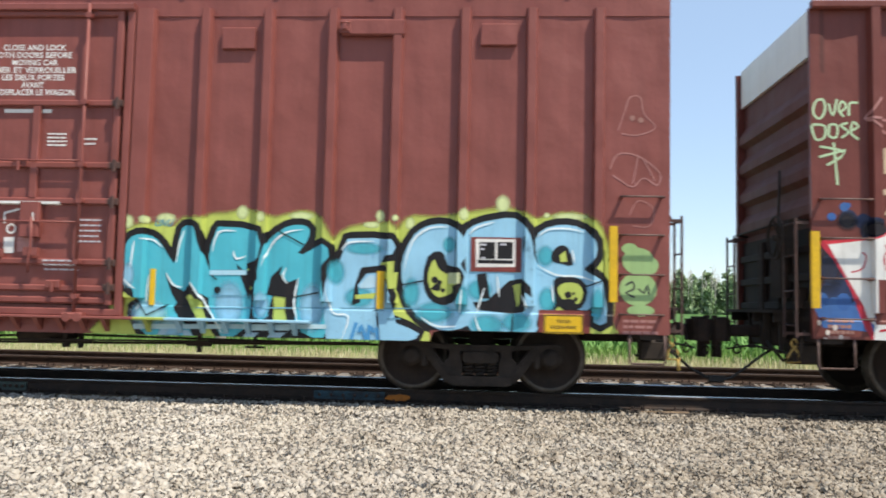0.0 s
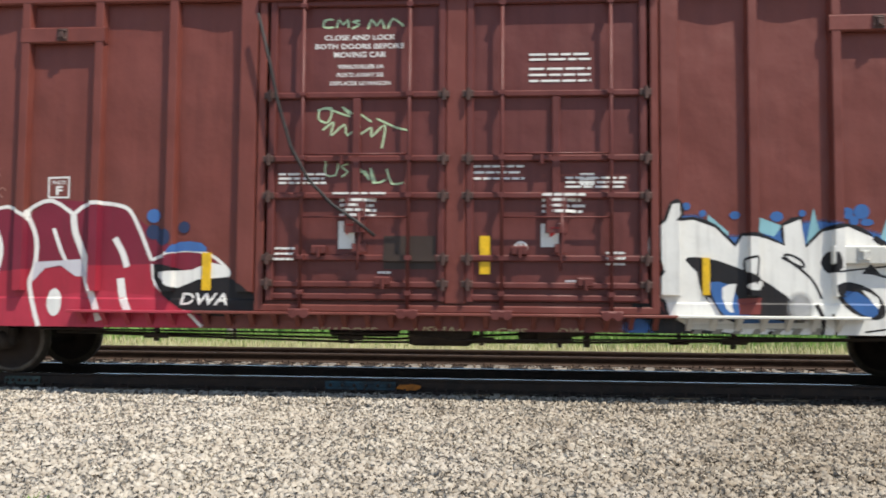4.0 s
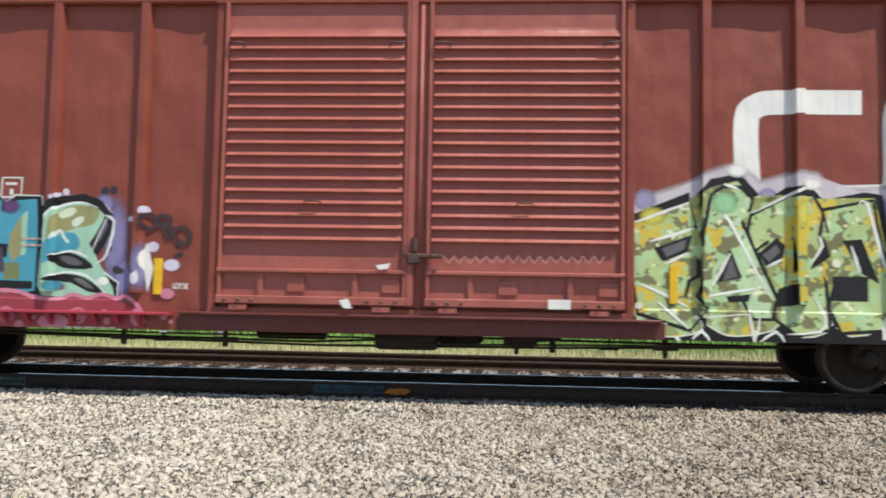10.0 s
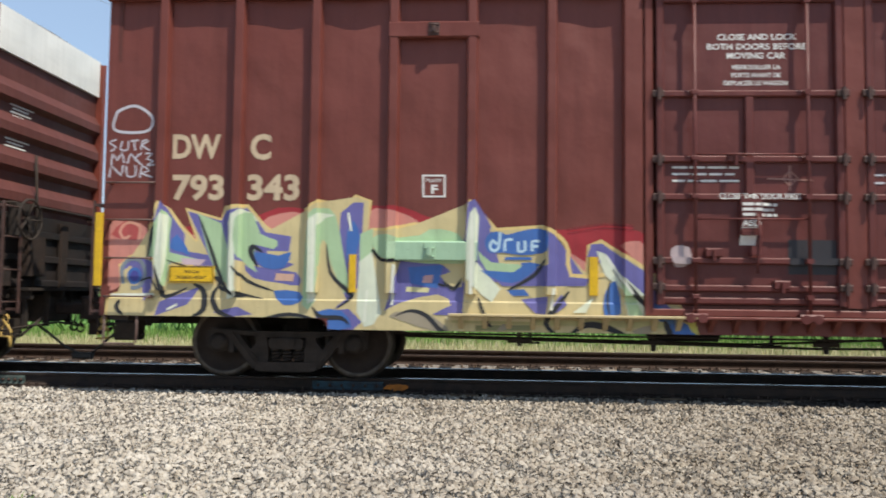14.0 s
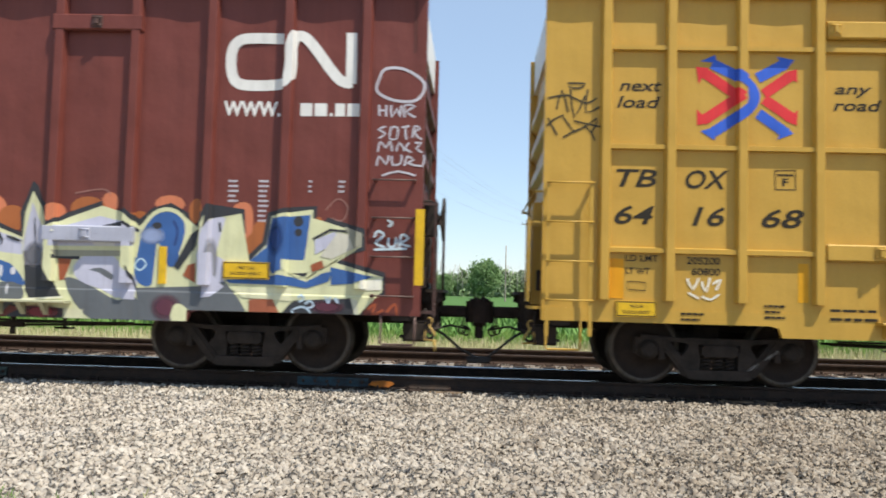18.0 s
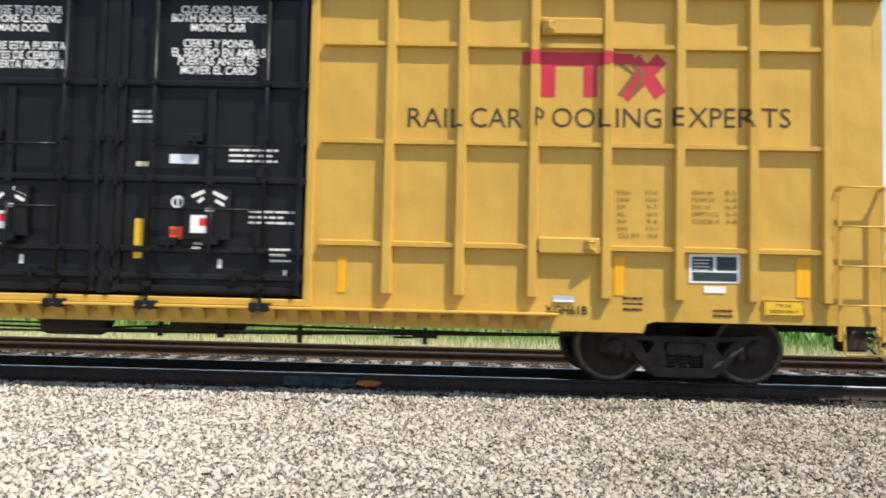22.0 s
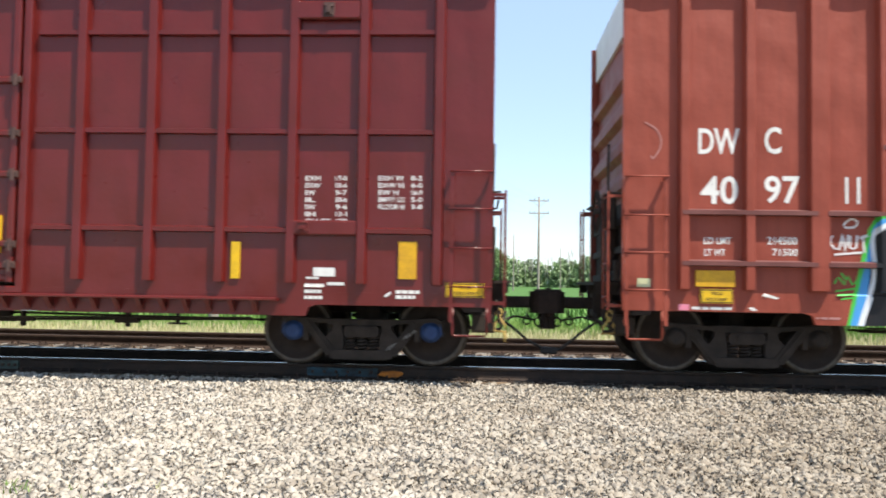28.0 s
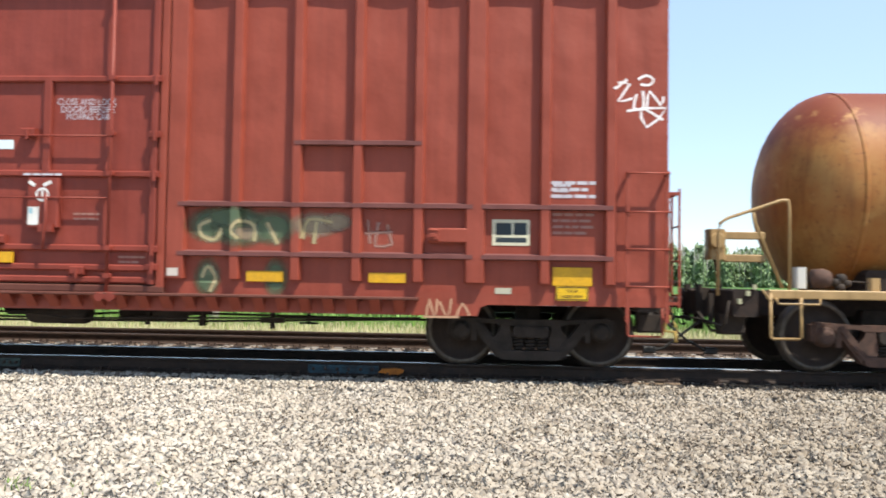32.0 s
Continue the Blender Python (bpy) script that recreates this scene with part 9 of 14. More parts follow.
p.line(C["dkgrey"],[(1.077,1.04),(1.183,1.11),(1.151,0.938),(1.29,1.08),(1.258,0.903),(1.467,1.08),(1.505,0.905)],0.02,3)
p.line(C["ghost"],[(0.098,2.92),(0.176,2.74),(0.222,2.92),(0.285,2.74),(0.354,2.88),(0.396,2.65)],0.02,3)
p.done("lettering", "white road-name blocks, numbers and weight stencils")

p = Art(box_c)
p.puff(srgb(128,124,166),2.606,1.663,0.261,0.335)
p.puff(srgb(128,124,166),2.224,1.308,0.149,0.223)
p.puff(srgb(128,124,166),4.6,1.997,0.409,0.298)
p.puff(srgb(128,124,166),6.108,1.748,0.186,0.633)
p.puff(srgb(128,124,166),6.212,1.296,0.149,0.298)
p.puff(srgb(128,124,166),5.944,2.242,0.149,0.149)
p.puff(srgb(128,124,166),3.731,2.219,0.223,0.186)
p.puff(srgb(128,124,166),4.357,2.264,0.223,0.186)
p.puff(srgb(128,124,166),2.752,1.975,0.149,0.149)
p.puff(srgb(128,124,166),6.456,1.45,0.149,0.335)
p.spot(srgb(196,190,206),2.334,1.698,0.0819,0.0893)
p.spot(srgb(196,190,206),2.615,1.927,0.0596)
p.spot(srgb(196,190,206),6.48,2.152,0.067,0.0596)
p.spot(srgb(196,190,206),6.292,2.047,0.0372)
p.spot(srgb(196,190,206),6.595,1.698,0.0744,0.067)
p.spot(srgb(196,190,206),6.841,1.471,0.104,0.0744)
p.spot(srgb(196,190,206),6.402,1.299,0.0596,0.0744)
p.spot(srgb(196,190,206),2.865,2.113,0.0447)
p.spot(srgb(196,190,206),2.903,2.164,0.0372)
p.spot(srgb(196,190,206),5.433,2.383,0.0447)
p.spot(srgb(196,190,206),5.346,2.336,0.0372)
p.spot(srgb(196,190,206),5.281,2.312,0.0298)
p.spot(srgb(196,190,206),1.658,1.435,0.0372,0.0744)
p.spot(srgb(50,46,52),2.646,2.111,0.0596)
p.spot(srgb(50,46,52),2.742,2.19,0.0521)
p.spot(srgb(50,46,52),2.635,1.725,0.0447)
p.spot(srgb(50,46,52),5.941,2.403,0.0521)
p.spot(srgb(50,46,52),6.055,2.416,0.0521)
p.spot(srgb(50,46,52),6.026,1.664,0.0372)
p.spot(srgb(50,46,52),6.134,1.4,0.0521)
p.spot(srgb(50,46,52),6.192,1.39,0.0372)
p.spot(srgb(50,46,52),5.913,1.936,0.0298)
p.spot(srgb(50,46,52),6.944,1.609,0.0372)
p.spot(srgb(50,46,52),6.905,1.702,0.0261)
p.spot(srgb(50,46,52),6.888,1.589,0.0223)
p.fill(srgb(214,212,208),[(2.018,1.95),(1.931,1.75),(2.034,1.61),(2.123,1.75)])
p.fill(srgb(214,212,208),[(1.911,1.66),(1.861,1.54),(1.93,1.44),(1.989,1.54)])
p.fill(srgb(214,212,208),[(2.074,1.61),(2.01,1.44),(2.097,1.3),(2.162,1.44)])
p.fill(srgb(214,212,208),[(1.967,1.34),(1.93,1.28),(1.98,1.24)])
p.fill(srgb(214,212,208),[(6.518,1.75),(6.431,1.54),(6.495,1.38),(6.545,1.11),(6.615,1.42)])
p.fill(srgb(214,212,208),[(6.426,1.41),(6.375,1.34),(6.429,1.24),(6.458,1.34)])
p.line(srgb(206,212,206),[(2.23,1.19),(2.282,1.35),(2.416,1.47),(2.573,1.53),(2.774,1.46),(2.86,1.32),(2.904,1.2),(3.005,1.17),(3.031,1.01),(2.594,1.05),(2.749,1.14),(2.822,1.28),(2.699,1.37),(2.499,1.41),(2.386,1.27)],0.195,2,True)
p.line(srgb(206,212,206),[(2.802,1.74),(2.837,2.02),(3.217,2.25),(3.251,1.59),(3.149,1.21),(3.005,1.15),(2.82,1.32),(2.929,1.55)],0.175,2,True)
p.line(srgb(206,212,206),[(3.286,1.52),(3.414,1.75),(3.654,2.18),(3.763,1.91),(3.896,1.49),(3.95,1.07),(3.342,1.1),(3.275,1.29)],0.175,2,True)
p.line(srgb(206,212,206),[(3.982,1.26),(3.986,1.68),(4.131,2.03),(4.496,2.21),(4.591,2.27),(4.334,1.8),(4.188,1.49),(4.531,1.73),(4.539,2.07),(5.057,2.29),(5.071,1.24),(5.059,1.12),(4.782,1.12),(4.733,1.46),(4.665,1.16),(4.393,1.19),(4.236,1.23),(4.164,1.07),(3.989,1.06)],0.175,2,True)
p.line(srgb(206,212,206),[(5.153,1.62),(5.162,2),(5.33,2.2),(5.599,2.25),(5.831,2.18),(5.948,2.09),(5.894,1.94),(5.653,1.59),(5.384,1.6),(5.271,1.55),(5.389,1.43),(5.735,1.36),(5.927,1.29),(6.122,1.07),(5.188,1.06),(5.141,1.35)],0.205,2,True)
p.line(C["black"],[(2.23,1.19),(2.282,1.35),(2.416,1.47),(2.573,1.53),(2.774,1.46),(2.86,1.32),(2.904,1.2),(3.005,1.17),(3.031,1.01),(2.594,1.05),(2.749,1.14),(2.822,1.28),(2.699,1.37),(2.499,1.41),(2.386,1.27)],0.15,2,True)
p.line(C["black"],[(2.802,1.74),(2.837,2.02),(3.217,2.25),(3.251,1.59),(3.149,1.21),(3.005,1.15),(2.82,1.32),(2.929,1.55)],0.13,2,True)
p.line(C["black"],[(3.286,1.52),(3.414,1.75),(3.654,2.18),(3.763,1.91),(3.896,1.49),(3.95,1.07),(3.342,1.1),(3.275,1.29)],0.13,2,True)
p.line(C["black"],[(3.982,1.26),(3.986,1.68),(4.131,2.03),(4.496,2.21),(4.591,2.27),(4.334,1.8),(4.188,1.49),(4.531,1.73),(4.539,2.07),(5.057,2.29),(5.071,1.24),(5.059,1.12),(4.782,1.12),(4.733,1.46),(4.665,1.16),(4.393,1.19),(4.236,1.23),(4.164,1.07),(3.989,1.06)],0.13,2,True)
p.line(C["black"],[(5.153,1.62),(5.162,2),(5.33,2.2),(5.599,2.25),(5.831,2.18),(5.948,2.09),(5.894,1.94),(5.653,1.59),(5.384,1.6),(5.271,1.55),(5.389,1.43),(5.735,1.36),(5.927,1.29),(6.122,1.07),(5.188,1.06),(5.141,1.35)],0.16,2,True)
p.fill(C["black"],[(3.226,2.21),(3.454,2.25),(3.461,2.06),(3.313,1.83),(3.251,1.59)])
p.fill(C["black"],[(3.653,2.22),(3.95,2.14),(3.956,1.45),(3.763,1.91)])
p.fill(C["black"],[(4.514,2.27),(4.671,2.23),(4.523,1.96),(5.056,2.31),(5.063,2.08),(4.563,1.92)])
p.fill(C["black"],[(5.831,2.18),(6.064,2.01),(6.03,1.82),(5.882,1.59),(5.692,1.55),(5.913,1.94)])
p.fill(C["black"],[(5.098,2.19),(5.365,2.33),(5.673,2.36),(5.905,2.28),(6.062,2.09),(5.987,2.05),(5.753,2.22),(5.369,2.18),(5.162,2)])
p.fill(srgb(86,86,96),[(3.26,2.16),(3.397,2.19),(3.404,2.02),(3.29,1.9)])
p.fill(srgb(86,86,96),[(3.754,2.15),(3.893,2.11),(3.926,1.72),(3.819,1.99)])
p.fill(srgb(86,86,96),[(4.582,1.96),(4.696,2.04),(4.682,1.84),(4.569,1.75)])
p.fill(srgb(86,86,96),[(4.301,1.61),(4.513,1.69),(4.459,1.53),(4.267,1.46)])
p.fill(srgb(86,86,96),[(5.839,1.8),(5.949,2.01),(6.008,1.98),(5.898,1.75)])
p.line(srgb(214,216,214),[(4.598,2.04),(5.02,2.21)],0.016,0)
p.line(srgb(200,204,204),[(5.805,1.63),(5.932,1.94),(6.005,2.09)],0.016,1)
p.fill(srgb(150,188,164),[(2.23,1.19),(2.282,1.35),(2.416,1.47),(2.573,1.53),(2.774,1.46),(2.86,1.32),(2.904,1.2),(3.005,1.17),(3.031,1.01),(2.594,1.05),(2.749,1.14),(2.822,1.28),(2.699,1.37),(2.499,1.41),(2.386,1.27)],2)
p.puff(srgb(68,142,164),2.908,1.127,0.149,0.0968)
p.puff(srgb(190,190,130),2.463,1.312,0.186,0.112)
p.fill(C["black"],[(2.582,1.31),(2.719,1.35),(2.823,1.24),(2.769,1.12),(2.677,1.14)],2)
p.fill(srgb(110,110,116),[(2.624,1.27),(2.695,1.28),(2.716,1.16),(2.669,1.16)],2)
p.fill(srgb(68,142,164),[(2.802,1.74),(2.837,2.02),(3.217,2.25),(3.251,1.59),(3.149,1.21),(3.005,1.15),(2.82,1.32),(2.929,1.55)],2)
p.fill(srgb(140,140,96),[(2.818,1.82),(2.862,2),(2.966,2.08),(2.927,1.59),(2.861,1.47)])
p.fill(srgb(150,188,164),[(2.865,1.94),(2.929,2.02),(3.084,2.1),(3.076,1.82),(3.001,1.71),(3.087,1.55),(3.001,1.24),(2.904,1.2),(2.856,1.4),(2.965,1.63)])
p.fill(srgb(68,142,164),[(3.286,1.52),(3.414,1.75),(3.654,2.18),(3.763,1.91),(3.896,1.49),(3.95,1.07),(3.342,1.1),(3.275,1.29)],2)
p.fill(srgb(140,140,96),[(3.304,1.56),(3.507,1.91),(3.656,2.12),(3.688,1.79),(3.522,1.52),(3.368,1.44)])
p.fill(srgb(150,188,164),[(3.292,1.36),(3.448,1.4),(3.767,1.26),(3.911,1.07),(3.342,1.09)],2)
p.fill(srgb(216,214,206),[(3.424,1.52),(3.475,1.71),(3.573,1.73),(3.52,1.58),(3.453,1.47)],2)
p.fill(C["black"],[(3.431,1.33),(3.594,1.68),(3.847,1.22),(3.611,1.25)])
p.fill(srgb(110,104,110),[(3.546,1.41),(3.619,1.56),(3.725,1.33),(3.608,1.33)])
p.fill(srgb(170,176,140),[(3.688,1.29),(3.744,1.35),(3.806,1.26)])
p.fill(srgb(150,180,150),[(3.343,1.27),(3.57,1.28),(3.575,1.16),(3.348,1.14)])
p.line(C["dkgrey"],[(3.343,1.27),(3.57,1.28),(3.575,1.16),(3.348,1.14)],0.014,0,True)
p.fill(srgb(68,142,164),[(3.982,1.26),(3.986,1.68),(4.131,2.03),(4.496,2.21),(4.591,2.27),(4.334,1.8),(4.188,1.49),(4.531,1.73),(4.539,2.07),(5.057,2.29),(5.071,1.24),(5.059,1.12),(4.782,1.12),(4.733,1.46),(4.665,1.16),(4.393,1.19),(4.236,1.23),(4.164,1.07),(3.989,1.06)],2)
p.fill(srgb(150,188,164),[(3.996,1.64),(4.132,1.99),(4.324,2.09),(4.217,1.8),(4.071,1.49),(4.017,1.38)])
p.fill(srgb(140,140,96),[(4.721,1.84),(4.869,2.08),(4.876,1.58),(4.771,1.48),(4.709,1.61)])
p.fill(srgb(150,188,164),[(4.869,2.08),(4.945,2.14),(4.942,1.58),(4.877,1.56)])
p.fill(C["black"],[(4.153,1.38),(4.376,1.71),(4.706,1.71),(4.692,1.54),(4.42,1.53),(4.31,1.34)])
p.fill(C["black"],[(4.274,1.26),(4.391,1.25),(5.048,1.24),(5.051,1.14),(4.394,1.14)])
p.fill(srgb(140,140,96),[(4.005,1.15),(4.155,1.34),(4.271,1.34),(4.164,1.07),(4.047,1.07)])
p.fill(srgb(180,110,130),[(4.45,1.21),(4.605,1.21),(4.588,1.15),(4.472,1.15)])
p.bar(srgb(110,120,80),4.313,1.257,4.539,1.467)
p.bar(srgb(110,120,80),4.662,1.263,4.872,1.472)
p.fill(srgb(70,64,80),[(4.591,1.67),(4.63,1.67),(4.678,1.35),(4.601,1.35)])
p.puff(C["purple"],4.711,2.191,0.149,0.112)
p.fill(srgb(150,188,164),[(5.153,1.62),(5.162,2),(5.33,2.2),(5.599,2.25),(5.831,2.18),(5.948,2.09),(5.894,1.94),(5.653,1.59),(5.384,1.6),(5.271,1.55),(5.389,1.43),(5.735,1.36),(5.927,1.29),(6.122,1.07),(5.188,1.06),(5.141,1.35)],2)
p.fill(srgb(140,140,96),[(5.246,1.74),(5.276,2.04),(5.484,2.2),(5.754,2.2),(5.889,2.13),(5.816,1.97),(5.606,1.93),(5.302,1.81)],2)
p.fill(srgb(196,206,180),[(5.352,2.12),(5.523,2.19),(5.582,2.14),(5.526,2.08),(5.392,2.04)],2)
p.fill(srgb(196,206,190),[(5.528,2.01),(5.66,2.08),(5.681,2.01),(5.568,1.93)],2)
p.fill(srgb(68,142,164),[(5.172,1.62),(5.301,1.83),(5.57,1.86),(5.651,1.69),(5.481,1.59),(5.215,1.47)],2)
p.line(srgb(190,206,196),[(5.284,1.78),(5.377,1.89),(5.437,1.8),(5.496,1.74)],0.04,3)
p.fill(C["black"],[(5.27,1.58),(5.48,1.62),(5.731,1.53),(5.829,1.42),(5.581,1.4),(5.369,1.44)],2)
p.fill(srgb(86,86,92),[(5.386,1.56),(5.578,1.55),(5.695,1.46),(5.503,1.46)],2)
p.fill(C["black"],[(5.22,1.3),(5.468,1.34),(5.737,1.29),(5.969,1.12),(5.779,1.12),(5.547,1.23),(5.24,1.25)],2)
p.fill(srgb(96,96,92),[(5.584,1.28),(5.699,1.28),(5.854,1.16),(5.74,1.18)],2)
p.spot(srgb(170,60,60),5.426,1.169,0.0521,0.0372)
p.puff(srgb(68,142,164),5.338,1.187,0.149,0.0744)
p.spot(srgb(220,224,214),5.966,1.254,0.0744,0.0521)
p.line(srgb(220,224,218),[(2.437,1.46),(2.612,1.55),(2.773,1.49)],0.03,3,taper=True)
p.line(srgb(220,224,218),[(2.286,1.27),(2.399,1.41)],0.03,3,taper=True)
p.line(srgb(220,224,218),[(3.324,1.56),(3.468,1.91),(3.635,2.16)],0.03,3,taper=True)
p.line(srgb(220,224,218),[(3.991,1.34),(4.005,1.72),(4.131,2.01),(4.477,2.19)],0.03,3,taper=True)
p.line(srgb(220,224,218),[(5.171,1.66),(5.163,1.97),(5.331,2.18),(5.637,2.25),(5.869,2.18)],0.03,3,taper=True)
p.line(srgb(220,224,218),[(5.929,2.09),(6.083,2.01),(5.997,1.59),(5.866,1.48)],0.03,3,taper=True)
p.line(srgb(220,224,218),[(5.27,1.57),(5.537,1.63),(5.769,1.55)],0.03,3,taper=True)
p.line(srgb(220,224,218),[(5.201,1.28),(5.467,1.36),(5.775,1.31),(6.008,1.1)],0.03,3,taper=True)
p.line(srgb(220,224,218),[(3.968,1.11),(4.24,1.11)],0.03,3,taper=True)
p.fill(srgb(140,58,68),[(1.715,1.1),(1.873,1.14),(2.074,1.12),(2.235,1.09),(2.516,1.03),(2.685,0.977),(2.837,0.941),(3.011,1.01),(3.226,1.05),(3.384,1.03),(3.699,0.987),(3.973,0.973),(4.049,1.01),(4.246,0.944),(4.398,1.02),(4.628,1.09),(4.899,1.08),(5.093,1.03),(5.4,1),(5.59,1.06),(5.781,1.02),(5.97,1.07),(6.161,1.02),(6.466,0.905),(6.489,0.7),(6.471,0.647),(4.334,0.619),(2.712,0.64),(2.706,0.77),(1.731,0.79)])
p.spot(srgb(186,118,138),2.4,0.972,0.0968)
p.spot(srgb(186,118,138),3.554,0.679,0.261,0.171)
p.spot(srgb(186,118,138),4.216,0.692,0.231,0.164)
p.spot(srgb(186,118,138),5.664,0.819,0.119,0.104)
p.spot(srgb(186,118,138),4.733,0.816,0.104)
p.spot(srgb(186,118,138),6.802,1.11,0.0968,0.067)
p.spot(srgb(186,118,138),5.35,0.734,0.201,0.0968)
p.spot(srgb(186,118,138),4.382,0.923,0.0596,0.067)
p.spot(srgb(186,118,138),3.683,0.903,0.0521)
p.spot(srgb(186,118,138),3.783,0.836,0.0335)
p.spot(srgb(186,118,138),2.763,0.809,0.0372)
p.spot(srgb(186,118,138),2.866,0.723,0.0335)
p.spot(srgb(186,118,138),2.582,0.883,0.0335)
p.spot(srgb(186,118,138),3.285,1.056,0.0372)
p.spot(srgb(186,118,138),3.16,0.74,0.104,0.0744)
p.spot(srgb(186,118,138),4.91,0.687,0.0596)
p.spot(srgb(186,118,138),6.013,0.87,0.0335)
p.spot(srgb(186,118,138),6.046,0.758,0.0447)
p.spot(srgb(186,118,138),5.938,0.82,0.0261)
p.spot(srgb(186,118,138),6.776,0.825,0.0447)
p.spot(srgb(186,118,138),6.864,0.763,0.0298)
p.spot(srgb(186,118,138),6.43,0.811,0.0819,0.112)
p.spot(srgb(186,118,138),5.1,0.785,0.0298)
p.line(srgb(140,58,68),[(2.463,0.973),(2.446,1.01),(2.407,1.03),(2.365,1.02),(2.339,0.991),(2.341,0.949),(2.371,0.917),(2.414,0.911),(2.451,0.934)],0.022,3)
p.line(srgb(140,58,68),[(3.749,0.683),(3.701,0.766),(3.583,0.807),(3.451,0.789),(3.369,0.719),(3.373,0.63),(3.463,0.565),(3.596,0.553),(3.709,0.601)],0.022,3)
p.line(srgb(140,58,68),[(4.394,0.688),(4.349,0.766),(4.242,0.805),(4.122,0.788),(4.046,0.722),(4.05,0.639),(4.132,0.577),(4.253,0.566),(4.357,0.611)],0.022,3)
p.line(srgb(140,58,68),[(5.74,0.82),(5.722,0.863),(5.676,0.886),(5.624,0.876),(5.592,0.84),(5.594,0.794),(5.628,0.759),(5.68,0.752),(5.724,0.777)],0.022,3)
p.line(srgb(190,120,140),[(1.715,1.1),(1.873,1.15),(2.073,1.13),(2.234,1.11),(2.515,1.05),(2.684,0.988),(2.836,0.952),(3.01,1.03),(3.225,1.07),(3.383,1.05),(3.698,1.01),(3.972,0.992),(4.048,1.03),(4.245,0.959),(4.398,1.04),(4.628,1.12),(4.898,1.1),(5.092,1.04),(5.4,1.02),(5.589,1.08),(5.781,1.04),(5.97,1.09),(6.161,1.04),(6.274,1.07),(6.466,0.924),(6.526,0.738)],0.05,3)
p.spot(srgb(214,212,210),4.412,2.4,0.0819)
p.line(srgb(214,212,210),[(4.219,2.32),(4.236,2.4),(4.351,2.47),(4.476,2.45),(4.492,2.34),(4.318,2.28),(4.282,2.17)],0.05,3)
p.line(C["dkgrey"],[(4.258,2.32),(4.354,2.36),(4.452,2.36)],0.02,2)
p.line(srgb(214,212,210),[(4.263,2.17),(4.299,2.26),(4.323,2.13),(4.359,2.23)],0.03,1)
p.line(srgb(62,46,48),[(6.482,2.1),(6.445,2),(6.531,1.91),(6.635,1.98),(6.596,2.08)],0.055,4,True)
p.line(srgb(62,46,48),[(6.672,2.08),(6.804,2.07),(6.787,1.99),(6.654,1.98)],0.055,4,True)
p.line(srgb(62,46,48),[(6.731,1.95),(6.79,1.81),(6.845,1.93)],0.055,4,True)
p.line(srgb(62,46,48),[(6.864,1.89),(6.976,1.95),(7.072,1.84),(7.017,1.74),(6.904,1.78)],0.055,4,True)
p.lines(srgb(190,160,150),4.295,4.451,1.786,1,0.055,0.027,184)
p.lines(srgb(190,160,150),4.297,4.453,1.724,1,0.055,0.027,200)
p.lines(srgb(190,160,150),4.878,5.187,1.793,1,0.055,0.027,184)
p.lines(srgb(190,160,150),4.88,5.189,1.709,1,0.055,0.027,206)
p.bar(srgb(140,130,84),3.057,0.845,3.239,0.921)
p.lines(srgb(200,196,180),5.504,6.168,0.68,1,0.055,0.055,91)
p.done("graffiti", "teal and olive graffiti with pink bubbles and lavender cloud", True)

reflector(box_c, 3.212, 1.345, 0.097, 0.455)
reflector(box_c, 6.675, 1.327, 0.103, 0.452)
p = Art(box_c)
p.lines(C["ltgrey"],1.92,2.191,0.998,3,0.055,0.027,55)
p.bar(srgb(180,150,80),3.051,0.834,3.25,0.936)
p.text(C["white"], "GOOK", 6.864, 1.174, 0.073, 0.206, 0.02)
p.lines(C["white"],6.721,7.031,0.655,1,0.041,0.027,56)
p.bar(srgb(130,140,50),8.049,0.744,8.258,0.857)
p.done("lettering", "small stencils on the sill")

p = Art(box_c, -1.675)
p.line(C["faint"],[(10.27,1.63),(10.34,1.54),(10.4,1.63),(10.46,1.54),(10.53,1.63),(10.6,1.54),(10.66,1.63),(10.72,1.55),(10.79,1.63),(10.86,1.55),(10.92,1.63),(10.98,1.55),(11.05,1.64),(11.11,1.55),(11.18,1.64),(11.24,1.55),(11.3,1.64),(11.37,1.55),(11.43,1.64),(11.5,1.55),(11.56,1.64),(11.63,1.56),(11.69,1.64),(11.76,1.56),(11.82,1.64),(11.89,1.56),(11.95,1.65),(12.01,1.56),(12.08,1.65),(12.14,1.56),(12.2,1.65)],0.02,2)
p.fill(C["white"],[(9.448,1.5),(9.63,1.53),(9.603,1.46),(9.487,1.45)])
p.bar(C["white"],11.538,1.008,11.805,1.124)
p.fill(C["white"],[(9.005,1.07),(9.122,1.09),(9.171,0.973),(9.068,0.971)])
p.done("chalk_tag", "thin chalk tag across the ridged door", True)

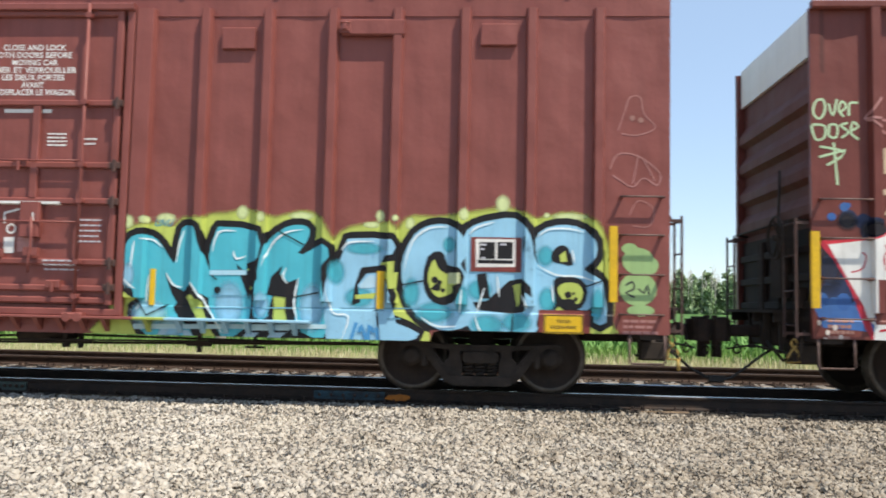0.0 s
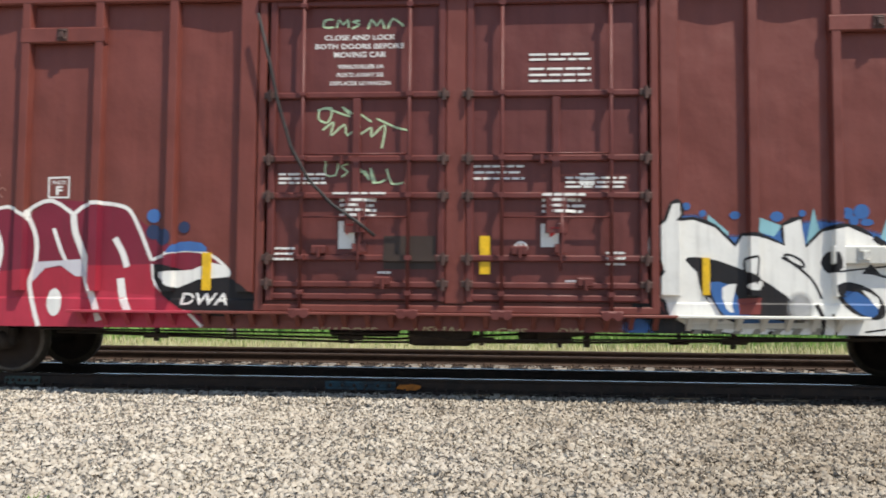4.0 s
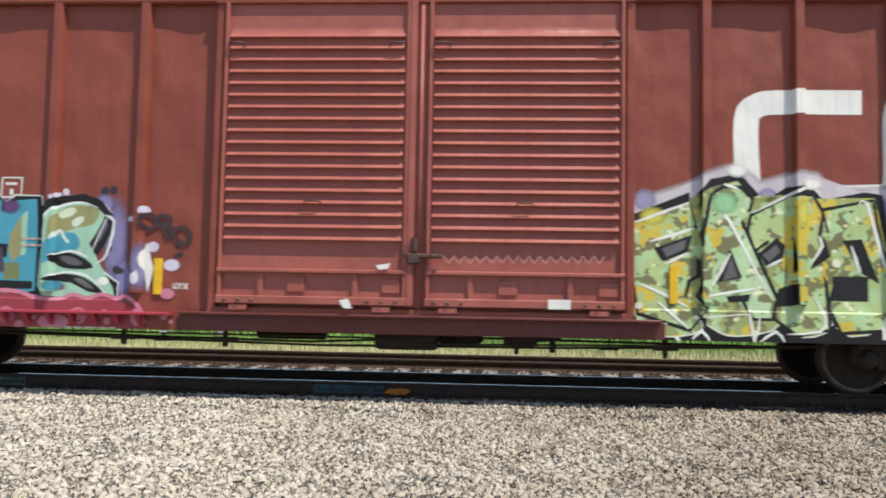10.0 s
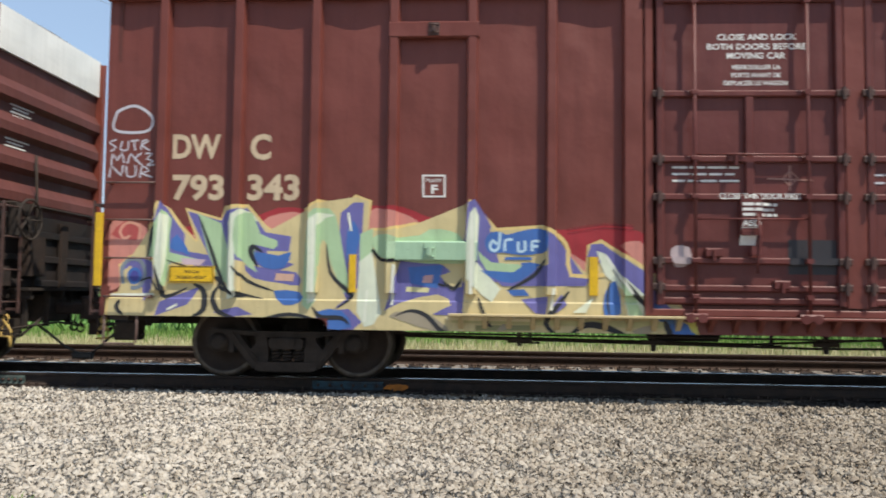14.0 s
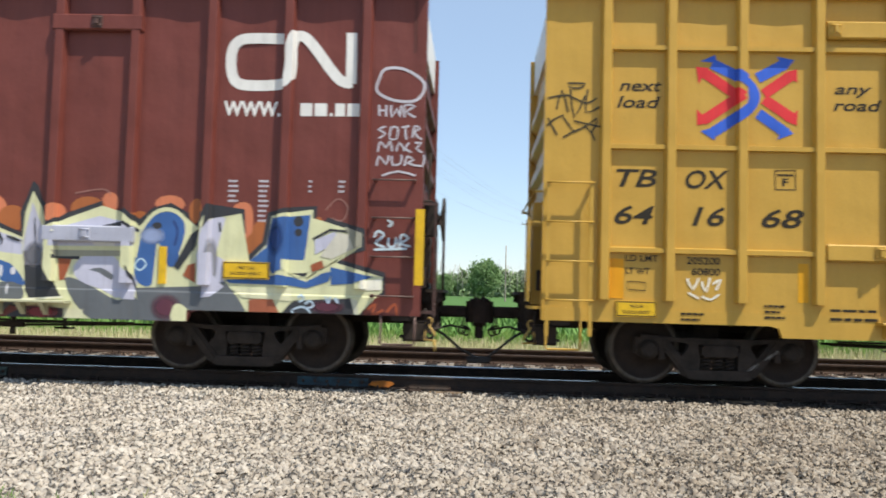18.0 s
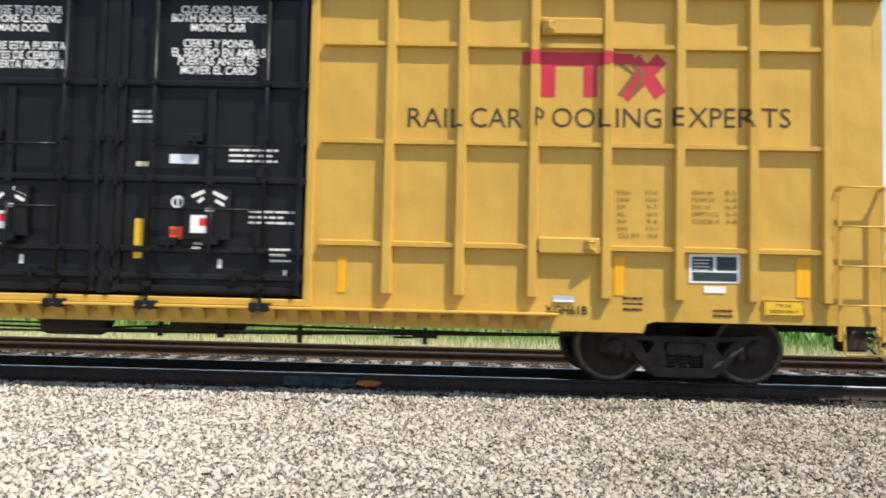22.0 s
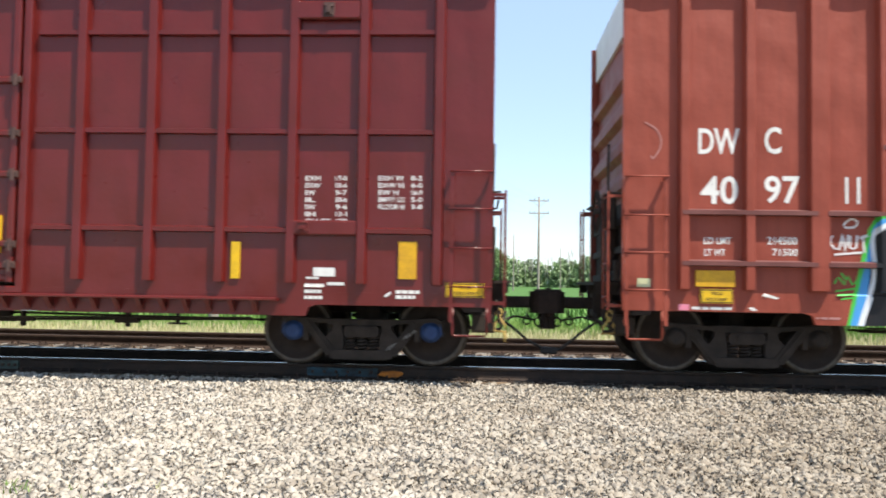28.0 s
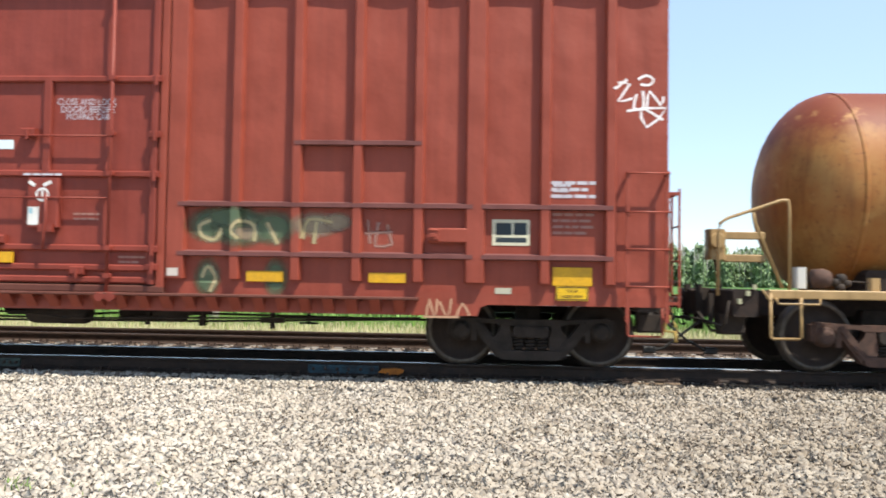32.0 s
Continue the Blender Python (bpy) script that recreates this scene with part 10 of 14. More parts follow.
p = Art(box_c)
p.line(C["white"],[(15.3,3.57),(14.3,3.57),(14.05,3.52),(13.93,3.36),(13.94,2.69),(14,2.46),(14.24,2.41),(15.41,2.42),(15.63,2.48),(15.69,2.7),(15.69,3.36),(15.77,3.6),(15.92,3.6),(16.1,3.47),(17.18,2.46),(17.33,2.4),(17.39,2.45)],0.3,3)
p.line(C["white"],[(17.39,2.4),(17.4,3.68)],0.3,0)
p.haze(srgb(188,180,186),[(12.42,2.21),(12.61,2.33),(13.23,2.53),(13.46,2.66),(13.78,2.76),(14.01,2.63),(14.08,2.56),(14.47,2.66),(14.76,2.67),(14.95,2.47),(15.62,2.51),(15.85,2.44),(16.6,2.42),(16.98,2.65),(17.23,2.58),(17.32,2.39),(17.41,2.14),(17.35,1.5),(16.91,1.5),(14.7,1.79),(12.62,2.03)],0.08,2)
p.puff(srgb(150,146,176),12.71,2.358,0.159,0.159)
p.puff(srgb(150,146,176),14.179,2.434,0.127,0.0956)
p.puff(srgb(130,120,170),15.545,2.185,0.0956,0.255)
p.fill(srgb(92,96,130),[(17.05,0.993),(17.24,1.82),(17.8,2.14),(17.93,2.4),(18.6,2.4),(18.72,1.83),(18.55,0.799),(17.75,0.785),(17.23,1.12)])
p.fill(srgb(150,148,176),[(17.02,2.47),(17.24,2.54),(17.43,2.42),(17.55,2.14),(17.67,1.98),(17.77,2.04),(17.86,2.33),(17.99,2.46),(18.56,2.46),(18.55,2.21),(17.98,2.11),(17.77,1.85),(17.64,1.73),(17.49,1.98),(17.3,2.17),(17.12,2.1)])
p.mist(srgb(172,144,166),[(16.99,2.5),(17.24,2.54),(17.43,2.42),(17.52,2.17),(17.66,2.01),(17.75,2.09),(17.83,2.36)],0.16,4)
p.mist(srgb(172,144,166),[(17.93,2.46),(18.23,2.37),(18.56,2.4)],0.1,3)
p.fill(srgb(98,70,98),[(17.15,2.12),(17.3,2.14),(17.49,1.98),(17.64,1.76),(17.8,1.92),(17.95,1.97),(18.14,1.95),(18.35,1.8),(18.55,1.83),(18.55,1.67),(18.38,1.61),(18.23,1.73),(17.98,1.79),(17.8,1.73),(17.67,1.54),(17.49,1.66),(17.33,1.85),(17.15,1.88)],3)
p.fill(srgb(124,124,160),[(17.14,1.78),(17.3,1.85),(17.45,1.69),(17.61,1.54),(17.76,1.67),(17.95,1.76),(18.2,1.67),(18.38,1.55),(18.55,1.61),(18.54,1.49),(18.38,1.39),(18.16,1.45),(17.95,1.6),(17.76,1.51),(17.61,1.41),(17.42,1.57),(17.27,1.66),(17.14,1.63)],3)
p.fill(srgb(98,72,104),[(17.14,1.53),(17.27,1.6),(17.42,1.5),(17.61,1.35),(17.79,1.44),(17.98,1.51),(18.22,1.39),(18.54,1.39),(18.54,1.2),(18.22,1.17),(17.98,1.29),(17.73,1.19),(17.48,1.28),(17.24,1.37)],3)
p.fill(srgb(84,72,110),[(17.23,1.25),(17.48,1.19),(17.73,1.13),(18.04,1.23),(18.54,1.14),(18.54,1.02),(18.16,1.01),(17.91,1.01),(17.79,0.786),(17.66,0.784),(17.54,1.13)],3)
p.fill(srgb(56,60,92),[(17.91,0.944),(18.54,0.985),(18.53,0.792),(17.79,0.779)])
p.puff(srgb(120,120,170),18.623,1.643,0.0828,0.223)
p.fill(srgb(120,140,190),[(18.17,2.37),(18.31,2.37),(18.31,2.02),(18.17,2.02)])
p.line(C["black"],[(12.57,2.1),(13.23,2.36),(13.31,2),(13.4,2.36),(13.53,2.53),(13.82,2.6),(13.98,2.4),(14.02,2.17),(14.44,2.44),(14.7,2.45),(14.82,2.28),(15.34,2.38),(15.43,2.41),(15.58,1.7),(15.69,2.31),(15.93,2.29),(16.04,2.35),(16.29,2.34),(16.54,2.35),(16.6,2.16),(16.98,2.45),(17.11,2.42),(17.15,2.13),(17.1,1.72),(16.98,1.59),(17.16,1.47),(17.22,1.25),(17.72,1.29),(17.65,0.877),(15.91,0.833),(15.5,0.715),(12.68,0.635),(12.64,0.86),(12.58,0.988)],0.2,1,True)
p.camo(srgb(150,158,96),[(12.57,2.1),(13.23,2.36),(13.31,2),(13.4,2.36),(13.53,2.53),(13.82,2.6),(13.98,2.4),(14.02,2.17),(14.44,2.44),(14.7,2.45),(14.82,2.28),(15.34,2.38),(15.43,2.41),(15.58,1.7),(15.69,2.31),(15.93,2.29),(16.04,2.35),(16.29,2.34),(16.54,2.35),(16.6,2.16),(16.98,2.45),(17.11,2.42),(17.15,2.13),(17.1,1.72),(16.98,1.59),(17.16,1.47),(17.22,1.25),(17.72,1.29),(17.65,0.877),(15.91,0.833),(15.5,0.715),(12.68,0.635),(12.64,0.86),(12.58,0.988)])
p.fill(C["black"],[(12.61,0.875),(12.84,0.927),(13.42,0.937),(14.39,0.952),(15.5,0.969),(15.91,0.786),(15.91,0.659),(12.65,0.618)])
p.line(srgb(214,216,200),[(12.64,0.924),(13.26,0.947),(13.39,0.808),(13.1,0.713),(12.68,0.748)],0.035,2,True)
p.camo(srgb(150,160,104),[(12.64,0.924),(13.26,0.947),(13.39,0.808),(13.1,0.713),(12.68,0.748)],2)
p.line(srgb(214,216,200),[(13.46,0.937),(14.26,0.975),(14.21,0.805),(13.81,0.734),(13.59,0.779)],0.035,2,True)
p.camo(srgb(150,160,104),[(13.46,0.937),(14.26,0.975),(14.21,0.805),(13.81,0.734),(13.59,0.779)],2)
p.line(srgb(214,216,200),[(14.36,0.951),(14.88,0.966),(14.84,0.799),(14.55,0.737)],0.035,2,True)
p.camo(srgb(150,160,104),[(14.36,0.951),(14.88,0.966),(14.84,0.799),(14.55,0.737)],2)
p.line(srgb(214,216,200),[(14.95,0.96),(15.51,0.995),(15.46,0.841),(15.12,0.757)],0.035,2,True)
p.camo(srgb(150,160,104),[(14.95,0.96),(15.51,0.995),(15.46,0.841),(15.12,0.757)],2)
p.line(C["black"],[(12.58,2.1),(13.24,2.34),(13.31,2.05),(12.79,1.87),(12.85,1.77),(12.92,1.54),(13.01,1.61),(13.22,1.68),(13.33,1.61),(13.33,1.45),(13.22,1.39),(13.15,1.06),(13.36,0.936),(13.26,0.805),(12.64,0.989),(12.58,1.44)],0.095,1,True)
p.camo(srgb(168,186,128),[(12.58,2.1),(13.24,2.34),(13.31,2.05),(12.79,1.87),(12.85,1.77),(12.92,1.54),(13.01,1.61),(13.22,1.68),(13.33,1.61),(13.33,1.45),(13.22,1.39),(13.15,1.06),(13.36,0.936),(13.26,0.805),(12.64,0.989),(12.58,1.44)],1)
p.line(C["black"],[(13.41,1.94),(13.5,2.4),(13.66,2.51),(13.85,2.5),(13.98,2.37),(13.95,2.27),(13.82,2.24),(13.73,2.3),(13.63,2.23),(13.68,2.07),(13.83,2.14),(14.26,1.17),(14.2,0.949),(14.01,0.946),(13.87,1.2),(13.52,1.23),(13.45,1.07),(13.36,1.19),(13.48,1.45)],0.095,1,True)
p.camo(srgb(176,200,160),[(13.41,1.94),(13.5,2.4),(13.66,2.51),(13.85,2.5),(13.98,2.37),(13.95,2.27),(13.82,2.24),(13.73,2.3),(13.63,2.23),(13.68,2.07),(13.83,2.14),(14.26,1.17),(14.2,0.949),(14.01,0.946),(13.87,1.2),(13.52,1.23),(13.45,1.07),(13.36,1.19),(13.48,1.45)],1)
p.line(C["black"],[(13.99,2.17),(14.44,2.41),(14.7,2.42),(14.81,2.21),(14.75,1.89),(14.67,1.66),(14.83,1.37),(14.87,0.832),(14.52,0.762),(14.26,0.95),(14.38,1.37),(14.51,1.53),(14.38,1.56),(14.41,1.79),(14.38,1.92),(14.25,1.95),(14.03,1.78),(13.96,1.98)],0.095,1,True)
p.camo(srgb(168,186,128),[(13.99,2.17),(14.44,2.41),(14.7,2.42),(14.81,2.21),(14.75,1.89),(14.67,1.66),(14.83,1.37),(14.87,0.832),(14.52,0.762),(14.26,0.95),(14.38,1.37),(14.51,1.53),(14.38,1.56),(14.41,1.79),(14.38,1.92),(14.25,1.95),(14.03,1.78),(13.96,1.98)],1)
p.line(C["black"],[(14.84,2.24),(15.4,2.36),(15.48,1.8),(15.61,1.54),(15.66,1.1),(15.5,0.842),(15.03,0.803),(14.9,1.09),(15.02,1.47),(15.09,1.79),(14.99,1.89),(15.31,1.93),(15.24,2.02),(14.89,2.02)],0.095,1,True)
p.camo(srgb(168,186,128),[(14.84,2.24),(15.4,2.36),(15.48,1.8),(15.61,1.54),(15.66,1.1),(15.5,0.842),(15.03,0.803),(14.9,1.09),(15.02,1.47),(15.09,1.79),(14.99,1.89),(15.31,1.93),(15.24,2.02),(14.89,2.02)],1)
p.line(C["black"],[(15.69,2.25),(15.89,2.27),(15.88,1.93),(15.85,1.1),(15.66,0.971),(15.66,1.54)],0.095,1,True)
p.camo(srgb(176,200,160),[(15.69,2.25),(15.89,2.27),(15.88,1.93),(15.85,1.1),(15.66,0.971),(15.66,1.54)],1)
p.line(C["black"],[(15.97,1.93),(16.07,2.19),(16.29,2.29),(16.51,2.29),(16.41,2.16),(16.48,2),(16.63,2.07),(16.92,2.36),(17.04,2.41),(17.1,2.13),(17.01,1.75),(16.85,1.59),(16.45,1.36),(16.26,1.46),(16.16,1.71),(16.23,1.81),(16.38,1.65),(16.6,1.81),(16.66,1.88),(16.57,1.87),(16.29,1.84),(16.07,1.8)],0.095,1,True)
p.camo(srgb(176,200,160),[(15.97,1.93),(16.07,2.19),(16.29,2.29),(16.51,2.29),(16.41,2.16),(16.48,2),(16.63,2.07),(16.92,2.36),(17.04,2.41),(17.1,2.13),(17.01,1.75),(16.85,1.59),(16.45,1.36),(16.26,1.46),(16.16,1.71),(16.23,1.81),(16.38,1.65),(16.6,1.81),(16.66,1.88),(16.57,1.87),(16.29,1.84),(16.07,1.8)],1)
p.line(C["black"],[(15.94,1.23),(16.29,1.17),(16.73,1.37),(16.91,1.5),(17.07,1.44),(17.19,1.18),(17.04,1.06),(17.65,1.13),(17.53,0.875),(16.04,0.882)],0.095,1,True)
p.camo(srgb(176,200,160),[(15.94,1.23),(16.29,1.17),(16.73,1.37),(16.91,1.5),(17.07,1.44),(17.19,1.18),(17.04,1.06),(17.65,1.13),(17.53,0.875),(16.04,0.882)],1)
p.puff(srgb(206,196,90),14.569,2.209,0.0956,0.191)
p.puff(srgb(206,196,90),12.813,2.162,0.191,0.127)
p.puff(srgb(150,200,150),13.66,2.333,0.191,0.159)
p.fill(C["black"],[(12.82,1.77),(13.28,1.94),(13.23,1.73),(12.92,1.61)])
p.fill(C["black"],[(13.55,1.36),(13.73,1.78),(13.87,1.43)])
p.fill(C["black"],[(14.06,1.72),(14.28,1.92),(14.38,1.82),(14.35,1.66),(14.16,1.56)])
p.fill(C["black"],[(14.83,1.95),(14.91,1.7),(14.67,1.53)])
p.fill(C["black"],[(15.05,1.89),(15.28,1.91),(15.47,1.38),(15.25,1.51)])
p.fill(C["black"],[(16.18,1.63),(16.41,1.68),(16.73,1.84),(16.74,1.69),(16.57,1.49),(16.32,1.43)])
p.fill(C["black"],[(16.79,1.3),(16.98,1.37),(16.97,1.05),(16.79,1.11)])
p.fill(C["black"],[(13.68,1.2),(13.97,1.23),(13.94,1.14),(13.71,1.13)])
p.fill(C["black"],[(14.29,1.3),(14.51,1.37),(14.52,1.11),(14.26,1.08)])
p.fill(C["black"],[(17.5,1.25),(17.66,1.25),(17.53,0.875),(17.41,0.873)])
p.fill(srgb(92,92,94),[(12.92,1.77),(13.21,1.88),(13.18,1.76),(12.97,1.66)])
p.fill(srgb(92,92,94),[(13.64,1.39),(13.74,1.68),(13.82,1.44)])
p.fill(srgb(92,92,94),[(14.11,1.7),(14.27,1.83),(14.32,1.75),(14.19,1.62)])
p.fill(srgb(92,92,94),[(16.26,1.6),(16.48,1.65),(16.63,1.75),(16.6,1.65),(16.48,1.52),(16.34,1.49)])
p.bar(srgb(30,28,32),14.93,1.167,15.341,1.461)
p.line(srgb(220,222,214),[(12.59,2.08),(13.24,2.33)],0.04,2,taper=True)
p.line(srgb(220,222,214),[(12.77,1.85),(13.31,2.02)],0.04,2,taper=True)
p.line(srgb(220,222,214),[(12.96,1.58),(13.21,1.71)],0.04,2,taper=True)
p.line(srgb(220,222,214),[(12.63,1.34),(12.93,1.22),(13.23,1.06)],0.04,2,taper=True)
p.line(srgb(220,222,214),[(13.66,2.17),(13.73,2.1),(14.19,1.21)],0.04,2,taper=True)
p.line(srgb(220,222,214),[(13.45,1.2),(14.03,1.3)],0.04,2,taper=True)
p.line(srgb(220,222,214),[(13.52,1.32),(13.73,1.72)],0.04,2,taper=True)
p.line(srgb(220,222,214),[(13.66,2.56),(13.82,2.51)],0.04,2,taper=True)
p.line(srgb(220,222,214),[(13.99,2.21),(14.44,2.44),(14.69,2.54),(14.81,2.41)],0.04,2,taper=True)
p.line(srgb(220,222,214),[(14.67,1.6),(14.81,1.82),(14.76,1.95)],0.04,2,taper=True)
p.line(srgb(220,222,214),[(14.16,1.56),(14.35,1.66)],0.04,2,taper=True)
p.line(srgb(220,222,214),[(14.39,0.76),(14.77,0.798),(14.84,0.959),(14.71,1.21)],0.04,2,taper=True)
p.line(srgb(220,222,214),[(15.66,1.03),(15.72,1.71),(15.81,2.12)],0.04,2,taper=True)
p.line(srgb(220,222,214),[(15.24,2.31),(15.34,2.35),(15.53,1.61),(15.61,1.54)],0.04,2,taper=True)
p.line(srgb(220,222,214),[(15.15,1.83),(15.25,1.51)],0.04,2,taper=True)
p.line(srgb(220,222,214),[(15.69,2.35),(15.91,2.41),(16.16,2.38),(16.32,2.45),(16.51,2.39)],0.04,2,taper=True)
p.line(srgb(220,222,214),[(16.54,2.26),(16.7,2.39),(16.98,2.55),(17.14,2.49),(17.23,2.13),(17.16,1.72)],0.04,2,taper=True)
p.line(srgb(220,222,214),[(16.19,1.84),(16.29,1.87),(16.16,1.71),(16.26,1.49),(16.48,1.4)],0.04,2,taper=True)
p.line(srgb(220,222,214),[(16.32,1.47),(16.57,1.49)],0.04,2,taper=True)
p.line(srgb(220,222,214),[(16.88,1.53),(17.1,1.53),(17.22,1.37)],0.04,2,taper=True)
p.line(srgb(220,222,214),[(17.72,1.38),(17.75,1.13),(17.65,0.846)],0.04,2,taper=True)
p.line(srgb(220,222,214),[(16.04,1.17),(15.91,0.691)],0.04,2,taper=True)
p.line(srgb(220,222,214),[(15.5,0.715),(15.53,0.969),(15.66,0.718)],0.04,2,taper=True)
p.line(srgb(220,222,214),[(15.91,1.1),(15.85,0.848),(15.72,0.688)],0.04,2,taper=True)
p.line(srgb(220,222,214),[(13.94,1.1),(14.01,0.658),(14.07,0.947)],0.04,2,taper=True)
p.line(srgb(220,222,214),[(12.45,0.695),(12.75,0.733),(12.97,0.865)],0.04,2,taper=True)
p.line(srgb(220,222,214),[(13.07,0.706),(13.14,0.643)],0.04,2,taper=True)
p.line(srgb(220,222,214),[(13.27,0.677),(13.39,0.776),(13.49,0.649)],0.04,2,taper=True)
p.line(srgb(220,222,214),[(14.07,0.659),(14.26,0.79),(14.36,0.664)],0.04,2,taper=True)
p.line(srgb(220,222,214),[(12.87,1.12),(13.23,0.805)],0.04,2,taper=True)
p.puff(srgb(226,226,220),13.817,2.726,0.159,0.0956)
p.puff(srgb(226,226,220),14.694,2.568,0.159,0.0828)
p.spot(srgb(216,218,204),12.64,1.07,0.0446)
p.spot(srgb(216,214,190),14.974,1.616,0.051)
p.spot(srgb(200,210,170),16.036,1.901,0.051)
p.fill(srgb(70,60,80),[(15.53,0.938),(15.63,0.971),(15.85,0.721),(15.79,0.673),(15.54,0.669)])
p.line(srgb(224,224,216),[(15.52,0.716),(15.53,0.938),(15.66,0.718)],0.03,0)
p.bar(srgb(40,38,44),17.191,1.134,17.571,1.41)
p.text(C["white"], "THIS CAR", 17.261, 1.324, 0.054, 0.272, 0.015)
p.text(C["white"], "EXCEEDS", 17.26, 1.242, 0.054, 0.260, 0.015)
p.text(C["white"], "HEIGHT", 17.259, 1.16, 0.054, 0.236, 0.015)
p.lines(srgb(110,60,54),15.943,16.539,1.268,2,0.137,0.062,57)
p.lines(srgb(110,60,54),16.382,16.631,1.008,3,0.123,0.062,58)
p.done("graffiti", "camouflage green and cream graffiti letters with purple waves", True)

reflector(box_c, 13.053, 1.330, 0.096, 0.460)
reflector(box_c, 15.886, 1.351, 0.101, 0.459)
reflector(box_c, 18.413, 1.587, 0.131, 0.941, -1.61)
p = Art(box_c)
p.line(C["ltgrey"],[(18.07,2.92),(18.12,3),(18.21,2.92),(18.12,2.71),(18.07,2.85)],0.03,3)
p.line(C["ltgrey"],[(18.24,2.97),(18.32,2.97),(18.27,2.81),(18.34,2.78)],0.03,3)
p.line(C["ltgrey"],[(18.39,2.97),(18.52,2.95),(18.42,2.82),(18.55,2.78)],0.03,3)
p.line(C["ltgrey"],[(18.08,2.71),(18.18,2.57),(18.25,2.71),(18.32,2.58)],0.03,3)
p.line(C["ltgrey"],[(18.35,2.71),(18.45,2.61),(18.55,2.73),(18.51,2.58)],0.03,3)
p.line(C["ltgrey"],[(18.25,3.07),(18.32,3.04),(18.27,3)],0.03,3)
p.done("chalk_tag", "pale sprayed tag near the corner", True)

p = Art(box_c)
p.fill(srgb(112,96,134),[(10.73,0.604),(11.07,0.747),(11.48,0.851),(12.16,0.891),(12.5,0.856),(12.43,0.638)],2)
p.fill(srgb(84,70,110),[(11.35,0.616),(11.76,0.733),(12.5,0.761),(12.48,0.639)],2)
p.done("sill_paint", "purple sprayed wave on the sill")

p = Art(box_d)
p.line(C["ltgrey"],[(0.128,3.35),(0.098,3.17),(0.284,3.12),(0.554,3.15),(0.592,3.32),(0.381,3.46),(0.177,3.41)],0.035,4,True)
p.line(C["ltgrey"],[(0.141,3.03),(0.047,2.99),(0.137,2.93),(0.066,2.88)],0.022,2)
p.line(C["ltgrey"],[(0.215,3.01),(0.197,2.9),(0.285,2.9),(0.296,3.01)],0.022,2)
p.line(C["ltgrey"],[(0.325,3.01),(0.427,3.02),(0.369,3.01),(0.388,2.89)],0.022,2)
p.line(C["ltgrey"],[(0.461,2.9),(0.486,3.02),(0.56,3.01),(0.474,2.96),(0.579,2.89)],0.022,2)
p.line(C["ltgrey"],[(0.08,2.7),(0.097,2.85),(0.159,2.76),(0.213,2.86),(0.248,2.73)],0.022,2)
p.line(C["ltgrey"],[(0.292,2.72),(0.331,2.85),(0.408,2.75)],0.022,2)
p.line(C["ltgrey"],[(0.477,2.86),(0.392,2.79),(0.483,2.7)],0.022,2)
p.line(C["ltgrey"],[(0.522,2.85),(0.609,2.85),(0.539,2.78),(0.627,2.76),(0.542,2.7),(0.644,2.71)],0.022,2)
p.line(C["ltgrey"],[(0.064,2.54),(0.088,2.69),(0.21,2.57),(0.234,2.7)],0.022,2)
p.line(C["ltgrey"],[(0.279,2.69),(0.298,2.56),(0.4,2.57),(0.395,2.7)],0.022,2)
p.line(C["ltgrey"],[(0.46,2.54),(0.484,2.69),(0.574,2.63),(0.472,2.6),(0.621,2.55)],0.022,2)
p.text(C["cream"], "DW", 0.874, 2.799, 0.290, 0.622, 0.03)
p.text(C["cream"], "C", 1.874, 2.79, 0.301, 0.264, 0.03)
p.text(C["cream"], "793", 0.885, 2.276, 0.298, 0.663, 0.03)
p.text(C["cream"], "343", 1.845, 2.276, 0.303, 0.665, 0.03)
p.line(C["white"],[(4.06,2.58),(4.326,2.58),(4.33,2.32),(4.064,2.32)],0.03,0,True)
p.text(C["white"], "PLATE", 4.103, 2.498, 0.043, 0.182, 0.01)
p.text(C["white"], "F", 4.162, 2.357, 0.106, 0.082, 0.03)
p.done("lettering", "cream reporting marks and a white tag with a halo")

p = Art(box_d)
p.fill(srgb(150,46,52),[(0.997,1.89),(1.196,1.93),(1.987,2.07),(2.248,2.17),(2.61,2.15),(2.614,1.98),(1.208,1.57)],2)
p.fill(srgb(150,46,52),[(3.301,2.13),(3.503,2.19),(3.805,2.19),(4.109,2.07),(4.31,2.01),(4.577,1.98),(4.617,1.45),(3.316,1.43)],2)
p.fill(srgb(150,46,52),[(5.602,1.85),(5.897,1.92),(6.483,1.93),(6.808,1.83),(6.872,1.47),(7.065,1.08),(7.192,0.828),(5.834,1.33)],2)
p.mist(srgb(150,46,52),[(5.831,1.89),(6.288,1.96),(6.613,1.93)],0.1,3)
p.fill(srgb(192,128,116),[(0.091,1.92),(0.223,1.99),(0.493,1.96),(0.599,1.82),(0.592,1.56),(0.35,1.33),(0.124,1.1)],2)
p.fill(srgb(192,128,116),[(0.088,1.16),(0.104,1.59),(0.372,1.62),(0.316,1.33)])
p.fill(srgb(170,80,78),[(0.112,1.82),(0.291,1.99),(0.495,1.92),(0.484,1.76),(0.3,1.76)],2)
p.line(srgb(206,150,130),[(0.469,1.73),(0.478,1.92),(0.325,1.97),(0.228,1.87),(0.282,1.77),(0.365,1.81)],0.035,4)
p.fill(srgb(192,128,116),[(2.023,1.97),(2.283,2.1),(2.546,2.1),(2.616,1.91),(2.197,1.65)],2)
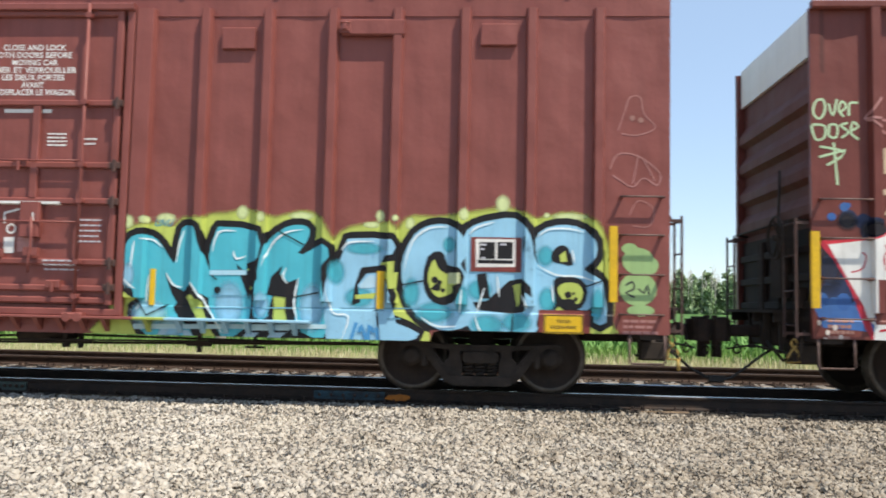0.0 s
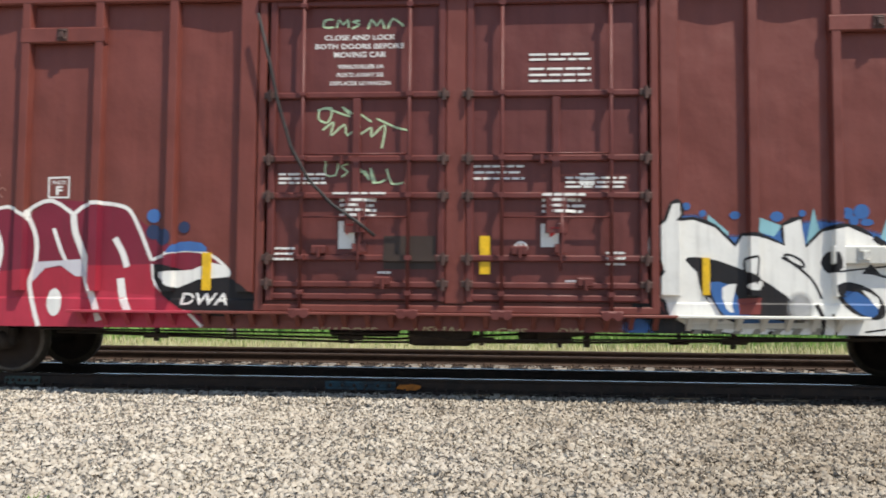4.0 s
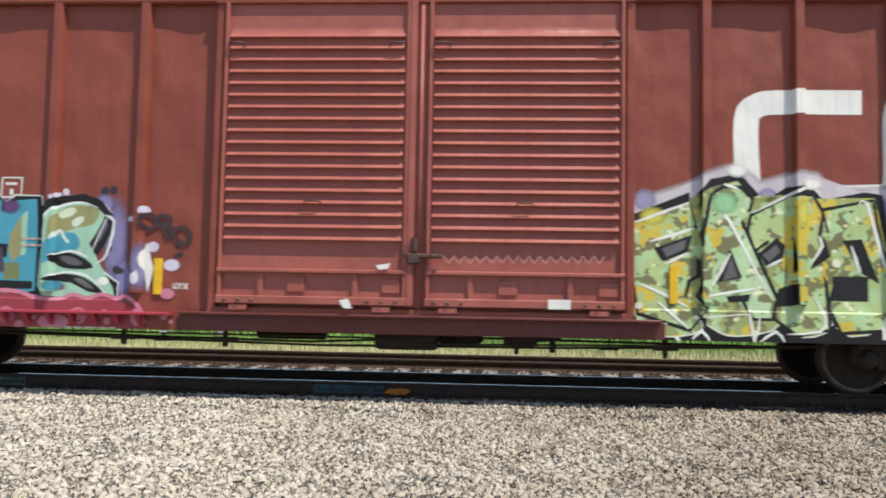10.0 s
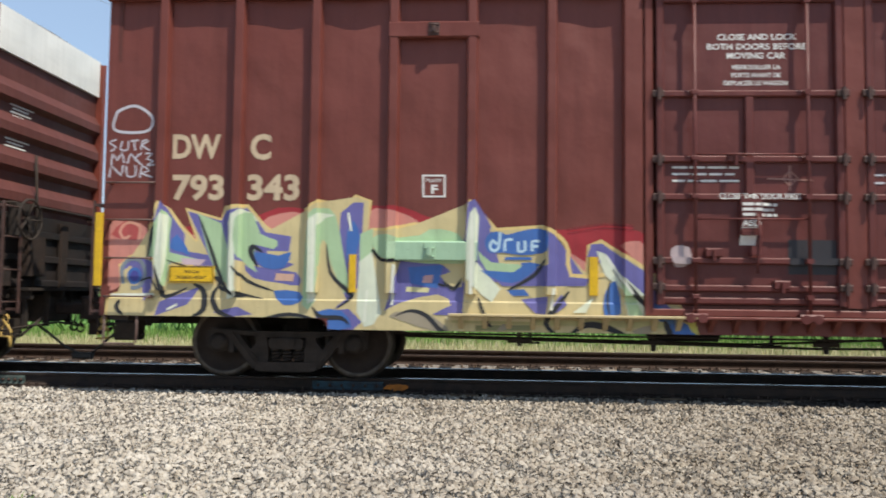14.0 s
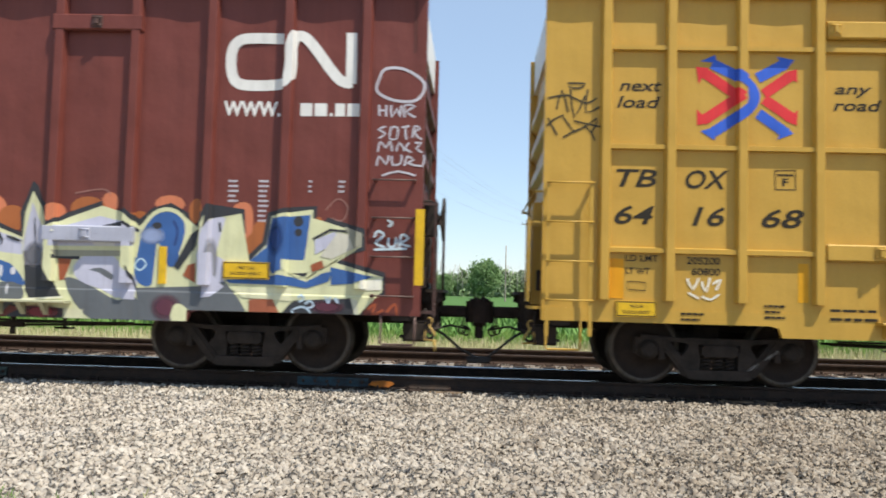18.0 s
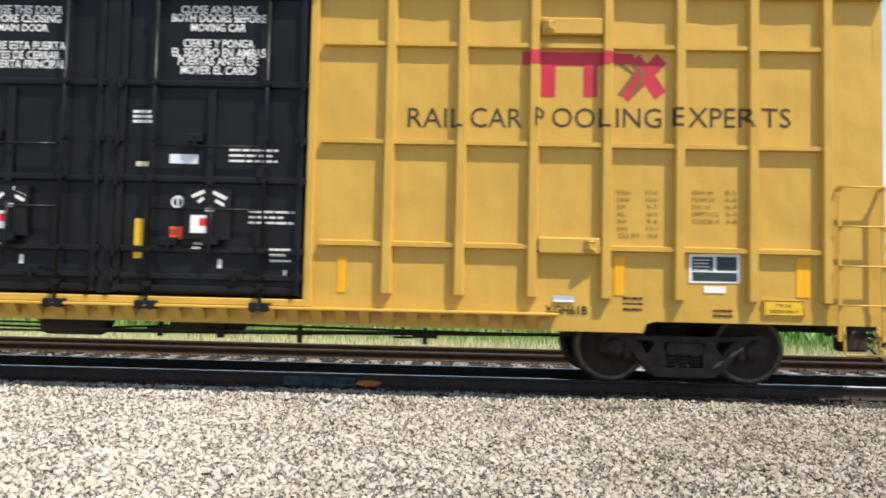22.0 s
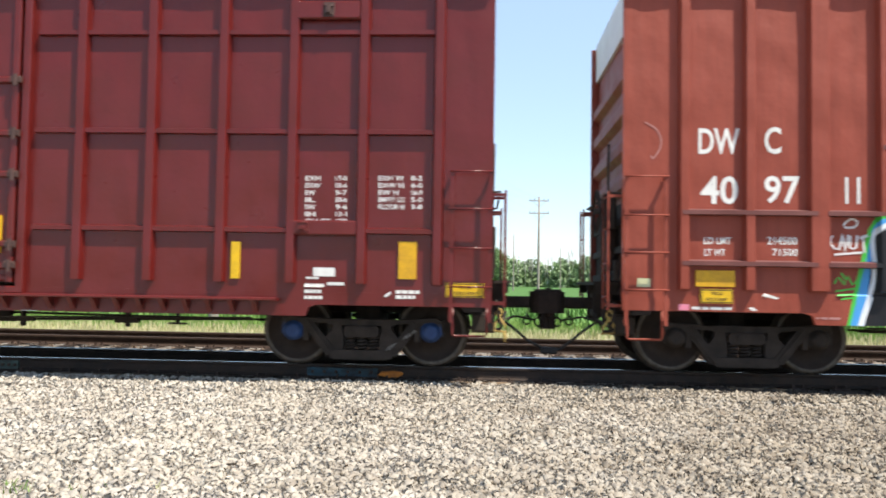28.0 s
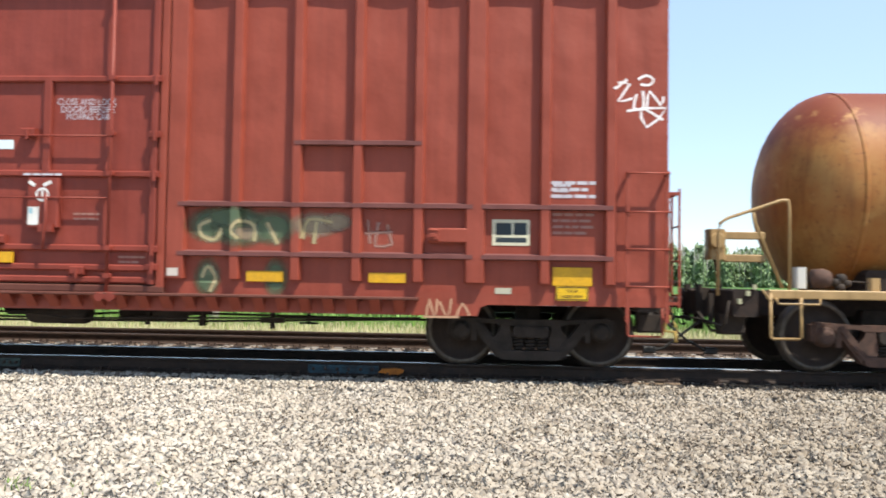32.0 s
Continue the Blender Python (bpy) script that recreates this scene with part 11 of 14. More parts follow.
p.fill(srgb(192,128,116),[(0.997,1.89),(1.301,1.77),(1.378,1.44),(1.073,1.63)])
p.fill(srgb(192,128,116),[(3.369,2.12),(3.638,2.15),(3.908,2.07),(4.144,1.94),(4.577,1.94),(4.582,1.58),(3.481,1.6)],2)
p.fill(srgb(192,128,116),[(5.833,1.66),(6.094,1.5),(6.127,1.37),(5.834,1.36)])
p.fill(srgb(192,128,116),[(6.484,1.73),(6.613,1.78),(6.759,1.73),(6.808,1.41),(6.614,1.57)],2)
p.line(srgb(214,188,124),[(0.102,0.805),(0.11,1.03),(0.291,1.1),(0.262,1.43),(0.376,1.53),(0.677,1.53),(0.629,1.92),(0.752,2.22),(0.856,2.12),(0.996,1.93),(1.271,1.67),(1.089,2.14),(1.526,2),(1.587,2.16),(1.852,2.18),(2.057,1.94),(2.191,1.84),(2.389,1.81),(2.418,1.96),(2.582,1.98),(2.61,2.14),(2.772,2.24),(2.969,2.21),(3.052,2.11),(3.227,2.31),(3.391,2.26),(3.336,1.79)],0.07,1)
p.line(srgb(214,188,124),[(3.336,1.79),(3.431,1.89),(3.625,1.89),(3.947,1.96),(4.526,1.96),(4.65,2.25),(4.844,2.03),(4.973,1.9),(5.544,1.94),(5.735,1.78),(5.863,1.4),(6.083,1.37),(6.113,1.72),(6.238,1.77),(6.552,1.57),(6.894,1.35),(7.08,1.14),(7.417,0.642),(6.553,0.595),(5.113,0.664),(3.906,0.627),(3.327,0.633)],0.07,1)
p.fill(srgb(196,180,134),[(0.102,0.805),(0.11,1.03),(0.291,1.1),(0.262,1.43),(0.376,1.53),(0.677,1.53),(0.629,1.92),(0.752,2.22),(0.856,2.12),(0.996,1.93),(1.271,1.67),(1.089,2.14),(1.526,2),(1.587,2.16),(1.852,2.18),(2.057,1.94),(2.191,1.84),(2.389,1.81),(2.418,1.96),(2.582,1.98),(2.61,2.14),(2.772,2.24),(2.969,2.21),(3.052,2.11),(3.227,2.31),(3.391,2.26),(3.336,1.79),(3.36,0.634),(2.745,0.639),(2.693,0.766),(0.12,0.789)])
p.fill(srgb(196,180,134),[(3.431,1.89),(3.625,1.89),(3.947,1.96),(4.526,1.96),(4.65,2.25),(4.844,2.03),(4.973,1.9),(5.544,1.94),(5.735,1.78),(5.863,1.4),(6.083,1.37),(6.113,1.72),(6.238,1.77),(6.552,1.57),(6.894,1.35),(7.08,1.14),(7.417,0.642),(6.553,0.595),(5.113,0.664),(3.906,0.627),(3.327,0.633)])
p.fill(srgb(104,100,156),[(0.649,1.82),(0.768,2.25),(0.892,2.06),(0.962,1.96),(1.066,1.83),(1.057,1.62),(1.374,1.57),(1.09,2.12),(1.526,2),(1.588,2.13),(1.852,2.16),(1.989,2),(2.092,1.86),(2.422,1.81),(2.394,1.62),(2,1.63),(2.464,1.46),(2.205,1.35),(2.005,1.45),(1.74,1.51),(1.476,1.48),(1.348,1.34),(0.975,1.57),(0.88,1.44),(0.841,1.6),(0.675,1.56)])
p.fill(srgb(104,100,156),[(0.249,1.33),(0.31,1.49),(0.509,1.53),(0.696,1.47),(0.719,1.27),(0.564,0.975),(0.52,1.24),(0.379,1.43)])
p.fill(srgb(104,100,156),[(0.763,0.978),(1.287,1.18),(1.129,0.951),(0.703,0.798)])
p.fill(srgb(104,100,156),[(1.446,0.859),(1.757,0.928),(1.957,0.835),(1.63,0.797)])
p.fill(srgb(104,100,156),[(2.739,0.879),(3.16,0.918),(3.325,0.761),(3.198,0.647),(2.777,0.656)])
p.fill(srgb(104,100,156),[(3.036,2.11),(3.196,2.24),(3.326,2.24),(3.305,1.69),(3.425,1.4),(3.189,1.08),(2.998,0.915),(3.116,1.46),(3.076,1.78)])
p.fill(srgb(104,100,156),[(1.84,1.45),(2.204,1.39),(2.499,1.36),(2.536,1.2),(2.274,1.23),(1.944,1.29)],2)
p.fill(srgb(164,190,150),[(0.591,1.59),(0.694,1.96),(0.788,2.14),(0.893,2.02),(0.867,1.79),(0.874,1.6),(1.31,1.5),(0.879,1.47),(0.823,1.17),(0.717,1.33),(0.725,1.56),(0.629,1.47)])
p.fill(srgb(206,212,190),[(0.711,1.5),(0.757,2.09),(0.858,2.06),(0.828,1.5),(0.792,1.11)])
p.fill(srgb(164,190,150),[(1.224,2.09),(1.527,1.97),(1.568,1.7),(1.61,1.44),(1.751,1.12),(1.482,1.31),(1.337,1.7)])
p.fill(srgb(206,212,190),[(1.61,1.44),(1.624,2.06),(1.787,2.15),(1.92,2.1),(1.989,2),(1.724,2.03),(1.737,1.06),(1.623,1.02)])
p.fill(srgb(164,190,150),[(1.724,2.03),(1.92,2.1),(2.027,1.84),(2.243,1.76),(2.197,1.65),(1.932,1.71),(1.87,1.58),(2.008,1.35),(1.738,1.58)],2)
p.fill(srgb(164,190,150),[(2.606,1.65),(2.628,2.07),(2.806,2.17),(2.972,2.08),(3.08,1.59),(3.155,1.14),(2.991,1.2),(2.866,1.72),(2.785,1.69),(2.736,1.01),(2.575,0.957)],2)
p.fill(srgb(206,212,190),[(2.614,2.01),(2.775,2.11),(2.972,2.08),(2.842,2.04),(2.746,1.94),(2.736,1.01),(2.639,0.974)])
p.fill(srgb(196,180,134),[(2.759,1.43),(2.852,1.62),(3.125,1.04),(2.966,0.915),(2.801,1.01)])
p.fill(srgb(164,190,150),[(3.286,1.85),(3.447,1.92),(3.438,1.56),(3.383,1.08),(3.28,1.37)])
p.fill(srgb(206,212,190),[(3.277,1.5),(3.436,1.63),(3.478,1.15),(3.582,0.765),(3.358,0.698),(3.257,0.887)])
p.fill(srgb(66,104,168),[(0.872,1.66),(0.966,1.83),(1.142,1.57),(1.041,1.6)],2)
p.fill(srgb(66,104,168),[(1.951,1.61),(2.264,1.57),(2.427,1.62),(2.334,1.42),(2.072,1.42)],2)
p.fill(srgb(66,104,168),[(2.211,1.13),(2.538,1.12),(2.557,1),(2.346,0.953)],2)
p.fill(srgb(66,104,168),[(3.123,1.88),(3.201,2.01),(3.287,1.79),(3.18,1.46),(3.113,1.59)],2)
p.fill(srgb(66,104,168),[(2.772,0.88),(3.063,0.9),(3.197,0.695),(2.874,0.673)],2)
p.spot(srgb(66,104,168),0.434,1.299,0.0947,0.107)
p.spot(srgb(70,70,140),0.434,1.299,0.0568,0.0694)
p.line(srgb(120,130,140),[(0.288,1.2),(0.273,1.4),(0.376,1.51),(0.511,1.48),(0.567,1.33),(0.506,1.17),(0.39,1.15)],0.05,4)
p.fill(srgb(196,160,140),[(2.237,1.35),(2.467,1.34),(2.453,1.25),(2.224,1.26)])
p.fill(srgb(190,170,180),[(1.026,1.53),(1.343,1.51),(1.279,1.44),(1.046,1.45)])
p.line(srgb(44,46,50),[(0.593,1.53),(0.647,1.89),(0.691,2.06)],0.05,3,taper=True)
p.line(srgb(44,46,50),[(0.714,1.43),(0.79,1.17),(0.844,1.04),(1.122,1.16)],0.06,3,taper=True)
p.line(srgb(44,46,50),[(0.845,1.5),(1.483,1.28),(1.553,1.15),(2.083,1.03)],0.055,3,taper=True)
p.line(srgb(44,46,50),[(1.242,2.06),(1.405,1.64),(1.62,1.12),(1.885,1.06)],0.05,3,taper=True)
p.line(srgb(44,46,50),[(2.066,1.61),(1.933,1.68),(1.919,1.58),(2.006,1.42)],0.07,3,taper=True)
p.line(srgb(44,46,50),[(2.211,1.13),(1.879,1.25),(1.676,1.45)],0.04,3,taper=True)
p.line(srgb(44,46,50),[(2.866,1.72),(2.923,1.36),(3.139,1.14),(3.189,1.06),(2.998,0.915)],0.055,3,taper=True)
p.line(srgb(44,46,50),[(1.187,1.21),(1.323,1.12),(1.33,0.889),(1.168,0.79)],0.08,3,taper=True)
p.line(srgb(44,46,50),[(1.519,1.18),(1.44,1.05),(1.529,0.86),(1.762,0.783)],0.07,3,taper=True)
p.line(srgb(44,46,50),[(2.705,0.943),(2.806,0.816),(3.065,0.804),(3.164,0.726)],0.06,3,taper=True)
p.line(srgb(44,46,50),[(2.709,0.799),(2.415,0.842),(2.089,0.789)],0.05,3,taper=True)
p.line(srgb(44,46,50),[(0.262,1),(0.216,0.904),(0.303,0.808)],0.06,3,taper=True)
p.line(srgb(44,46,50),[(0.487,1.23),(0.686,1.27),(0.795,1.01)],0.03,3,taper=True)
p.line(srgb(222,224,206),[(0.773,2.09),(0.749,1.56)],0.03,2)
p.line(srgb(222,224,206),[(1.626,2),(1.704,1.06)],0.03,2)
p.line(srgb(222,224,206),[(2.711,2.04),(2.704,1.01)],0.03,2)
p.line(srgb(222,224,206),[(0.866,0.882),(0.997,0.949)],0.03,2)
p.line(srgb(222,224,206),[(3.134,2.11),(3.171,1.88)],0.03,2)
p.line(srgb(222,224,206),[(3.381,1.15),(3.357,0.761)],0.03,2)
p.line(srgb(222,224,206),[(0.142,1.06),(0.693,1.07)],0.03,2)
p.fill(srgb(104,100,156),[(3.816,1.6),(4.318,1.47),(4.587,1.25),(4.559,0.85),(3.929,0.873),(3.532,0.668),(3.725,1.1)])
p.fill(srgb(196,180,134),[(3.529,0.833),(3.793,1),(4.257,1.11),(4.425,0.979),(4.162,0.843),(4.33,0.649),(3.533,0.635)],2)
p.fill(srgb(66,104,168),[(3.886,1.44),(4.318,1.47),(4.256,1.18),(3.922,1.24)])
p.fill(srgb(190,150,150),[(4.087,1.34),(4.204,1.35),(4.182,1.25),(4.062,1.25)])
p.fill(srgb(206,200,150),[(3.873,1.2),(4.156,1.19),(4.141,1.13),(3.857,1.14)])
p.fill(srgb(196,180,134),[(4.287,1.34),(4.551,1.44),(4.554,1.21),(4.422,1.16)])
p.fill(srgb(164,190,150),[(3.443,1.8),(3.61,1.85),(3.913,1.77),(4.145,1.91),(4.412,1.89),(4.563,1.78),(4.567,1.49),(3.65,1.53),(3.48,1.63)],2)
p.fill(srgb(176,202,166),[(3.629,1.75),(4.563,1.76),(4.566,1.57),(3.632,1.56)])
p.line(C["black"],[(3.446,1.66),(3.515,1.56),(3.65,1.52),(4.317,1.57),(4.383,1.57)],0.04,2)
p.bar(srgb(90,96,90),3.916,1.586,4.054,1.721)
p.bar(srgb(140,160,140),3.949,1.613,4.022,1.687)
p.spot(srgb(90,110,90),4.515,1.676,0.0379,0.0568)
p.fill(srgb(104,100,156),[(4.58,1.78),(4.623,2.24),(4.706,2.28),(4.841,2.08),(4.909,1.95),(4.844,1.81),(4.815,1.48),(4.916,1.35),(5.082,1.25),(4.751,1.31)])
p.fill(srgb(206,212,190),[(4.597,1.71),(4.642,2.11),(4.707,2.18),(4.758,2.08),(4.732,1.51),(5.083,1.12),(5.315,0.895),(5.184,0.827),(4.787,1.12),(4.602,1.31)])
p.fill(srgb(164,190,150),[(4.747,1.65),(4.914,1.51),(5.244,1.49),(5.31,1.42),(5.113,1.35),(4.849,1.42)],2)
p.fill(srgb(104,100,156),[(4.882,1.38),(5.179,1.35),(5.605,1.49),(5.704,1.36),(6.095,1.33),(6.063,1.23),(5.049,1.22)])
p.fill(srgb(66,104,168),[(4.783,1.41),(5.179,1.39),(5.309,1.49),(5.506,1.49),(5.278,1.29),(5.048,1.27)],2)
p.fill(srgb(66,104,168),[(5.049,1.17),(5.639,1.2),(5.607,1.11),(5.116,1.1)])
p.fill(srgb(196,180,134),[(5.312,1.19),(5.835,1.23),(5.641,0.998),(5.444,1.03)])
p.fill(srgb(104,100,156),[(5.28,1.06),(5.607,1.1),(5.576,0.866),(5.446,0.897)])
p.fill(srgb(196,180,134),[(5.049,1.22),(5.281,0.993),(5.38,0.863),(4.79,0.821)])
p.fill(srgb(66,104,168),[(4.832,1.78),(4.91,1.88),(5.042,1.88),(5.108,1.85),(5.371,1.92),(5.585,1.9),(5.587,1.66),(5.473,1.62),(5.276,1.6),(5.045,1.63),(4.88,1.63)],2)
p.line(srgb(180,206,220),[(4.978,1.73),(4.927,1.78),(4.895,1.7),(4.945,1.65),(5.004,1.7),(5.016,1.88)],0.035,2)
p.line(srgb(180,206,220),[(5.077,1.65),(5.083,1.78),(5.175,1.79)],0.035,2)
p.line(srgb(180,206,220),[(5.241,1.77),(5.242,1.65),(5.308,1.65)],0.035,2)
p.line(srgb(180,206,220),[(5.323,1.78),(5.324,1.65)],0.035,2)
p.line(srgb(180,206,220),[(5.413,1.65),(5.412,1.77),(5.504,1.77)],0.035,2)
p.line(srgb(180,206,220),[(5.413,1.71),(5.488,1.71)],0.035,2)
p.line(srgb(66,104,168),[(5.078,1.56),(5.407,1.56)],0.035,0)
p.line(srgb(66,104,168),[(5.277,1.49),(5.408,1.5)],0.03,0)
p.fill(srgb(104,100,156),[(5.602,1.9),(5.734,1.79),(5.833,1.62),(5.867,1.36),(6.095,1.36),(6.095,1.27),(5.639,1.23),(5.605,1.46)])
p.line(srgb(214,188,124),[(5.602,1.92),(5.766,1.81),(5.849,1.66),(5.883,1.36),(6.29,1.37)],0.05,2)
p.fill(srgb(104,100,156),[(5.641,0.965),(5.77,1.13),(5.836,1),(5.707,0.901)])
p.fill(srgb(104,100,156),[(6.078,1.59),(6.126,1.74),(6.256,1.75),(6.614,1.5),(6.808,1.38),(7.033,1.02),(7.415,0.605),(7.128,0.632),(6.872,0.887),(6.582,1.21),(6.387,1.44)])
p.fill(srgb(206,212,190),[(6.191,1.66),(6.289,1.63),(6.484,1.37),(6.808,1.08),(6.824,0.87),(6.566,0.866),(6.517,1.18),(6.29,1.37)])
p.fill(srgb(164,190,150),[(6.485,1.27),(6.614,1.21),(6.743,0.885),(6.582,0.882)])
p.fill(srgb(66,104,168),[(6.291,1.14),(6.42,1.3),(6.485,0.913),(6.291,0.845)],2)
p.fill(srgb(206,212,190),[(5.902,0.904),(6.161,1.1),(6.064,0.907)])
p.fill(srgb(66,104,168),[(6.808,1.08),(7.064,0.923),(7.384,0.701),(7.383,0.572),(7.192,0.601),(6.936,0.823)])
p.fill(srgb(80,110,150),[(6.968,0.954),(7.193,0.86),(7.16,0.762),(7,0.824)],2)
p.fill(srgb(190,180,90),[(7.225,0.893),(7.352,0.863),(7.415,0.637),(7.32,0.7)])
p.fill(srgb(176,170,120),[(4.427,0.815),(7.032,0.809),(7.032,0.728),(4.428,0.765)])
p.fill(srgb(214,200,160),[(4.361,0.847),(5.446,0.825),(5.446,0.789),(4.361,0.797)])
p.fill(srgb(130,130,90),[(4.725,0.737),(5.414,0.749),(5.398,0.683),(4.726,0.672)])
p.fill(srgb(150,140,120),[(3.663,0.835),(3.928,0.906),(4.195,0.844),(4.43,0.617)],2)
p.fill(srgb(150,140,120),[(4.989,0.66),(5.054,0.759),(5.185,0.729)],2)
p.fill(srgb(150,140,120),[(6.615,0.688),(6.775,0.756),(6.904,0.758),(6.775,0.626)],2)
p.line(srgb(44,46,50),[(4.754,1.08),(4.856,0.789),(4.923,0.724)],0.05,3,taper=True)
p.line(srgb(44,46,50),[(5.115,1.17),(5.442,1.36),(5.571,1.56)],0.05,3,taper=True)
p.line(srgb(44,46,50),[(3.729,0.836),(3.928,0.906),(4.129,0.843),(4.33,0.649),(4.661,0.589),(4.99,0.562)],0.06,3,taper=True)
p.line(srgb(44,46,50),[(5.868,1.17),(5.706,0.966),(5.577,0.768),(5.741,0.608)],0.07,3,taper=True)
p.line(srgb(44,46,50),[(5.839,0.609),(6.065,0.76),(6.356,0.716),(6.679,0.56)],0.08,3,taper=True)
p.line(srgb(44,46,50),[(6.355,1.3),(6.323,1.04),(6.356,0.846)],0.03,3,taper=True)
p.line(srgb(44,46,50),[(6.387,1.44),(6.646,1.14),(6.968,0.824)],0.06,3,taper=True)
p.line(srgb(44,46,50),[(7,0.824),(7.096,0.599)],0.08,3,taper=True)
p.line(srgb(44,46,50),[(4.321,1.27),(4.455,1.18),(4.553,1.31)],0.05,3,taper=True)
p.line(srgb(44,46,50),[(4.255,1.24),(4.355,1.21)],0.03,3,taper=True)
p.line(srgb(220,222,206),[(4.675,2.11),(4.661,1.11)],0.035,2)
p.line(srgb(220,222,206),[(3.718,1.47),(3.694,0.968)],0.035,2)
p.line(srgb(220,222,206),[(6.305,1.6),(6.614,1.14)],0.035,2)
p.line(srgb(220,222,206),[(5.672,1.2),(5.641,0.933)],0.035,2)
p.fill(srgb(160,148,150),[(7.072,1.61),(7.13,1.72),(7.259,1.74),(7.387,1.64),(7.258,1.5),(7.13,1.48)],2)
p.fill(srgb(150,110,80),[(7.227,1.97),(7.356,2.02),(7.44,1.94),(7.356,1.81),(7.243,1.87)],2)
p.done("graffiti", "pastel mint, sand and violet graffiti lettering over a red cloud", True)

warning_plate(box_d, 1.171, 1.324, 0.569, 0.212)
reflector(box_d, 3.198, 1.357, 0.088, 0.469)
reflector(box_d, 6.156, 1.352, 0.107, 0.468)
reflector(box_d, 0.010, 1.627, 0.088, 0.913, -1.61)
p = Art(box_d, "door")
p.text(C["white"], "CLOSE AND LOCK", 7.646, 4.254, 0.073, 0.946, 0.015)
p.text(C["white"], "BOTH DOORS BEFORE", 7.523, 4.135, 0.073, 1.189, 0.015)
p.text(C["white"], "MOVING CAR", 7.76, 4.022, 0.075, 0.702, 0.015)
p.text(C["white"], "VERROUILLER LA", 7.813, 3.889, 0.055, 0.587, 0.015)
p.text(C["white"], "PORTE AVANT DE", 7.813, 3.791, 0.055, 0.586, 0.015)
p.text(C["white"], "DEPLACER LE WAGON", 7.724, 3.693, 0.056, 0.755, 0.015)
p.text(C["white"], "CLOSE THIS DOOR FIRST", 7.643, 2.294, 0.076, 0.975, 0.015)
p.text(C["white"], "ASD", 7.895, 1.967, 0.078, 0.221, 0.015)
p.lines(C["white"],7.098,7.894,2.697,3,0.082,0.027,61)
p.lines(C["white"],7.904,8.338,2.248,3,0.062,0.034,62)
p.bar(C["white"],7.887,1.742,8.076,1.955)
p.lines(C["brown"],7.902,8.062,1.92,3,0.055,0.021,63)
p.fill(srgb(176,160,160),[(7.069,1.64),(7.13,1.73),(7.298,1.71),(7.311,1.52),(7.13,1.47)],2)
p.bar(C["dkgrey"],8.462,1.396,9.094,1.81)
p.line(C["ghost"],[(8.227,2.55),(8.759,2.53)],0.02,0)
p.line(C["ghost"],[(8.495,2.71),(8.492,2.4)],0.02,0)
p.line(C["ghost"],[(8.407,2.55),(8.495,2.64),(8.587,2.56),(8.493,2.46)],0.02,0,True)
p.lines(C["white"],9.959,10.783,4.009,2,0.068,0.027,64)
p.lines(C["white"],9.953,10.791,3.834,3,0.075,0.027,65)
p.lines(C["white"],10.567,11.352,2.653,3,0.068,0.027,66)
p.text(C["white"], "OPEN THIS DOOR FIRST", 9.854, 2.269, 0.072, 0.946, 0.01)
p.lines(C["white"],10.106,10.543,2.216,3,0.062,0.034,67)
p.text(C["white"], "ASD", 10.105, 1.937, 0.082, 0.229, 0.02)
p.bar(C["white"],10.115,1.73,10.281,1.918)
p.spot(C["white"],9.894,1.769,0.0822)
p.spot(C["brown"],9.894,1.769,0.0548)
p.bar(C["white"],9.882,1.711,9.906,1.826)
p.line(srgb(176,196,210),[(9.699,1.43),(9.726,1.61),(9.84,1.54),(9.718,1.48),(9.848,1.38)],0.022,2)
p.line(srgb(176,196,210),[(9.898,1.4),(9.948,1.56),(10.04,1.4)],0.022,2)
p.line(srgb(176,196,210),[(10.1,1.54),(10.09,1.4),(10.19,1.44),(10.17,1.58)],0.022,2)
p.line(srgb(176,196,210),[(10.24,1.55),(10.35,1.55),(10.26,1.48),(10.38,1.46),(10.28,1.36)],0.022,2)
p.line(srgb(176,196,210),[(9.665,1.38),(9.96,1.33),(10.43,1.44)],0.022,2)
p.lines(C["white"],11.092,11.287,1.633,3,0.068,0.027,68)
p.lines(C["ltgrey"],9.454,9.969,2.609,2,0.096,0.027,69)
p.done("stencils", "white bilingual door stencils and a chalk tag")

p = Art(box_d)
p.line(C["white"],[(16.67,4.24),(16.21,4.24),(16.06,4.18),(16,4.04),(16.01,3.81),(16.08,3.68),(16.23,3.64),(16.57,3.65),(16.72,3.7),(16.77,3.86),(16.77,4.13),(16.82,4.27),(16.93,4.26),(17.06,4.13),(17.34,3.77),(17.48,3.69),(17.53,3.7)],0.135,3)
p.line(C["white"],[(17.53,3.68),(17.52,4.33)],0.135,0)
p.text(C["white"], "WWW.", 15.926, 3.258, 0.177, 0.725, 0.035)
p.bar(C["white"],16.901,3.262,17.051,3.425)
p.bar(C["white"],17.08,3.264,17.237,3.426)
p.bar(C["white"],17.273,3.266,17.307,3.308)
p.bar(C["white"],17.341,3.266,17.463,3.429)
p.bar(C["white"],17.492,3.268,17.648,3.431)
p.lines(C["ltgrey"],16.029,16.154,2.439,5,0.062,0.027,990)
p.lines(C["ltgrey"],16.416,16.54,2.445,9,0.062,0.027,1046)
p.lines(C["ltgrey"],17.04,17.095,2.454,3,0.062,0.027,1137)
p.lines(C["ltgrey"],17.416,17.505,2.459,3,0.062,0.027,1192)
p.line(C["ltgrey"],[(17.89,3.77),(17.86,3.59),(18.08,3.48),(18.36,3.49),(18.45,3.7),(18.21,3.87),(17.97,3.88)],0.035,4,True)
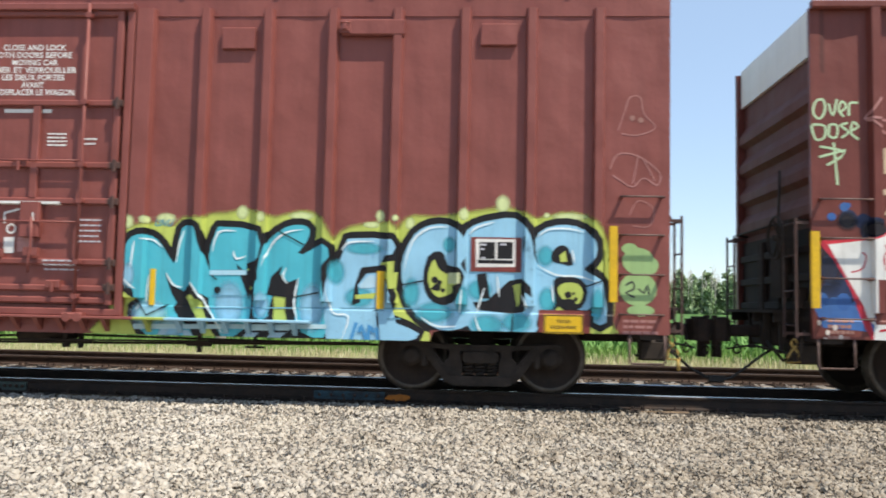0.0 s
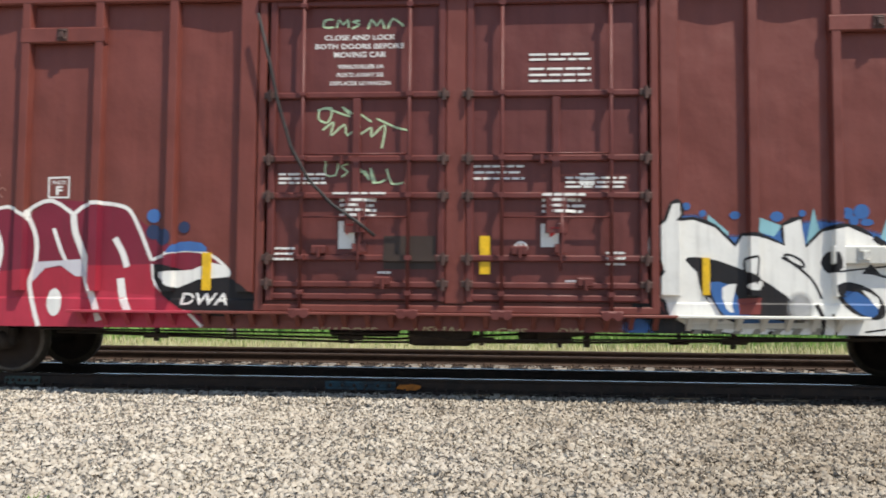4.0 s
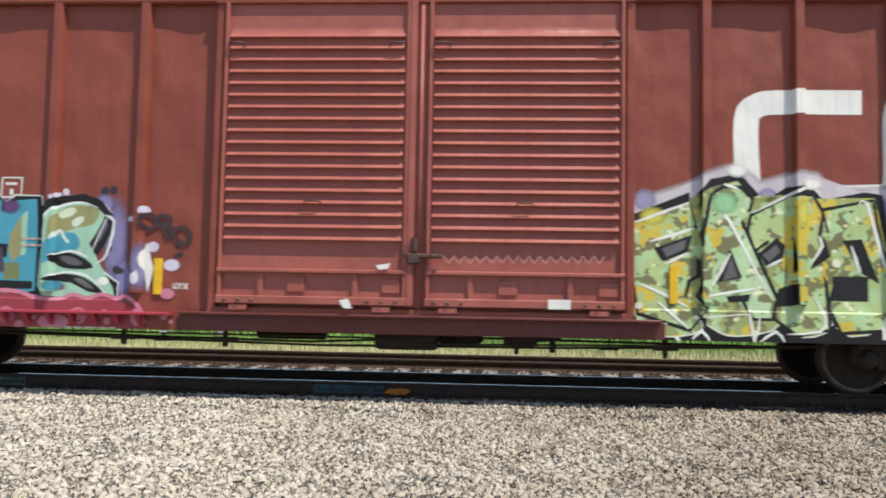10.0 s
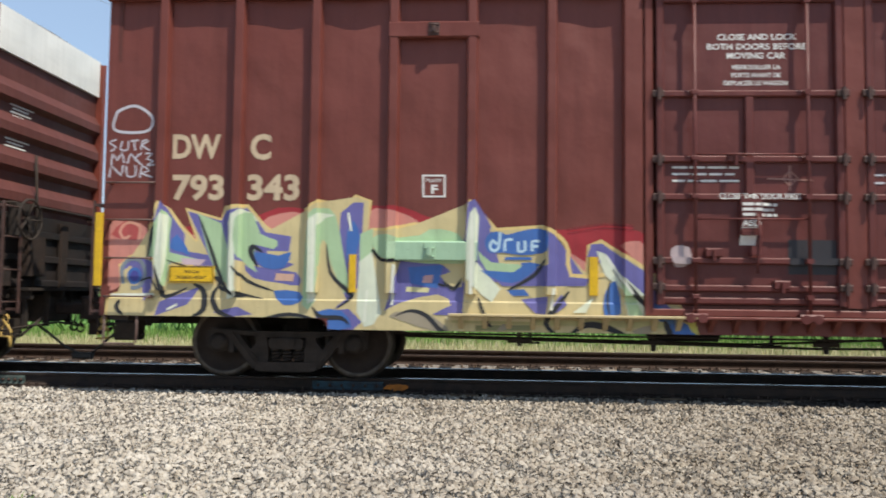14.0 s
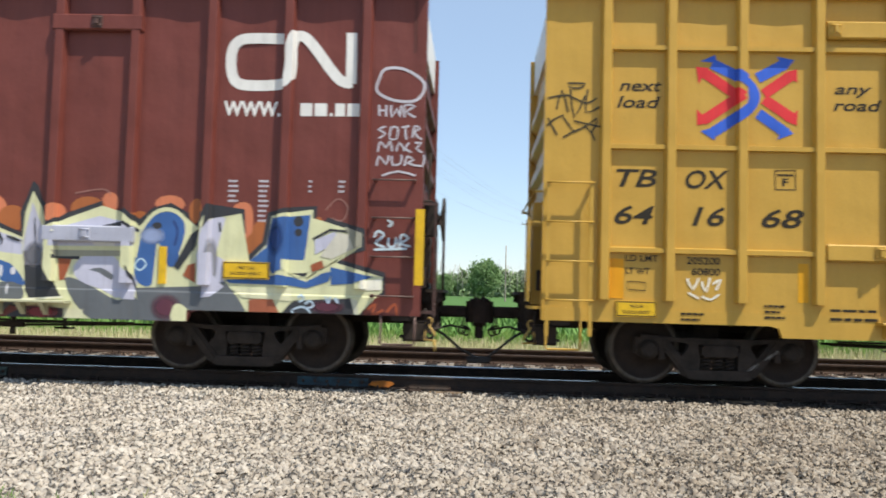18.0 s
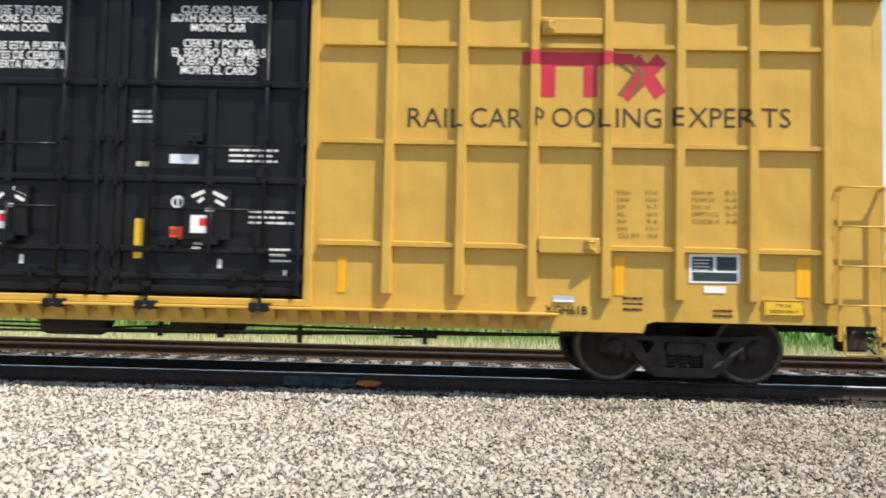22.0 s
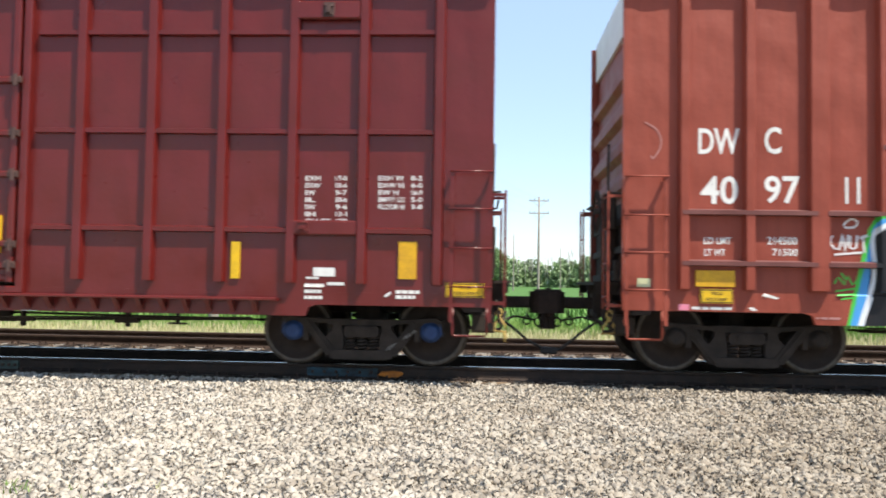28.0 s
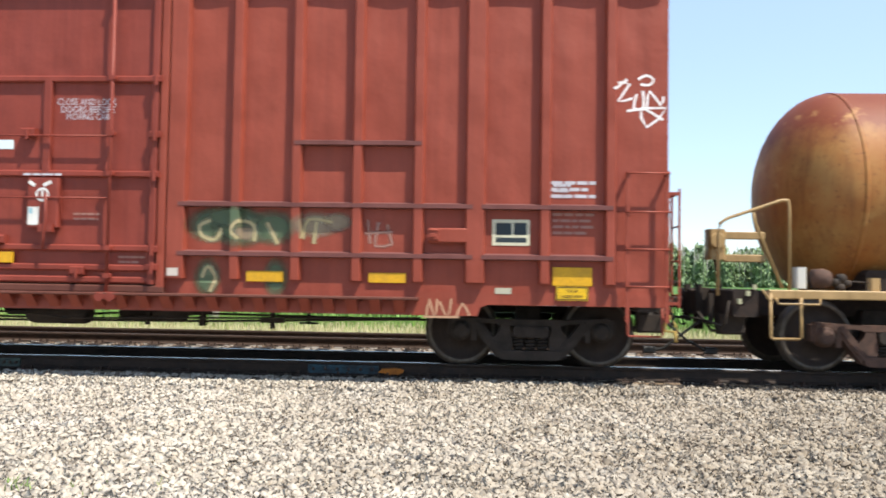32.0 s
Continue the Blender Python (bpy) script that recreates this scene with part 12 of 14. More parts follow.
p.line(C["ltgrey"],[(17.89,3.42),(17.9,3.28),(17.9,3.35),(17.98,3.35),(17.98,3.42),(17.98,3.27)],0.026,2)
p.line(C["ltgrey"],[(18.04,3.42),(18.05,3.27),(18.12,3.38),(18.15,3.27),(18.17,3.42)],0.026,2)
p.line(C["ltgrey"],[(18.21,3.27),(18.21,3.42),(18.34,3.41),(18.23,3.34),(18.35,3.27)],0.026,2)
p.line(C["ltgrey"],[(17.98,3.15),(17.89,3.11),(17.98,3.06),(17.9,3)],0.024,2)
p.line(C["ltgrey"],[(18.05,3.14),(18.03,3),(18.12,3),(18.13,3.14),(18.05,3.14)],0.024,2)
p.line(C["ltgrey"],[(18.18,3.14),(18.28,3.16),(18.23,3.14),(18.24,2.99)],0.024,2)
p.line(C["ltgrey"],[(18.32,3.01),(18.34,3.16),(18.41,3.13),(18.34,3.08),(18.43,2.99)],0.024,2)
p.line(C["ltgrey"],[(17.89,2.83),(17.92,2.96),(17.99,2.88),(18.04,2.97),(18.07,2.84)],0.024,2)
p.line(C["ltgrey"],[(18.12,2.84),(18.16,2.95),(18.23,2.84)],0.024,2)
p.line(C["ltgrey"],[(18.28,2.95),(18.23,2.88),(18.31,2.83)],0.024,2)
p.line(C["ltgrey"],[(18.35,2.95),(18.43,2.95),(18.37,2.88),(18.45,2.83)],0.024,2)
p.line(C["ltgrey"],[(17.88,2.65),(17.91,2.78),(18,2.67),(18.03,2.79)],0.024,2)
p.line(C["ltgrey"],[(18.07,2.78),(18.08,2.67),(18.18,2.69),(18.19,2.8)],0.024,2)
p.line(C["ltgrey"],[(18.23,2.66),(18.26,2.78),(18.34,2.73),(18.26,2.7),(18.45,2.66),(18.47,2.8)],0.024,2)
p.line(C["ltgrey"],[(17.95,2.53),(18.15,2.59),(18.37,2.54)],0.024,2)
p.line(srgb(190,206,214),[(17.88,1.76),(17.92,1.84),(18,1.79),(17.9,1.69),(18.02,1.64)],0.03,3)
p.line(srgb(190,206,214),[(18.06,1.76),(18.06,1.66),(18.14,1.66),(18.15,1.77)],0.03,3)
p.line(srgb(190,206,214),[(18.19,1.64),(18.22,1.8),(18.3,1.76),(18.22,1.69),(18.33,1.66)],0.03,3)
p.line(srgb(190,206,214),[(17.88,1.61),(18.29,1.63)],0.03,3)
p.line(srgb(190,206,214),[(18.04,1.98),(18.1,1.94),(18.05,1.9)],0.03,3)
p.line(C["ghost"],[(17.27,2.09),(17.41,2.23),(17.54,2.13),(17.48,1.96),(17.34,1.99)],0.014,4)
p.line(C["ghost"],[(14.08,2.23),(14.43,2.29),(14.54,2.22)],0.014,3)
p.done("lettering", "white sweeping road emblem, stencils and tags")

p = Art(box_d)
p.spot(srgb(196,118,84),13.026,1.995,0.19,0.202)
p.spot(srgb(196,118,84),13.848,1.977,0.128,0.122)
p.spot(srgb(196,118,84),14.534,2.12,0.11,0.135)
p.spot(srgb(196,118,84),12.092,1.869,0.0856,0.135)
p.spot(srgb(196,118,84),15.298,2.12,0.19,0.11)
p.spot(srgb(160,94,52),13.283,1.899,0.19,0.165)
p.spot(srgb(160,94,52),14.255,2.041,0.226,0.153)
p.spot(srgb(160,94,52),15.64,2.039,0.0978,0.159)
p.spot(srgb(160,94,52),13.16,1.778,0.153,0.122)
p.spot(srgb(160,94,52),16.459,1.789,0.11,0.153)
p.spot(srgb(160,94,52),14.929,1.902,0.122)
p.spot(srgb(160,94,52),17.176,1.879,0.0734,0.122)
p.fill(srgb(196,118,84),[(16.08,2.05),(16.19,2.16),(16.32,2.13),(16.36,1.96),(16.34,1.73),(16.25,1.61),(16.18,1.77)],2)
p.fill(srgb(160,94,52),[(15.9,1.39),(16.38,1.8),(16.5,1.84),(16.39,1.5),(16.14,1.37)])
p.fill(srgb(160,94,52),[(11.36,1.27),(11.78,1.25),(11.7,0.965),(11.41,0.834)])
p.line(srgb(52,54,58),[(11.25,1.63),(11.44,1.67),(11.6,1.75),(12.04,1.88),(12.16,2.06),(12.71,2.1),(12.73,1.9),(13.03,1.81),(13.43,1.66),(13.45,1.97),(13.54,2.25),(13.66,2.05),(13.74,1.79),(14.01,1.92),(14.44,2.08),(14.38,1.92),(14.74,1.99),(14.93,1.83)],0.13,1)
p.line(srgb(52,54,58),[(14.93,1.84),(15.11,2.01),(15.31,2.07),(15.49,1.97),(15.55,1.74),(15.68,1.82),(15.81,2.07),(16.21,2.02),(16.21,1.8),(16.02,1.4),(16.33,1.43),(16.54,1.64),(16.59,2),(16.85,2.05),(17.11,2.09),(17.1,1.77),(17.3,1.93),(17.74,1.8),(17.74,1.64),(17.36,1.45),(18,1.27),(18,1.1),(17.68,1.08),(17.71,0.79)],0.13,1)
p.fill(srgb(52,54,58),[(13.42,1.7),(13.46,2.16),(13.53,2.38),(13.6,2.32),(13.7,2.04),(13.69,1.88),(13.54,2.19),(13.47,1.91)])
p.fill(srgb(206,206,164),[(11.25,1.63),(11.44,1.67),(11.6,1.75),(12.04,1.88),(12.16,2.06),(12.71,2.1),(12.73,1.9),(13.03,1.81),(13.43,1.66),(13.45,1.97),(13.54,2.25),(13.66,2.05),(13.74,1.79),(14.01,1.92),(14.44,2.08),(14.38,1.92),(14.74,1.99),(14.93,1.83),(14.93,1.83),(15,0.63),(14.01,0.6),(13.32,0.813),(13.07,0.597),(11.36,0.576),(11.7,0.965),(11.93,1.21),(11.26,1.36)])
p.fill(srgb(206,206,164),[(14.93,1.84),(15.11,2.01),(15.31,2.07),(15.49,1.97),(15.55,1.74),(15.68,1.82),(15.81,2.07),(16.21,2.02),(16.21,1.8),(16.02,1.4),(16.33,1.43),(16.54,1.64),(16.59,2),(16.85,2.05),(17.11,2.09),(17.1,1.77),(17.3,1.93),(17.74,1.8),(17.74,1.64),(17.36,1.45),(18,1.27),(18,1.1),(17.68,1.08),(17.71,0.79),(16.34,0.758),(15.69,0.728),(15.45,0.631),(14.87,0.617),(14.85,1.47)])
p.fill(srgb(184,184,200),[(11.41,1.62),(12.01,1.83),(12.12,1.65),(12,1.41),(11.68,1.44),(11.45,1.54)])
p.fill(srgb(184,184,200),[(12.74,1.84),(13.43,1.63),(13.44,1.44),(13.06,1.48),(12.92,1.73)])
p.fill(srgb(184,184,200),[(13.45,1.63),(13.54,2.11),(13.69,1.76),(13.71,1.44),(13.45,1.49)])
p.fill(C["grey"],[(13.45,1.49),(13.71,1.46),(13.78,1.2),(13.49,1.19)])
p.fill(srgb(52,54,58),[(13.47,1.31),(13.73,1.32),(13.97,0.921),(13.56,0.896),(13.5,1)])
p.puff(srgb(110,110,116),13.596,1.441,0.153,0.183)
p.fill(srgb(184,184,200),[(13.81,1.77),(14.41,1.95),(14.73,1.88),(14.86,1.76),(14.86,1.58),(13.81,1.56)])
p.fill(srgb(52,54,58),[(14.37,1.81),(14.73,1.9),(14.71,1.77),(14.37,1.78)])
p.line(srgb(52,54,58),[(14.73,1.88),(14.93,1.76)],0.04,0)
p.bar(srgb(206,206,204),14.345,1.574,14.613,1.725)
p.spot(srgb(52,54,58),14.421,1.659,0.055,0.0367)
p.fill(srgb(58,94,150),[(12.24,1.98),(12.69,2.03),(12.72,1.77),(12.91,1.69),(12.95,1.51),(12.87,1.4),(12.68,1.35),(12.63,1.11),(12.4,1.66),(12.32,1.66),(12.23,1.56)])
p.fill(srgb(58,94,150),[(12.76,1.36),(13.05,1.38),(13.3,1.32),(13.47,1.13),(13.47,1.05),(13.18,1.11),(13.12,1.21),(12.86,1.22),(12.68,1.14)],2)
p.fill(srgb(52,54,58),[(12.5,2),(12.64,2.01),(12.65,1.85),(12.51,1.86)],2)
p.puff(srgb(40,60,110),12.787,1.583,0.122,0.275)
p.fill(srgb(52,54,58),[(11.62,0.87),(11.85,1.18),(12.04,1.16),(12.05,0.873)])
p.fill(srgb(112,62,78),[(11.67,0.896),(11.88,1.14),(12.02,1.13),(12.02,0.925)],2)
p.fill(srgb(52,54,58),[(12.12,1.16),(12.23,1.16),(12.24,0.883),(12.13,0.896)])
p.fill(srgb(52,54,58),[(12.33,1.1),(12.63,1.08),(12.24,0.852),(12.23,1.1)])
p.fill(srgb(96,100,104),[(12.16,0.813),(12.65,0.985),(12.94,0.867),(13.18,1.09),(13.47,1.05),(13.47,0.848),(13.32,0.813),(13.07,0.616),(12.35,0.617)],2)
p.fill(srgb(52,54,58),[(12.24,0.852),(12.62,0.954),(12.88,0.804),(12.63,0.736)],2)
p.fill(srgb(206,206,164),[(12.69,1.15),(12.89,1.21),(13.12,1.18),(13.16,1.06),(12.97,0.899),(12.65,0.824),(12.77,1.02)],3)
p.fill(srgb(52,54,58),[(12.71,1.03),(12.84,1.04),(12.85,0.912),(12.71,0.918)],2)
p.fill(srgb(96,100,104),[(14,1.16),(14.18,1.14),(14.44,1.02),(14.69,0.899),(14.92,0.941),(15,0.636),(14.45,0.61),(14.13,0.878)],2)
p.fill(srgb(184,184,200),[(14.11,1.32),(14.3,1.48),(14.55,1.48),(14.71,1.32),(14.73,0.937),(14.5,1.02),(14.18,1.14)],3)
p.fill(srgb(96,100,104),[(14.31,1.27),(14.46,1.3),(14.62,1.21),(14.59,1.15),(14.43,1.24)],2)
p.fill(srgb(184,184,200),[(14.72,1.34),(14.93,1.16),(14.9,0.91),(14.73,0.922)])
p.fill(srgb(150,82,54),[(13.9,1.42),(14.09,1.43),(14,1.14),(13.93,1.13)])
p.fill(srgb(150,82,54),[(11.94,0.767),(12.12,0.771),(12.13,0.6),(11.95,0.596)])
p.fill(srgb(150,82,54),[(12.09,1.25),(12.23,1.26),(12.22,1.15),(12.11,1.15)])
p.fill(srgb(52,54,58),[(13.2,0.625),(13.51,0.802),(14.01,0.782),(14.01,0.606)])
p.puff(srgb(120,50,56),13.727,0.73,0.275,0.11)
p.fill(srgb(206,204,170),[(14.01,0.782),(14.26,0.773),(14.26,0.634),(14.04,0.613)])
p.line(srgb(52,54,58),[(13.86,1.43),(14.18,1.42)],0.05,0)
p.fill(srgb(150,148,130),[(13.86,1.51),(14.7,1.52),(14.69,1.45),(13.88,1.43)])
p.spot(srgb(200,200,206),12.455,1.091,0.0612,0.0428)
p.spot(srgb(200,200,206),12.325,1.166,0.0489,0.0612)
p.spot(srgb(200,200,206),13.178,1.23,0.0245,0.0795)
p.spot(srgb(200,200,206),13.273,1.005,0.0153,0.0673)
p.spot(srgb(200,200,206),13.335,1.234,0.0367,0.0489)
p.line(srgb(140,170,190),[(12.56,0.657),(12.63,0.705),(12.71,0.66),(12.66,0.612),(12.58,0.626)],0.022,4,True)
p.line(srgb(140,170,190),[(12.74,0.661),(12.83,0.725),(12.94,0.696),(12.93,0.634),(12.85,0.632)],0.022,4,True)
p.fill(srgb(58,94,150),[(14.89,1.47),(14.96,1.78),(15.11,1.97),(15.3,2.02),(15.46,1.94),(15.51,1.79),(15.45,1.51),(15.38,1.34),(15.28,1.38),(15.18,1.63),(15.12,1.47),(15.11,1.1),(14.91,1.16)],3)
p.line(srgb(206,206,164),[(14.88,1.44),(14.95,1.78),(15.11,2),(15.31,2.05),(15.49,1.94),(15.53,1.76),(15.46,1.48)],0.05,3)
p.puff(srgb(150,165,200),15.089,1.718,0.183,0.122)
p.spot(srgb(52,54,58),15.148,1.844,0.0612,0.0428)
p.line(srgb(40,60,110),[(15.35,1.91),(15.41,1.79),(15.38,1.6)],0.03,3)
p.line(srgb(180,206,220),[(14.89,1.34),(14.96,1.43),(15.03,1.36),(14.96,1.28)],0.02,3,True)
p.fill(srgb(184,184,200),[(15.66,1.48),(15.74,1.82),(15.89,2),(16.02,1.95),(15.96,1.61),(15.9,1.42),(16.03,1.12),(15.79,1.05),(15.72,0.959),(15.7,1.17)])
p.fill(srgb(206,206,164),[(16.02,1.98),(16.2,2.01),(16.21,1.8),(16.05,1.42),(15.9,1.49)])
p.fill(srgb(52,54,58),[(15.75,1.82),(15.79,2.13),(16.2,2.02),(15.95,2.04),(15.84,1.95)])
p.fill(srgb(52,54,58),[(15.38,1.34),(15.58,1.74),(15.68,1.82),(15.65,1.6),(15.44,1.29)])
p.line(srgb(52,54,58),[(15.94,1.9),(15.95,1.78)],0.03,0)
p.puff(srgb(140,140,146),15.852,1.392,0.0917,0.336)
p.fill(srgb(58,94,150),[(16.33,1.43),(16.54,1.61),(16.6,1.97),(17.08,2.02),(17.05,1.72),(17.02,1.47),(16.76,1.47),(16.63,1.28),(16.51,1.41)])
p.fill(srgb(58,94,150),[(16.04,1.19),(16.64,1.22),(16.7,1.27),(16.88,1.24),(17.05,1.19),(17.25,1.3),(17.37,1.33),(17.33,1.2),(17.06,1.11),(16.82,1.14),(16.09,1.15)])
p.puff(srgb(34,62,116),16.659,1.716,0.122,0.245)
p.spot(srgb(52,54,58),16.931,1.936,0.0612,0.0673)
p.spot(srgb(52,54,58),16.933,1.798,0.0489)
p.fill(srgb(206,206,164),[(16.75,1.46),(17.09,1.45),(17.09,1.32),(16.94,1.23),(16.75,1.35)])
p.fill(srgb(52,54,58),[(16.86,1.29),(17.07,1.3),(17.03,1.25)])
p.fill(srgb(184,184,200),[(17.14,1.71),(17.39,1.82),(17.44,1.7),(17.15,1.53)])
p.fill(srgb(196,192,176),[(17.43,1.81),(17.72,1.76),(17.72,1.66),(17.36,1.48),(17.21,1.51)])
p.fill(srgb(150,82,54),[(17.1,1.4),(17.24,1.46),(17.27,1.37),(17.12,1.31)])
p.fill(srgb(58,94,150),[(17.35,1.38),(17.88,1.27),(17.62,1.18),(17.36,1.16)])
p.fill(srgb(224,222,206),[(17.73,1.22),(17.99,1.25),(17.99,1.11),(17.73,1.1)])
p.line(srgb(52,54,58),[(17.12,1.72),(17.33,1.84),(17.6,1.82)],0.03,1)
p.fill(srgb(150,148,130),[(17.51,1.89),(17.74,1.8),(17.74,1.64),(17.63,1.61)])
p.fill(srgb(96,100,104),[(14.92,1.06),(15.72,1.1),(15.8,0.924),(16.03,1.17),(16.21,0.97),(16.34,0.764),(15.69,0.738),(15.45,0.64),(14.99,0.62)])
p.puff(srgb(92,52,66),15.308,0.827,0.214,0.183)
p.fill(srgb(206,206,164),[(15.4,0.844),(15.51,0.868),(15.7,0.682),(15.39,0.629)],2)
p.fill(srgb(150,82,54),[(15.56,1.36),(15.65,1.39),(15.66,1.14),(15.5,1.23)])
p.fill(srgb(184,184,200),[(15.77,1.51),(15.85,1.53),(15.88,1.24),(16.02,1.1),(15.86,0.977),(15.74,0.959)])
p.fill(srgb(214,212,176),[(16.12,1.09),(16.88,1.11),(16.88,0.948),(16.27,0.977)])
p.fill(srgb(158,92,66),[(16.35,0.957),(16.64,0.964),(16.73,0.798),(16.35,0.759)])
p.fill(srgb(52,54,58),[(16.73,0.767),(16.9,0.954),(17.62,1),(17.7,0.79)])
p.puff(srgb(90,50,64),17.321,0.887,0.245,0.0917)
p.fill(srgb(190,190,170),[(17.61,1),(17.7,0.972),(17.71,0.79),(17.67,0.789)])
p.line(srgb(170,190,206),[(16.96,0.986),(17,1.03),(17.03,0.972),(16.97,0.94)],0.024,3)
p.line(srgb(170,190,206),[(17.05,0.912),(17.11,0.959),(17.16,0.899),(17.09,0.867)],0.024,3)
p.line(srgb(170,190,206),[(16.9,0.847),(17.03,0.881),(17.12,0.807),(17.04,0.759)],0.024,3)
p.line(srgb(170,190,206),[(17.3,1.02),(17.34,0.933),(17.36,1.02)],0.024,3)
p.line(srgb(170,190,206),[(17.41,0.996),(17.46,0.936),(17.43,1.01)],0.024,3)
p.line(srgb(170,190,206),[(16.88,0.832),(16.94,0.757)],0.024,3)
p.line(srgb(52,54,58),[(12.75,1.8),(13.13,1.7),(13.17,1.56)],0.04,2,taper=True)
p.line(srgb(52,54,58),[(13.23,1.67),(13.42,1.61)],0.04,2,taper=True)
p.line(srgb(52,54,58),[(11.67,1.67),(11.92,1.76)],0.04,2,taper=True)
p.line(srgb(52,54,58),[(13.58,1.91),(13.61,1.57)],0.02,2,taper=True)
p.line(srgb(52,54,58),[(11.62,1.34),(11.8,1.24)],0.03,2,taper=True)
p.line(srgb(52,54,58),[(13.32,0.813),(13.51,0.787)],0.03,2,taper=True)
p.line(srgb(52,54,58),[(14.8,1.34),(14.93,1.03)],0.03,2,taper=True)
p.line(srgb(52,54,58),[(12.37,1.67),(12.64,1.08)],0.02,2,taper=True)
p.line(srgb(52,54,58),[(12.24,0.821),(12.68,1.02)],0.02,2,taper=True)
p.line(srgb(222,220,200),[(13.84,1.75),(14.73,1.77)],0.024,1)
p.line(srgb(222,220,200),[(12.23,2.01),(12.71,2.08)],0.024,1)
p.line(srgb(222,220,200),[(13.47,0.879),(14,0.921)],0.024,1)
p.done("graffiti", "grey, royal blue and cream graffiti letters with orange puffs", True)

warning_plate(box_d, 16.297, 1.310, 0.579, 0.211)
reflector(box_d, 12.360, 1.319, 0.082, 0.466)
reflector(box_d, 15.242, 1.352, 0.095, 0.466)
reflector(box_d, 18.450, 1.645, 0.106, 0.932, -1.61)
p = Art(box_d)
p.line(srgb(160,80,50),[(17.82,0.867),(17.92,0.938),(17.89,0.801),(18.02,0.872)],0.03,3)
p.line(srgb(160,80,50),[(18.06,0.839),(18.16,0.943),(18.19,0.808)],0.03,3)
p.done("scribble", "rusty brown scribble on the sill", True)

p = Art(box_e)
p.text(C["txtblk"], "next", 0.911, 3.648, 0.142, 0.520, 0.025, 0.25)
p.text(C["txtblk"], "load", 0.882, 3.44, 0.143, 0.534, 0.025, 0.25)
p.text(C["txtblk"], "any", 3.518, 3.648, 0.127, 0.443, 0.025, 0.25)
p.text(C["txtblk"], "road", 3.501, 3.443, 0.135, 0.581, 0.025, 0.25)
p.text(C["txtblk"], "TB", 0.884, 2.462, 0.213, 0.501, 0.01, 0.25)
p.text(C["txtblk"], "OX", 1.728, 2.456, 0.220, 0.519, 0.01, 0.25)
p.text(C["txtblk"], "64", 0.871, 2.004, 0.220, 0.485, 0.01, 0.25)
p.text(C["txtblk"], "16", 1.81, 2.002, 0.224, 0.399, 0.01, 0.25)
p.text(C["txtblk"], "68", 2.646, 1.997, 0.219, 0.508, 0.01, 0.25)
p.line(C["txtblk"],[(2.805,2.69),(3.048,2.7),(3.053,2.46),(2.81,2.46)],0.016,0,True)
p.lines(C["txtblk"],2.834,3.021,2.651,1,0.055,0.027,80)
p.text(C["txtblk"], "F", 2.892, 2.505, 0.092, 0.075, 0.02)
p.line(srgb(206,48,52),[(1.929,3.9),(2.259,3.67),(2.401,3.58)],0.13,0)
p.line(srgb(206,48,52),[(1.931,3.29),(2.262,3.52),(2.401,3.61)],0.13,0)
p.fill(srgb(206,48,52),[(1.843,3.96),(1.999,3.95),(1.877,3.75)])
p.fill(srgb(206,48,52),[(1.857,3.43),(1.862,3.23),(2.03,3.27)])
p.line(srgb(52,94,196),[(2.04,4),(2.36,3.84),(2.51,3.72),(2.556,3.58),(2.475,3.44),(2.268,3.29),(2.061,3.15)],0.13,3)
p.fill(srgb(52,94,196),[(1.898,4.03),(2.072,4.11),(2.096,4.01)])
p.fill(srgb(52,94,196),[(1.906,3.16),(2.094,3.22),(2.077,3.05)])
p.line(srgb(52,94,196),[(2.592,3.83),(2.939,4.02)],0.13,0)
p.fill(srgb(52,94,196),[(2.825,4.1),(3.036,4.06),(2.927,3.93)])
p.line(srgb(206,48,52),[(2.667,3.63),(3.012,3.88)],0.13,0)
p.fill(srgb(206,48,52),[(2.899,3.89),(3.066,3.95),(3.069,3.78)])
p.line(srgb(206,48,52),[(2.668,3.57),(3.008,3.34)],0.13,0)
p.fill(srgb(206,48,52),[(2.911,3.31),(3.076,3.44),(3.065,3.25)])
p.line(srgb(52,94,196),[(2.602,3.39),(2.942,3.15)],0.13,0)
p.fill(srgb(52,94,196),[(2.832,3.07),(3.025,3.15),(2.912,3.24)])
p.text(C["txtblk"], "LD LMT", 1.011, 1.546, 0.078, 0.397, 0.02)
p.text(C["txtblk"], "205200", 1.753, 1.527, 0.085, 0.401, 0.02)
p.text(C["txtblk"], "LT WT", 1.016, 1.392, 0.076, 0.292, 0.02)
p.text(C["txtblk"], "60800", 1.812, 1.396, 0.084, 0.346, 0.02)
p.bar(srgb(214,150,20),0.809,1.089,0.997,1.573)
p.line(C["txtblk"],[(1.047,1.3),(1.257,1.29),(1.26,1.19),(1.05,1.2)],0.012,0,True)
p.line(srgb(60,54,36),[(0.033,3.54),(0.281,3.58),(0.498,3.48),(0.637,3.55)],0.022,2)
p.line(srgb(60,54,36),[(0.144,3.4),(0.207,3.65),(0.288,3.37)],0.022,2)
p.line(srgb(60,54,36),[(0.314,3.65),(0.362,3.3),(0.494,3.58)],0.022,2)
p.line(srgb(60,54,36),[(0.527,3.66),(0.501,3.37),(0.676,3.44)],0.022,2)
p.line(srgb(60,54,36),[(0.024,3.19),(0.218,3.33),(0.368,3.12),(0.645,3.3),(0.58,3.12)],0.022,2)
p.line(srgb(60,54,36),[(0.228,3.05),(0.507,3.19),(0.619,3.02)],0.022,2)
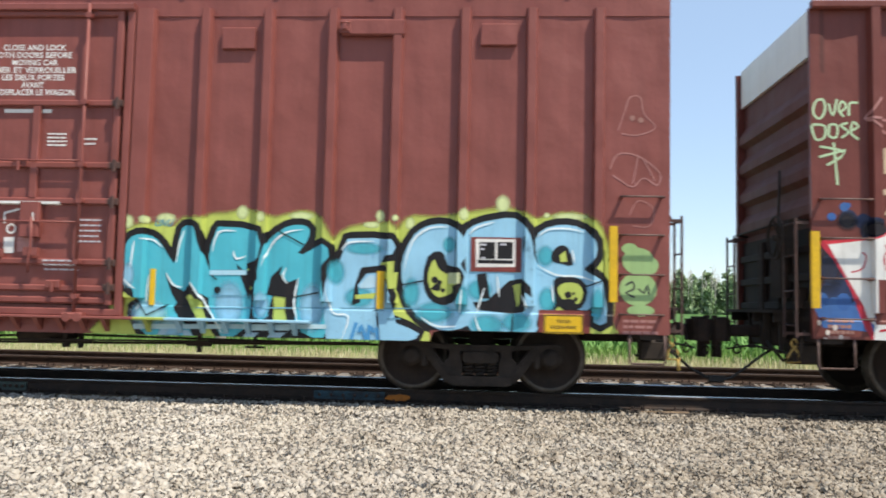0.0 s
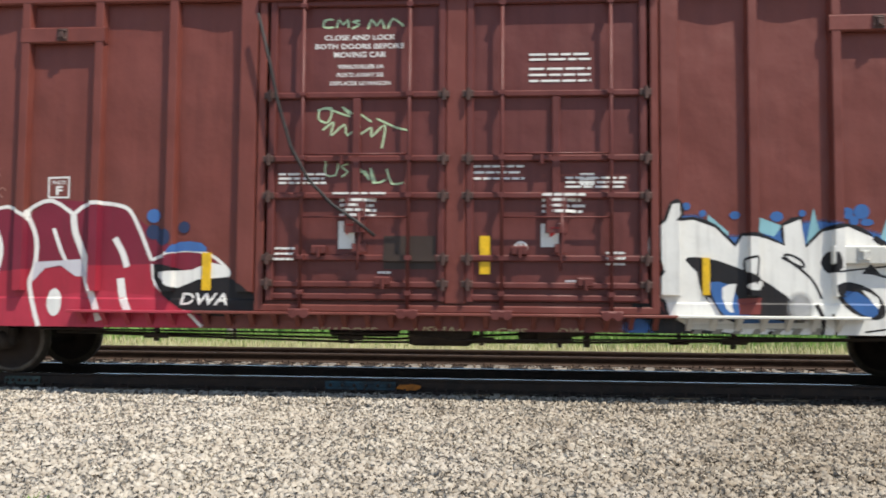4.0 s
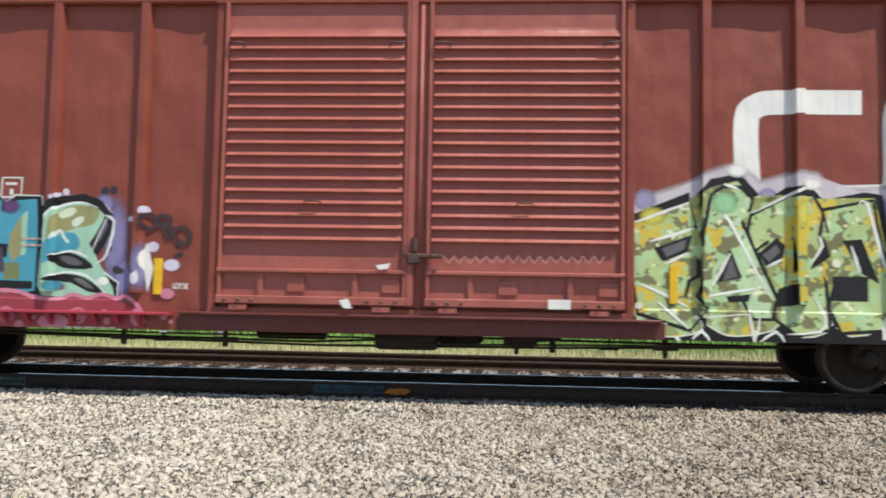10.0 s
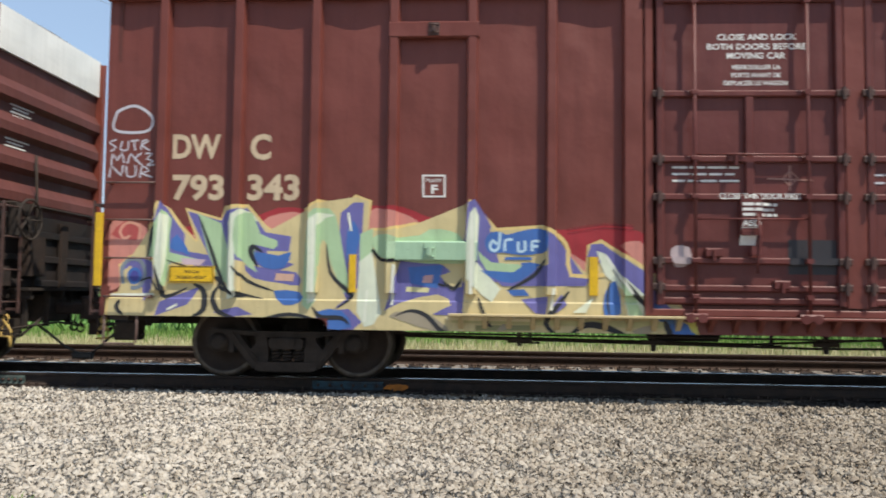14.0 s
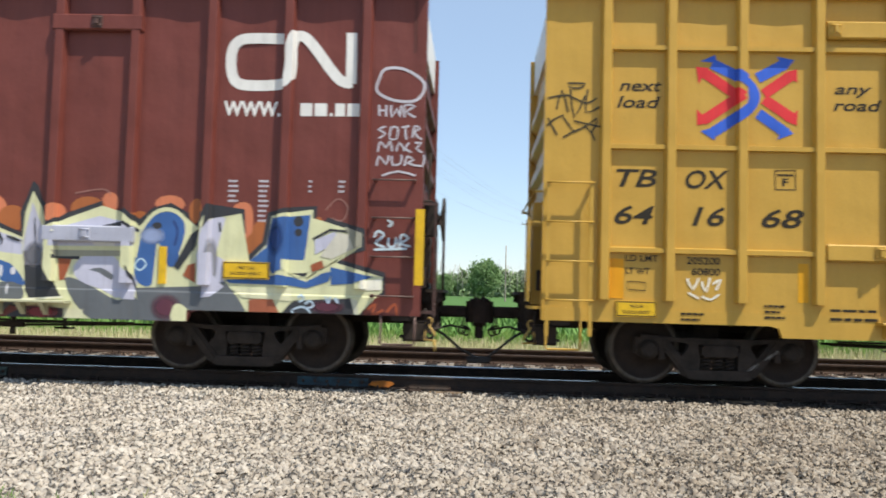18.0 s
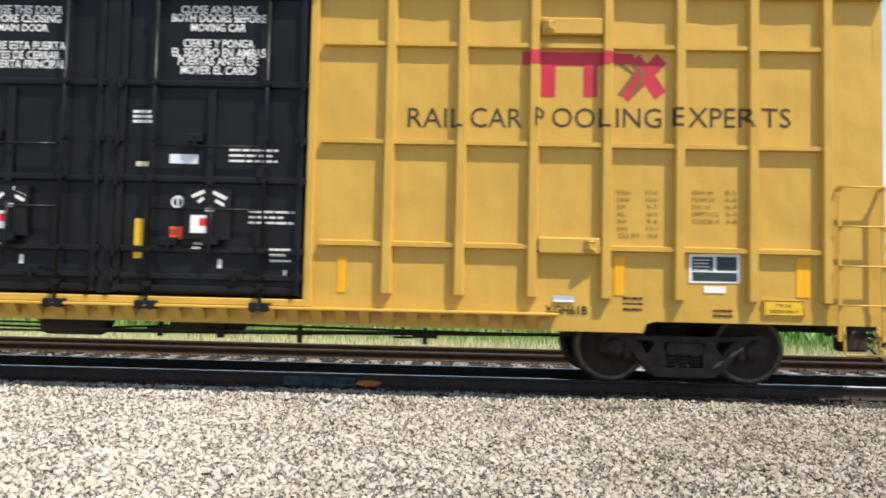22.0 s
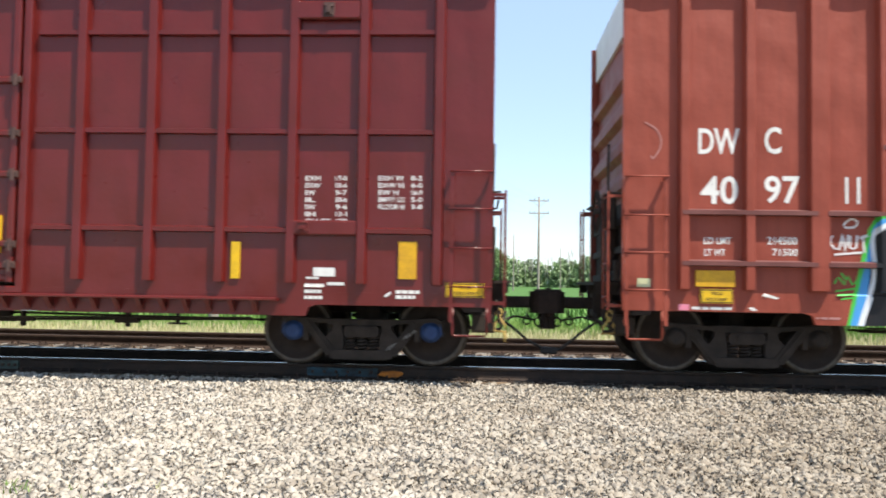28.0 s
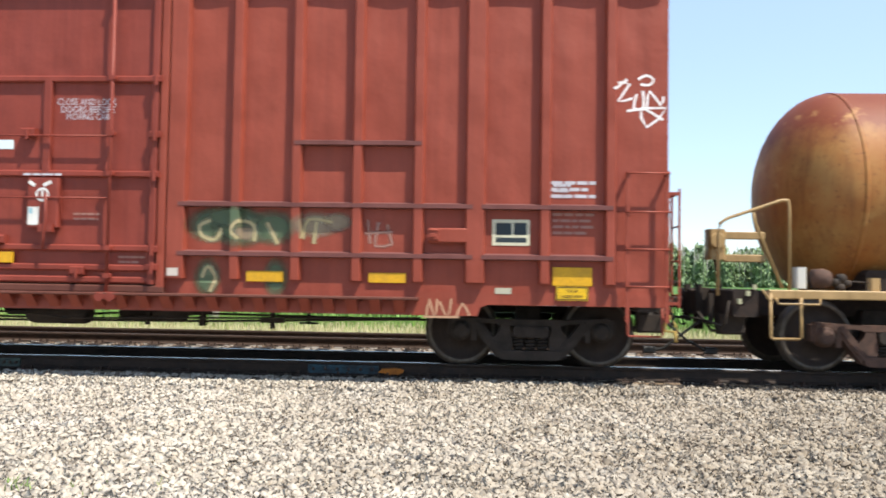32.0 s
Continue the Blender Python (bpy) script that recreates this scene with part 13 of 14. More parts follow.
p.line(srgb(60,54,36),[(0.276,3.73),(0.489,3.73),(0.42,3.67),(0.291,3.68)],0.022,2)
p.line(srgb(60,54,36),[(0.042,3.29),(0.156,3.08)],0.022,2)
p.line(srgb(60,54,36),[(0.363,3.26),(0.684,3.19)],0.022,2)
p.line(srgb(226,222,206),[(1.757,1.35),(1.831,1.22),(1.897,1.36)],0.026,2)
p.line(srgb(226,222,206),[(1.932,1.32),(1.984,1.19),(2.035,1.37)],0.026,2)
p.line(srgb(226,222,206),[(2.072,1.29),(2.161,1.35),(2.108,1.22)],0.026,2)
p.line(srgb(226,222,206),[(1.776,1.18),(1.903,1.11)],0.026,2)
p.line(srgb(226,222,206),[(1.937,1.14),(2.042,1.1),(2.144,1.17)],0.026,2)
p.bar(srgb(40,36,24),1.005,1.316,1.011,1.323)
p.lines(C["txtblk"],1.685,1.963,0.936,2,0.068,0.027,81)
p.lines(C["txtblk"],2.68,2.928,1.055,3,0.068,0.027,82)
p.lines(C["txtblk"],3.458,4.027,1.025,2,0.103,0.034,83)
p.text(C["txtblk"], "70K", 6.271, 0.941, 0.073, 0.201, 0.02)
p.lines(C["txtblk"],3.087,3.977,0.653,1,0.041,0.027,84)
p.done("lettering", "black italic marks with red and blue arrow emblem")

p = Art(box_e)
p.bar(srgb(222,160,20),3.086,1.092,3.208,1.565)
p.bar(srgb(222,160,20),6.472,1.048,6.593,1.5)
p.done("amber_strips", "amber reflective strips")

warning_plate(box_e, 1.145, 0.965, 0.489, 0.191)
p = Art(box_e)
p.bar(srgb(178,44,60),14.422,3.942,15.496,4.115)
p.bar(srgb(178,44,60),14.663,3.546,14.841,3.948)
p.bar(srgb(178,44,60),15.188,3.554,15.359,3.956)
p.line(srgb(178,44,60),[(15.81,4.05),(16.14,3.59)],0.17,0)
p.line(srgb(178,44,60),[(16.15,4.05),(15.68,3.56)],0.17,0)
p.line(srgb(110,90,40),[(15.53,4.06),(15.81,3.85),(15.63,3.58)],0.05,0)
p.line(srgb(110,90,40),[(15.7,4.08),(15.93,3.85),(15.79,3.58)],0.05,0)
p.bar(srgb(178,44,60),15.5,3.972,15.808,4.105)
p.text(srgb(64, 48, 30), "RAIL", 13.017, 3.141, 0.247, 0.684, 0)
p.text(srgb(64, 48, 30), "CAR", 13.795, 3.154, 0.246, 0.646, 0)
p.text(srgb(64, 48, 30), "P", 14.591, 3.168, 0.236, 0.120, 0)
p.text(srgb(64, 48, 30), "OOL", 14.804, 3.172, 0.246, 0.713, 0)
p.text(srgb(64, 48, 30), "ING", 15.595, 3.185, 0.243, 0.557, 0)
p.text(srgb(64, 48, 30), "E", 16.284, 3.197, 0.236, 0.121, 0)
p.text(srgb(64, 48, 30), "XPER", 16.481, 3.201, 0.246, 0.792, 0)
p.text(srgb(64, 48, 30), "TS", 17.376, 3.216, 0.239, 0.358, 0)
p.text(srgb(104, 82, 40), "EXH", 15.621, 2.347, 0.052, 0.156, 0)
p.text(srgb(104, 82, 40), "EXW", 15.623, 2.258, 0.052, 0.157, 0)
p.text(srgb(104, 82, 40), "EW", 15.626, 2.169, 0.051, 0.104, 0)
p.text(srgb(104, 82, 40), "IL", 15.629, 2.08, 0.051, 0.104, 0)
p.text(srgb(104, 82, 40), "IW", 15.632, 1.991, 0.051, 0.103, 0)
p.text(srgb(104, 82, 40), "IH", 15.634, 1.902, 0.051, 0.104, 0)
p.text(srgb(104, 82, 40), "CU FT", 15.637, 1.813, 0.055, 0.261, 0)
p.text(srgb(104, 82, 40), "EXH W", 16.531, 2.365, 0.054, 0.260, 0)
p.text(srgb(104, 82, 40), "EXW H", 16.533, 2.276, 0.054, 0.261, 0)
p.text(srgb(104, 82, 40), "EW H", 16.536, 2.187, 0.053, 0.208, 0)
p.text(srgb(104, 82, 40), "EMPTY CG", 16.538, 2.098, 0.056, 0.319, 0)
p.text(srgb(104, 82, 40), "FLOOR H", 16.54, 2.01, 0.055, 0.320, 0)
p.text(srgb(104, 82, 40), "17-0", 15.971, 2.354, 0.052, 0.132, 0)
p.text(srgb(104, 82, 40), "10-6", 15.974, 2.265, 0.051, 0.132, 0)
p.text(srgb(104, 82, 40), "9-7", 15.977, 2.176, 0.052, 0.131, 0)
p.text(srgb(104, 82, 40), "60-9", 15.979, 2.087, 0.052, 0.132, 0)
p.text(srgb(104, 82, 40), "9-6", 15.982, 1.998, 0.052, 0.131, 0)
p.text(srgb(104, 82, 40), "13-1", 15.984, 1.909, 0.052, 0.132, 0)
p.text(srgb(104, 82, 40), "7610", 15.987, 1.821, 0.051, 0.131, 0)
p.text(srgb(104, 82, 40), "8-2", 16.936, 2.373, 0.051, 0.131, 0)
p.text(srgb(104, 82, 40), "6-0", 16.938, 2.284, 0.052, 0.131, 0)
p.text(srgb(104, 82, 40), "16-9", 16.94, 2.195, 0.052, 0.131, 0)
p.text(srgb(104, 82, 40), "5-3", 16.942, 2.107, 0.051, 0.131, 0)
p.text(srgb(104, 82, 40), "3-8", 16.944, 2.018, 0.052, 0.131, 0)
p.fill(C["white"],[(16.5,1.63),(17.11,1.65),(17.12,1.29),(16.5,1.28)])
p.bar(srgb(40,52,58),16.535,1.43,16.795,1.603)
p.bar(srgb(40,52,58),16.827,1.437,17.079,1.609)
p.bar(srgb(40,52,58),16.538,1.305,17.084,1.415)
p.lines(C["ltgrey"],16.559,16.754,1.57,4,0.041,0.014,85)
p.bar(C["white"],16.681,1.163,16.949,1.246)
p.text(C["txtblk"], "XGH61B", 14.749, 0.868, 0.102, 0.522, 0.02)
p.lines(C["txtblk"],15.701,15.938,1.092,3,0.068,0.027,86)
p.lines(C["txtblk"],16.79,17.039,0.965,2,0.062,0.027,87)
p.bar(srgb(222,160,20),12.202,1.073,12.303,1.504)
p.bar(srgb(222,160,20),15.596,1.11,15.721,1.579)
p.bar(srgb(222,160,20),17.796,1.134,17.965,1.615)
p.bar(srgb(170,172,176),14.849,1.016,15.106,1.092)
p.done("lettering", "red emblem and dark slogan lettering on yellow")

warning_plate(box_e, 17.636, 0.996, 0.499, 0.198)
p = Art(box_e, "door")
p.text(C["white"], "CLOSE THIS DOOR", 7.633, 4.488, 0.106, 1.001, 0.02)
p.text(C["white"], "BEFORE CLOSING", 7.665, 4.38, 0.098, 0.951, 0.02)
p.text(C["white"], "MAIN DOOR", 7.819, 4.266, 0.088, 0.637, 0.02)
p.text(C["white"], "CIERRE ESTA PUERTA", 7.577, 4.033, 0.101, 1.112, 0.02)
p.text(C["white"], "ANTES DE CERRAR", 7.638, 3.912, 0.099, 0.990, 0.02)
p.text(C["white"], "LA PUERTA PRINCIPAL", 7.571, 3.796, 0.101, 1.131, 0.02)
p.text(C["white"], "CLOSE AND LOCK", 10.142, 4.525, 0.097, 0.967, 0.02)
p.text(C["white"], "BOTH DOORS BEFORE", 10.024, 4.416, 0.100, 1.192, 0.02)
p.text(C["white"], "MOVING CAR", 10.272, 4.297, 0.094, 0.693, 0.02)
p.text(C["white"], "CIERRE Y PONGA", 10.184, 4.096, 0.097, 0.889, 0.02)
p.text(C["white"], "EL SEGURO EN AMBAS", 10.046, 3.973, 0.108, 1.175, 0.02)
p.text(C["white"], "PUERTAS ANTES DE", 10.125, 3.867, 0.099, 1.013, 0.02)
p.text(C["white"], "MOVER EL CARRO", 10.163, 3.753, 0.099, 0.942, 0.02)
p.line(C["white"],[(7.906,2.21),(8.058,2.28)],0.045,0)
p.line(C["white"],[(8.171,2.27),(8.342,2.19)],0.045,0)
p.line(C["white"],[(7.985,2.14),(8.054,2.2)],0.04,0)
p.line(C["white"],[(8.202,2.17),(8.316,2.11)],0.04,0)
p.bar(C["white"],8.08,2.032,8.184,2.076)
p.bar(C["white"],7.906,1.762,8.11,1.983)
p.bar(C["red"],8.016,1.848,8.111,1.948)
p.bar(srgb(226,84,40),7.614,1.687,7.777,1.844)
p.lines(C["white"],7.924,8.043,1.651,2,0.055,0.027,88)
p.bar(C["white"],8.241,1.337,8.294,1.449)
p.line(C["white"],[(10.4,2.2),(10.55,2.27)],0.045,0)
p.line(C["white"],[(10.66,2.26),(10.83,2.18)],0.045,0)
p.line(C["white"],[(10.48,2.13),(10.54,2.19)],0.04,0)
p.line(C["white"],[(10.69,2.16),(10.8,2.1)],0.04,0)
p.bar(C["white"],10.568,2.022,10.671,2.065)
p.bar(C["white"],10.393,1.754,10.596,1.974)
p.bar(C["red"],10.502,1.84,10.597,1.939)
p.bar(srgb(226,84,40),10.103,1.679,10.267,1.835)
p.lines(C["white"],10.408,10.526,1.644,2,0.055,0.027,88)
p.bar(C["white"],10.717,1.332,10.77,1.443)
p.lines(C["white"],7.122,7.685,2.056,1,0.062,0.041,90)
p.lines(C["white"],7.141,7.57,1.93,2,0.062,0.027,91)
p.lines(C["white"],7.139,7.378,1.608,3,0.062,0.034,92)
p.lines(C["white"],9.59,9.856,3.283,3,0.062,0.034,93)
p.bar(srgb(206,210,218),10.072,2.621,10.425,2.739)
p.bar(srgb(206,196,160),9.654,2.579,9.807,2.638)
p.lines(C["white"],10.813,11.422,2.816,3,0.068,0.027,94)
p.spot(C["white"],10.192,2.14,0.0822)
p.spot(srgb(12,14,18),10.192,2.14,0.0548)
p.bar(C["white"],10.179,2.077,10.205,2.196)
p.lines(C["white"],11.086,11.651,2.052,3,0.068,0.027,95)
p.lines(C["white"],11.367,11.628,1.586,3,0.068,0.027,96)
p.bar(C["white"],11.535,1.224,11.576,1.322)
p.bar(C["white"],7.167,1.231,7.205,1.33)
p.done("stencils", "white bilingual door stencils and red placards")

reflector(box_e, 9.726, 1.679, 0.107, 0.488, -1.545)
p = Art(box_f)
p.text(C["white"], "CO", 0.904, 2.482, 0.258, 0.459, 0.02)
p.text(C["white"], "ER", 1.849, 2.484, 0.249, 0.395, 0.02)
p.text(C["white"], "17", 0.954, 2.03, 0.242, 0.307, 0.02)
p.text(C["white"], "33", 1.863, 2.006, 0.256, 0.380, 0.02)
p.text(C["white"], "88", 2.724, 1.994, 0.255, 0.391, 0.02)
p.line(C["white"],[(3.678,2.25),(3.948,2.26),(3.949,1.99),(3.68,1.98)],0.02,0,True)
p.text(C["white"], "PLATE", 3.726, 2.15, 0.051, 0.182, 0.01)
p.text(C["white"], "F", 3.774, 2.041, 0.098, 0.080, 0.015)
p.text(C["white"], "LD LMT", 1.85, 1.529, 0.091, 0.415, 0.02)
p.text(C["white"], "213300", 2.634, 1.531, 0.091, 0.427, 0.02)
p.text(C["white"], "LT WT", 1.845, 1.384, 0.090, 0.340, 0.02)
p.text(C["white"], "72700", 2.704, 1.375, 0.090, 0.365, 0.02)
p.line(srgb(90,30,32),[(1.044,1.31),(1.264,1.3),(1.266,1.19),(1.046,1.2)],0.012,0,True)
p.lines(C["white"],0.815,1.084,0.997,2,0.068,0.034,100)
p.fill(C["white"],[(1.16,0.943),(1.222,0.958),(1.271,0.89),(1.202,0.902)])
p.lines(C["white"],1.911,2.157,1.063,3,0.075,0.034,101)
p.text(C["white"], "70K", 5.349, 0.93, 0.086, 0.219, 0.015)
p.bar(srgb(206,220,224),5.355,2.607,5.632,2.722)
p.spot(srgb(210,210,210),5.616,2.142,0.0274)
p.done("lettering", "bold white reporting marks and weight stencils")

reflector(box_f, 0.912, 1.344, 0.225, 0.474)
reflector(box_f, 3.162, 1.323, 0.111, 0.468)
warning_plate(box_f, 0.267, 0.991, 0.473, 0.176)
p = Art(box_f, "door")
p.text(C["white"], "CLOSE AND LOCK", 8.281, 4.002, 0.090, 0.967, 0.02)
p.text(C["white"], "DOOR BEFORE", 8.357, 3.883, 0.090, 0.804, 0.02)
p.text(C["white"], "MOVING CAR", 8.413, 3.765, 0.089, 0.687, 0.02)
p.lines(C["white"],6.165,6.443,3.255,3,0.062,0.034,102)
p.fill(C["white"],[(6.19,3.04),(6.3,3.1),(6.26,3.02)])
p.bar(srgb(206,220,220),6.177,2.192,6.432,2.286)
p.spot(srgb(190,220,230),7.39,2.175,0.0822)
p.spot(srgb(90,36,38),7.39,2.175,0.0548)
p.bar(srgb(190,220,230),7.377,2.12,7.404,2.224)
p.bar(srgb(206,60,40),8.122,2.069,8.298,2.21)
p.fill(C["white"],[(7.636,2.24),(7.759,2.29),(7.759,2.23),(7.651,2.17)])
p.fill(C["white"],[(7.868,2.27),(8.032,2.23),(8.019,2.18),(7.882,2.22)])
p.bar(C["white"],7.594,1.778,7.817,1.995)
p.bar(C["red"],7.709,1.87,7.817,1.954)
p.lines(C["white"],6.807,7.383,1.668,1,0.062,0.041,103)
p.lines(C["white"],8.418,8.878,1.648,2,0.062,0.027,104)
p.lines(C["white"],9.027,9.296,1.57,3,0.062,0.034,105)
p.lines(C["white"],7.511,8.167,2.378,1,0.055,0.034,106)
p.bar(C["white"],7.987,1.338,8.033,1.462)
p.lines(C["white"],8.08,8.283,1.573,1,0.055,0.027,107)
p.lines(C["white"],7.782,7.884,2.064,1,0.055,0.034,108)
p.done("stencils", "white door stencils and small placards")

reflector(box_f, 6.277, 1.651, 0.116, 0.487, -1.545)
reflector(box_f, 9.383, 1.620, 0.118, 0.473, -1.545)
p = Art(box_f)
p.text(C["white"], "EXH", 13.289, 2.343, 0.059, 0.190, 0.015)
p.text(C["white"], "EXW", 13.291, 2.254, 0.058, 0.190, 0.015)
p.text(C["white"], "EW", 13.293, 2.164, 0.058, 0.126, 0.015)
p.text(C["white"], "IL", 13.295, 2.075, 0.058, 0.126, 0.015)
p.text(C["white"], "IW", 13.297, 1.986, 0.057, 0.126, 0.015)
p.text(C["white"], "IH", 13.299, 1.896, 0.058, 0.126, 0.015)
p.text(C["white"], "CU FT", 13.301, 1.807, 0.060, 0.317, 0.015)
p.text(C["white"], "EXH W", 14.207, 2.352, 0.059, 0.314, 0.015)
p.text(C["white"], "EXW H", 14.208, 2.263, 0.059, 0.315, 0.015)
p.text(C["white"], "EW H", 14.21, 2.174, 0.059, 0.251, 0.015)
p.text(C["white"], "EMPTY CG", 14.212, 2.085, 0.059, 0.321, 0.015)
p.text(C["white"], "FLOOR H", 14.214, 1.996, 0.060, 0.321, 0.015)
p.text(C["white"], "17-0", 13.671, 2.347, 0.058, 0.140, 0.015)
p.text(C["white"], "10-6", 13.673, 2.258, 0.057, 0.140, 0.015)
p.text(C["white"], "9-7", 13.675, 2.168, 0.058, 0.140, 0.015)
p.text(C["white"], "50-6", 13.677, 2.079, 0.058, 0.140, 0.015)
p.text(C["white"], "9-6", 13.679, 1.99, 0.058, 0.140, 0.015)
p.text(C["white"], "13-1", 13.681, 1.901, 0.058, 0.140, 0.015)
p.text(C["white"], "6270", 13.683, 1.812, 0.058, 0.139, 0.015)
p.text(C["white"], "8-2", 14.613, 2.356, 0.057, 0.139, 0.015)
p.text(C["white"], "6-0", 14.615, 2.267, 0.058, 0.139, 0.015)
p.text(C["white"], "16-9", 14.616, 2.178, 0.058, 0.139, 0.015)
p.text(C["white"], "5-0", 14.618, 2.089, 0.058, 0.139, 0.015)
p.text(C["white"], "3-8", 14.62, 2.001, 0.057, 0.138, 0.015)
p.bar(C["white"],13.416,1.152,13.688,1.261)
p.lines(C["white"],13.331,13.507,1.144,1,0.055,0.027,110)
p.lines(C["white"],13.312,13.552,1.06,3,0.075,0.041,111)
p.bar(C["white"],13.594,1.043,13.804,1.082)
p.lines(C["white"],14.45,14.742,0.995,2,0.062,0.041,112)
p.fill(C["white"],[(14.3,0.923),(14.38,0.98),(14.39,0.952),(14.33,0.903)])
p.lines(C["white"],9.712,9.938,0.668,1,0.048,0.048,113)
p.done("lettering", "white dimension table and maintenance stencils")

reflector(box_f, 12.436, 1.337, 0.109, 0.458)
reflector(box_f, 14.586, 1.365, 0.222, 0.462)
warning_plate(box_f, 15.299, 1.009, 0.474, 0.174)
p = Art(box_g)
p.text(C["white"], "DW", 0.908, 2.723, 0.306, 0.491, 0.02)
p.text(C["white"], "C", 1.699, 2.732, 0.316, 0.199, 0.02)
p.text(C["white"], "40", 0.937, 2.116, 0.327, 0.446, 0.02)
p.text(C["white"], "97", 1.697, 2.134, 0.318, 0.422, 0.02)
p.text(C["white"], "11", 2.653, 2.133, 0.313, 0.176, 0.02)
p.line(C["white"],[(3.274,2.63),(3.536,2.65),(3.543,2.39),(3.281,2.37)],0.018,0,True)
p.text(C["white"], "PLATE", 3.318, 2.551, 0.045, 0.184, 0.01)
p.text(C["white"], "F", 3.372, 2.417, 0.107, 0.075, 0.03)
p.text(C["white"], "LD LMT", 0.977, 1.619, 0.083, 0.323, 0.015)
p.text(C["white"], "214500", 1.729, 1.624, 0.090, 0.356, 0.015)
p.text(C["white"], "LT WT", 0.982, 1.477, 0.082, 0.251, 0.015)
p.text(C["white"], "71500", 1.791, 1.49, 0.083, 0.299, 0.015)
p.lines(C["white"],0.831,1.308,0.858,1,0.055,0.034,120)
p.lines(C["faint"],2.159,2.586,0.758,1,0.048,0.027,121)
p.fill(C["white"],[(1.663,1),(1.705,1.03),(1.865,0.977),(1.83,0.962)])
p.fill(C["white"],[(1.496,0.85),(1.553,0.865),(1.612,0.824),(1.554,0.816)])
p.bar(srgb(190,190,150),0.182,1.086,0.339,1.189)
p.bar(C["pink"],0.673,0.812,0.801,0.885)
p.bar(C["white"],5.61,2.215,5.658,2.264)
p.spot(srgb(150,140,134),5.435,2.31,0.000685)
p.line(C["faint"],[(0.264,3.1),(0.415,3),(0.459,2.82),(0.369,2.66),(0.339,2.69)],0.016,4)
p.line(srgb(214,210,208),[(2.625,1.86),(2.709,1.94),(2.795,1.91),(2.754,1.84),(2.64,1.84)],0.026,2)
p.line(srgb(214,210,208),[(2.5,1.74),(2.475,1.64),(2.577,1.57),(2.614,1.76),(2.649,1.55),(2.686,1.75)],0.026,2)
p.line(srgb(214,210,208),[(2.714,1.74),(2.704,1.6),(2.776,1.6),(2.785,1.75)],0.026,2)
p.line(srgb(214,210,208),[(2.815,1.71),(2.914,1.74),(2.857,1.73),(2.877,1.54)],0.026,2)
p.line(srgb(214,210,208),[(2.521,1.51),(2.848,1.54)],0.026,2)
p.line(C["neon"],[(2.518,1.16),(2.572,1.24),(2.632,1.15),(2.672,1.26),(2.732,1.15),(2.787,1.21)],0.02,2)
p.line(C["neon"],[(2.534,1.07),(2.79,1.11)],0.02,2)
p.line(C["neon"],[(2.55,1.02),(2.764,1.04)],0.02,2)
p.line(C["neon"],[(2.594,0.977),(2.722,0.993)],0.02,2)
p.line(C["neon"],[(2.599,1.29),(2.644,1.22)],0.02,2)
p.done("lettering", "white reporting marks, load stencils and small tags")

p = Art(box_g)
p.fill(C["neon"],[(2.65,0.62),(2.74,0.91),(2.85,1.15),(2.86,1.57),(2.92,1.82),(3.02,1.98),(3.19,2.03),(3.76,2.01),(3.82,1.9),(4.04,2.03),(4.6,2.03),(5.13,2.03),(5.27,2.08),(5.37,1.99),(5.65,1.95),(5.63,1.77),(5.92,1.54),(6,1.45),(6.03,1.31),(6.18,1.23),(6.2,1.03),(6.46,0.98),(6.53,0.9),(6.5,0.66)])
p.fill(srgb(70,146,206),[(2.69,0.62),(2.8,0.91),(2.89,1.15),(2.9,1.47),(2.96,1.79),(3.04,1.94),(3.69,1.97),(3.86,1.78),(4.07,1.98),(4.67,2.01),(5.53,1.96),(5.53,1.91),(5.3,1.89),(5.31,1.76),(5.92,1.51),(5.95,1.44),(5.99,1.28),(6.15,1.2),(6.17,0.99),(6.42,0.93),(6.48,0.87),(6.46,0.65)])
p.fill(srgb(24,24,28),[(2.86,0.62),(2.97,1.01),(2.98,1.36),(2.99,1.75),(3.13,1.91),(3.66,1.94),(3.78,1.8),(3.83,1.55),(3.91,1.67),(4.06,1.9),(4.68,1.93),(5.3,1.93),(5.32,1.76),(5.91,1.51),(5.92,1.4),(5.91,1.18),(6.05,1.14),(6.07,0.93),(6.19,0.87),(6.33,0.82),(6.37,0.75),(6.35,0.65)])
p.line(srgb(212,216,220),[(2.81,0.62),(2.88,0.87),(2.94,1.05),(2.98,1.22),(2.99,1.44),(2.97,1.68),(3.01,1.8),(3.13,1.89),(3.27,1.95),(3.44,1.96),(3.62,1.94),(3.73,1.87),(3.78,1.74),(3.79,1.59),(3.75,1.46),(3.77,1.34),(3.73,1.2),(3.77,1.13),(3.83,1.11),(3.87,1.02),(3.96,0.94),(4.01,0.82),(4.03,0.67)],0.055,2)
p.line(srgb(212,216,220),[(2.81,0.62),(2.87,0.82),(2.94,1.01)],0.07,2)
p.line(srgb(212,216,220),[(3.79,1.88),(3.86,1.72),(3.84,1.57),(3.79,1.53)],0.035,2)
p.line(srgb(212,216,220),[(3.84,1.56),(3.92,1.72),(4.01,1.79),(4.07,1.91),(4.33,1.95),(4.61,1.93)],0.036,2)
p.line(srgb(212,216,220),[(4.22,1.68),(4.2,1.54),(4.18,1.44),(4.25,1.34),(4.27,1.26),(4.22,1.2),(4.1,1.21),(3.92,1.25),(3.76,1.27)],0.04,2)
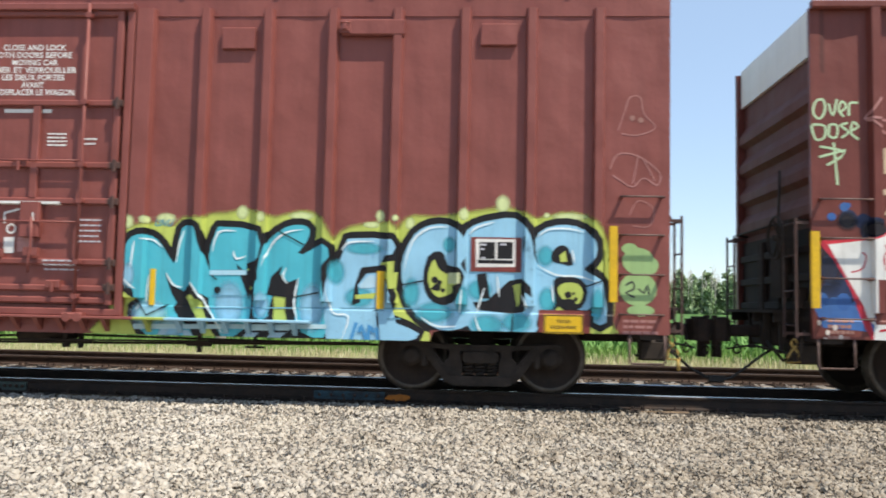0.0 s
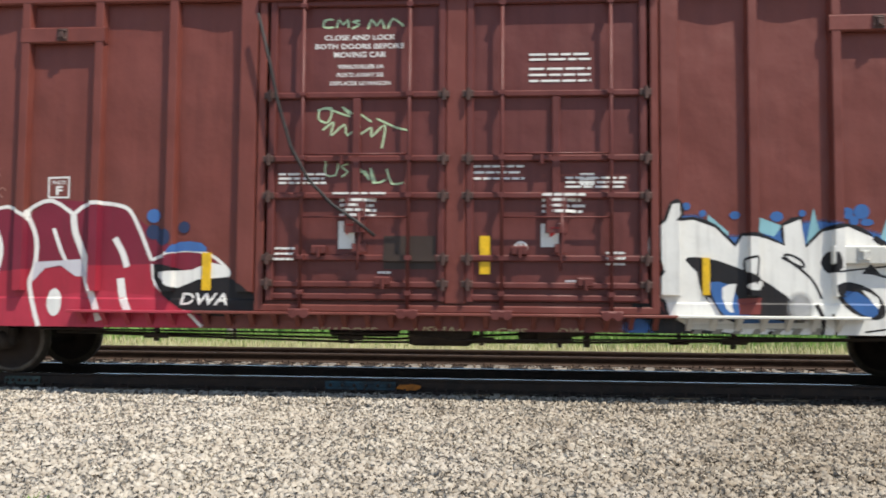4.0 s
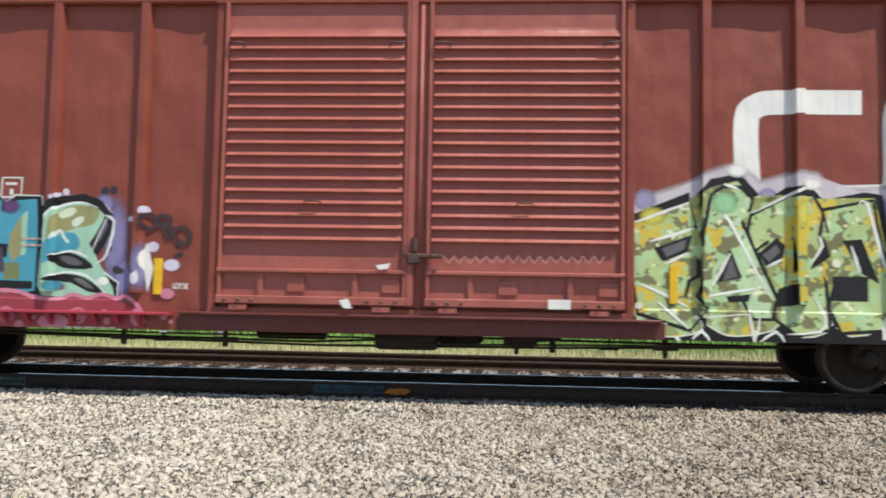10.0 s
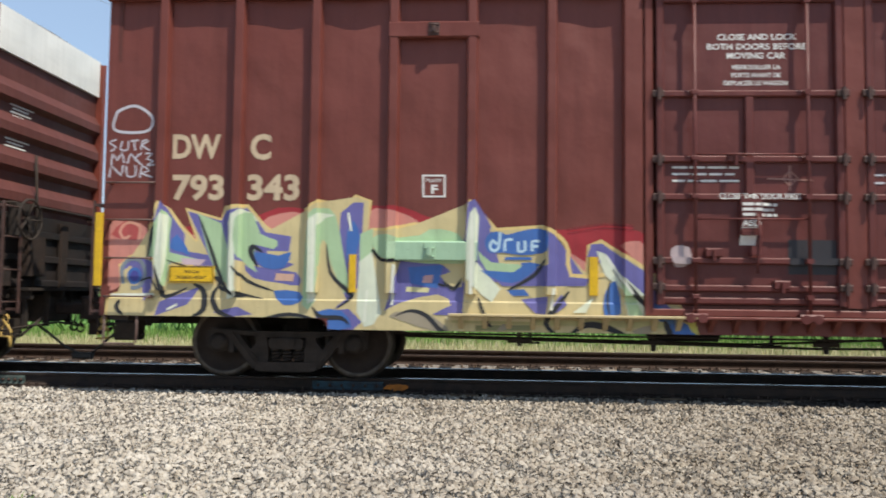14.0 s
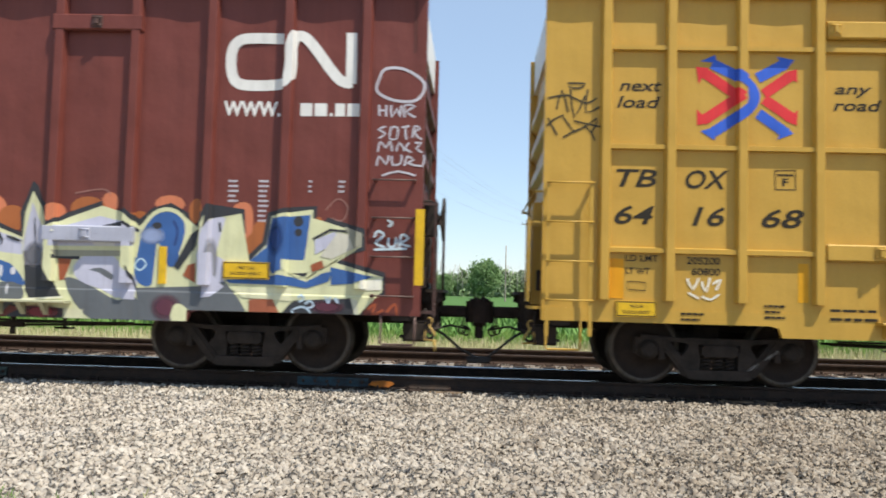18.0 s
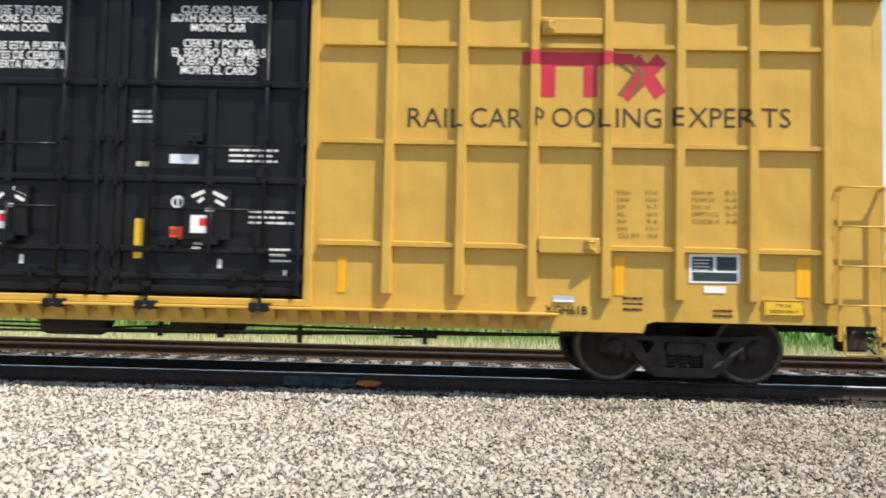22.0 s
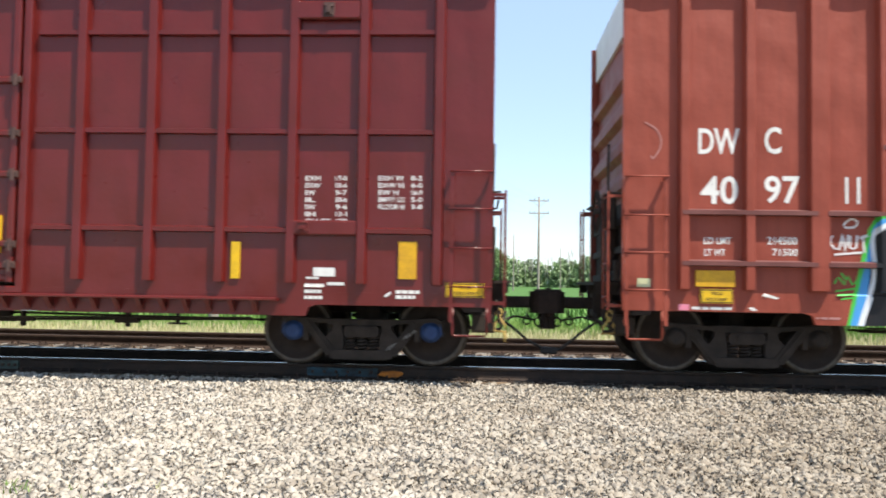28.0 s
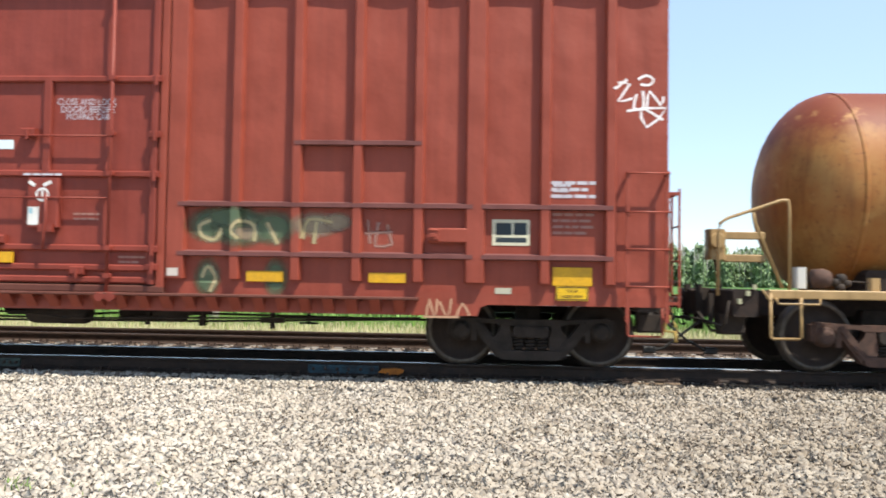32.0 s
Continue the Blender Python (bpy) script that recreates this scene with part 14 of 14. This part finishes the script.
p.line(srgb(212,216,220),[(4.24,0.89),(4.23,1),(4.25,1.07),(4.38,1.05),(4.5,1.08),(4.61,1.04),(4.71,1.08),(4.79,1.15),(4.75,1.25),(4.7,1.35)],0.036,2)
p.line(srgb(212,216,220),[(4.69,1.91),(4.68,1.74),(4.71,1.59),(4.73,1.49),(4.67,1.39)],0.044,2)
p.line(srgb(212,216,220),[(4.68,1.89),(4.83,1.93),(5.06,1.93),(5.34,1.93)],0.036,2)
p.line(srgb(212,216,220),[(5.1,1.69),(5.13,1.55),(5.09,1.41),(5.08,1.32),(5.12,1.23),(5.22,1.22),(5.35,1.27),(5.49,1.23),(5.65,1.24),(5.74,1.33),(5.78,1.4),(5.92,1.4)],0.036,2)
p.line(srgb(212,216,220),[(4.79,1.15),(4.87,1.11),(5.04,1.13),(5.17,1.11),(5.28,1.15),(5.33,1.11),(5.32,0.96)],0.034,2)
p.line(srgb(212,216,220),[(4.83,1.15),(4.85,1.03),(4.97,1),(5.06,0.96),(5.08,0.83),(5.17,0.67)],0.058,2)
p.line(srgb(212,216,220),[(5.74,1.37),(5.8,1.41),(5.92,1.4),(5.94,1.29),(5.93,1.18),(6.02,1.15),(6.07,1.11),(6.08,0.97),(6.15,0.92),(6.32,0.87),(6.4,0.8),(6.37,0.65)],0.06,2)
p.text(srgb(60, 190, 60), "- LA -", 3.256, 0.669, 0.091, 0.365, 0.02, 0.1)
p.text(srgb(60, 190, 60), "- CAUKELL -", 4.072, 0.686, 0.100, 0.794, 0.02, 0.1)
p.text(srgb(60, 190, 60), "- 213 -", 5.34, 0.712, 0.092, 0.427, 0.02, 0.1)
p.line(srgb(58,58,64),[(3.15,1.72),(3.59,1.73),(3.6,1.45),(3.15,1.44)],0.02,0,True)
p.line(srgb(58,58,64),[(3.09,1.09),(3.68,1.1)],0.014,0)
p.line(srgb(58,58,64),[(3.89,1.09),(4.24,1.1)],0.014,0)
p.line(srgb(58,58,64),[(4.97,1.08),(5.8,1.09)],0.014,0)
p.line(srgb(58,58,64),[(5.89,0.7),(6.2,0.7)],0.014,0)
p.done("graffiti", "black graffiti block with white drips and green-blue glow", True)

p = Art(box_g, Y_POST - 0.022)
p.fill(srgb(150,72,62),[(5.76,1.75),(5.91,1.75),(5.91,1.52),(5.84,1.55)])
p.fill(C["neon"],[(5.53,1.75),(5.71,1.75),(5.79,1.65),(5.88,1.53),(5.76,1.53),(5.71,1.61),(5.63,1.7)])
p.fill(srgb(70,146,206),[(5.48,1.74),(5.66,1.72),(5.73,1.64),(5.77,1.55),(5.7,1.55),(5.63,1.64),(5.55,1.63),(5.47,1.56)])
p.line(srgb(212,216,220),[(5.47,1.53),(5.51,1.61),(5.6,1.65),(5.67,1.61),(5.71,1.53)],0.05,2)
p.line(srgb(190,180,176),[(5.79,1.73),(5.81,1.67),(5.84,1.73),(5.85,1.63),(5.89,1.69),(5.91,1.59)],0.016,0)
p.done("graffiti", "blue and green rim of the black graffiti", True)

reflector(box_g, 1.105, 1.199, 0.463, 0.200, -1.512)
warning_plate(box_g, 1.123, 0.987, 0.384, 0.170)
p = Art(box_g)
p.puff(srgb(84,100,76),9.973,1.736,0.342,0.247)
p.puff(srgb(84,100,76),10.351,1.707,0.411,0.274)
p.puff(srgb(84,100,76),10.762,1.714,0.342,0.247)
p.puff(srgb(84,100,76),9.948,1.079,0.192,0.274)
p.puff(srgb(84,100,76),10.811,1.095,0.178,0.274)
p.puff(srgb(84,100,76),10.212,1.843,0.411,0.164)
p.puff(srgb(140,124,104),11.308,1.757,0.342,0.178)
p.puff(srgb(140,124,104),11.579,1.795,0.205,0.137)
p.puff(srgb(140,124,104),10.421,1.639,0.164,0.11)
p.mist(srgb(186,172,132),[(9.972,1.8),(9.835,1.73),(9.871,1.6),(10.04,1.56),(10.11,1.7)],0.09,3)
p.mist(srgb(186,172,132),[(10.35,1.57),(10.25,1.67),(10.35,1.79),(10.52,1.74),(10.53,1.54)],0.09,3)
p.mist(srgb(186,172,132),[(10.69,1.78),(10.83,1.51)],0.09,3)
p.mist(srgb(186,172,132),[(11.14,1.58),(11.21,1.82),(11.51,1.79)],0.09,3)
p.mist(srgb(186,172,132),[(11.31,1.79),(11.28,1.52)],0.09,3)
p.mist(srgb(186,172,132),[(9.88,1.08),(9.946,1.22),(10.05,1.08),(9.986,0.908)],0.09,3)
p.mist(srgb(160,122,110),[(11.95,1.83),(11.99,1.53)],0.06,2)
p.mist(srgb(160,122,110),[(12.09,1.8),(12.05,1.5),(12.26,1.53)],0.06,2)
p.mist(srgb(160,122,110),[(12.19,1.77),(12.26,1.53)],0.06,2)
p.mist(srgb(160,122,110),[(11.92,1.66),(12.26,1.68)],0.06,2)
p.fill(srgb(200,196,170),[(13.49,1.85),(13.95,1.85),(13.95,1.53),(13.49,1.53)])
p.bar(srgb(40,52,58),13.534,1.656,13.727,1.808)
p.bar(srgb(40,52,58),13.754,1.659,13.913,1.811)
p.bar(srgb(40,52,58),13.535,1.567,13.913,1.628)
p.bar(srgb(180,176,156),13.535,0.937,13.734,1.009)
p.line(srgb(190,150,120),[(12.7,0.656),(12.73,0.86),(12.8,0.625),(12.83,0.862)],0.026,2)
p.line(srgb(190,150,120),[(12.86,0.829),(12.96,0.628),(13,0.866)],0.026,2)
p.line(srgb(190,150,120),[(13.06,0.63),(13.14,0.814),(13.23,0.654)],0.026,2)
p.line(srgb(190,150,120),[(12.66,0.642),(13.53,0.647)],0.026,2)
p.lines(C["ltgrey"],14.231,14.443,2.292,3,0.068,0.034,130)
p.bar(srgb(190,180,170),9.466,1.098,9.609,1.197)
p.fill(srgb(206,200,196),[(5.97,2.77),(6.099,2.77),(6.117,2.67),(6.009,2.67)])
p.fill(srgb(200,210,210),[(6.493,2.55),(6.62,2.59),(6.723,2.51),(6.516,2.49)])
p.fill(srgb(206,200,190),[(6.206,2.58),(6.377,2.59),(6.336,2.55)])
p.done("old_paint", "faded green and cream remains of older graffiti, white-framed stencil plate", True)

reflector(box_g, 10.678, 1.107, 0.456, 0.133, -1.512)
reflector(box_g, 12.206, 1.111, 0.457, 0.125, -1.512)
p = Art(box_g, "door")
p.text(C["ltgrey"], "CLOSE AND LOCK", 7.975, 3.237, 0.084, 0.766, 0)
p.text(C["ltgrey"], "DOORS BEFORE", 8.027, 3.139, 0.084, 0.695, 0)
p.text(C["ltgrey"], "MOVING CAR", 8.1, 3.048, 0.082, 0.554, 0)
p.bar(srgb(210,226,230),7.174,2.671,7.42,2.787)
p.lines(C["white"],6.589,6.804,3.176,3,0.055,0.027,131)
p.fill(C["white"],[(6.48,3),(6.593,3.03),(6.566,2.99)])
p.bar(srgb(220,220,214),7.69,1.706,7.83,1.932)
p.bar(srgb(150,190,200),7.70,1.846,7.75,1.917)
p.spot(C["white"],7.87,2.087,0.089)
p.spot(srgb(118,52,40),7.87,2.087,0.0616)
p.bar(C["white"],7.857,2.031,7.883,2.143)
p.line(C["white"],[(7.69,2.25),(7.77,2.20)],0.045,0)
p.line(C["white"],[(7.88,2.20),(7.98,2.25)],0.045,0)
p.lines(C["ltgrey"],7.593,8.087,2.358,1,0.055,0.027,132)
p.lines(C["ghost"],8.232,8.575,1.869,2,0.062,0.027,133)
p.lines(C["ghost"],8.823,9.157,1.335,2,0.062,0.027,134)
p.done("stencils", "worn white door stencils and a small placard")

reflector(box_g, 7.257, 1.297, 0.470, 0.135, -1.59)
p = Art(box_g)
p.line(srgb(228,222,220),[(15.25,3.59),(15.35,3.64),(15.44,3.59),(15.39,3.52),(15.28,3.53)],0.03,2)
p.line(srgb(228,222,220),[(15.01,3.55),(15.15,3.53),(15.01,3.32),(15.19,3.36)],0.03,2)
p.line(srgb(228,222,220),[(14.95,3.45),(15.12,3.59)],0.03,2)
p.line(srgb(228,222,220),[(15.24,3.41),(15.2,3.24),(15.32,3.24),(15.31,3.45)],0.03,2)
p.line(srgb(228,222,220),[(15.36,3.24),(15.39,3.45),(15.53,3.27),(15.56,3.38)],0.03,2)
p.line(srgb(228,222,220),[(15.12,3.2),(15.59,3.24),(15.36,3),(15.29,3.24),(15.56,3.09)],0.03,2)
p.lines(C["ltgrey"],14.207,14.748,2.329,3,0.082,0.041,135)
p.lines(C["ghost"],14.225,14.731,1.935,4,0.075,0.034,136)
p.lines(C["ltgrey"],14.059,14.605,0.803,1,0.041,0.027,137)
p.done("lettering", "white star tag and dimension stencils")

reflector(box_g, 14.471, 1.159, 0.475, 0.227, -1.512)
warning_plate(box_g, 14.470, 0.954, 0.387, 0.171)


# ---- motion: the train rolls to the left past the camera, its wheels turning ----
def motions():
    beats = [k * 0.5 for k in range(int(CLIP / 0.5) + 1)]
    for car, left in CARS:
        walk(car, [(t, pose(left - rolled(t), 0, 0)) for t in beats])
    turns = [k * 4 / 30 for k in range(int(CLIP * 30 / 4) + 1)]
    for n, (wheels, dx) in enumerate(WHEELSETS):
        walk(wheels, [(t, pose(dx, 0, WHEEL_R, 0, -math.degrees(rolled(t) / WHEEL_R) + 37 * n, 0)) for t in turns])


motions()
